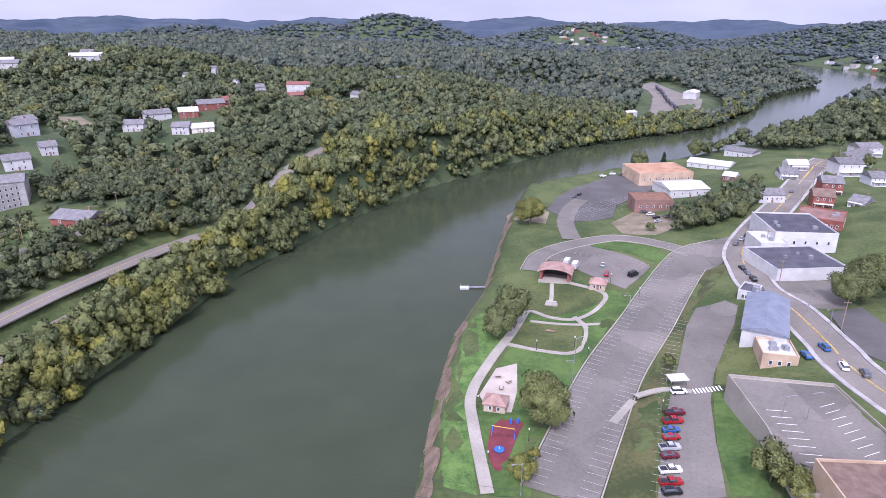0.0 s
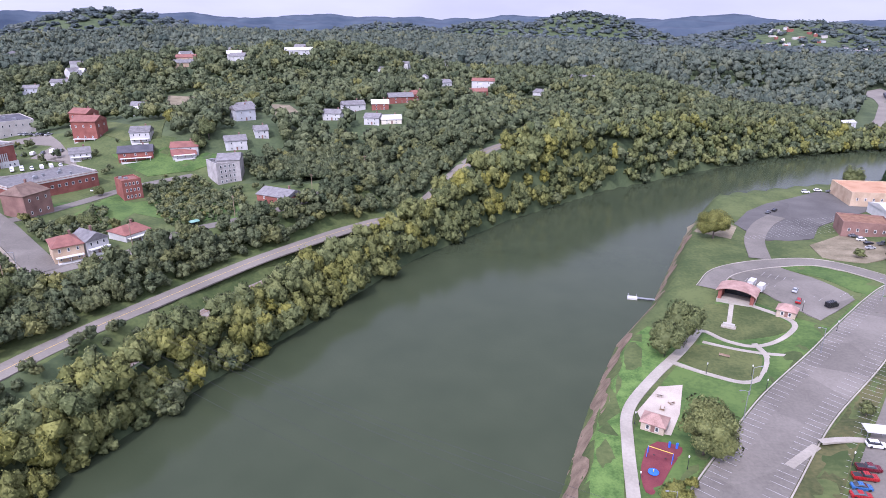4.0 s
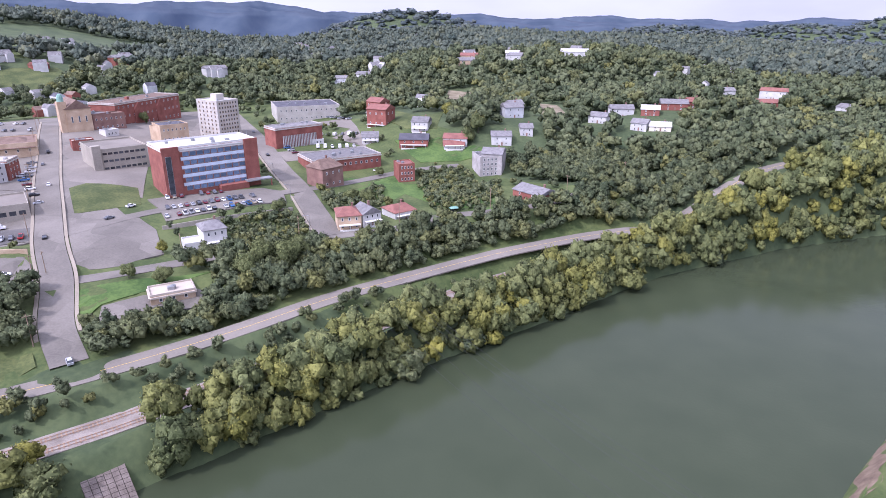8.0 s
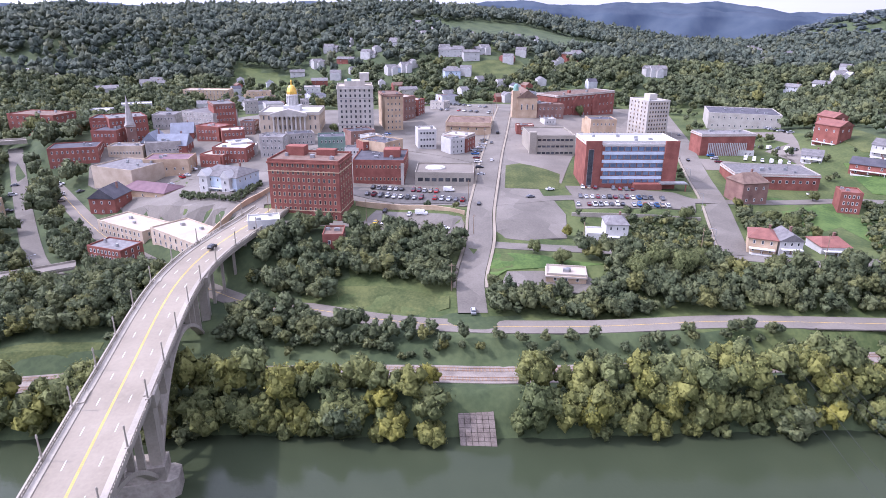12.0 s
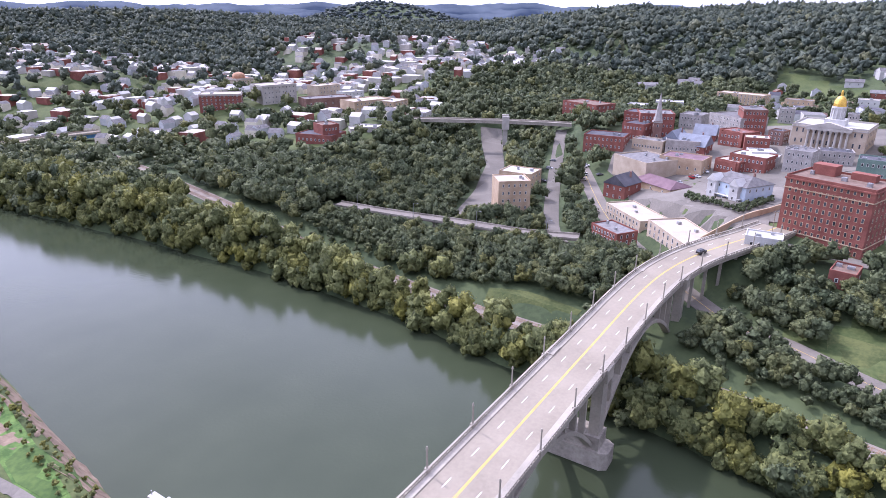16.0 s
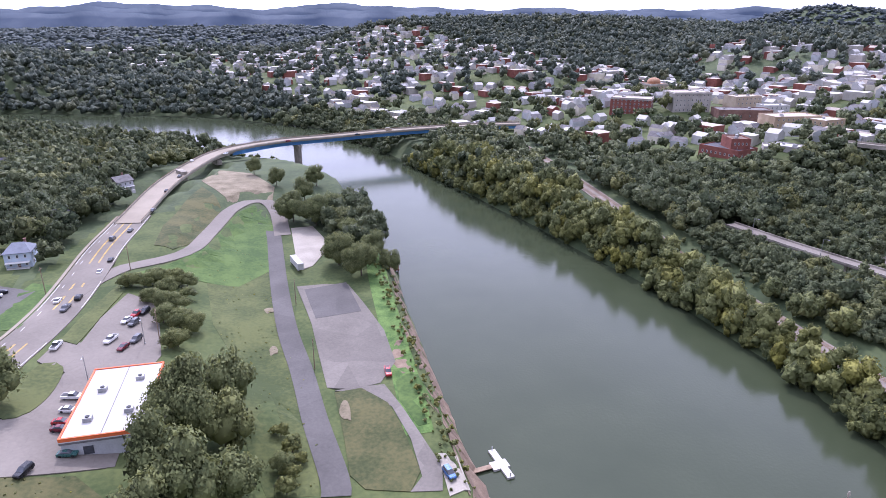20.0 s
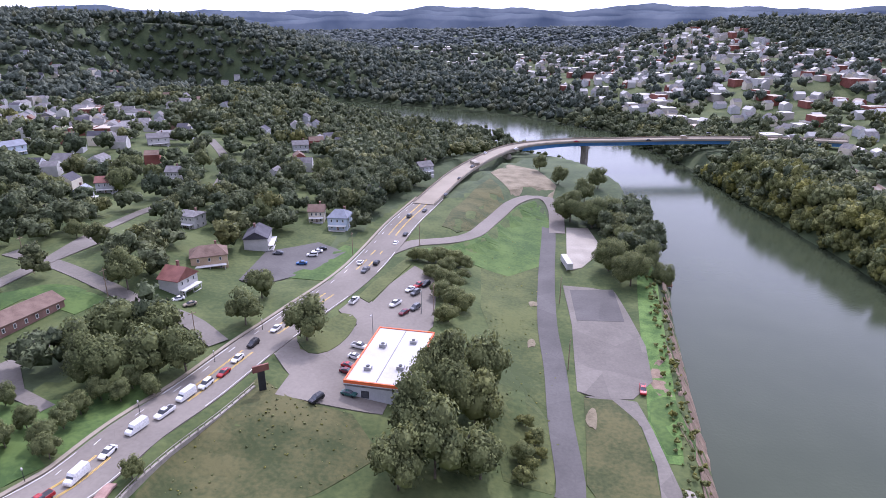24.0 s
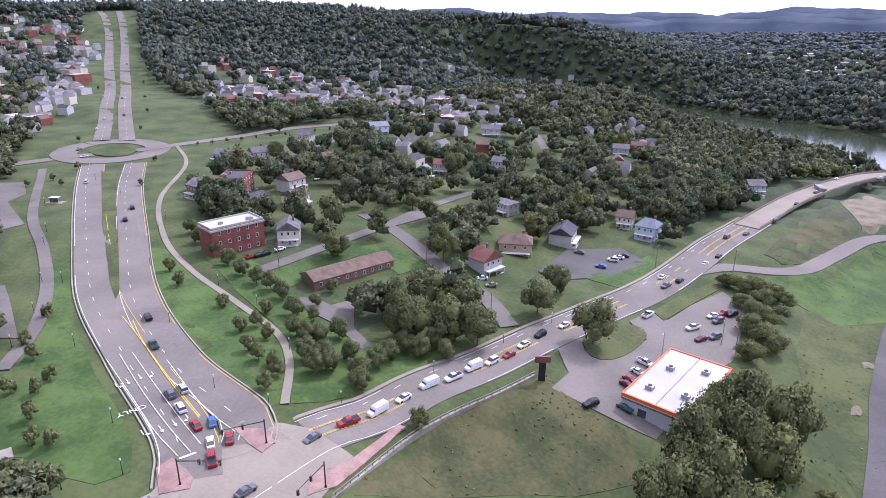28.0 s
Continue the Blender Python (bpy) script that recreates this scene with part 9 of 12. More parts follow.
for k, (x, y) in enumerate(((16.5, 166.0), (19.5, 163.0), (17.0, 159.5))):
    ob = thing("picnic_table", "pale picnic table on the patio", "picnic table", (x, y, spot_z(x, y) + 0.2), k * 40, "picnic tables")
    box_part("tabletop", ob, (-0.9, -0.4, 0.7, 0.9, 0.4, 0.76), "roof_tan")
    for sy in (-0.75, 0.6):
        box_part("bench_board", ob, (-0.9, sy, 0.42, 0.9, sy + 0.2, 0.46), "roof_tan")
    for sx in (-0.6, 0.55):
        box_part("trestle", ob, (sx, -0.65, 0, sx + 0.08, 0.65, 0.7), "wood")
for pts, w_ in (([(26.9, 200.2), (31.8, 211.6), (38.8, 206.4), (47.2, 203.6), (55.9, 208.6), (62.1, 218.3), (59.6, 225.3), (50.7, 233.6)], 1.8), ([(20.9, 186.8), (31.0, 181.4), (40.4, 178.5), (46.1, 183.3), (49.8, 195.8), (47.6, 205.6)], 1.8), ([(31.4, 203.6), (40.6, 200.9), (50.3, 198.7), (62.6, 197.3)], 1.6),
                ([(44, 234), (42.5, 225), (41, 217)], 1.6)):
    road("park_path", "pale concrete park footpath", pts, w_, "concrete", 0.24, 2.0, category="path", level=False, clear=0.5)
steps = thing("steps", "pale concrete steps down the grassy bank", "steps")
for k in range(16):
    u = k / 15
    x, y = (45.5 + u * 7.8, 141.4 + u * 9.6)
    box_part("step", steps, (-0.45, -1.1, -0.5, 0.45, 1.1, 0.16), "concrete", at=(x, y, spot_z(x, y) + 0.12), turn=51)
road("bank_walk", "pale concrete walk along the bank", [(54.1, 151.6), (59, 153.4), (64.5, 154.4), (70.5, 152.9)], 2.0, "concrete", 0.26, 2, category="path", level=False)
ob = thing("canopy", "flat white canopy over a parked car", "canopy", (67.2, 156.0, spot_z(67.2, 156) + 0.2), 5)
box_part("top", ob, (-2.8, -1.9, 2.7, 2.8, 1.9, 2.9), "white")
for sx in (-2.5, 2.4):
    for sy in (-1.6, 1.5):
        box_part("post", ob, (sx, sy, 0, sx + 0.1, sy + 0.1, 2.7), "steel")

# parking deck
ring = [(77.6, 148.5), (104.0, 143.5), (104.5, 122.6), (91.0, 102.3), (73.2, 102.4), (76.9, 125.5)]
ring = ring[::-1]
deck = thing("parking_deck", "grey rooftop parking deck with a white concrete wall", "parking deck", (0, 0, 0))
part("wall", Shape().prism(ring, 9.0, 19.4).mesh("wall", "concrete"), deck)
cx, cy = sum(p[0] for p in ring) / 6, sum(p[1] for p in ring) / 6
part("surface", Shape().prism([(cx + (x - cx) * 0.965, cy + (y - cy) * 0.965) for x, y in ring], 19.4, 19.46).mesh("surface", "asphalt"), deck)
for (ax_, ay_), (bx_, by_) in list(zip(ring, ring[1:] + ring[:1])):
    part("parapet", rail_strip("parapet", [(ax_, ay_, 19.4), ((ax_ + bx_) / 2, (ay_ + by_) / 2, 19.4), (bx_, by_, 19.4)], 0.15, 0.25, 0.0, 0.75, "concrete", 8), deck)
for k in range(9):
    box_part("bay_line", deck, (-2.4, -0.06, 0, 2.4, 0.06, 0.02), "paint", at=(82 + k * 0.12, 110 + k * 2.8, 19.47), turn=-8)
    box_part("bay_line", deck, (-2.4, -0.06, 0, 2.4, 0.06, 0.02), "paint", at=(96 + k * 0.1, 113 + k * 2.7, 19.47), turn=20)
street_lamp(88, 128, 8, 0, 19.4)
FOOTPRINTS.append((88, 125, 24))
block("bank_building", "low brown-roofed building beside the parking deck", "office building", 86.5, 99.0, -4, 20, 14, 8.5, "brick_tan", "roof_brown", 1, 4, 3, z=16.5, units=1)

# river floats, ramp and mooring
dock = thing("fishing_dock", "white floating dock with a grey gangway", "dock", (11.6, 252.0, 0.25), 0)
box_part("float", dock, (-4.5, -1.3, -0.25, -0.5, 1.3, 0.45), "roof_white")
box_part("gangway", dock, (-0.5, -0.6, 0.3, 6.5, 0.6, 0.5), "steel")
for sx in (-4.2, -0.9):
    part("pile", Shape().tube((sx, 1.4, -2), (sx, 1.4, 1.4), 0.12, n=8).mesh("pile", "steel"), dock)
jetty = thing("boat_jetty", "white T-shaped floating jetty with a wooden gangway", "dock", (-62.0, -121.0, 0.2), 0)
box_part("float", jetty, (-5.2, -1.6, -0.3, -0.4, 1.6, 0.4), "roof_white")
box_part("cross_float", jetty, (-4.4, -6.2, -0.3, -2.4, 5.6, 0.42), "roof_white")
box_part("gangway", jetty, (-0.4, -0.8, 0.3, 8.5, 0.8, 0.5), "wood")
for sy in (-5.8, 5.2):
    part("pile", Shape().tube((-3.4, sy, -2), (-3.4, sy, 1.6), 0.14, n=8).mesh("pile", "steel"), jetty)
patch("ramp_pad", "pale concrete boat ramp pad", [(-46.8, -120.1), (-51.5, -118.7), (-49.5, -105.9), (-44, -105.2)], "concrete", lift=0.24, category="ramp")
ramp = thing("old_ramp", "old stone paved landing sloping into the river", "landing")
rz = Shape()
for i in range(6):
    for j in range(9):
        u0, u1, v0, v1 = i / 6, (i + 1) / 6 - 0.012, j / 9, (j + 1) / 9 - 0.01
        corner = lambda u, v: (-146.5 + v * 8.5 + (u - 0.5) * 2.6, 37.2 + u * 10.0 - v * 1.0 + 0.5, 7.2 - v * 7.2)
        q = [corner(u0, v0), corner(u1, v0), corner(u1, v1), corner(u0, v1)]
        s = Shape().add(q + [(x, y, z - 0.8) for x, y, z in q], [(3, 2, 1, 0), (4, 5, 6, 7), (0, 1, 5, 4), (1, 2, 6, 5), (2, 3, 7, 6), (3, 0, 4, 7)])
        part("paving_slab", s.mesh("paving_slab", "slab"), ramp)
landing = thing("mooring_dock", "blue-roofed mooring dock at the boat landing", "dock", (58, 373, 0.4), 22)
box_part("deck", landing, (-14, -2, -0.3, 14, 2, 0.3), "steel")
box_part("roof", landing, (-13, -2.2, 3.0, 13, 2.2, 3.3), "roof_blue")
for sx in (-12, -4, 4, 12):
    box_part("post", landing, (sx - 0.1, -1.8, 0.3, sx + 0.1, -1.6, 3.0), "steel")
barge = thing("river_pile", "dark rusty mooring structure at the bank", "mooring", (-80.0, -262.0, 0.0), 80)
box_part("platform", barge, (-3, -2, 1.5, 3, 2, 2.2), "rust")
for sx in (-2.6, 2.4):
    for sy in (-1.7, 1.5):
        box_part("pile", barge, (sx, sy, -2, sx + 0.25, sy + 0.25, 5.5), "rust")
box_part("cabin", barge, (-1.5, -1.5, 2.2, 1.5, 1.5, 4.4), "black")

# overhead wires over the river
wires = thing("power_lines", "thin dark overhead power lines crossing the river", "cable")
for k, (a, b) in enumerate((((-134, 128, 19), (60, 62, 33)), ((-133, 134, 19), (62, 66, 33)), ((-133, 140, 20), (64, 74, 34)), ((-132, 142, 20), (64, 77, 34)), ((-132, 144, 20), (64, 80, 34)))):
    s = Shape()
    n = 24
    pts = [(a[0] + (b[0] - a[0]) * i / n, a[1] + (b[1] - a[1]) * i / n, a[2] + (b[2] - a[2]) * i / n - 5 * (1 - (2 * i / n - 1) ** 2)) for i in range(n + 1)]
    for p, q in zip(pts, pts[1:]):
        s.tube(p, q, 0.035, n=4)
    part("wire", s.mesh("wire", "black"), wires)

# hospital lot wall, brick wall below the long lot
for pts, h0, m, lb in (([(-258, 119), (-249, 146), (-241, 175)], 1.6, "concrete", "pale concrete wall below the hospital lot"), ([(-287, 22), (-277.5, 44), (-271, 57), (-263, 69)], 2.2, "brick_tan", "tan brick retaining wall below the long lot"), ([(-262, -45), (-285, -30), (-300, -22), (-318, -14)], 2.4, "brick_tan", "old stone wall with a clipped hedge")):
    z3 = [(x, y, spot_z(x, y)) for x, y in pts]
    tagged(new("low_wall", rail_strip("low_wall", z3, 0, 0.5, -2, h0, m, 5)), lb, "wall", kind="structure")
shelter = thing("bus_shelter", "small dark roadside shelter with a green roof", "shelter", (-184.2, 227.9, spot_z(-184.2, 227.9)), 65)
box_part("back_wall", shelter, (-1.6, 0.9, 0, 1.6, 1.0, 2.2), "black")
part("roof", Shape().gable(-1.8, -1.2, 1.8, 1.2, 2.3, 0.7, 0.2, 0, "x").mesh("roof", "copper"), shelter)
for sx in (-1.5, 1.4):
    box_part("post", shelter, (sx, -0.9, 0, sx + 0.1, -0.8, 2.2), "black")

# rail yard far upstream
patch("yard_ground", "pale gravel rail yard beyond the river", [(345, 1060), (325, 800), (290, 720), (240, 690), (212, 668), (240, 735), (272, 830), (300, 1000)], "road", lift=0.5, cell=30, category="yard")
house("engine_shed", "white metal engine shed in the rail yard", 318, 820, 60, 30, 16, 7, "white", "roof_white", rise=2.5, floors=1, front=4, porch=False, chimney=False, group="", category="shed")
house("yard_office", "white yard office beside the river road", 196, 668, 30, 14, 9, 5, "white", "roof_white", rise=1.8, floors=1, front=3, porch=False, chimney=False, group="", category="shed")
train = thing("freight_train", "dark freight train standing in the rail yard", "train")
for k in range(9):
    u = k / 8
    x, y = 268 + u * 48 - 14 * u * (1 - u), 735 + u * 215
    wagon = box_part("wagon", train, (-10.5, -1.5, 1.0, 10.5, 1.5, 4.2), "roof_dark", at=(x, y, spot_z(x, y) + 0.5), turn=77)

# lanes, arrows and stop line where the avenue meets the town road
def lane_mark(name, label, pts, material="paint", width=0.16, lift=0.5):
    line = smooth_line(pts, 3.0)
    z = np.array([spot_z(x, y) for x, y in line])
    z = np.convolve(np.pad(z, 3, mode="edge"), np.ones(7) / 7, mode="valid")
    nrm = normals_of(line)
    v = np.stack([np.column_stack([line + nrm * s * width / 2, z + lift]) for s in (-1, 1)], 1).reshape(-1, 3)
    return tagged(new(name, mesh_of(name, v, [(i * 2 + 1, i * 2, i * 2 + 2, i * 2 + 3) for i in range(len(line) - 1)], material)), label, "road marking", kind="structure")


for pts in ([(151.6, -79.1), (134.1, -73.7), (115.3, -68.2), (103.2, -65.1)], [(153.0, -76.4), (132.7, -69.9), (115.9, -65.2), (103.7, -62.4)], [(153.5, -73.0), (133.0, -67.2), (117.3, -62.6), (105.0, -60.1)], [(133.0, -67.2), (120.3, -63.3), (110.1, -59.1), (103.4, -54.7)], [(140.8, -82.1), (124.2, -76.8), (113.0, -73.8), (101.9, -72.4)]):
    lane_mark("lane_line", "white lane line at the junction", pts)
for pts in ([(172.4, -88.9), (154.7, -83.9), (127.4, -75.2), (102.3, -68.3)], [(170.4, -90.6), (154.6, -84.1), (127.3, -75.6), (102.1, -68.6)]):
    lane_mark("median_line", "yellow median line at the junction", pts, "yellow", 0.22)
lane_mark("stop_line", "broad white stop line at the junction", [(104.1, -59.8), (102.8, -63.8), (101.3, -67.9)], "paint", 0.6)


def lane_arrow(x, y, turn, bend):
    """A painted arrow pointing along +y, straight or bent to one side."""
    s = Shape()
    a = radians(turn)
    flat = [[(-0.1, -1.6), (0.1, -1.6), (0.1, 0.5), (-0.1, 0.5)], [(-0.45, 0.5), (0.45, 0.5), (0.0, 1.6)]]
    if bend:
        flat = [[(-0.1, -1.6), (0.1, -1.6), (0.1, 0.3), (-0.1, 0.3)], [(0.1, 0.3), (-0.1, 0.3), (0.5 * bend, 0.9), (0.6 * bend, 0.7)], [(0.4 * bend, 1.3), (0.6 * bend, 0.3), (1.4 * bend, 0.95)]]
    z = spot_z(x, y) + 0.52
    for q in flat:
        s.add([(x + u * math.cos(a) - v * math.sin(a), y + u * math.sin(a) + v * math.cos(a), z) for u, v in q], [tuple(range(len(q)))])
    return tagged(new("lane_arrow", s.mesh("lane_arrow", "paint")), "white painted lane arrow on the avenue", "road marking", kind="structure")


for (x, y), bend in zip([(139.5, -67.5), (139.3, -70.2), (138.9, -73.2), (137.4, -75.9), (117.4, -60.3), (115.7, -63.5), (115.2, -66.5), (114.6, -69.5)], (-1, 0, 0, 1, -1, 0, 0, 1)):
    lane_arrow(x, y, 74, bend)
ONLY = bpy.data.curves.new("only_word", "FONT")
ONLY.body, ONLY.size, ONLY.align_x = "ONLY", 2.4, "CENTER"
ONLY.materials.append(M["paint"])
only = new("only_word", ONLY)
ox, oy = 127.9, -63.9
only.location, only.rotation_euler = (ox, oy, spot_z(ox, oy) + 0.52), (0, 0, radians(74))
tagged(only, "white painted word on the turning lane", "road marking", kind="structure")

# bus shelter on the avenue lawn
bx, by = 301.1, -135.1
shelter = thing("bus_shelter", "small bus shelter with a pale roof on a brick pad", "bus shelter", (bx, by, spot_z(bx, by) + 0.1), 30)
box_part("roof", shelter, (-2.2, -1.1, 2.4, 2.2, 1.1, 2.6), "trim")
box_part("pad", shelter, (-4, -2.2, -0.5, 4, 2.2, 0.1), "paving")
box_part("back_panel", shelter, (-2.0, 0.9, 0.3, 2.0, 0.96, 2.3), "glass")
for px, py in ((-2.0, -0.9), (1.9, -0.9), (-2.0, 0.85), (1.9, 0.85)):
    box_part("post", shelter, (px, py, 0.1, px + 0.1, py + 0.1, 2.4), "steel")


# ---------------------------------------------------------------- vehicles
PAINTS = {"red": (0.33, 0.018, 0.02), "white": (0.78, 0.78, 0.77), "silver": (0.42, 0.43, 0.44), "black": (0.016, 0.016, 0.019), "blue": (0.035, 0.12, 0.30), "grey": (0.12, 0.125, 0.135), "maroon": (0.13, 0.015, 0.025),
          "tan": (0.32, 0.27, 0.2), "green": (0.03, 0.1, 0.09), "yellow": (0.65, 0.42, 0.03)}
for k, c in PAINTS.items():
    M["car_" + k] = surface("car_paint_" + k, tuple(v * 0.93 for v in c), c, 0.28, 0.5, 3, 0.0, metal=0.15, spec=0.5)
WHEEL = Shape().tube((0, -0.11, 0), (0, 0.11, 0), 0.34, n=14).mesh("wheel", "rubber")
CARS = {}


def loft(sections):
    """A body from cross sections along x: x, half width, low, high, top half width."""
    v = []
    for x, w, lo, hi, tw in sections:
        v += [(x, -w, lo), (x, -w, lo + (hi - lo) * 0.6), (x, -tw, hi), (x, tw, hi), (x, w, lo + (hi - lo) * 0.6), (x, w, lo)]
    n = len(sections)
    f = [(i * 6 + k, i * 6 + (k + 1) % 6, i * 6 + 6 + (k + 1) % 6, i * 6 + 6 + k) for i in range(n - 1) for k in range(6)] + [tuple(range(6)), tuple(range(6 * n - 1, 6 * n - 7, -1))]
    return Shape().add(v, [g[::-1] for g in f])


BODY = {
    "car": ([(-2.25, 0.75, 0.35, 0.85, 0.7), (-2.1, 0.86, 0.25, 0.95, 0.78), (-0.9, 0.9, 0.22, 0.98, 0.8), (0.9, 0.9, 0.22, 0.95, 0.8), (2.0, 0.86, 0.25, 0.8, 0.74), (2.25, 0.72, 0.35, 0.65, 0.62)],
            [(-1.75, 0.76, 0.93, 0.97, 0.72), (-0.95, 0.76, 0.93, 1.4, 0.6), (0.25, 0.76, 0.93, 1.42, 0.6), (1.05, 0.76, 0.9, 0.96, 0.72)], (-1.35, 1.4)),
    "suv": ([(-2.25, 0.82, 0.4, 1.0, 0.8), (-2.15, 0.92, 0.3, 1.1, 0.86), (1.0, 0.94, 0.28, 1.08, 0.86), (2.05, 0.9, 0.3, 0.98, 0.8), (2.3, 0.8, 0.4, 0.8, 0.72)],
            [(-2.15, 0.82, 1.08, 1.12, 0.78), (-1.9, 0.82, 1.08, 1.72, 0.68), (0.35, 0.82, 1.08, 1.74, 0.68), (1.15, 0.82, 1.04, 1.1, 0.76)], (-1.4, 1.45)),
    "pickup": ([(-2.75, 0.9, 0.45, 1.0, 0.88), (-2.7, 0.95, 0.35, 1.1, 0.92), (1.2, 0.96, 0.33, 1.1, 0.9), (2.5, 0.93, 0.35, 1.05, 0.85), (2.75, 0.82, 0.45, 0.85, 0.75)],
               [(-0.75, 0.84, 1.08, 1.12, 0.8), (-0.6, 0.84, 1.08, 1.75, 0.68), (0.7, 0.84, 1.08, 1.76, 0.68), (1.45, 0.84, 1.06, 1.12, 0.76)], (-1.75, 1.75)),
    "van": ([(-2.8, 0.92, 0.4, 2.1, 0.86), (-2.7, 1.0, 0.3, 2.25, 0.88), (1.1, 1.0, 0.3, 2.22, 0.86), (1.7, 0.98, 0.3, 1.35, 0.86), (2.6, 0.94, 0.3, 1.1, 0.8), (2.8, 0.82, 0.4, 0.85, 0.7)],
            [(1.02, 0.88, 1.3, 2.1, 0.82), (1.2, 0.9, 1.25, 1.95, 0.82), (1.78, 0.86, 1.2, 1.38, 0.8)], (-1.7, 1.75)),
}


def car(kind, paint, x, y, turn, label, z=None, category="", group="parked and passing vehicles"):
    """A vehicle with its x axis forward; alike ones share their meshes."""
    zb = (spot_z(x, y) + 0.3) if z is None else z
    m = pose(x, y, zb, 0, 0, turn)
    if (kind, paint) in CARS:
        ob = copy_thing(CARS[kind, paint], m)
        return tagged(ob, label)
    body, cabin, axles = BODY[kind]
    ob = thing({"car": "car", "suv": "suv_car", "pickup": "pickup_truck", "van": "van"}[kind], label, category or {"pickup": "pickup", "van": "van"}.get(kind, "car"), (x, y, zb), turn, group)
    part("body", loft(body).mesh("body", "car_" + paint), ob)
    part("cabin_glass", loft(cabin).mesh("cabin_glass", "glass"), ob)
    if kind != "van":
        part("roof", loft([(cabin[1][0] + 0.05, 0.62, cabin[1][3], cabin[1][3] + 0.05, 0.58), (cabin[2][0] - 0.05, 0.62, cabin[2][3], cabin[2][3] + 0.05, 0.58)]).mesh("roof", "car_" + paint), ob)
    if kind == "pickup":
        part("load_bed", Shape().box(-2.6, -0.75, 1.09, -0.85, 0.75, 1.12).mesh("load_bed", "black"), ob)
    for ax_x in axles:
        for s in (-1, 1):
            part("wheel", WHEEL, ob, (ax_x, s * 0.82, 0.34))
    CARS[kind, paint] = ob
    return ob


# each vehicle in its place
car("suv", "black", 164.8, -92.5, -21, "black sport utility car on the avenue")
car("pickup", "green", 149.9, -84.4, -21, "green pickup truck on the avenue")
car("suv", "grey", 125.5, -72.6, -18, "grey sport utility car on the avenue")
car("suv", "silver", 124.9, -75.6, -18, "silver sport utility car on the avenue")
car("suv", "white", 118.6, -70.5, -18, "white sport utility car on the avenue")
car("car", "red", 110.4, -68.6, -18, "red saloon car on the avenue")
car("car", "blue", 108.6, -71.5, -33, "blue saloon car on the avenue")
car("car", "white", 103.2, -66.8, -33, "white saloon car on the avenue")
car("car", "red", 101.0, -70.1, -38, "red saloon car on the avenue")
car("pickup", "red", 98.3, -63.4, -33, "red pickup truck on the avenue")
car("car", "grey", 85.3, -61.2, -95, "grey saloon car on the avenue")
car("car", "grey", 87.1, -81.0, 85, "grey saloon car queueing on the town road")
car("pickup", "red", 84.8, -90.4, 69, "red pickup truck queueing on the town road")
car("van", "white", 82.3, -98.0, 81, "white panel van queueing on the town road")
car("car", "white", 81.1, -106.7, 81, "white saloon car queueing on the town road")
car("van", "white", 79.9, -116.2, 72, "white panel van queueing on the town road")
car("pickup", "white", 76.7, -123.0, 72, "white pickup truck queueing on the town road")
car("van", "white", 75.2, -131.0, 72, "white panel van queueing on the town road")
car("suv", "white", 72.7, -136.9, 77, "white sport utility car queueing on the town road")
car("car", "red", 70.7, -143.5, 77, "red saloon car queueing on the town road")
car("car", "white", 70.0, -151.6, 77, "white saloon car queueing on the town road")
car("suv", "black", 68.9, -160.9, 77, "black sport utility car queueing on the town road")
car("car", "white", 65.6, -171.9, 75, "white saloon car queueing on the town road")
car("pickup", "grey", 48.1, -228.0, 76, "grey pickup truck queueing on the town road")
car("pickup", "white", 31.7, -198.5, 60, "white pickup truck parked on the lot beside the shop")
car("car", "maroon", 27.8, -192.0, 60, "maroon saloon car parked on the lot beside the shop")
car("suv", "grey", 24.5, -196.5, 60, "grey sport utility car parked on the lot beside the shop")
car("suv", "grey", 25.9, -209.4, 60, "grey sport utility car parked on the lot beside the shop")
car("car", "white", 28.2, -212.1, 60, "white saloon car parked on the lot beside the shop")
car("pickup", "red", 25.3, -216.5, 60, "red pickup truck parked on the lot beside the shop")
car("suv", "black", 23.0, -217.8, 60, "black sport utility car parked on the lot beside the shop")
car("pickup", "white", 38.0, -166.7, 160, "white pickup truck parked on the lot beside the shop")
car("car", "white", 38.1, -160.5, 160, "white saloon car parked on the lot beside the shop")
car("car", "red", 38.9, -155.2, 160, "red saloon car parked on the lot beside the shop")
car("car", "maroon", 38.7, -152.2, 160, "maroon saloon car parked on the lot beside the shop")
car("car", "green", 35.8, -141.5, 165, "green saloon car parked on the lot beside the shop")
car("suv", "black", 43.2, -136.3, 60, "black sport utility car parked on the lot beside the shop")
car("car", "white", 105.5, -188.5, 40, "white saloon car parked beside the houses")
car("car", "tan", 100.0, -185.8, 40, "tan saloon car parked beside the houses")
car("car", "grey", 88.3, -242.4, 10, "grey saloon car parked beside the houses")
car("car", "blue", 75.4, -233.1, 10, "blue saloon car parked beside the houses")
car("suv", "white", 73.8, -243.1, 10, "white sport utility car parked beside the houses")
car("car", "white", 72.8, -247.5, 10, "white saloon car parked beside the houses")
car("car", "black", 71.7, -251.0, 10, "black saloon car parked beside the houses")
car("suv", "white", 326.5, -163.2, -30, "white sport utility car driving on the far avenue")
car("suv", "black", 250.4, -138.1, -31, "black sport utility car driving on the far avenue")
car("suv", "black", 262.7, -149.0, -31, "black sport utility car driving on the far avenue")
car("car", "grey", 407.2, -203.1, 124, "grey saloon car driving on the far avenue")
car("car", "white", 388.4, -195.8, 72, "white saloon car driving on the far avenue")
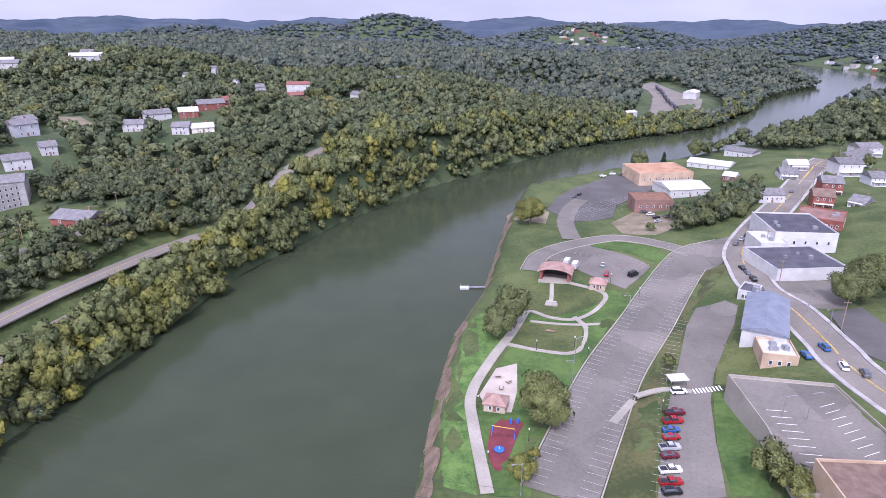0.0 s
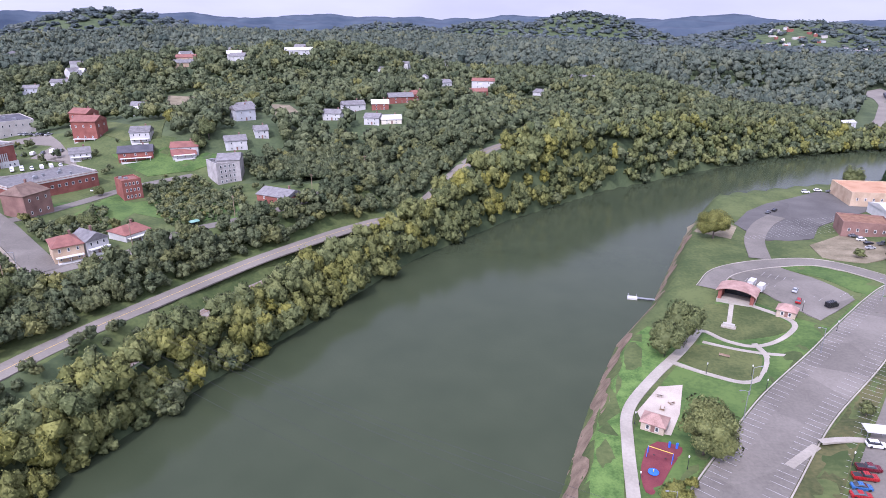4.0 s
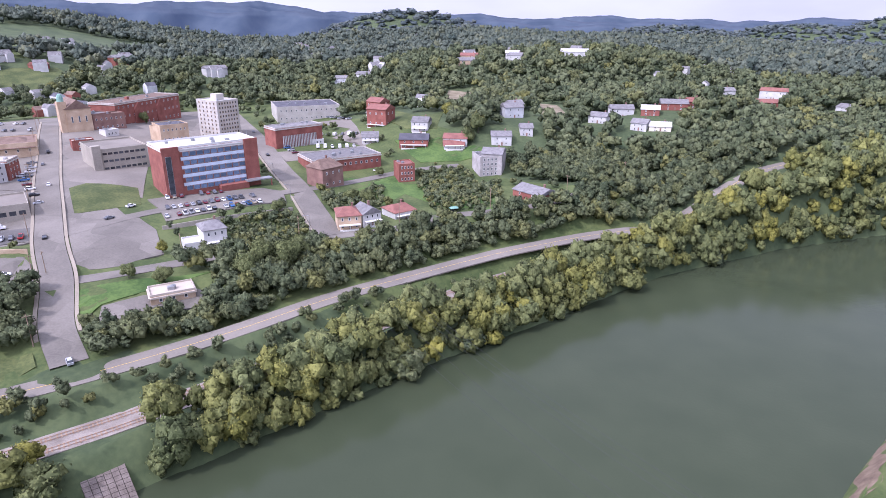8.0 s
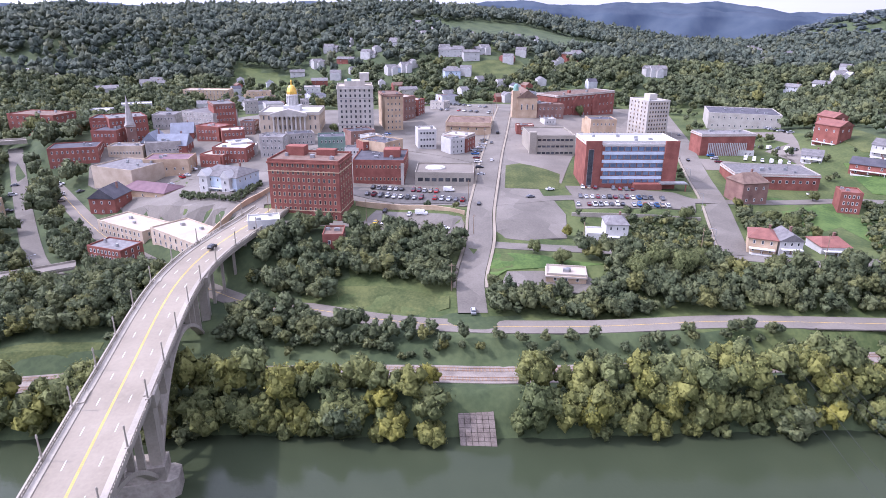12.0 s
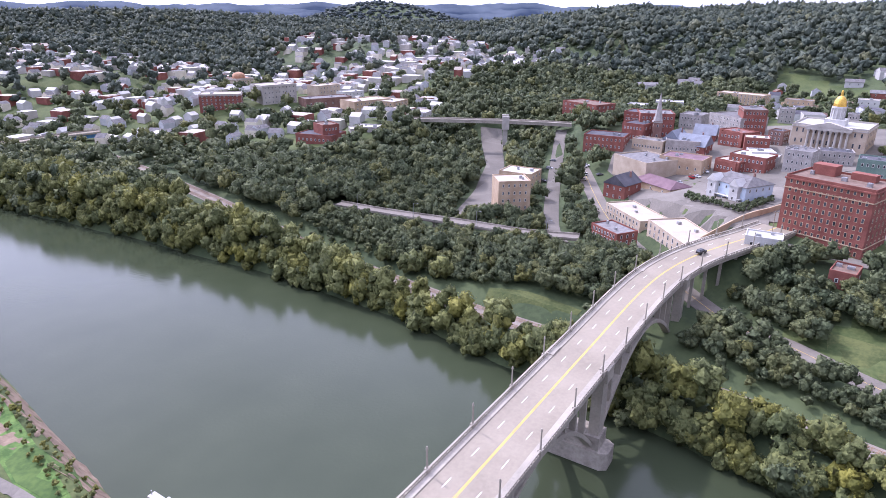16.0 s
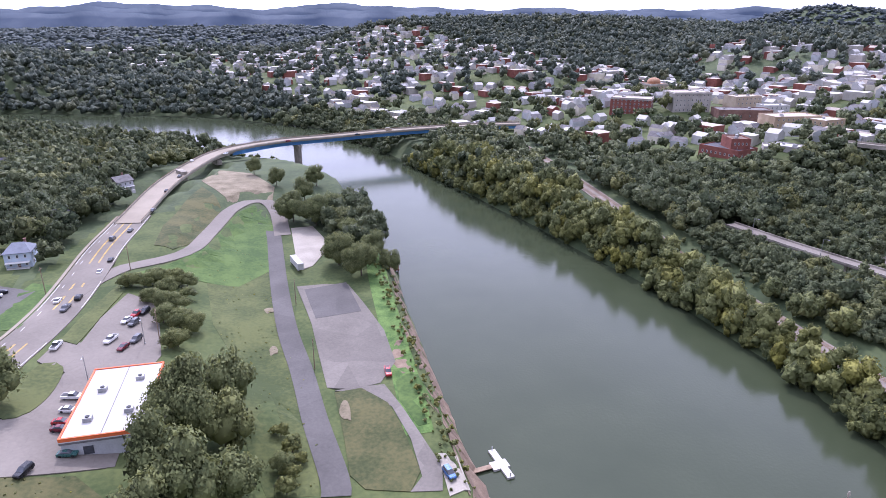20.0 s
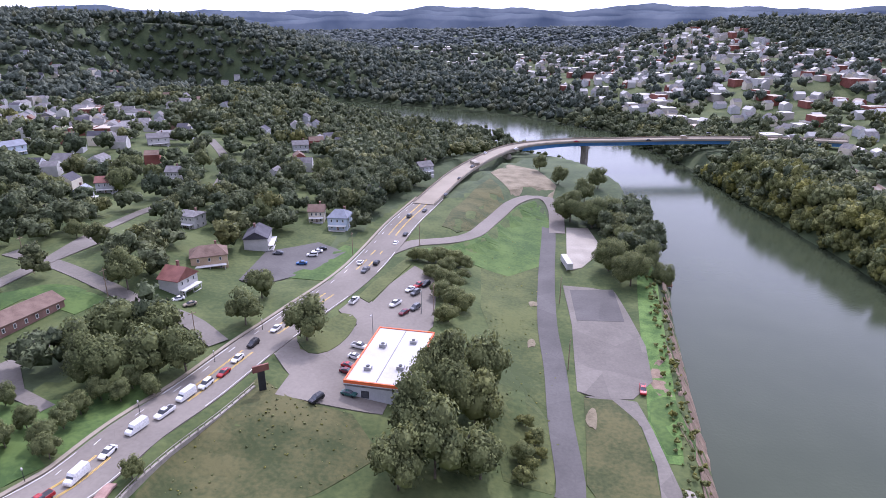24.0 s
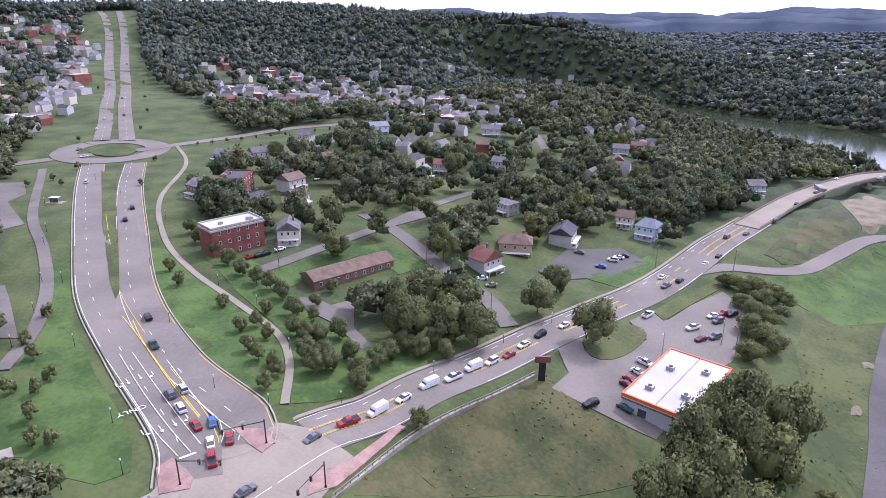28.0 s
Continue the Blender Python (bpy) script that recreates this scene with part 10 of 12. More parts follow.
car("car", "white", 462.7, -246.0, -32, "white saloon car driving on the far avenue")
car("suv", "white", 494.8, -270.8, -32, "white sport utility car driving on the far avenue")
car("car", "black", 494.8, -287.0, -31, "black saloon car driving on the far avenue")
car("pickup", "white", 592.1, -326.2, -32, "white pickup truck driving on the far avenue")
car("car", "grey", 570.5, -331.8, -32, "grey saloon car driving on the far avenue")
car("car", "white", 665.0, -376.1, -32, "white saloon car driving on the far avenue")
car("car", "white", 232.9, -235.2, 95, "white saloon car driving on the far avenue")
car("car", "red", 215.5, -244.6, -21, "red saloon car driving on the far avenue")
car("car", "white", 924.6, -542.6, -31, "white saloon car driving on the far avenue")
car("car", "grey", 741.2, -444.0, -32, "grey saloon car driving on the far avenue")
car("car", "red", 179.5, -143.8, -97, "red saloon car parked by the red brick inn")
car("car", "black", 178.2, -146.9, -97, "black saloon car parked by the red brick inn")
car("car", "black", 177.5, -149.4, -97, "black saloon car parked by the red brick inn")
car("car", "white", 176.3, -155.4, -97, "white saloon car parked by the red brick inn")
car("car", "white", 40.9, -262.0, -98.4, "white saloon car on the road to the bridge")
car("car", "black", 37.9, -272.7, -98.4, "black saloon car on the road to the bridge")
car("suv", "grey", 39.4, -299.2, -101.6, "grey sport utility car on the road to the bridge")
car("car", "grey", 32.7, -309.1, -101.6, "grey saloon car on the road to the bridge")
car("suv", "black", 45.1, -236.3, -98.4, "black sport utility car on the road to the bridge")
car("car", "white", 51.7, -236.3, -98.4, "white saloon car on the road to the bridge")
car("pickup", "white", 46.2, -197.7, -104, "white pickup truck on the road to the bridge")
car("car", "grey", 24.0, -338.8, -109.4, "grey saloon car climbing to the blue bridge", z=19.10)
car("car", "black", 18.1, -376.4, -102.1, "black saloon car climbing to the blue bridge", z=19.45)
car("car", "white", 3.2, -451.4, -112.0, "white saloon car climbing to the blue bridge", z=20.30)
car("car", "grey", 11.1, -409.3, -110.2, "grey saloon car climbing to the blue bridge", z=19.81)
car("car", "white", -19.7, -467.5, -122.6, "white saloon car crossing the blue bridge", z=20.63)
car("car", "red", -67.8, -496.8, -173.6, "red saloon car crossing the blue bridge", z=21.52)
car("car", "black", -124.6, -503.3, -172.1, "black saloon car crossing the blue bridge", z=22.15)
car("van", "tan", -155.3, -515.9, -176.3, "tan panel van crossing the blue bridge", z=22.34)
car("car", "black", -182.9, -541.2, -168, "black saloon car crossing the blue bridge", z=21.9)
car("pickup", "red", -46.2, -160.5, 80, "red pickup truck parked on the river lot")
car("suv", "blue", -46.5, -111.7, 95, "blue sport utility car parked at the boat ramp")
car("pickup", "maroon", 61.8, 142.1, 5, "maroon pickup truck parked in a bay below the bank")
car("pickup", "red", 60.1, 138.5, 5, "red pickup truck parked in a bay below the bank")
car("car", "blue", 58.4, 134.9, 5, "blue saloon car parked in a bay below the bank")
car("car", "red", 57.5, 132.0, 5, "red saloon car parked in a bay below the bank")
car("pickup", "silver", 55.9, 128.3, 5, "silver pickup truck parked in a bay below the bank")
car("car", "maroon", 55.0, 125.5, 5, "maroon saloon car parked in a bay below the bank")
car("pickup", "white", 53.5, 120.7, 5, "white pickup truck parked in a bay below the bank")
car("pickup", "red", 52.3, 116.8, 5, "red pickup truck parked in a bay below the bank")
car("suv", "black", 51.6, 113.9, 5, "black sport utility car parked in a bay below the bank")
car("suv", "white", 66.4, 152.1, 5, "white sport utility car parked in a bay below the bank")
car("suv", "blue", 113.4, 164.7, 87, "blue sport utility car on the main street")
car("suv", "white", 112.2, 153.3, 74, "white sport utility car on the main street")
car("suv", "grey", 115.7, 149.4, 74, "grey sport utility car on the main street")
car("car", "black", 118.0, 209.0, 83, "black saloon car on the main street")
car("car", "grey", 118.4, 214.5, 83, "grey saloon car on the main street")
car("suv", "black", 120.2, 223.8, 83, "black sport utility car on the main street")
car("car", "grey", 121.3, 231.1, 83, "grey saloon car on the main street")
car("car", "black", 121.7, 236.5, 87, "black saloon car on the main street")
car("car", "blue", 105.6, 160.3, 87, "blue saloon car on the main street")
car("car", "grey", 132.0, 266.1, 56, "grey saloon car parked along the main street")
car("car", "silver", 137.5, 272.2, 56, "silver saloon car parked along the main street")
car("car", "black", 141.7, 276.9, 56, "black saloon car parked along the main street")
car("suv", "grey", 145.2, 280.7, 50, "grey sport utility car parked along the main street")
car("car", "silver", 152.7, 289.2, 50, "silver saloon car parked along the main street")
car("car", "white", 188.5, 334.5, 52, "white saloon car parked along the main street")
car("car", "grey", 201.5, 351.3, 52, "grey saloon car parked along the main street")
car("car", "grey", 79.7, 368.5, 60, "grey saloon car parked near the boat landing")
car("car", "black", 83.8, 373.7, 60, "black saloon car parked near the boat landing")
car("car", "silver", 68.4, 249.8, 70, "silver saloon car parked near the boat landing")
car("suv", "red", 67.3, 238.7, 70, "red sport utility car parked near the boat landing")
car("suv", "white", 109.9, 421.9, 10, "white sport utility car parked near the boat landing")
car("suv", "white", 118.0, 428.0, 10, "white sport utility car parked near the boat landing")
car("car", "grey", 124.5, 427.2, 10, "grey saloon car parked near the boat landing")
car("car", "grey", 111.6, 333.8, 20, "grey saloon car parked near the boat landing")
car("suv", "white", 113.1, 327.0, 20, "white sport utility car parked near the boat landing")
car("car", "black", 114.0, 320.3, 20, "black saloon car parked near the boat landing")
car("car", "silver", 112.4, 312.4, 20, "silver saloon car parked near the boat landing")
car("pickup", "grey", 119.3, 318.4, 20, "grey pickup truck parked near the boat landing")
car("van", "black", 78.2, 238.5, 40, "black panel van parked at the event lot")
car("pickup", "black", -312.2, 33.3, 340, "black pickup truck parked in the lot below the brick block")
car("pickup", "silver", -311.1, 36.1, 160, "silver pickup truck parked in the lot below the brick block")
car("pickup", "grey", -310.0, 38.9, 161, "grey pickup truck parked in the lot below the brick block")
car("pickup", "white", -309.0, 41.6, 339, "white pickup truck parked in the lot below the brick block")
car("car", "silver", -307.9, 44.4, 340, "silver saloon car parked in the lot below the brick block")
car("car", "black", -306.8, 47.2, 158, "black saloon car parked in the lot below the brick block")
car("suv", "maroon", -304.6, 52.8, 340, "maroon sport utility car parked in the lot below the brick block")
car("suv", "maroon", -303.5, 55.6, 341, "maroon sport utility car parked in the lot below the brick block")
car("suv", "silver", -302.5, 58.3, 157, "silver sport utility car parked in the lot below the brick block")
car("suv", "tan", -301.4, 61.1, 338, "tan sport utility car parked in the lot below the brick block")
car("pickup", "red", -300.3, 63.9, 339, "red pickup truck parked in the lot below the brick block")
car("car", "grey", -301.6, 29.2, 156, "grey saloon car parked in the lot below the brick block")
car("pickup", "maroon", -300.2, 32.3, 156, "maroon pickup truck parked in the lot below the brick block")
car("pickup", "grey", -298.8, 35.4, 334, "grey pickup truck parked in the lot below the brick block")
car("suv", "silver", -297.3, 38.6, 337, "silver sport utility car parked in the lot below the brick block")
car("car", "white", -295.9, 41.7, 335, "white saloon car parked in the lot below the brick block")
car("car", "white", -294.5, 44.8, 155, "white saloon car parked in the lot below the brick block")
car("pickup", "grey", -293.1, 47.9, 158, "grey pickup truck parked in the lot below the brick block")
car("car", "silver", -291.6, 51.0, 157, "silver saloon car parked in the lot below the brick block")
car("suv", "maroon", -290.2, 54.2, 334, "maroon sport utility car parked in the lot below the brick block")
car("suv", "red", -287.4, 60.4, 157, "red sport utility car parked in the lot below the brick block")
car("suv", "silver", -286.0, 63.5, 336, "silver sport utility car parked in the lot below the brick block")
car("pickup", "silver", -284.5, 66.7, 335, "silver pickup truck parked in the lot below the brick block")
car("car", "grey", -283.1, 69.8, 337, "grey saloon car parked in the lot below the brick block")
car("pickup", "red", -281.7, 72.9, 157, "red pickup truck parked in the lot below the brick block")
car("suv", "white", -295.9, 141.5, 340, "white sport utility car parked at the hospital")
car("car", "tan", -294.8, 144.4, 339, "tan saloon car parked at the hospital")
car("suv", "maroon", -293.6, 147.4, 340, "maroon sport utility car parked at the hospital")
car("suv", "grey", -290.3, 156.2, 338, "grey sport utility car parked at the hospital")
car("car", "red", -289.1, 159.2, 158, "red saloon car parked at the hospital")
car("pickup", "grey", -288.0, 162.2, 340, "grey pickup truck parked at the hospital")
car("car", "maroon", -286.9, 165.1, 158, "maroon saloon car parked at the hospital")
car("suv", "grey", -280.0, 133.1, 342, "grey sport utility car parked at the hospital")
car("car", "silver", -279.2, 135.8, 345, "silver saloon car parked at the hospital")
car("car", "white", -278.3, 138.6, 161, "white saloon car parked at the hospital")
car("car", "maroon", -277.5, 141.3, 342, "maroon saloon car parked at the hospital")
car("car", "silver", -276.6, 144.0, 162, "silver saloon car parked at the hospital")
car("pickup", "black", -275.8, 146.7, 342, "black pickup truck parked at the hospital")
car("car", "maroon", -275.0, 149.5, 343, "maroon saloon car parked at the hospital")
car("pickup", "grey", -274.1, 152.2, 342, "grey pickup truck parked at the hospital")
car("suv", "maroon", -273.3, 154.9, 341, "maroon sport utility car parked at the hospital")
car("car", "white", -272.4, 157.6, 345, "white saloon car parked at the hospital")
car("pickup", "blue", -271.6, 160.4, 161, "blue pickup truck parked at the hospital")
car("pickup", "grey", -270.8, 163.1, 344, "grey pickup truck parked at the hospital")
car("pickup", "grey", -269.9, 165.8, 164, "grey pickup truck parked at the hospital")
car("pickup", "grey", -268.2, 171.3, 343, "grey pickup truck parked at the hospital")
car("car", "silver", -269.5, 127.3, 341, "silver saloon car parked at the hospital")
car("car", "maroon", -267.9, 132.3, 161, "maroon saloon car parked at the hospital")
car("pickup", "white", -267.0, 134.8, 161, "white pickup truck parked at the hospital")
car("pickup", "silver", -266.2, 137.3, 161, "silver pickup truck parked at the hospital")
car("car", "white", -265.4, 139.8, 342, "white saloon car parked at the hospital")
car("car", "grey", -264.6, 142.3, 161, "grey saloon car parked at the hospital")
car("suv", "white", -263.7, 144.8, 341, "white sport utility car parked at the hospital")
car("car", "black", -262.9, 147.2, 160, "black saloon car parked at the hospital")
car("car", "silver", -261.2, 152.2, 341, "silver saloon car parked at the hospital")
car("suv", "blue", -260.4, 154.7, 342, "blue sport utility car parked at the hospital")
car("car", "red", -259.6, 157.2, 340, "red saloon car parked at the hospital")
car("suv", "silver", -258.8, 159.7, 160, "silver sport utility car parked at the hospital")
car("pickup", "blue", -257.9, 162.2, 162, "blue pickup truck parked at the hospital")
car("suv", "tan", -257.1, 164.7, 343, "tan sport utility car parked at the hospital")
car("suv", "white", -256.3, 167.2, 161, "white sport utility car parked at the hospital")
car("car", "yellow", -265.4, 28.8, 160, "yellow saloon car parked on the corner lot")
car("car", "white", -262.9, 33.0, 70, "white saloon car parked on the corner lot")
car("suv", "black", -276.8, 34.7, 160, "black sport utility car parked on the corner lot")
car("van", "white", -267.4, 49.9, 70, "white panel van parked on the corner lot")
car("car", "white", -269.3, 44.7, 160, "white saloon car parked on the corner lot")
car("car", "white", -252.6, 57.4, 70, "white saloon car parked on the corner lot")
car("van", "white", -300.8, 70.5, 70, "white panel van parked on the corner lot")
car("car", "black", -273.9, 78.8, 161, "black saloon car on the sloping street")
car("car", "white", -344.1, 105.9, 160, "white saloon car on the sloping street")
car("car", "grey", -394.9, 121.0, 159, "grey saloon car on the sloping street")
car("suv", "black", -416.6, 131.9, 159, "black sport utility car on the sloping street")
car("suv", "silver", -374.0, 103.4, 257, "silver sport utility car parked beside the sloping street")
car("pickup", "blue", -363.2, 101.2, 80, "blue pickup truck parked beside the sloping street")
car("car", "maroon", -352.4, 99.1, 79, "maroon saloon car parked beside the sloping street")
car("suv", "white", -341.5, 96.9, 79, "white sport utility car parked beside the sloping street")
car("suv", "black", -330.7, 94.8, 78, "black sport utility car parked beside the sloping street")
car("car", "silver", -319.9, 92.6, 260, "silver saloon car parked beside the sloping street")
car("pickup", "grey", -402.1, 117.9, 67, "grey pickup truck parked beside the sloping street")
car("pickup", "silver", -392.0, 114.0, 67, "silver pickup truck parked beside the sloping street")
car("pickup", "white", -381.9, 110.1, 250, "white pickup truck parked beside the sloping street")
car("car", "grey", -371.7, 106.1, 69, "grey saloon car parked beside the sloping street")
car("suv", "black", -562.2, 105.2, 312, "black sport utility car parked on the upper town lot")
car("pickup", "tan", -558.2, 108.6, 309, "tan pickup truck parked on the upper town lot")
car("car", "black", -554.2, 112.1, 131, "black saloon car parked on the upper town lot")
car("pickup", "white", -550.2, 115.5, 129, "white pickup truck parked on the upper town lot")
car("car", "maroon", -546.3, 119.0, 313, "maroon saloon car parked on the upper town lot")
car("pickup", "grey", -542.3, 122.4, 311, "grey pickup truck parked on the upper town lot")
car("suv", "grey", -538.3, 125.8, 309, "grey sport utility car parked on the upper town lot")
car("suv", "grey", -534.3, 129.3, 131, "grey sport utility car parked on the upper town lot")
car("suv", "black", -530.3, 132.7, 313, "black sport utility car parked on the upper town lot")
car("pickup", "grey", -526.3, 136.1, 311, "grey pickup truck parked on the upper town lot")
car("pickup", "white", -522.4, 139.6, 313, "white pickup truck parked on the upper town lot")
car("car", "white", -514.4, 146.5, 132, "white saloon car parked on the upper town lot")
car("car", "grey", -510.4, 149.9, 310, "grey saloon car parked on the upper town lot")
car("car", "grey", -503.8, 111.0, 139, "grey saloon car parked on the upper town lot")
car("suv", "silver", -500.2, 115.0, 136, "silver sport utility car parked on the upper town lot")
car("car", "red", -493.0, 122.9, 318, "red saloon car parked on the upper town lot")
car("car", "white", -489.4, 126.8, 317, "white saloon car parked on the upper town lot")
car("car", "grey", -485.8, 130.8, 317, "grey saloon car parked on the upper town lot")
car("car", "grey", -482.3, 134.7, 138, "grey saloon car parked on the upper town lot")
car("suv", "silver", -475.1, 142.6, 318, "silver sport utility car parked on the upper town lot")
car("van", "white", -327.2, 261.8, 321, "white panel van parked on the van lot")
car("van", "white", -324.3, 265.5, 320, "white panel van parked on the van lot")
car("suv", "white", -321.4, 269.2, 323, "white sport utility car parked on the van lot")
car("van", "white", -318.5, 273.0, 143, "white panel van parked on the van lot")
car("van", "white", -315.6, 276.7, 143, "white panel van parked on the van lot")
car("suv", "white", -312.7, 280.4, 143, "white sport utility car parked on the van lot")
car("van", "white", -356.8, 288.8, 118, "white panel van parked on the van lot")
car("suv", "grey", -352.1, 291.5, 298, "grey sport utility car parked on the van lot")
car("van", "white", -347.5, 294.1, 121, "white panel van parked on the van lot")
car("suv", "grey", -342.8, 296.8, 300, "grey sport utility car parked on the van lot")
car("van", "white", -338.2, 299.4, 300, "white panel van parked on the van lot")
car("suv", "grey", -333.5, 302.1, 118, "grey sport utility car parked on the van lot")
car("pickup", "silver", -412.9, 335.4, 268, "silver pickup truck parked behind the pale school")
car("suv", "white", -407.8, 335.2, 86, "white sport utility car parked behind the pale school")
car("car", "silver", -402.7, 335.1, 270, "silver saloon car parked behind the pale school")
car("suv", "silver", -397.6, 334.9, 87, "silver sport utility car parked behind the pale school")
car("car", "black", -392.5, 334.7, 268, "black saloon car parked behind the pale school")
car("pickup", "silver", -387.4, 334.5, 89, "silver pickup truck parked behind the pale school")
car("suv", "black", -382.3, 334.4, 90, "black sport utility car parked behind the pale school")
car("pickup", "silver", -377.2, 334.2, 88, "silver pickup truck parked behind the pale school")
car("suv", "red", -343.9, 246.3, 254, "red sport utility car parked beside the brick warehouse")
car("suv", "blue", -337.6, 244.8, 256, "blue sport utility car parked beside the brick warehouse")
car("suv", "silver", -331.2, 243.2, 258, "silver sport utility car parked beside the brick warehouse")
car("car", "maroon", -324.9, 241.7, 77, "maroon saloon car parked beside the brick warehouse")
car("car", "white", -374.4, -70.7, 209, "white saloon car parked in the town yard")
car("car", "silver", -375.9, -68.0, 207, "silver saloon car parked in the town yard")
car("suv", "silver", -377.3, -65.4, 391, "silver sport utility car parked in the town yard")
car("car", "white", -378.8, -62.7, 209, "white saloon car parked in the town yard")
car("car", "silver", -359.7, -72.9, 224, "silver saloon car parked in the town yard")
car("suv", "red", -364.8, -67.6, 222, "red sport utility car parked in the town yard")
car("car", "silver", -367.3, -65.0, 406, "silver saloon car parked in the town yard")
car("car", "grey", -422.8, 52.5, 427, "grey saloon car parked by the stone tower")
car("suv", "silver", -428.5, 55.0, 246, "silver sport utility car parked by the stone tower")
car("car", "blue", -434.2, 57.6, 426, "blue saloon car parked by the stone tower")
car("suv", "silver", -188.6, 53.3, 167, "silver sport utility car on the river road")
car("suv", "black", -233.2, -36.1, 157, "black sport utility car crossing the arch bridge", z=29.9)
car("car", "grey", -283.2, 107.9, 96, "grey saloon car on the town street")
car("car", "white", -294.4, 122.7, 96, "white saloon car on the town street")
car("pickup", "silver", -225.5, 125.3, 70, "silver pickup truck on the town street")
car("car", "white", -268.9, 258.5, 85, "white saloon car on the town street")
car("car", "black", -332.4, 226.1, 156, "black saloon car on the town street")
car("car", "grey", -404.1, 264.5, 157, "grey saloon car on the town street")
car("car", "tan", -350.2, -125.5, 107, "tan saloon car parked beside the sloping lane")
car("suv", "white", -360.4, -128.8, -72, "white sport utility car parked beside the sloping lane")
car("suv", "white", -380.7, -135.3, 108, "white sport utility car parked beside the sloping lane")
car("car", "grey", -387.0, -160.7, 286, "grey saloon car parked on the ravine street")
car("suv", "silver", -373.6, -157.2, 103, "silver sport utility car parked on the ravine street")
car("pickup", "black", -346.9, -150.1, 103, "black pickup truck parked on the ravine street")
car("suv", "white", -388.1, -149.9, 141, "white sport utility car parked behind the tan warehouse")
car("suv", "white", -376.9, -135.3, 141, "white sport utility car parked behind the tan warehouse")
car("car", "grey", -365.6, -120.7, 142, "grey saloon car parked behind the tan warehouse")


# ---------------------------------------------------------------- single trees
ICO = [(0, 0, 1)] + [(0.894 * math.cos(k * 1.2566), 0.894 * math.sin(k * 1.2566), 0.447) for k in range(5)] \
    + [(0.894 * math.cos((k + 0.5) * 1.2566), 0.894 * math.sin((k + 0.5) * 1.2566), -0.447) for k in range(5)] + [(0, 0, -1)]
ICO_F = [(0, 1 + k, 1 + (k + 1) % 5) for k in range(5)] + [(1 + k, 6 + k, 1 + (k + 1) % 5) for k in range(5)] \
    + [(6 + k, 6 + (k + 1) % 5, 1 + (k + 1) % 5) for k in range(5)] + [(6 + k, 11, 6 + (k + 1) % 5) for k in range(5)]


OCT = [(0, 0, 1), (1, 0, 0), (0, 1, 0), (-1, 0, 0), (0, -1, 0), (0, 0, -1)]
OCT_F = [(0, 1, 2), (0, 2, 3), (0, 3, 4), (0, 4, 1), (5, 2, 1), (5, 3, 2), (5, 4, 3), (5, 1, 4)]


def crown_template(seed, lobes, leaves, leaf, conifer=False, plain=False):
    """A crown of unit radius standing on z = 0: a lumpy mass of boughs with small leaf clumps all over them, as
    triangles, and the way that each bough faces."""
    r = np.random.default_rng(seed)
    vs, fs, ns = [], [], []
    heart = np.array([0, 0, 0.95])
    k = 0
    squash = r.uniform(0.8, 1.15, 2)
    for i in range(lobes):
        if conifer:
            u = (i + 0.5) / lobes
            c = np.array([0.1 * r.normal(), 0.1 * r.normal(), 0.2 + 1.7 * u])
            size = 0.8 * (1 - u) + 0.14
        else:
            d = r.normal(size=3)
            d[2] = abs(d[2]) * 1.1 - 0.55
            d /= np.linalg.norm(d)
            reach = r.uniform(0.45, 0.78) if i else 0.1
            c = heart + d * reach * np.array([squash[0], squash[1], 0.95])
            size = r.uniform(0.25, 0.44) if i else 0.6
        core, core_f = (OCT, OCT_F) if plain else (ICO, ICO_F)
        shape = np.array(core)
        if plain:
            turn = np.linalg.qr(r.normal(size=(3, 3)))[0]
            shape = shape @ (turn * np.sign(np.linalg.det(turn)))
        at = shape * size * (1.12 if plain else 0.82) * r.uniform(0.75, 1.15, (len(core), 1)) + c
        vs.append(at)
        ns.append(shape)
        fs.append(np.array(core_f) + k)
        k += len(core)
        if leaves:
            d = r.normal(size=(leaves, 3))
            d[:, 2] = np.where(d[:, 2] < -0.35, -d[:, 2], d[:, 2])
            d /= np.linalg.norm(d, axis=1)[:, None]
            at = c + d * size * r.uniform(0.75, 1.2, (leaves, 1))
            nrm = d + 0.6 * r.normal(size=d.shape)
            nrm /= np.linalg.norm(nrm, axis=1)[:, None]
            t = np.cross(nrm, r.normal(size=d.shape))
            t /= np.linalg.norm(t, axis=1)[:, None]
            b = np.cross(nrm, t)
            s = leaf * r.uniform(0.6, 1.4, (leaves, 1))
            tri = np.stack([at + t * s, at - t * s * 0.6 + b * s * 0.9, at - t * s * 0.5 - b * s * 0.95], 1)
            vs.append(tri.reshape(-1, 3))
            ns.append(np.repeat(0.75 * d + 0.35 * nrm, 3, axis=0))
            fs.append(np.arange(leaves * 3).reshape(-1, 3) + k)
            k += leaves * 3
    vs, ns = np.vstack(vs), np.vstack(ns)
    if not conifer:
        ns = ns + 0.75 * (vs - heart)
    ns[:, 2] += 0.15
    return vs, np.vstack(fs), ns / (np.linalg.norm(ns, axis=1)[:, None] + 1e-6)


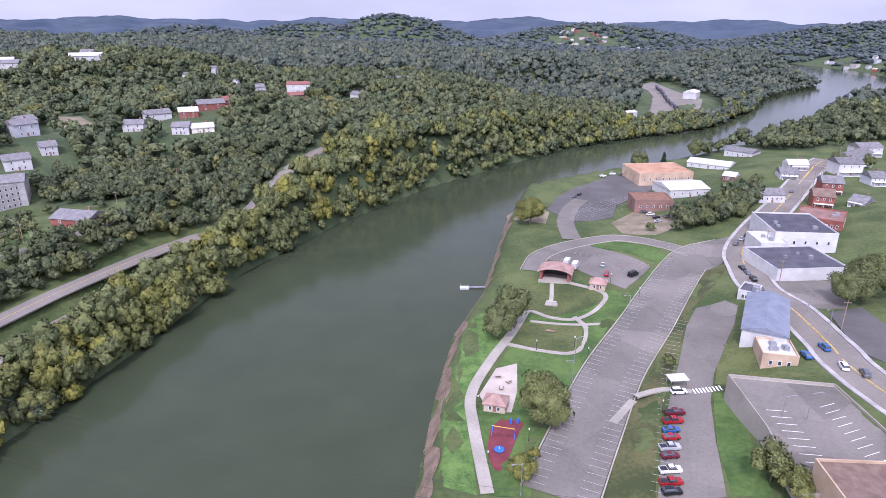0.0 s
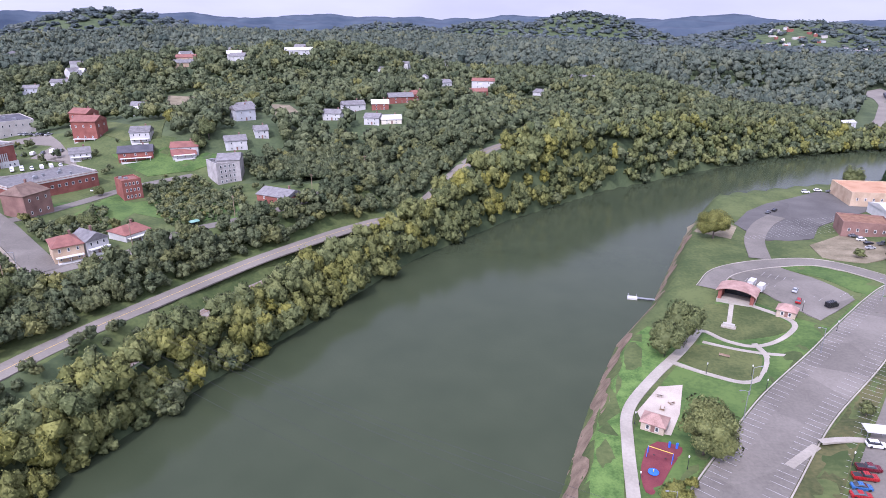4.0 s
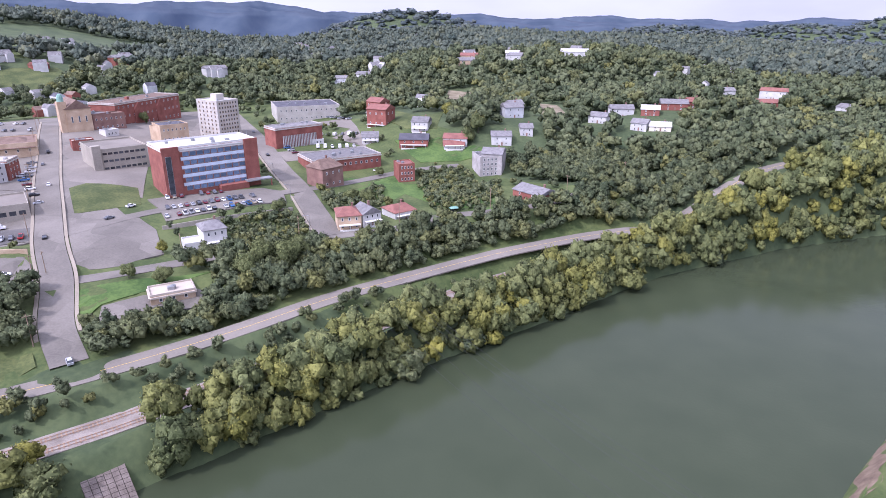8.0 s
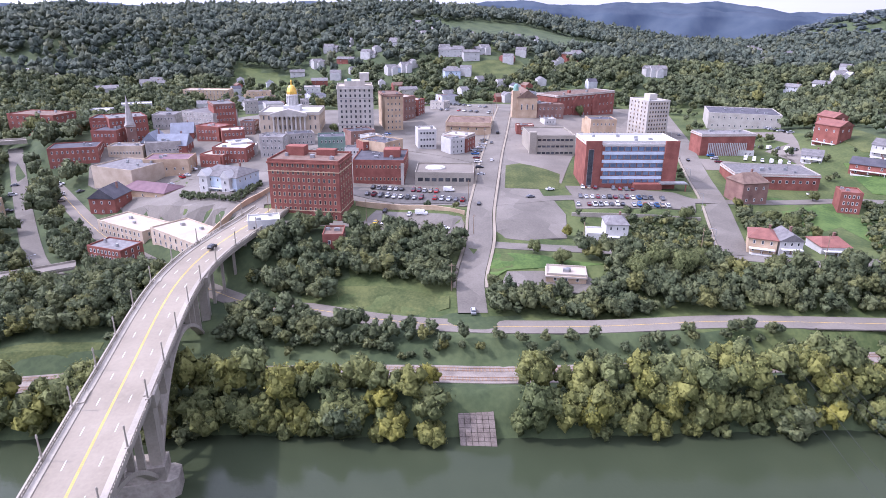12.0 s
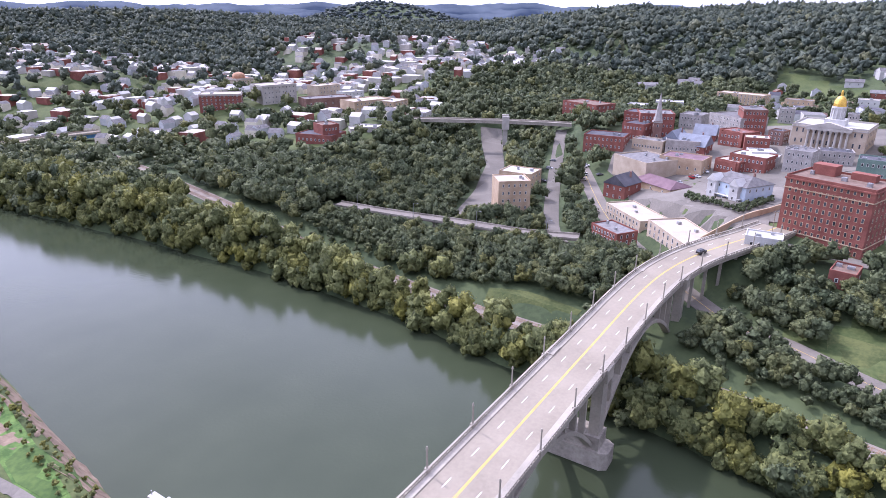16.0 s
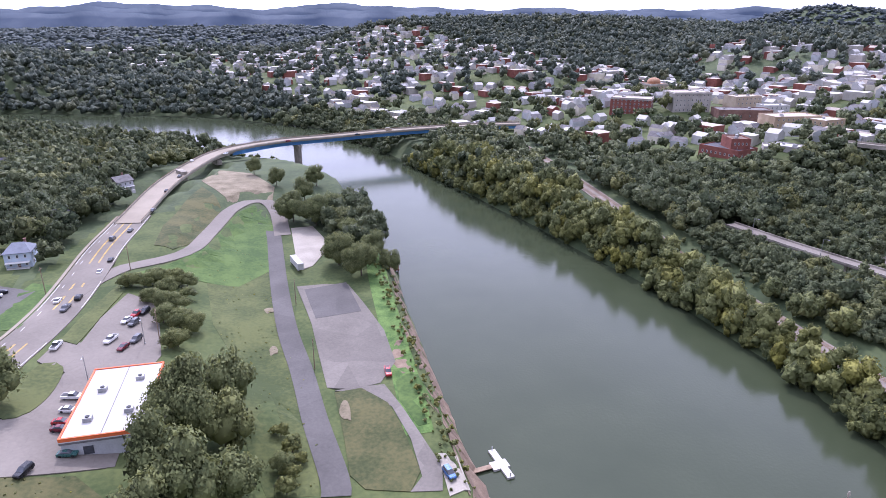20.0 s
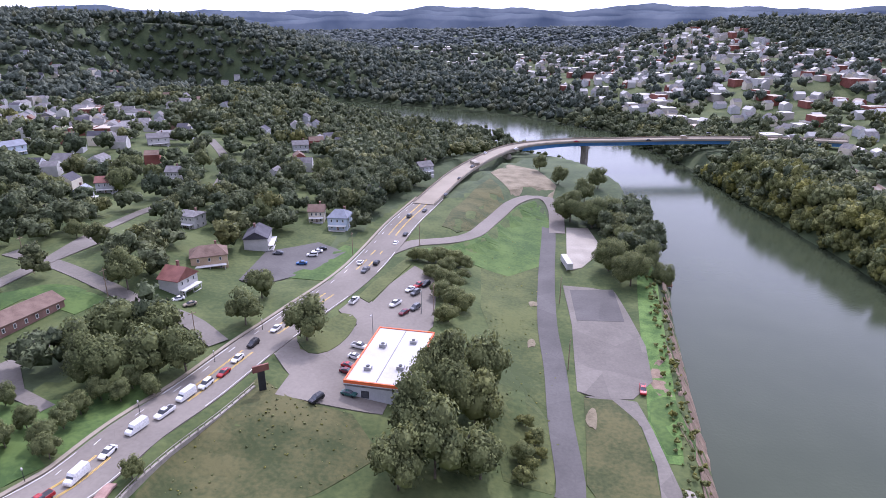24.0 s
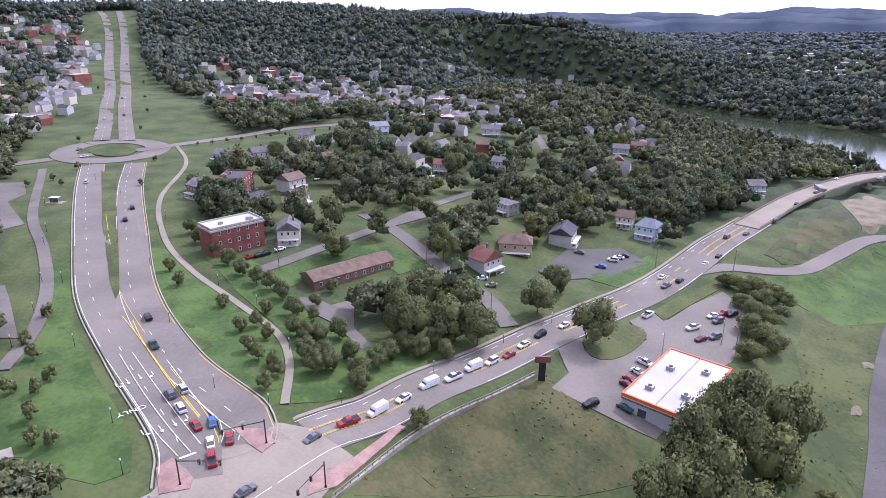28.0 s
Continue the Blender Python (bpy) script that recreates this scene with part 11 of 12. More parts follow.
def trunk_mesh(seed):
    """A tapered trunk of unit height with four limbs."""
    r = random.Random(seed)
    s = Shape().tube((0, 0, -0.05), (0.01, 0.0, 0.45), 0.05, 0.032, 8).tube((0.01, 0, 0.43), (0.0, 0.02, 0.8), 0.032, 0.012, 6)
    for k in range(5):
        a, z = k * 1.26 + r.uniform(-0.3, 0.3), r.uniform(0.3, 0.5)
        s.tube((0.01, 0, z), (0.24 * math.cos(a), 0.24 * math.sin(a), z + r.uniform(0.15, 0.3)), 0.02, 0.008, 5)
    return s.mesh("trunk", "bark")


TREE_PARTS = {}


def tree(kind, x, y, r, h, tint, label):
    """A tree with trunk and crown; crowns of one kind and tint share their meshes."""
    v = int(abs(x * 3.1 + y * 1.7)) % 4
    key = (kind, round(tint, 1), v, h < 5, r > 7.5)
    if key not in TREE_PARTS:
        small = h < 5
        lobes, leaves, leaf = (9, 60, 0.11) if small else (28, 330, 0.036) if r > 7.5 else (20, 160, 0.055)
        tv, tf, tn = crown_template(100 + v, lobes, leaves, leaf, conifer=kind == "conifer")
        TREE_PARTS[key] = (trunk_mesh(v), big_mesh("crown", tv, tf, "needle" if kind == "conifer" else "leaf_bank", False, np.full(len(tv), tint), tn))
    trunk, crown = TREE_PARTS[key]
    ob = thing("tree" if h > 4.5 else "shrub" if h < 3.2 else "young_tree", label, "tree" if h > 3.2 else "shrub", (x, y, spot_z(x, y) - 0.05), (x * 37 + y * 11) % 360, "trees")
    a = part("trunk", trunk, ob)
    a.scale = (r * 0.95, r * 0.95, h * 0.9)
    c = part("crown", crown, ob, (0, 0, h * (0.04 if kind == "conifer" else -0.02)))
    c.scale = (r * 1.02, r * 1.02, h / 1.85)
    FOOTPRINTS.append((x, y, r * 0.8))
    return ob


# each standing tree
tree("broad", 24.0, 202.6, 7.2, 15.4, 0.35, "dark green tree beside the river path")
tree("broad", 18.7, 191.1, 6.1, 13.2, 0.35, "dark green tree at the water's edge")
tree("broad", 25.9, 140.6, 7.9, 14.3, 0.6, "full green tree beside the play ground")
tree("broad", 18.2, 119.6, 3.7, 7.2, 0.85, "small yellow-green tree by the drive")
tree("broad", 45.6, 313.7, 8.2, 15.4, 0.8, "pale green willow on the river point")
tree("broad", 68.9, 167.4, 2.5, 4.4, 0.45, "round shrub on the grassy bank")
tree("broad", 72.6, 112.7, 5.1, 9.9, 0.6, "dense green tree beside the parking deck")
tree("broad", 74.0, 105.6, 3.9, 7.7, 0.7, "green tree beside the parking deck")
tree("broad", 141.1, 444.1, 6.6, 14.3, 0.45, "tall green tree by the landing")
tree("broad", 198.9, 489.1, 7.2, 14.3, 0.45, "green tree on the bank")
tree("broad", 261.1, 513.4, 6.1, 12.1, 0.45, "green tree on the bank")
tree("broad", 154.8, 207.6, 8.8, 15.4, 0.4, "large dark tree behind the yard")
tree("broad", 142.6, 200.4, 7.7, 13.2, 0.4, "large dark tree behind the yard")
tree("broad", 121.2, 296.2, 4.4, 8.8, 0.45, "full green broadleaf tree behind the sheds")
tree("broad", 129.7, 296.9, 5.0, 9.9, 0.4, "full green broadleaf tree behind the sheds")
tree("broad", 140.9, 307.2, 5.0, 9.9, 0.45, "full green broadleaf tree behind the sheds")
tree("broad", 150.0, 315.1, 4.4, 8.8, 0.5, "full green broadleaf tree behind the sheds")
tree("broad", 151.2, 304.6, 4.4, 8.8, 0.4, "full green broadleaf tree behind the sheds")
tree("broad", 180.4, 351.4, 5.5, 11.0, 0.45, "full green broadleaf tree by the main street")
tree("broad", 103.8, 298.5, 2.8, 4.4, 0.5, "shrub on the slope")
tree("broad", 201.5, 328.1, 3.3, 6.6, 0.45, "full green broadleaf tree by the main street")
tree("broad", 259.1, 405.2, 5.5, 11.0, 0.4, "full green broadleaf tree among the houses")
tree("broad", 281.1, 407.4, 4.4, 9.9, 0.4, "full green broadleaf tree among the houses")
tree("broad", 22.2, 127.1, 1.7, 3.3, 0.9, "small reddish shrub by the drive")
tree("conifer", 158.5, 444.6, 2.6, 12.1, 0.3, "dark narrow evergreen by the landing")
tree("broad", 18.2, -110.5, 6.5, 15.0, 0.55, "tall leafy tree in the grove beside the shop")
tree("broad", 10.5, -115.5, 7.5, 19.0, 0.50, "tall leafy tree in the grove beside the shop")
tree("broad", 0.2, -119.0, 6.5, 14.0, 0.45, "tall leafy tree in the grove beside the shop")
tree("broad", 9.4, -137.7, 8.5, 24.0, 0.50, "tall leafy tree in the grove beside the shop")
tree("broad", 15.3, -124.1, 7.0, 20.0, 0.42, "tall leafy tree in the grove beside the shop")
tree("broad", -1.5, -149.0, 7.0, 19.0, 0.50, "tall leafy tree in the grove beside the shop")
tree("broad", 1.9, -134.0, 7.5, 18.0, 0.60, "tall leafy tree in the grove beside the shop")
tree("broad", -11.3, -139.5, 2.6, 3.6, 0.70, "rank green bush at the meadow edge")
tree("broad", -13.2, -133.4, 2.8, 4.0, 0.75, "rank green bush at the meadow edge")
tree("broad", -11.4, -125.5, 3.0, 4.4, 0.70, "rank green bush at the meadow edge")
tree("broad", -9.7, -119.6, 3.0, 4.5, 0.65, "rank green bush at the meadow edge")
tree("broad", -14.4, -129.2, 2.2, 3.0, 0.75, "rank green bush at the meadow edge")
tree("broad", -9.9, -127.6, 3.1, 5.5, 0.55, "shrubby bush on the meadow edge")
tree("broad", -13.6, -134.3, 2.6, 4.4, 0.6, "shrubby bush on the meadow edge")
tree("broad", -52.0, -252.7, 8.2, 15.4, 0.5, "green bank tree by the river lot")
tree("broad", -58.0, -237.0, 8.2, 15.4, 0.45, "green bank tree by the river lot")
tree("broad", -67.4, -253.2, 6.1, 13.2, 0.4, "green bank tree by the river lot")
tree("broad", -72.6, -244.5, 5.0, 9.9, 0.45, "green bank tree by the river lot")
tree("broad", -63.7, -279.9, 6.1, 12.1, 0.5, "green bank tree by the river lot")
tree("broad", -43.4, -321.1, 8.8, 16.5, 0.4, "dark tree under the blue bridge")
tree("broad", -53.6, -312.4, 8.8, 16.5, 0.35, "dark tree under the blue bridge")
tree("broad", -64.8, -322.6, 6.6, 14.3, 0.4, "dark tree under the blue bridge")
tree("broad", -54.2, -347.8, 6.6, 14.3, 0.4, "dark tree under the blue bridge")
tree("broad", -42.5, -375.6, 5.5, 12.1, 0.45, "green tree under the blue bridge")
tree("broad", -32.5, -403.7, 5.5, 11.0, 0.5, "green tree under the blue bridge")
tree("broad", -65.9, -374.3, 6.1, 13.2, 0.45, "green tree on the bank")
tree("broad", 54.1, -166.4, 7.3, 14.3, 0.45, "large round tree on a grass island")
tree("broad", 100.5, -135.9, 7.7, 15.4, 0.35, "large dark tree behind the brown building")
tree("broad", 90.3, -140.5, 7.2, 14.3, 0.35, "large dark tree near the town road")
tree("broad", 81.8, -144.5, 6.6, 13.2, 0.4, "dark tree near the town road")
tree("broad", 105.8, -154.2, 7.2, 15.4, 0.35, "large dark tree near the town road")
tree("broad", 112.3, -145.8, 6.1, 13.2, 0.35, "dark tree near the town road")
tree("broad", 95.8, -159.4, 6.6, 14.3, 0.4, "dark tree near the town road")
tree("broad", 76.6, -175.0, 6.1, 12.1, 0.4, "green tree by the house lane")
tree("broad", 79.0, -196.7, 5.0, 11.0, 0.4, "green tree by the house lane")
tree("broad", 122.2, -187.8, 6.6, 14.3, 0.5, "tall green tree by the lane")
tree("broad", 155.5, -162.6, 5.5, 9.9, 0.5, "green tree by the lane")
tree("broad", 229.5, -266.9, 6.1, 12.1, 0.25, "dark purple tree on the slope")
tree("broad", 197.2, -311.9, 6.6, 14.3, 0.3, "dark tree among houses")
tree("broad", 203.9, -335.9, 6.6, 14.3, 0.3, "dark tree among houses")
tree("broad", 221.9, -288.6, 5.0, 11.0, 0.6, "green tree among houses")
tree("broad", 215.4, -290.9, 5.0, 9.9, 0.6, "green tree among houses")
tree("broad", 65.2, -305.1, 4.4, 11.0, 0.35, "dark evergreen beside a house")
tree("broad", 284.8, -254.6, 5.0, 12.1, 0.4, "green tree by the avenue houses")
tree("broad", 178.6, -227.2, 4.4, 7.7, 0.5, "green hedge shrub by the lane")
tree("broad", 167.1, -229.7, 4.4, 7.7, 0.5, "green hedge shrub by the lane")
tree("broad", 190.6, -334.5, 5.5, 11.0, 0.4, "green tree among houses")
tree("broad", 174.1, -364.5, 5.5, 12.1, 0.4, "green tree among houses")
tree("broad", 159.2, -358.2, 5.0, 12.1, 0.3, "dark evergreen among houses")
tree("broad", 149.4, -410.7, 6.6, 13.2, 0.45, "green tree in the valley")
tree("broad", 99.8, -363.5, 6.6, 13.2, 0.4, "green tree in the valley")
tree("broad", 106.7, -277.2, 5.5, 11.0, 0.4, "green tree beside the lane")
tree("broad", 71.8, -99.9, 2.4, 5.5, 0.6, "young tree on the retaining wall")
tree("broad", 28.4, -243.3, 4.4, 5.5, 0.55, "vine-covered thicket beside the shop lot")
tree("broad", 24.2, -241.8, 4.4, 5.5, 0.55, "vine-covered thicket beside the shop lot")
tree("broad", 19.5, -244.2, 5.0, 6.6, 0.55, "vine-covered thicket beside the shop lot")
tree("broad", 14.5, -243.6, 5.0, 6.6, 0.55, "vine-covered thicket beside the shop lot")
tree("broad", 9.4, -242.8, 4.4, 5.5, 0.55, "vine-covered thicket beside the shop lot")
tree("broad", 16.0, -233.5, 4.4, 6.6, 0.55, "vine-covered thicket beside the shop lot")
tree("broad", 17.1, -221.3, 4.4, 6.6, 0.55, "vine-covered thicket beside the shop lot")
tree("broad", 13.0, -218.6, 5.0, 6.6, 0.55, "vine-covered thicket beside the shop lot")
tree("broad", 17.0, -209.3, 4.4, 6.6, 0.55, "vine-covered thicket beside the shop lot")
tree("broad", 12.0, -204.6, 5.0, 7.7, 0.55, "vine-covered thicket beside the shop lot")
tree("broad", 9.9, -230.8, 3.9, 4.4, 0.55, "vine-covered thicket beside the shop lot")
tree("broad", 21.7, -227.0, 3.9, 5.5, 0.55, "vine-covered thicket beside the shop lot")
tree("broad", 8.3, -201.8, 4.4, 6.6, 0.55, "vine-covered thicket beside the shop lot")
tree("broad", 12.5, -190.6, 4.4, 6.6, 0.55, "vine-covered thicket beside the shop lot")
tree("broad", 139.0, -104.6, 2.1, 5.1, 0.55, "young leafy tree on the avenue lawn")
tree("broad", 127.7, -98.1, 2.1, 5.1, 0.55, "young leafy tree on the avenue lawn")
tree("broad", 121.5, -96.3, 2.1, 5.1, 0.55, "young leafy tree on the avenue lawn")
tree("broad", 129.6, -106.9, 2.1, 5.1, 0.55, "young leafy tree on the avenue lawn")
tree("broad", 116.8, -97.3, 2.1, 5.1, 0.55, "young leafy tree on the avenue lawn")
tree("broad", 142.0, -117.0, 2.1, 5.1, 0.55, "young leafy tree on the avenue lawn")
tree("broad", 112.5, -94.7, 2.1, 5.1, 0.55, "young leafy tree on the avenue lawn")
tree("broad", 137.6, -109.8, 2.1, 5.1, 0.55, "young leafy tree on the avenue lawn")
tree("broad", 178.4, -112.7, 2.1, 5.1, 0.55, "young leafy tree on the avenue lawn")
tree("broad", 155.0, -111.6, 2.1, 5.1, 0.55, "young leafy tree on the avenue lawn")
tree("broad", 134.6, -124.0, 2.1, 5.1, 0.55, "young leafy tree on the avenue lawn")
tree("broad", 128.8, -124.3, 2.1, 5.1, 0.55, "young leafy tree on the avenue lawn")
tree("broad", 138.1, -143.3, 2.1, 5.1, 0.55, "young leafy tree on the avenue lawn")
tree("broad", 135.2, -132.1, 2.1, 5.1, 0.55, "young leafy tree on the avenue lawn")
tree("broad", 110.0, -88.2, 2.1, 5.1, 0.55, "young leafy tree on the avenue lawn")
tree("broad", 191.5, -118.0, 2.1, 5.1, 0.55, "young leafy tree on the avenue lawn")
tree("broad", 124.4, -112.9, 3.0, 6.8, 0.38, "young bushy pine on the lawn")
tree("broad", 112.9, -104.7, 3.0, 6.8, 0.38, "young bushy pine on the lawn")
tree("broad", 106.0, -101.9, 3.0, 6.8, 0.38, "young bushy pine on the lawn")
tree("broad", 109.3, -108.5, 3.0, 6.8, 0.38, "young bushy pine on the lawn")
tree("broad", 115.9, -121.6, 3.0, 6.8, 0.38, "young bushy pine on the lawn")
tree("broad", 103.6, -105.7, 3.0, 6.8, 0.38, "young bushy pine on the lawn")
tree("broad", 104.3, -113.3, 3.0, 6.8, 0.38, "young bushy pine on the lawn")
tree("broad", 96.2, -108.5, 3.0, 6.8, 0.38, "young bushy pine on the lawn")
tree("broad", 96.6, -114.8, 3.0, 6.8, 0.38, "young bushy pine on the lawn")
tree("broad", 96.7, -121.2, 3.0, 6.8, 0.38, "young bushy pine on the lawn")
tree("broad", 95.9, -128.1, 3.0, 6.8, 0.38, "young bushy pine on the lawn")
tree("broad", 90.8, -128.1, 3.0, 6.8, 0.38, "young bushy pine on the lawn")
tree("broad", 91.0, -134.0, 3.0, 6.8, 0.38, "young bushy pine on the lawn")
tree("broad", 84.3, -131.3, 3.0, 6.8, 0.38, "young bushy pine on the lawn")
tree("broad", 135.7, -122.7, 3.0, 6.8, 0.38, "young bushy pine on the lawn")
tree("broad", 146.7, -128.4, 3.0, 6.8, 0.38, "young bushy pine on the lawn")
tree("broad", 153.5, -129.8, 3.0, 6.8, 0.38, "young bushy pine on the lawn")
tree("broad", 160.1, -129.6, 3.0, 6.8, 0.38, "young bushy pine on the lawn")
tree("broad", 169.1, -131.2, 3.0, 6.8, 0.38, "young bushy pine on the lawn")
tree("broad", 180.4, -134.4, 3.0, 6.8, 0.38, "young bushy pine on the lawn")
tree("broad", 190.6, -137.5, 3.0, 6.8, 0.38, "young bushy pine on the lawn")
tree("broad", 207.6, -142.9, 3.0, 6.8, 0.38, "young bushy pine on the lawn")
tree("broad", 218.2, -146.8, 3.0, 6.8, 0.38, "young bushy pine on the lawn")
tree("broad", 92.3, -103.9, 3.0, 6.8, 0.38, "young bushy pine on the lawn")
tree("broad", 119.4, -112.4, 3.0, 6.8, 0.38, "young bushy pine on the lawn")
tree("broad", 116.7, -115.2, 3.0, 6.8, 0.38, "young bushy pine on the lawn")
tree("broad", 127.5, -38.0, 2.0, 4.6, 0.55, "young leafy tree on the avenue lawn")
tree("broad", 134.5, -45.6, 2.0, 4.6, 0.55, "young leafy tree on the avenue lawn")
tree("broad", 130.5, -47.8, 2.0, 4.6, 0.55, "young leafy tree on the avenue lawn")
tree("broad", 143.7, -49.5, 2.0, 4.6, 0.55, "young leafy tree on the avenue lawn")
tree("broad", 153.2, -55.8, 2.0, 4.6, 0.55, "young leafy tree on the avenue lawn")
tree("broad", 156.8, -60.3, 2.0, 4.6, 0.55, "young leafy tree on the avenue lawn")
tree("broad", 168.9, -62.2, 2.0, 4.6, 0.55, "young leafy tree on the avenue lawn")
tree("broad", 158.7, -52.0, 2.0, 4.6, 0.55, "young leafy tree on the avenue lawn")
tree("broad", 348.0, -157.5, 2.0, 4.6, 0.55, "young leafy tree on the avenue lawn")
tree("broad", 364.2, -179.4, 2.0, 4.6, 0.55, "young leafy tree on the avenue lawn")
tree("broad", 190.2, -76.5, 2.0, 4.6, 0.55, "young leafy tree on the avenue lawn")
tree("broad", 178.6, -64.8, 2.0, 4.6, 0.55, "young leafy tree on the avenue lawn")
tree("broad", 363.7, -258.1, 1.2, 2.9, 0.4, "small planted tree along the link road")
tree("broad", 359.1, -266.2, 1.2, 2.9, 0.4, "small planted tree along the link road")
tree("broad", 355.0, -275.0, 1.2, 2.9, 0.4, "small planted tree along the link road")
tree("broad", 350.5, -283.8, 1.2, 2.9, 0.4, "small planted tree along the link road")
tree("broad", 345.8, -292.6, 1.2, 2.9, 0.4, "small planted tree along the link road")
tree("broad", 341.6, -302.1, 1.2, 2.9, 0.4, "small planted tree along the link road")
tree("broad", 337.0, -311.6, 1.2, 2.9, 0.4, "small planted tree along the link road")
tree("broad", 333.5, -322.6, 1.2, 2.9, 0.4, "small planted tree along the link road")
tree("broad", 329.0, -332.9, 1.2, 2.9, 0.4, "small planted tree along the link road")
tree("broad", 324.1, -343.2, 1.2, 2.9, 0.4, "small planted tree along the link road")
tree("broad", 318.2, -352.7, 1.2, 2.9, 0.4, "small planted tree along the link road")
tree("broad", 313.2, -363.7, 1.2, 2.9, 0.4, "small planted tree along the link road")
tree("broad", 298.1, -175.6, 1.7, 3.7, 0.45, "small planted tree by the avenue")
tree("broad", 489.1, -304.3, 1.7, 3.7, 0.45, "small planted tree by the avenue")
tree("broad", 560.4, -348.6, 1.7, 3.7, 0.45, "small planted tree by the avenue")
tree("broad", 438.0, -265.1, 1.7, 3.7, 0.45, "small planted tree by the avenue")
tree("broad", 348.1, -216.5, 1.7, 3.7, 0.45, "small planted tree by the avenue")
tree("broad", 431.8, -216.3, 1.7, 3.7, 0.45, "small planted tree by the avenue")
tree("broad", 331.3, -153.3, 1.7, 3.7, 0.45, "small planted tree by the avenue")
tree("broad", 346.2, -144.1, 1.7, 3.7, 0.45, "small planted tree by the avenue")
tree("broad", 651.9, -406.0, 1.7, 3.7, 0.45, "small planted tree by the avenue")
tree("broad", 653.0, -356.5, 1.7, 3.7, 0.45, "small planted tree by the avenue")
tree("broad", -211.5, 95.3, 3.5, 6.6, 0.5, "shrubby tree on the terrace")
tree("broad", -222.4, 87.5, 2.8, 5.5, 0.45, "shrubby tree by the dark lot")
tree("broad", -235.8, 107.1, 2.4, 5.5, 0.95, "reddish autumn tree by the lot")
tree("broad", -241.9, 167.0, 3.3, 6.1, 0.3, "dark shrub by the hospital lot")
tree("broad", -196.2, 125.7, 6.1, 12.1, 0.4, "green tree cluster above the road")
tree("broad", -193.3, 135.4, 6.1, 12.1, 0.35, "green tree cluster above the road")
tree("broad", -193.8, 118.1, 5.5, 9.9, 0.4, "green tree cluster above the road")
tree("broad", -196.0, 143.7, 5.0, 9.9, 0.4, "green tree cluster above the road")
tree("broad", -252.3, 325.7, 6.1, 12.1, 0.3, "dark tree by the grey house")
tree("broad", -251.5, 336.4, 6.1, 12.1, 0.35, "dark tree by the grey house")
tree("broad", -288.0, 349.6, 5.5, 11.0, 0.9, "bare brown tree on the slope")
tree("broad", -261.6, 253.1, 2.8, 5.5, 0.5, "shrub beside the brick flats")
tree("broad", -236.9, 209.2, 4.4, 6.6, 0.45, "green shrubs below the derelict house")
tree("broad", -231.7, 214.9, 4.4, 6.6, 0.45, "green shrubs below the derelict house")
tree("broad", -465.0, 214.3, 3.3, 8.8, 0.3, "dark evergreen by the school")
tree("broad", -439.5, 21.2, 3.3, 6.6, 0.4, "green street tree by the courthouse")


# ---------------------------------------------------------------- woods and far settlements
def wood(name, label, xy, size, templates, material, tints, sink=0.0, stretch=1.0):
    """Many trees in one mesh, each a turned and scaled copy of one of the templates."""
    xy = np.asarray(xy)
    z = land_z(xy[:, 0], xy[:, 1])
    kind = RNG.integers(0, len(templates), len(xy))
    turn = RNG.uniform(0, 2 * math.pi, len(xy))
    tall = RNG.uniform(0.85, 1.25, len(xy)) * stretch
    vs, fs, ts, ns, k = [], [], [], [], 0
    for j, (tv, tf, tn) in enumerate(templates):
        m = np.where(kind == j)[0]
        if not len(m):
            continue
        c, s = np.cos(turn[m])[:, None], np.sin(turn[m])[:, None]
        x = (tv[:, 0] * c - tv[:, 1] * s) * size[m][:, None] + xy[m, 0][:, None]
        y = (tv[:, 0] * s + tv[:, 1] * c) * size[m][:, None] + xy[m, 1][:, None]
        h = tv[:, 2] * (size[m] * tall[m])[:, None] + (z[m] - sink * size[m])[:, None]
        vs.append(np.stack([x, y, h], -1).reshape(-1, 3))
        fs.append((tf[None] + (np.arange(len(m)) * len(tv))[:, None, None]).reshape(-1, 3) + k)
        ts.append(np.repeat(tints[m], len(tv)))
        ns.append(np.stack([tn[:, 0] * c - tn[:, 1] * s, tn[:, 0] * s + tn[:, 1] * c, np.broadcast_to(tn[:, 2], (len(m), len(tv)))], -1).reshape(-1, 3))
        k += len(m) * len(tv)
    ob = new(name, big_mesh(name, np.vstack(vs), np.vstack(fs), material, False, np.concatenate(ts), np.vstack(ns)))
    return tagged(ob, label, "trees", kind="stuff")


def scattered(x0, x1, y0, y1, step, keep):
    """Jittered points of a square grid that pass keep(x, y)."""
    gx, gy = np.meshgrid(np.arange(x0, x1, step), np.arange(y0, y1, step), indexing="ij")
    x = (gx + RNG.uniform(-0.48, 0.48, gx.shape) * step).ravel()
    y = (gy + RNG.uniform(-0.48, 0.48, gy.shape) * step).ravel()
    m = keep(x, y)
    return np.column_stack([x[m], y[m]])


OPEN = [BRIDGE_END, TOWN_WEST, PARK_EAST, ROADSIDE, AVENUE, RAIL_YARD]
THIN = [NEIGHBOURHOOD, TOWN_SOUTH, TOWN_SOUTH_HILL, TOWN_VALLEY, SUBURB_EAST, SUBURB_SOUTH, WORKS_SOUTH, TOWN_NORTH]


def unseen(x, y):
    """The quarter of the land that never comes into view."""
    a = np.degrees(np.arctan2(-x, y)) % 360
    return (a > 262) & (a < 314)


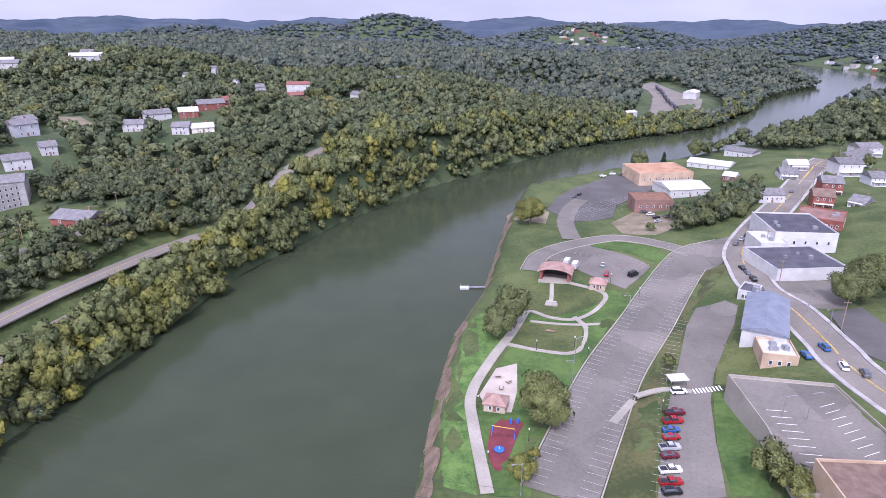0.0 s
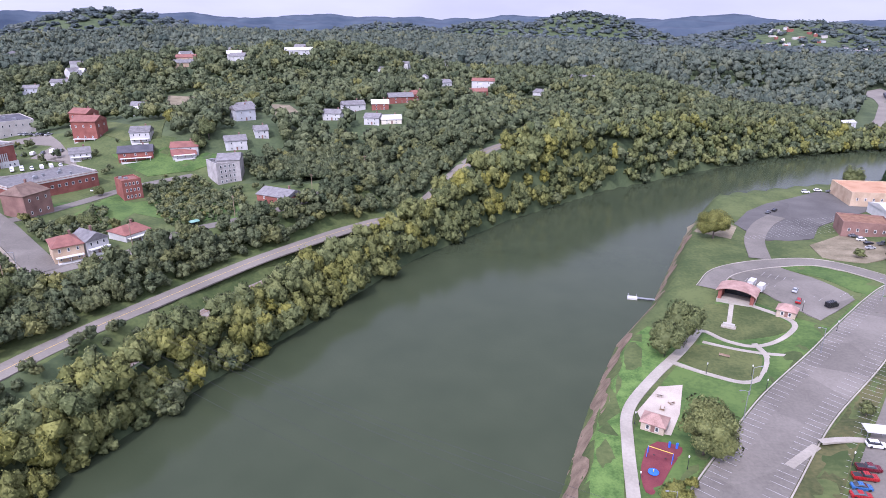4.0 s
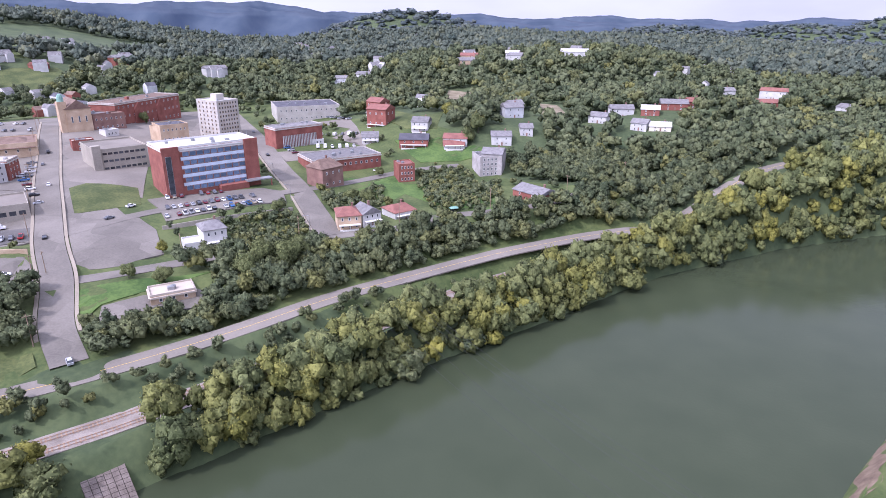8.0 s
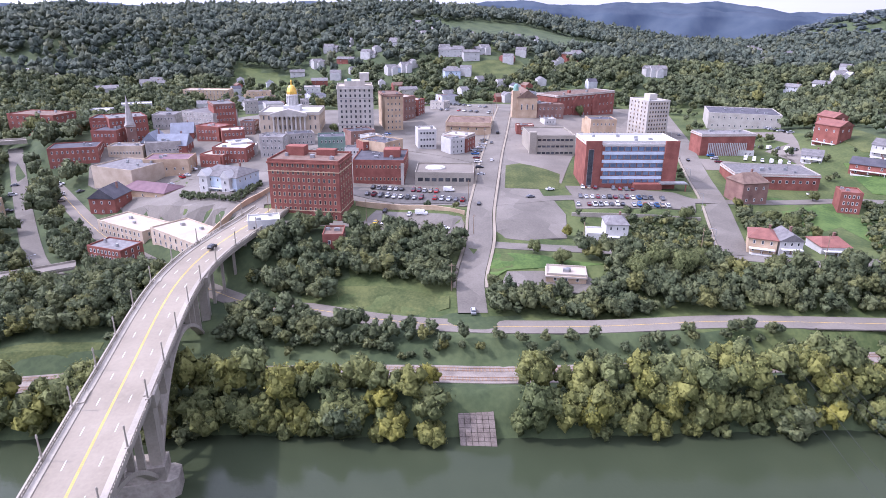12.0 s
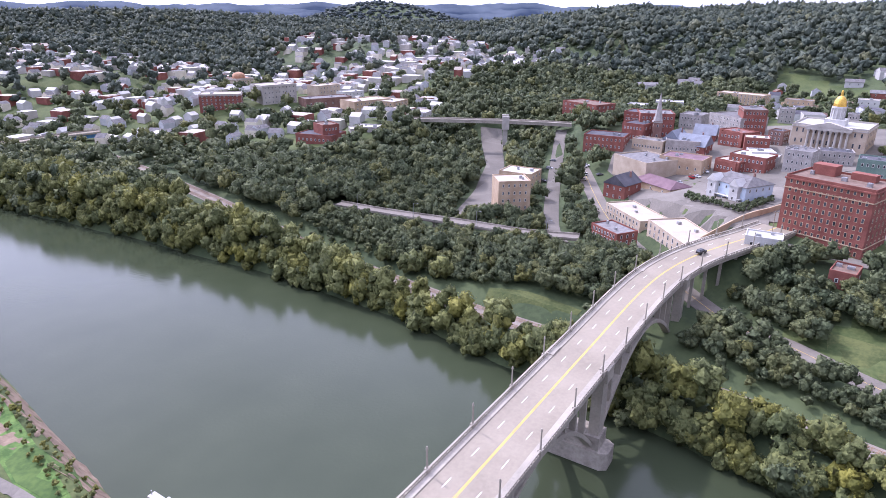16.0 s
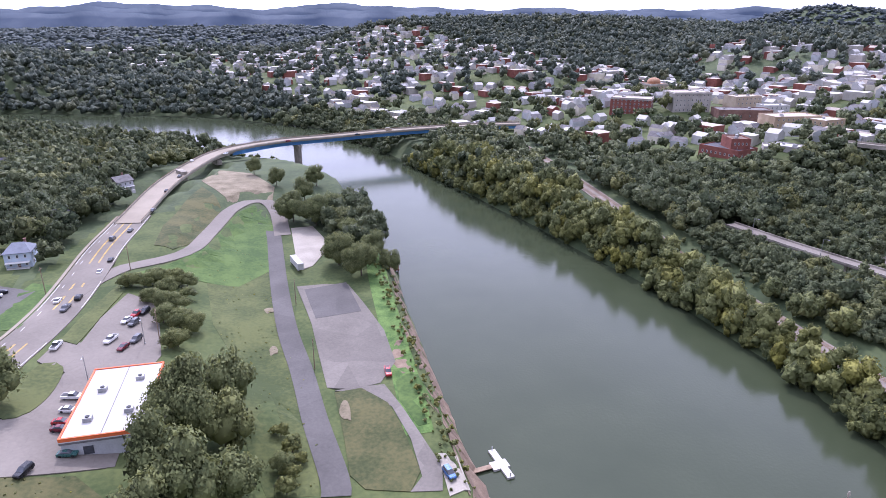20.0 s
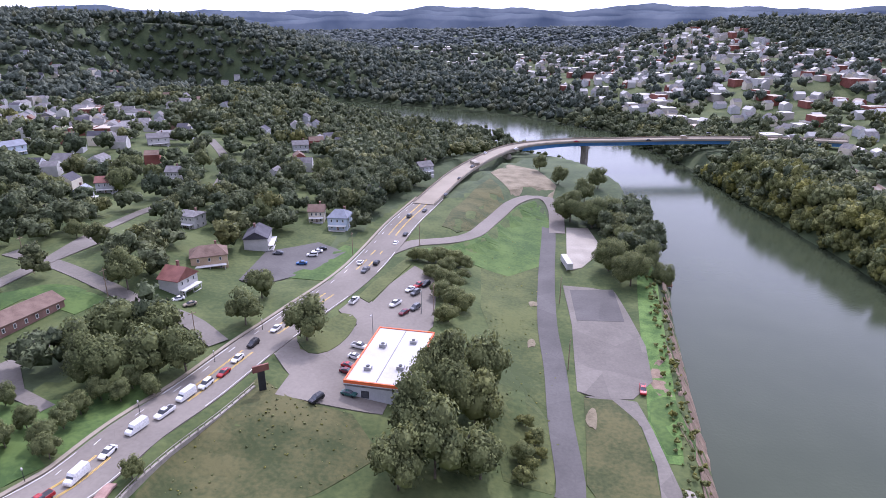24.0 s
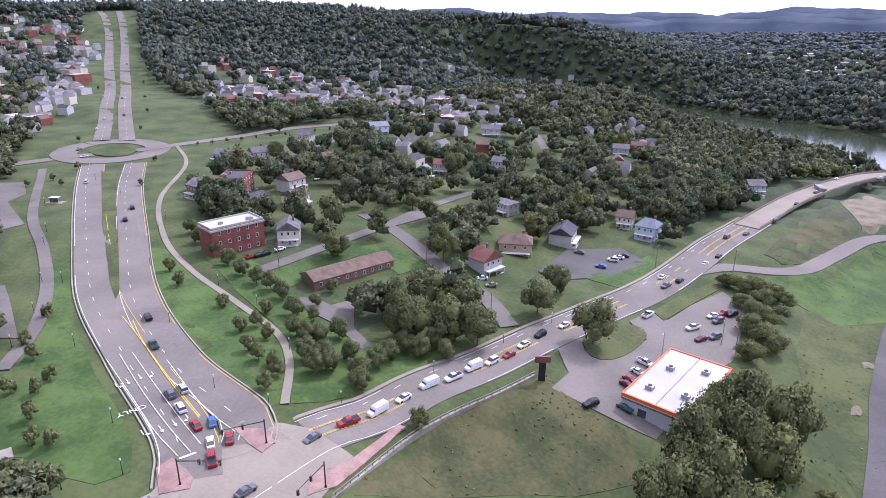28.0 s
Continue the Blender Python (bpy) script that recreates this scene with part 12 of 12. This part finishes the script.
def clear_of_works(x, y, extra=0.0, patches=True):
    ok = np.ones(x.shape, bool)
    for line, half in KEEP_CLEAR:
        p = np.array(line)
        near = (x > p[:, 0].min() - 14) & (x < p[:, 0].max() + 14) & (y > p[:, 1].min() - 14) & (y < p[:, 1].max() + 14) & ok
        if near.any():
            i = np.where(near)[0]
            if half > 0:
                ok[i] &= line_distance(x[i], y[i], line) > half + extra
            elif patches:
                ok[i] &= ~inside(x[i], y[i], line) & (line_distance(x[i], y[i], line) > 1.5 + extra)
    for fx, fy, fr in FOOTPRINTS:
        ok &= (x - fx) ** 2 + (y - fy) ** 2 > (fr + extra) ** 2
    return ok


def wooded(x, y, margin=2.0):
    d = bank_distance(x, y)
    ok = (d > -1.5) & ~unseen(x, y)
    for ring in OPEN:
        ok &= ~inside(x, y, ring)
    thin = np.zeros(x.shape, bool)
    for ring in THIN:
        thin |= inside(x, y, ring)
    ok &= ~thin | (RNG.uniform(size=x.shape) < np.where(inside(x, y, NEIGHBOURHOOD), 0.42, 0.32))
    ok &= (d > 20) | (y < 400) | (x > 330) | (line_distance(x, y, WEST_BANK) < line_distance(x, y, EAST_BANK))
    ok &= (d > 15) | (y > -480) | (x < -70) | (x > 130) | (line_distance(x, y, WEST_BANK) < line_distance(x, y, EAST_BANK))
    i = np.where(ok)[0]
    ok[i] &= clear_of_works(x[i], y[i], margin)
    return ok


def band(x, y, lo, hi):
    r = np.hypot(x, y)
    return (r > lo) & (r < hi)


def west_of_river(x, y):
    return x < np.interp(y, [p[1] for p in WEST_BANK[::-1]][2:], [p[0] for p in WEST_BANK[::-1]][2:]) + 1


def small_house(v, walls, roofs, x, y, z, a, w, d, h, rise):
    """Adds the corners of one far house and its wall and roof faces."""
    c, s = math.cos(a), math.sin(a)
    k = len(v)
    for px, py, pz in ((-w, -d, -2), (w, -d, -2), (w, d, -2), (-w, d, -2), (-w, -d, h), (w, -d, h), (w, d, h), (-w, d, h), (-w, 0, h + rise), (w, 0, h + rise)):
        v.append((x + px * c - py * s, y + px * s + py * c, z + pz))
    walls += [(k, k + 1, k + 5, k + 4), (k + 2, k + 3, k + 7, k + 6), (k + 1, k + 2, k + 6, k + 5), (k + 3, k, k + 4, k + 7), (k + 5, k + 6, k + 9), (k + 7, k + 4, k + 8)]
    roofs += [(k + 4, k + 5, k + 9, k + 8), (k + 6, k + 7, k + 8, k + 9)]


def settlement(name, label, ring, step, wall, roof, share, seed, flat=0.15, big=1.0):
    """Far houses, each with walls, gables and a pitched roof, joined into one."""
    r = random.Random(seed)
    xs, ys = [p[0] for p in ring], [p[1] for p in ring]
    v, walls, roofs = [], [], []
    pts = []
    for gx in np.arange(min(xs), max(xs), step):
        for gy in np.arange(min(ys), max(ys), step):
            x, y = gx + r.uniform(-0.4, 0.4) * step, gy + r.uniform(-0.4, 0.4) * step
            if r.random() < share:
                pts.append((x, y))
    p = np.array(pts)
    ok = inside(p[:, 0], p[:, 1], ring) & clear_of_works(p[:, 0], p[:, 1], 6.0) & (bank_distance(p[:, 0], p[:, 1]) > 12)
    p = p[ok]
    z = height(p[:, 0], p[:, 1])
    for (x, y), h in zip(p, z):
        if r.random() < flat:
            small_house(v, walls, roofs, x, y, h, r.choice((0.2, 1.77)), r.uniform(5, 10) * big, r.uniform(5, 8) * big, r.uniform(4, 9), 0.15)
        else:
            small_house(v, walls, roofs, x, y, h, r.choice((0.2, 1.77)) + r.uniform(-0.3, 0.3), r.uniform(4, 6), r.uniform(3.2, 4.6), r.uniform(4.5, 6.5), r.uniform(2, 3.2))
        FAR_HOUSES.append((x, y))
    me = bpy.data.meshes.new(name)
    me.from_pydata(v, [], walls + roofs)
    me.materials.append(M[wall])
    me.materials.append(M[roof])
    me.polygons.foreach_set("material_index", [0] * len(walls) + [1] * len(roofs))
    return tagged(new(name, me), label, "houses", kind="stuff")


FAR_HOUSES = []
k = 0
for ring, step, where in ((TOWN_SOUTH, 20, "in the town across the river"), (TOWN_SOUTH_HILL, 21, "on the slopes across the river"), (TOWN_VALLEY, 21, "in the side valley"), (SUBURB_EAST, 24, "beside the avenue"), (SUBURB_SOUTH, 24, "on the wooded slope"), (TOWN_NORTH, 45, "in the far valley")):
    for wall, roof, share in (("white", "roof_white", 0.22), ("cream", "roof_grey", 0.18), ("brick", "roof_tan", 0.13), ("grey_siding", "roof_grey", 0.20), ("stone", "roof_white", 0.15)):
        k += 1
        roof = "roof_grey" if roof == "roof_white" and ring in (SUBURB_EAST, SUBURB_SOUTH, TOWN_NORTH) else roof
        settlement("far_houses", {"white": "small white far houses", "cream": "small cream far houses", "brick": "small brick far buildings", "grey_siding": "small grey far houses", "stone": "pale flat-roofed far buildings"}[wall] + " " + where, ring, step, wall, roof, share, k, flat={"brick": 0.6, "stone": 0.8}.get(wall, 0.05))
settlement("far_works", "pale far works and sheds on the plain", WORKS_SOUTH, 50, "stone", "roof_white", 0.4, 91, flat=1.0, big=2.2)
for ring, wall in ((planned([(-850, 80), (-640, 40), (-560, 240), (-700, 420), (-900, 300)]), "white"), (planned([(-400, 480), (-200, 480), (-60, 640), (-200, 800), (-420, 700)]), "white"), (planned([(150, -480), (420, -480), (700, -800), (350, -900)]), "white"), (planned([(-1000, 700), (-700, 600), (-500, 900), (-800, 1100)]), "cream")):
    k += 1
    settlement("hill_houses", "scattered pale houses among hillside trees", ring, 36, wall, "roof_grey", 0.3, k, flat=0.05)
for ring, where in (([(682, -441), (734, -631), (621, -732), (462, -1016), (210, -502), (199, -357), (293, -382), (374, -438), (464, -387)], "on the wooded slope beyond the lawns"), ([(1124, -475), (1060, -572), (862, -466), (540, -270), (468, -216), (437, -170)], "beside the upper avenue"), ([(245, -289), (304, -396), (248, -430), (188, -454), (168, -601), (125, -554), (100, -347), (172, -317)], "among trees above the river")):
    for wall, roof, share in (("white", "roof_grey", 0.16), ("cream", "roof_dark", 0.1), ("grey_siding", "roof_dark", 0.12), ("brick", "roof_brown", 0.08)):
        k += 1
        settlement("suburb_houses", {"white": "small white houses ", "cream": "small cream houses ", "grey_siding": "small grey houses ", "brick": "small brick houses "}[wall] + where, ring, 24, wall, roof, share, k, flat=0.0)
for wall, roof, share in (("white", "roof_grey", 0.22), ("brick", "roof_brown", 0.12), ("grey_siding", "roof_dark", 0.16)):
    k += 1
    settlement("back_street_houses", "small town houses behind the courthouse", [(-760, -60), (-545, -110), (-535, 60), (-540, 200), (-575, 290), (-700, 260)], 21, wall, roof, share, k, flat=0.1)
v, walls, roofs = [], [], []
for x, y in [(-1000, 182), (-910, 192), (-832, 221), (-740, 214), (-738, 182), (-747, 168), (-860, 167), (-904, 156), (-805, 118), (-774, 80), (-844, 64), (-826, 39), (-777, 22), (-729, 40), (-715, 100), (-715, 116), (-686, 163), (-685, 178), (-710, 234), (-815, 302), (-809, 276), (-738, 259), (-753, 336), (-1094, 631), (-596, 354), (-995, 767), (-668, 559), (-501, 485), (-902, 960), (-823, 986), (-713, -154), (-725, -146), (-428, 759), (-334, 616), (-411, 613), (-425, 550), (-531, 520), (-888, 739), (-1022, 789)]:
    z = ground_z(x, y)
    small_house(v, walls, roofs, x, y, z, math.atan2(y, x) + 1.57 + 0.5 * math.sin(x), 6.2, 4.6, 6.5, 3.2)
    FOOTPRINTS.append((x - x / math.hypot(x, y) * 15, y - y / math.hypot(x, y) * 15, 13.0))
    small_house(v, walls, roofs, x + 3, y + 2, z, math.atan2(y, x) + 0.5 * math.sin(x), 5.0, 3.4, 5.5, 2.4)
    FAR_HOUSES.append((x, y))
me = bpy.data.meshes.new("slope_houses")
me.from_pydata(v, [], walls + roofs)
me.materials.append(M["white"])
me.materials.append(M["roof_grey"])
me.polygons.foreach_set("material_index", [0] * len(walls) + [1] * len(roofs))
tagged(new("slope_houses", me), "white gabled houses on the wooded slopes above the town", "houses", kind="stuff")
for x, y in FAR_HOUSES:
    FOOTPRINTS.append((x, y, 6.0))
    r = math.hypot(x, y)
    FOOTPRINTS.append((x - x / r * 9, y - y / r * 9, 4.5))

T_NEAR = [crown_template(10 + k, 12, 30, 0.085, plain=True) for k in range(7)]
T_BANK = [crown_template(60 + k, 20, 30, 0.058, plain=True) for k in range(7)]
T_MID = [crown_template(20 + k, 9, 5, 0.13, plain=True) for k in range(6)]
T_FAR = [crown_template(30 + k, 5, 1, 0.18, plain=True) for k in range(6)]
T_BLOB = [crown_template(40 + k, 3, 1, 0.2, plain=True) for k in range(6)]


def tints(n, mean, spread=0.2):
    return np.clip(RNG.normal(mean, spread, n), 0, 1)


def clumped(x, y, share):
    """Uneven stands along the bank."""
    return np.sin(y / 13.0) + np.sin(y / 5.3 + x / 9.0) + 0.8 * np.sin(y / 31.0 + 1) > 1.7 - 3.4 * share


belt = scattered(-260, 60, -480, 420, 4.8, lambda x, y: ((bank_distance(x, y) < 13) | clumped(x, y, 0.55) & ((y < 70) | (y > 245))) & (bank_distance(x, y) < 26) & west_of_river(x, y) & band(x, y, 60, 480) & wooded(x, y, 1.0) & ((np.abs(y - 43) > 9.5) | (x > -60)))
wood("riverbank_trees", "yellow-green sycamores leaning over the river", belt, RNG.uniform(3.0, 6.6, len(belt)), T_BANK, "leaf_bank", tints(len(belt), 0.64, 0.18), stretch=1.1, sink=0.15)
north = scattered(-80, 460, 380, 900, 6.4, lambda x, y: (bank_distance(x, y) < 24) & west_of_river(x, y) & wooded(x, y, 1.0))
wood("upstream_bank_trees", "green trees lining the upstream river bank", north, RNG.uniform(4.0, 6.4, len(north)), T_MID, "leaf_bank", tints(len(north), 0.5), stretch=1.3)
bank_line = smooth_line([p for p in WEST_BANK if -560 < p[1] < 480], 4.2)
bank_row = bank_line[:, :2] + RNG.normal(0, 1.1, (len(bank_line), 2)) - np.array([2.0, 0.0])
bank_row = bank_row[clear_of_works(bank_row[:, 0], bank_row[:, 1], 0.5) & ((np.abs(bank_row[:, 1] - 43) > 9.0))]
wood("waterside_trees", "yellow-green trees hanging over the water", bank_row, RNG.uniform(2.4, 5.4, len(bank_row)), T_BANK, "leaf_bank", tints(len(bank_row), 0.66, 0.2), sink=0.3, stretch=1.3)
THICKETS = [[(-264, 205), (-277, 224), (-251, 224), (-243, 239), (-218, 212), (-224, 189), (-236, 187)],
            [(-249, 141), (-237, 174), (-210, 167), (-219, 124)],
            [(-253, 275), (-243, 286), (-211, 302), (-164, 241), (-194, 224), (-226, 250)],
            [(-217, 113), (-163, 240), (-156, 232), (-198, 107)]]
scrub = scattered(-420, -150, -60, 330, 3.0, lambda x, y: np.any([inside(x, y, r) for r in THICKETS], axis=0) & clear_of_works(x, y, 0.3, False))
wood("terrace_thicket", "rank green scrub on the terrace slope", scrub, RNG.uniform(0.9, 2.6, len(scrub)), T_MID, "leaf", tints(len(scrub), 0.6))
garden = scattered(-720, -160, -120, 330, 8.0, lambda x, y: inside(x, y, TOWN_WEST) & clear_of_works(x, y, 1.2) & (RNG.uniform(size=x.shape) < 0.45))
wood("garden_trees", "bushes and small trees among town gardens", garden, RNG.uniform(1.0, 3.2, len(garden)) + 2.2 * (garden[:, 0] < -480), T_NEAR, "leaf", tints(len(garden), 0.5))
LANDING_TREES = [(189, 369), (173, 330), (138, 294), (114, 292), (117, 313), (148, 332)]
landing = scattered(60, 320, 240, 520, 5.0, lambda x, y: inside(x, y, LANDING_TREES))
wood("landing_trees", "dense green trees behind the boat landing", landing, RNG.uniform(2.8, 4.8, len(landing)), T_NEAR, "leaf", tints(len(landing), 0.5), stretch=1.1)
HEDGE = [(-348, -81), (-319, -57), (-298, -36), (-303, -34), (-327, -23), (-318, -22), (-292, -32), (-307, -55), (-339, -79)]
hedge = scattered(-340, -220, -60, 60, 1.7, lambda x, y: inside(x, y, HEDGE))
wood("clipped_hedge", "dark green hedge above the street wall", hedge, RNG.uniform(1.0, 1.3, len(hedge)), T_MID, "leaf", tints(len(hedge), 0.3, 0.05), stretch=1.2)
brush = scattered(-330, 0, -220, 420, 4.0, lambda x, y: (bank_distance(x, y) >= 26) & (bank_distance(x, y) < 130) & west_of_river(x, y) & band(x, y, 60, 400) & wooded(x, y, 0.8) & (RNG.uniform(size=x.shape) < 0.88))
brush_size = np.minimum(RNG.uniform(2.2, 5.4, len(brush)), 1.2 + 0.22 * np.maximum(0, line_distance(brush[:, 0], brush[:, 1], [p[:2] for p in RAIL_BED]) - 6))
wood("slope_thicket", "mixed green bushes and trees on the slope", brush, brush_size, T_NEAR, "leaf", tints(len(brush), 0.5))
near = scattered(-420, 420, -420, 460, 6.8, lambda x, y: band(x, y, 60, 400) & wooded(x, y) & ~((bank_distance(x, y) < 130) & west_of_river(x, y) & (y > -220) & (y < 420)) & ~((bank_distance(x, y) < 26) & west_of_river(x, y) & (y > -480)))
wood("riverside_woods", "dense green broadleaf woods on the river slopes", near, RNG.uniform(4.6, 7.6, len(near)), T_NEAR, "leaf", tints(len(near), 0.45))
mid = scattered(-760, 760, -760, 760, 8.6, lambda x, y: band(x, y, 400, 740) & wooded(x, y))
wood("hillside_woods", "dense green broadleaf woods on the hillsides", mid, RNG.uniform(4.4, 8.0, len(mid)), T_MID, "leaf", tints(len(mid), 0.5, 0.17))
# leaf colour of these two outer bands carries painted haze
far = scattered(-1500, 1500, -1500, 1500, 11.6, lambda x, y: band(x, y, 740, 1450) & wooded(x, y))
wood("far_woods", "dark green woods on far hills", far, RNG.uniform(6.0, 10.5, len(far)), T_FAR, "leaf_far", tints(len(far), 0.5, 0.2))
horizon = scattered(-3700, 3700, -3700, 3700, 29.0, lambda x, y: band(x, y, 1450, 2950) & wooded(x, y))
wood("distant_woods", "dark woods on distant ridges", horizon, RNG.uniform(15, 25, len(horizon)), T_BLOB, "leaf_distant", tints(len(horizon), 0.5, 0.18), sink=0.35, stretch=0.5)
scrub = scattered(-90, -20, -275, -105, 2.2, lambda x, y: (bank_distance(x, y) > 3.5) & (bank_distance(x, y) < 11.5) & ~west_of_river(x, y) & (RNG.uniform(size=x.shape) < 0.6))
wood("bank_scrub", "low green scrub along the river lot", scrub, RNG.uniform(0.4, 1.2, len(scrub)), T_MID, "leaf_bank", tints(len(scrub), 0.72, 0.15))
far_scrub = scattered(-80, 160, -760, -470, 4.0, lambda x, y: (bank_distance(x, y) > 1) & (bank_distance(x, y) < 15) & (x < 130) & ~west_of_river(x, y) & clear_of_works(x, y, 1.0))
wood("bank_scrub", "low green scrub beyond the blue bridge", far_scrub, RNG.uniform(1.2, 2.6, len(far_scrub)), T_MID, "leaf_bank", tints(len(far_scrub), 0.5))
# rank tufts on the unmown ground
FIELD = [(69.8, -107.3), (70, -97.5), (69.2, -90.6), (71.1, -79.9), (68.9, -73.8), (56.6, -89.6), (35.9, -106.1), (23.7, -120.7), (33.4, -133.9), (50.7, -135.9), (60.9, -143.6), (64.3, -123.3)]
MEADOW = [(2.5, -261), (-8.4, -287.9), (-25, -285.9), (-23.3, -251.9), (-21.3, -209.9), (-22.6, -177.6), (-20.1, -139.6), (-16.6, -116.8), (-5.2, -119.9), (-2.2, -140), (-5.1, -173.9), (1.8, -207)]
for ring, label, gap in ((FIELD, "rank dry tufts on the rough field", 1.7), (MEADOW, "low tufts on the river meadow", 2.6)):
    q = np.array(ring)
    tufts = scattered(q[:, 0].min(), q[:, 0].max(), q[:, 1].min(), q[:, 1].max(), gap, lambda x, y: inside(x, y, ring) & (RNG.uniform(size=x.shape) < 0.3 + 0.3 * np.sin(x / 6.0) * np.sin(y / 7.0 + 1)))
    wood("grass_tufts", label, tufts, RNG.uniform(0.15, 0.55, len(tufts)), T_BLOB, "leaf_bank", tints(len(tufts), 0.65, 0.25), stretch=0.7, sink=0.3)
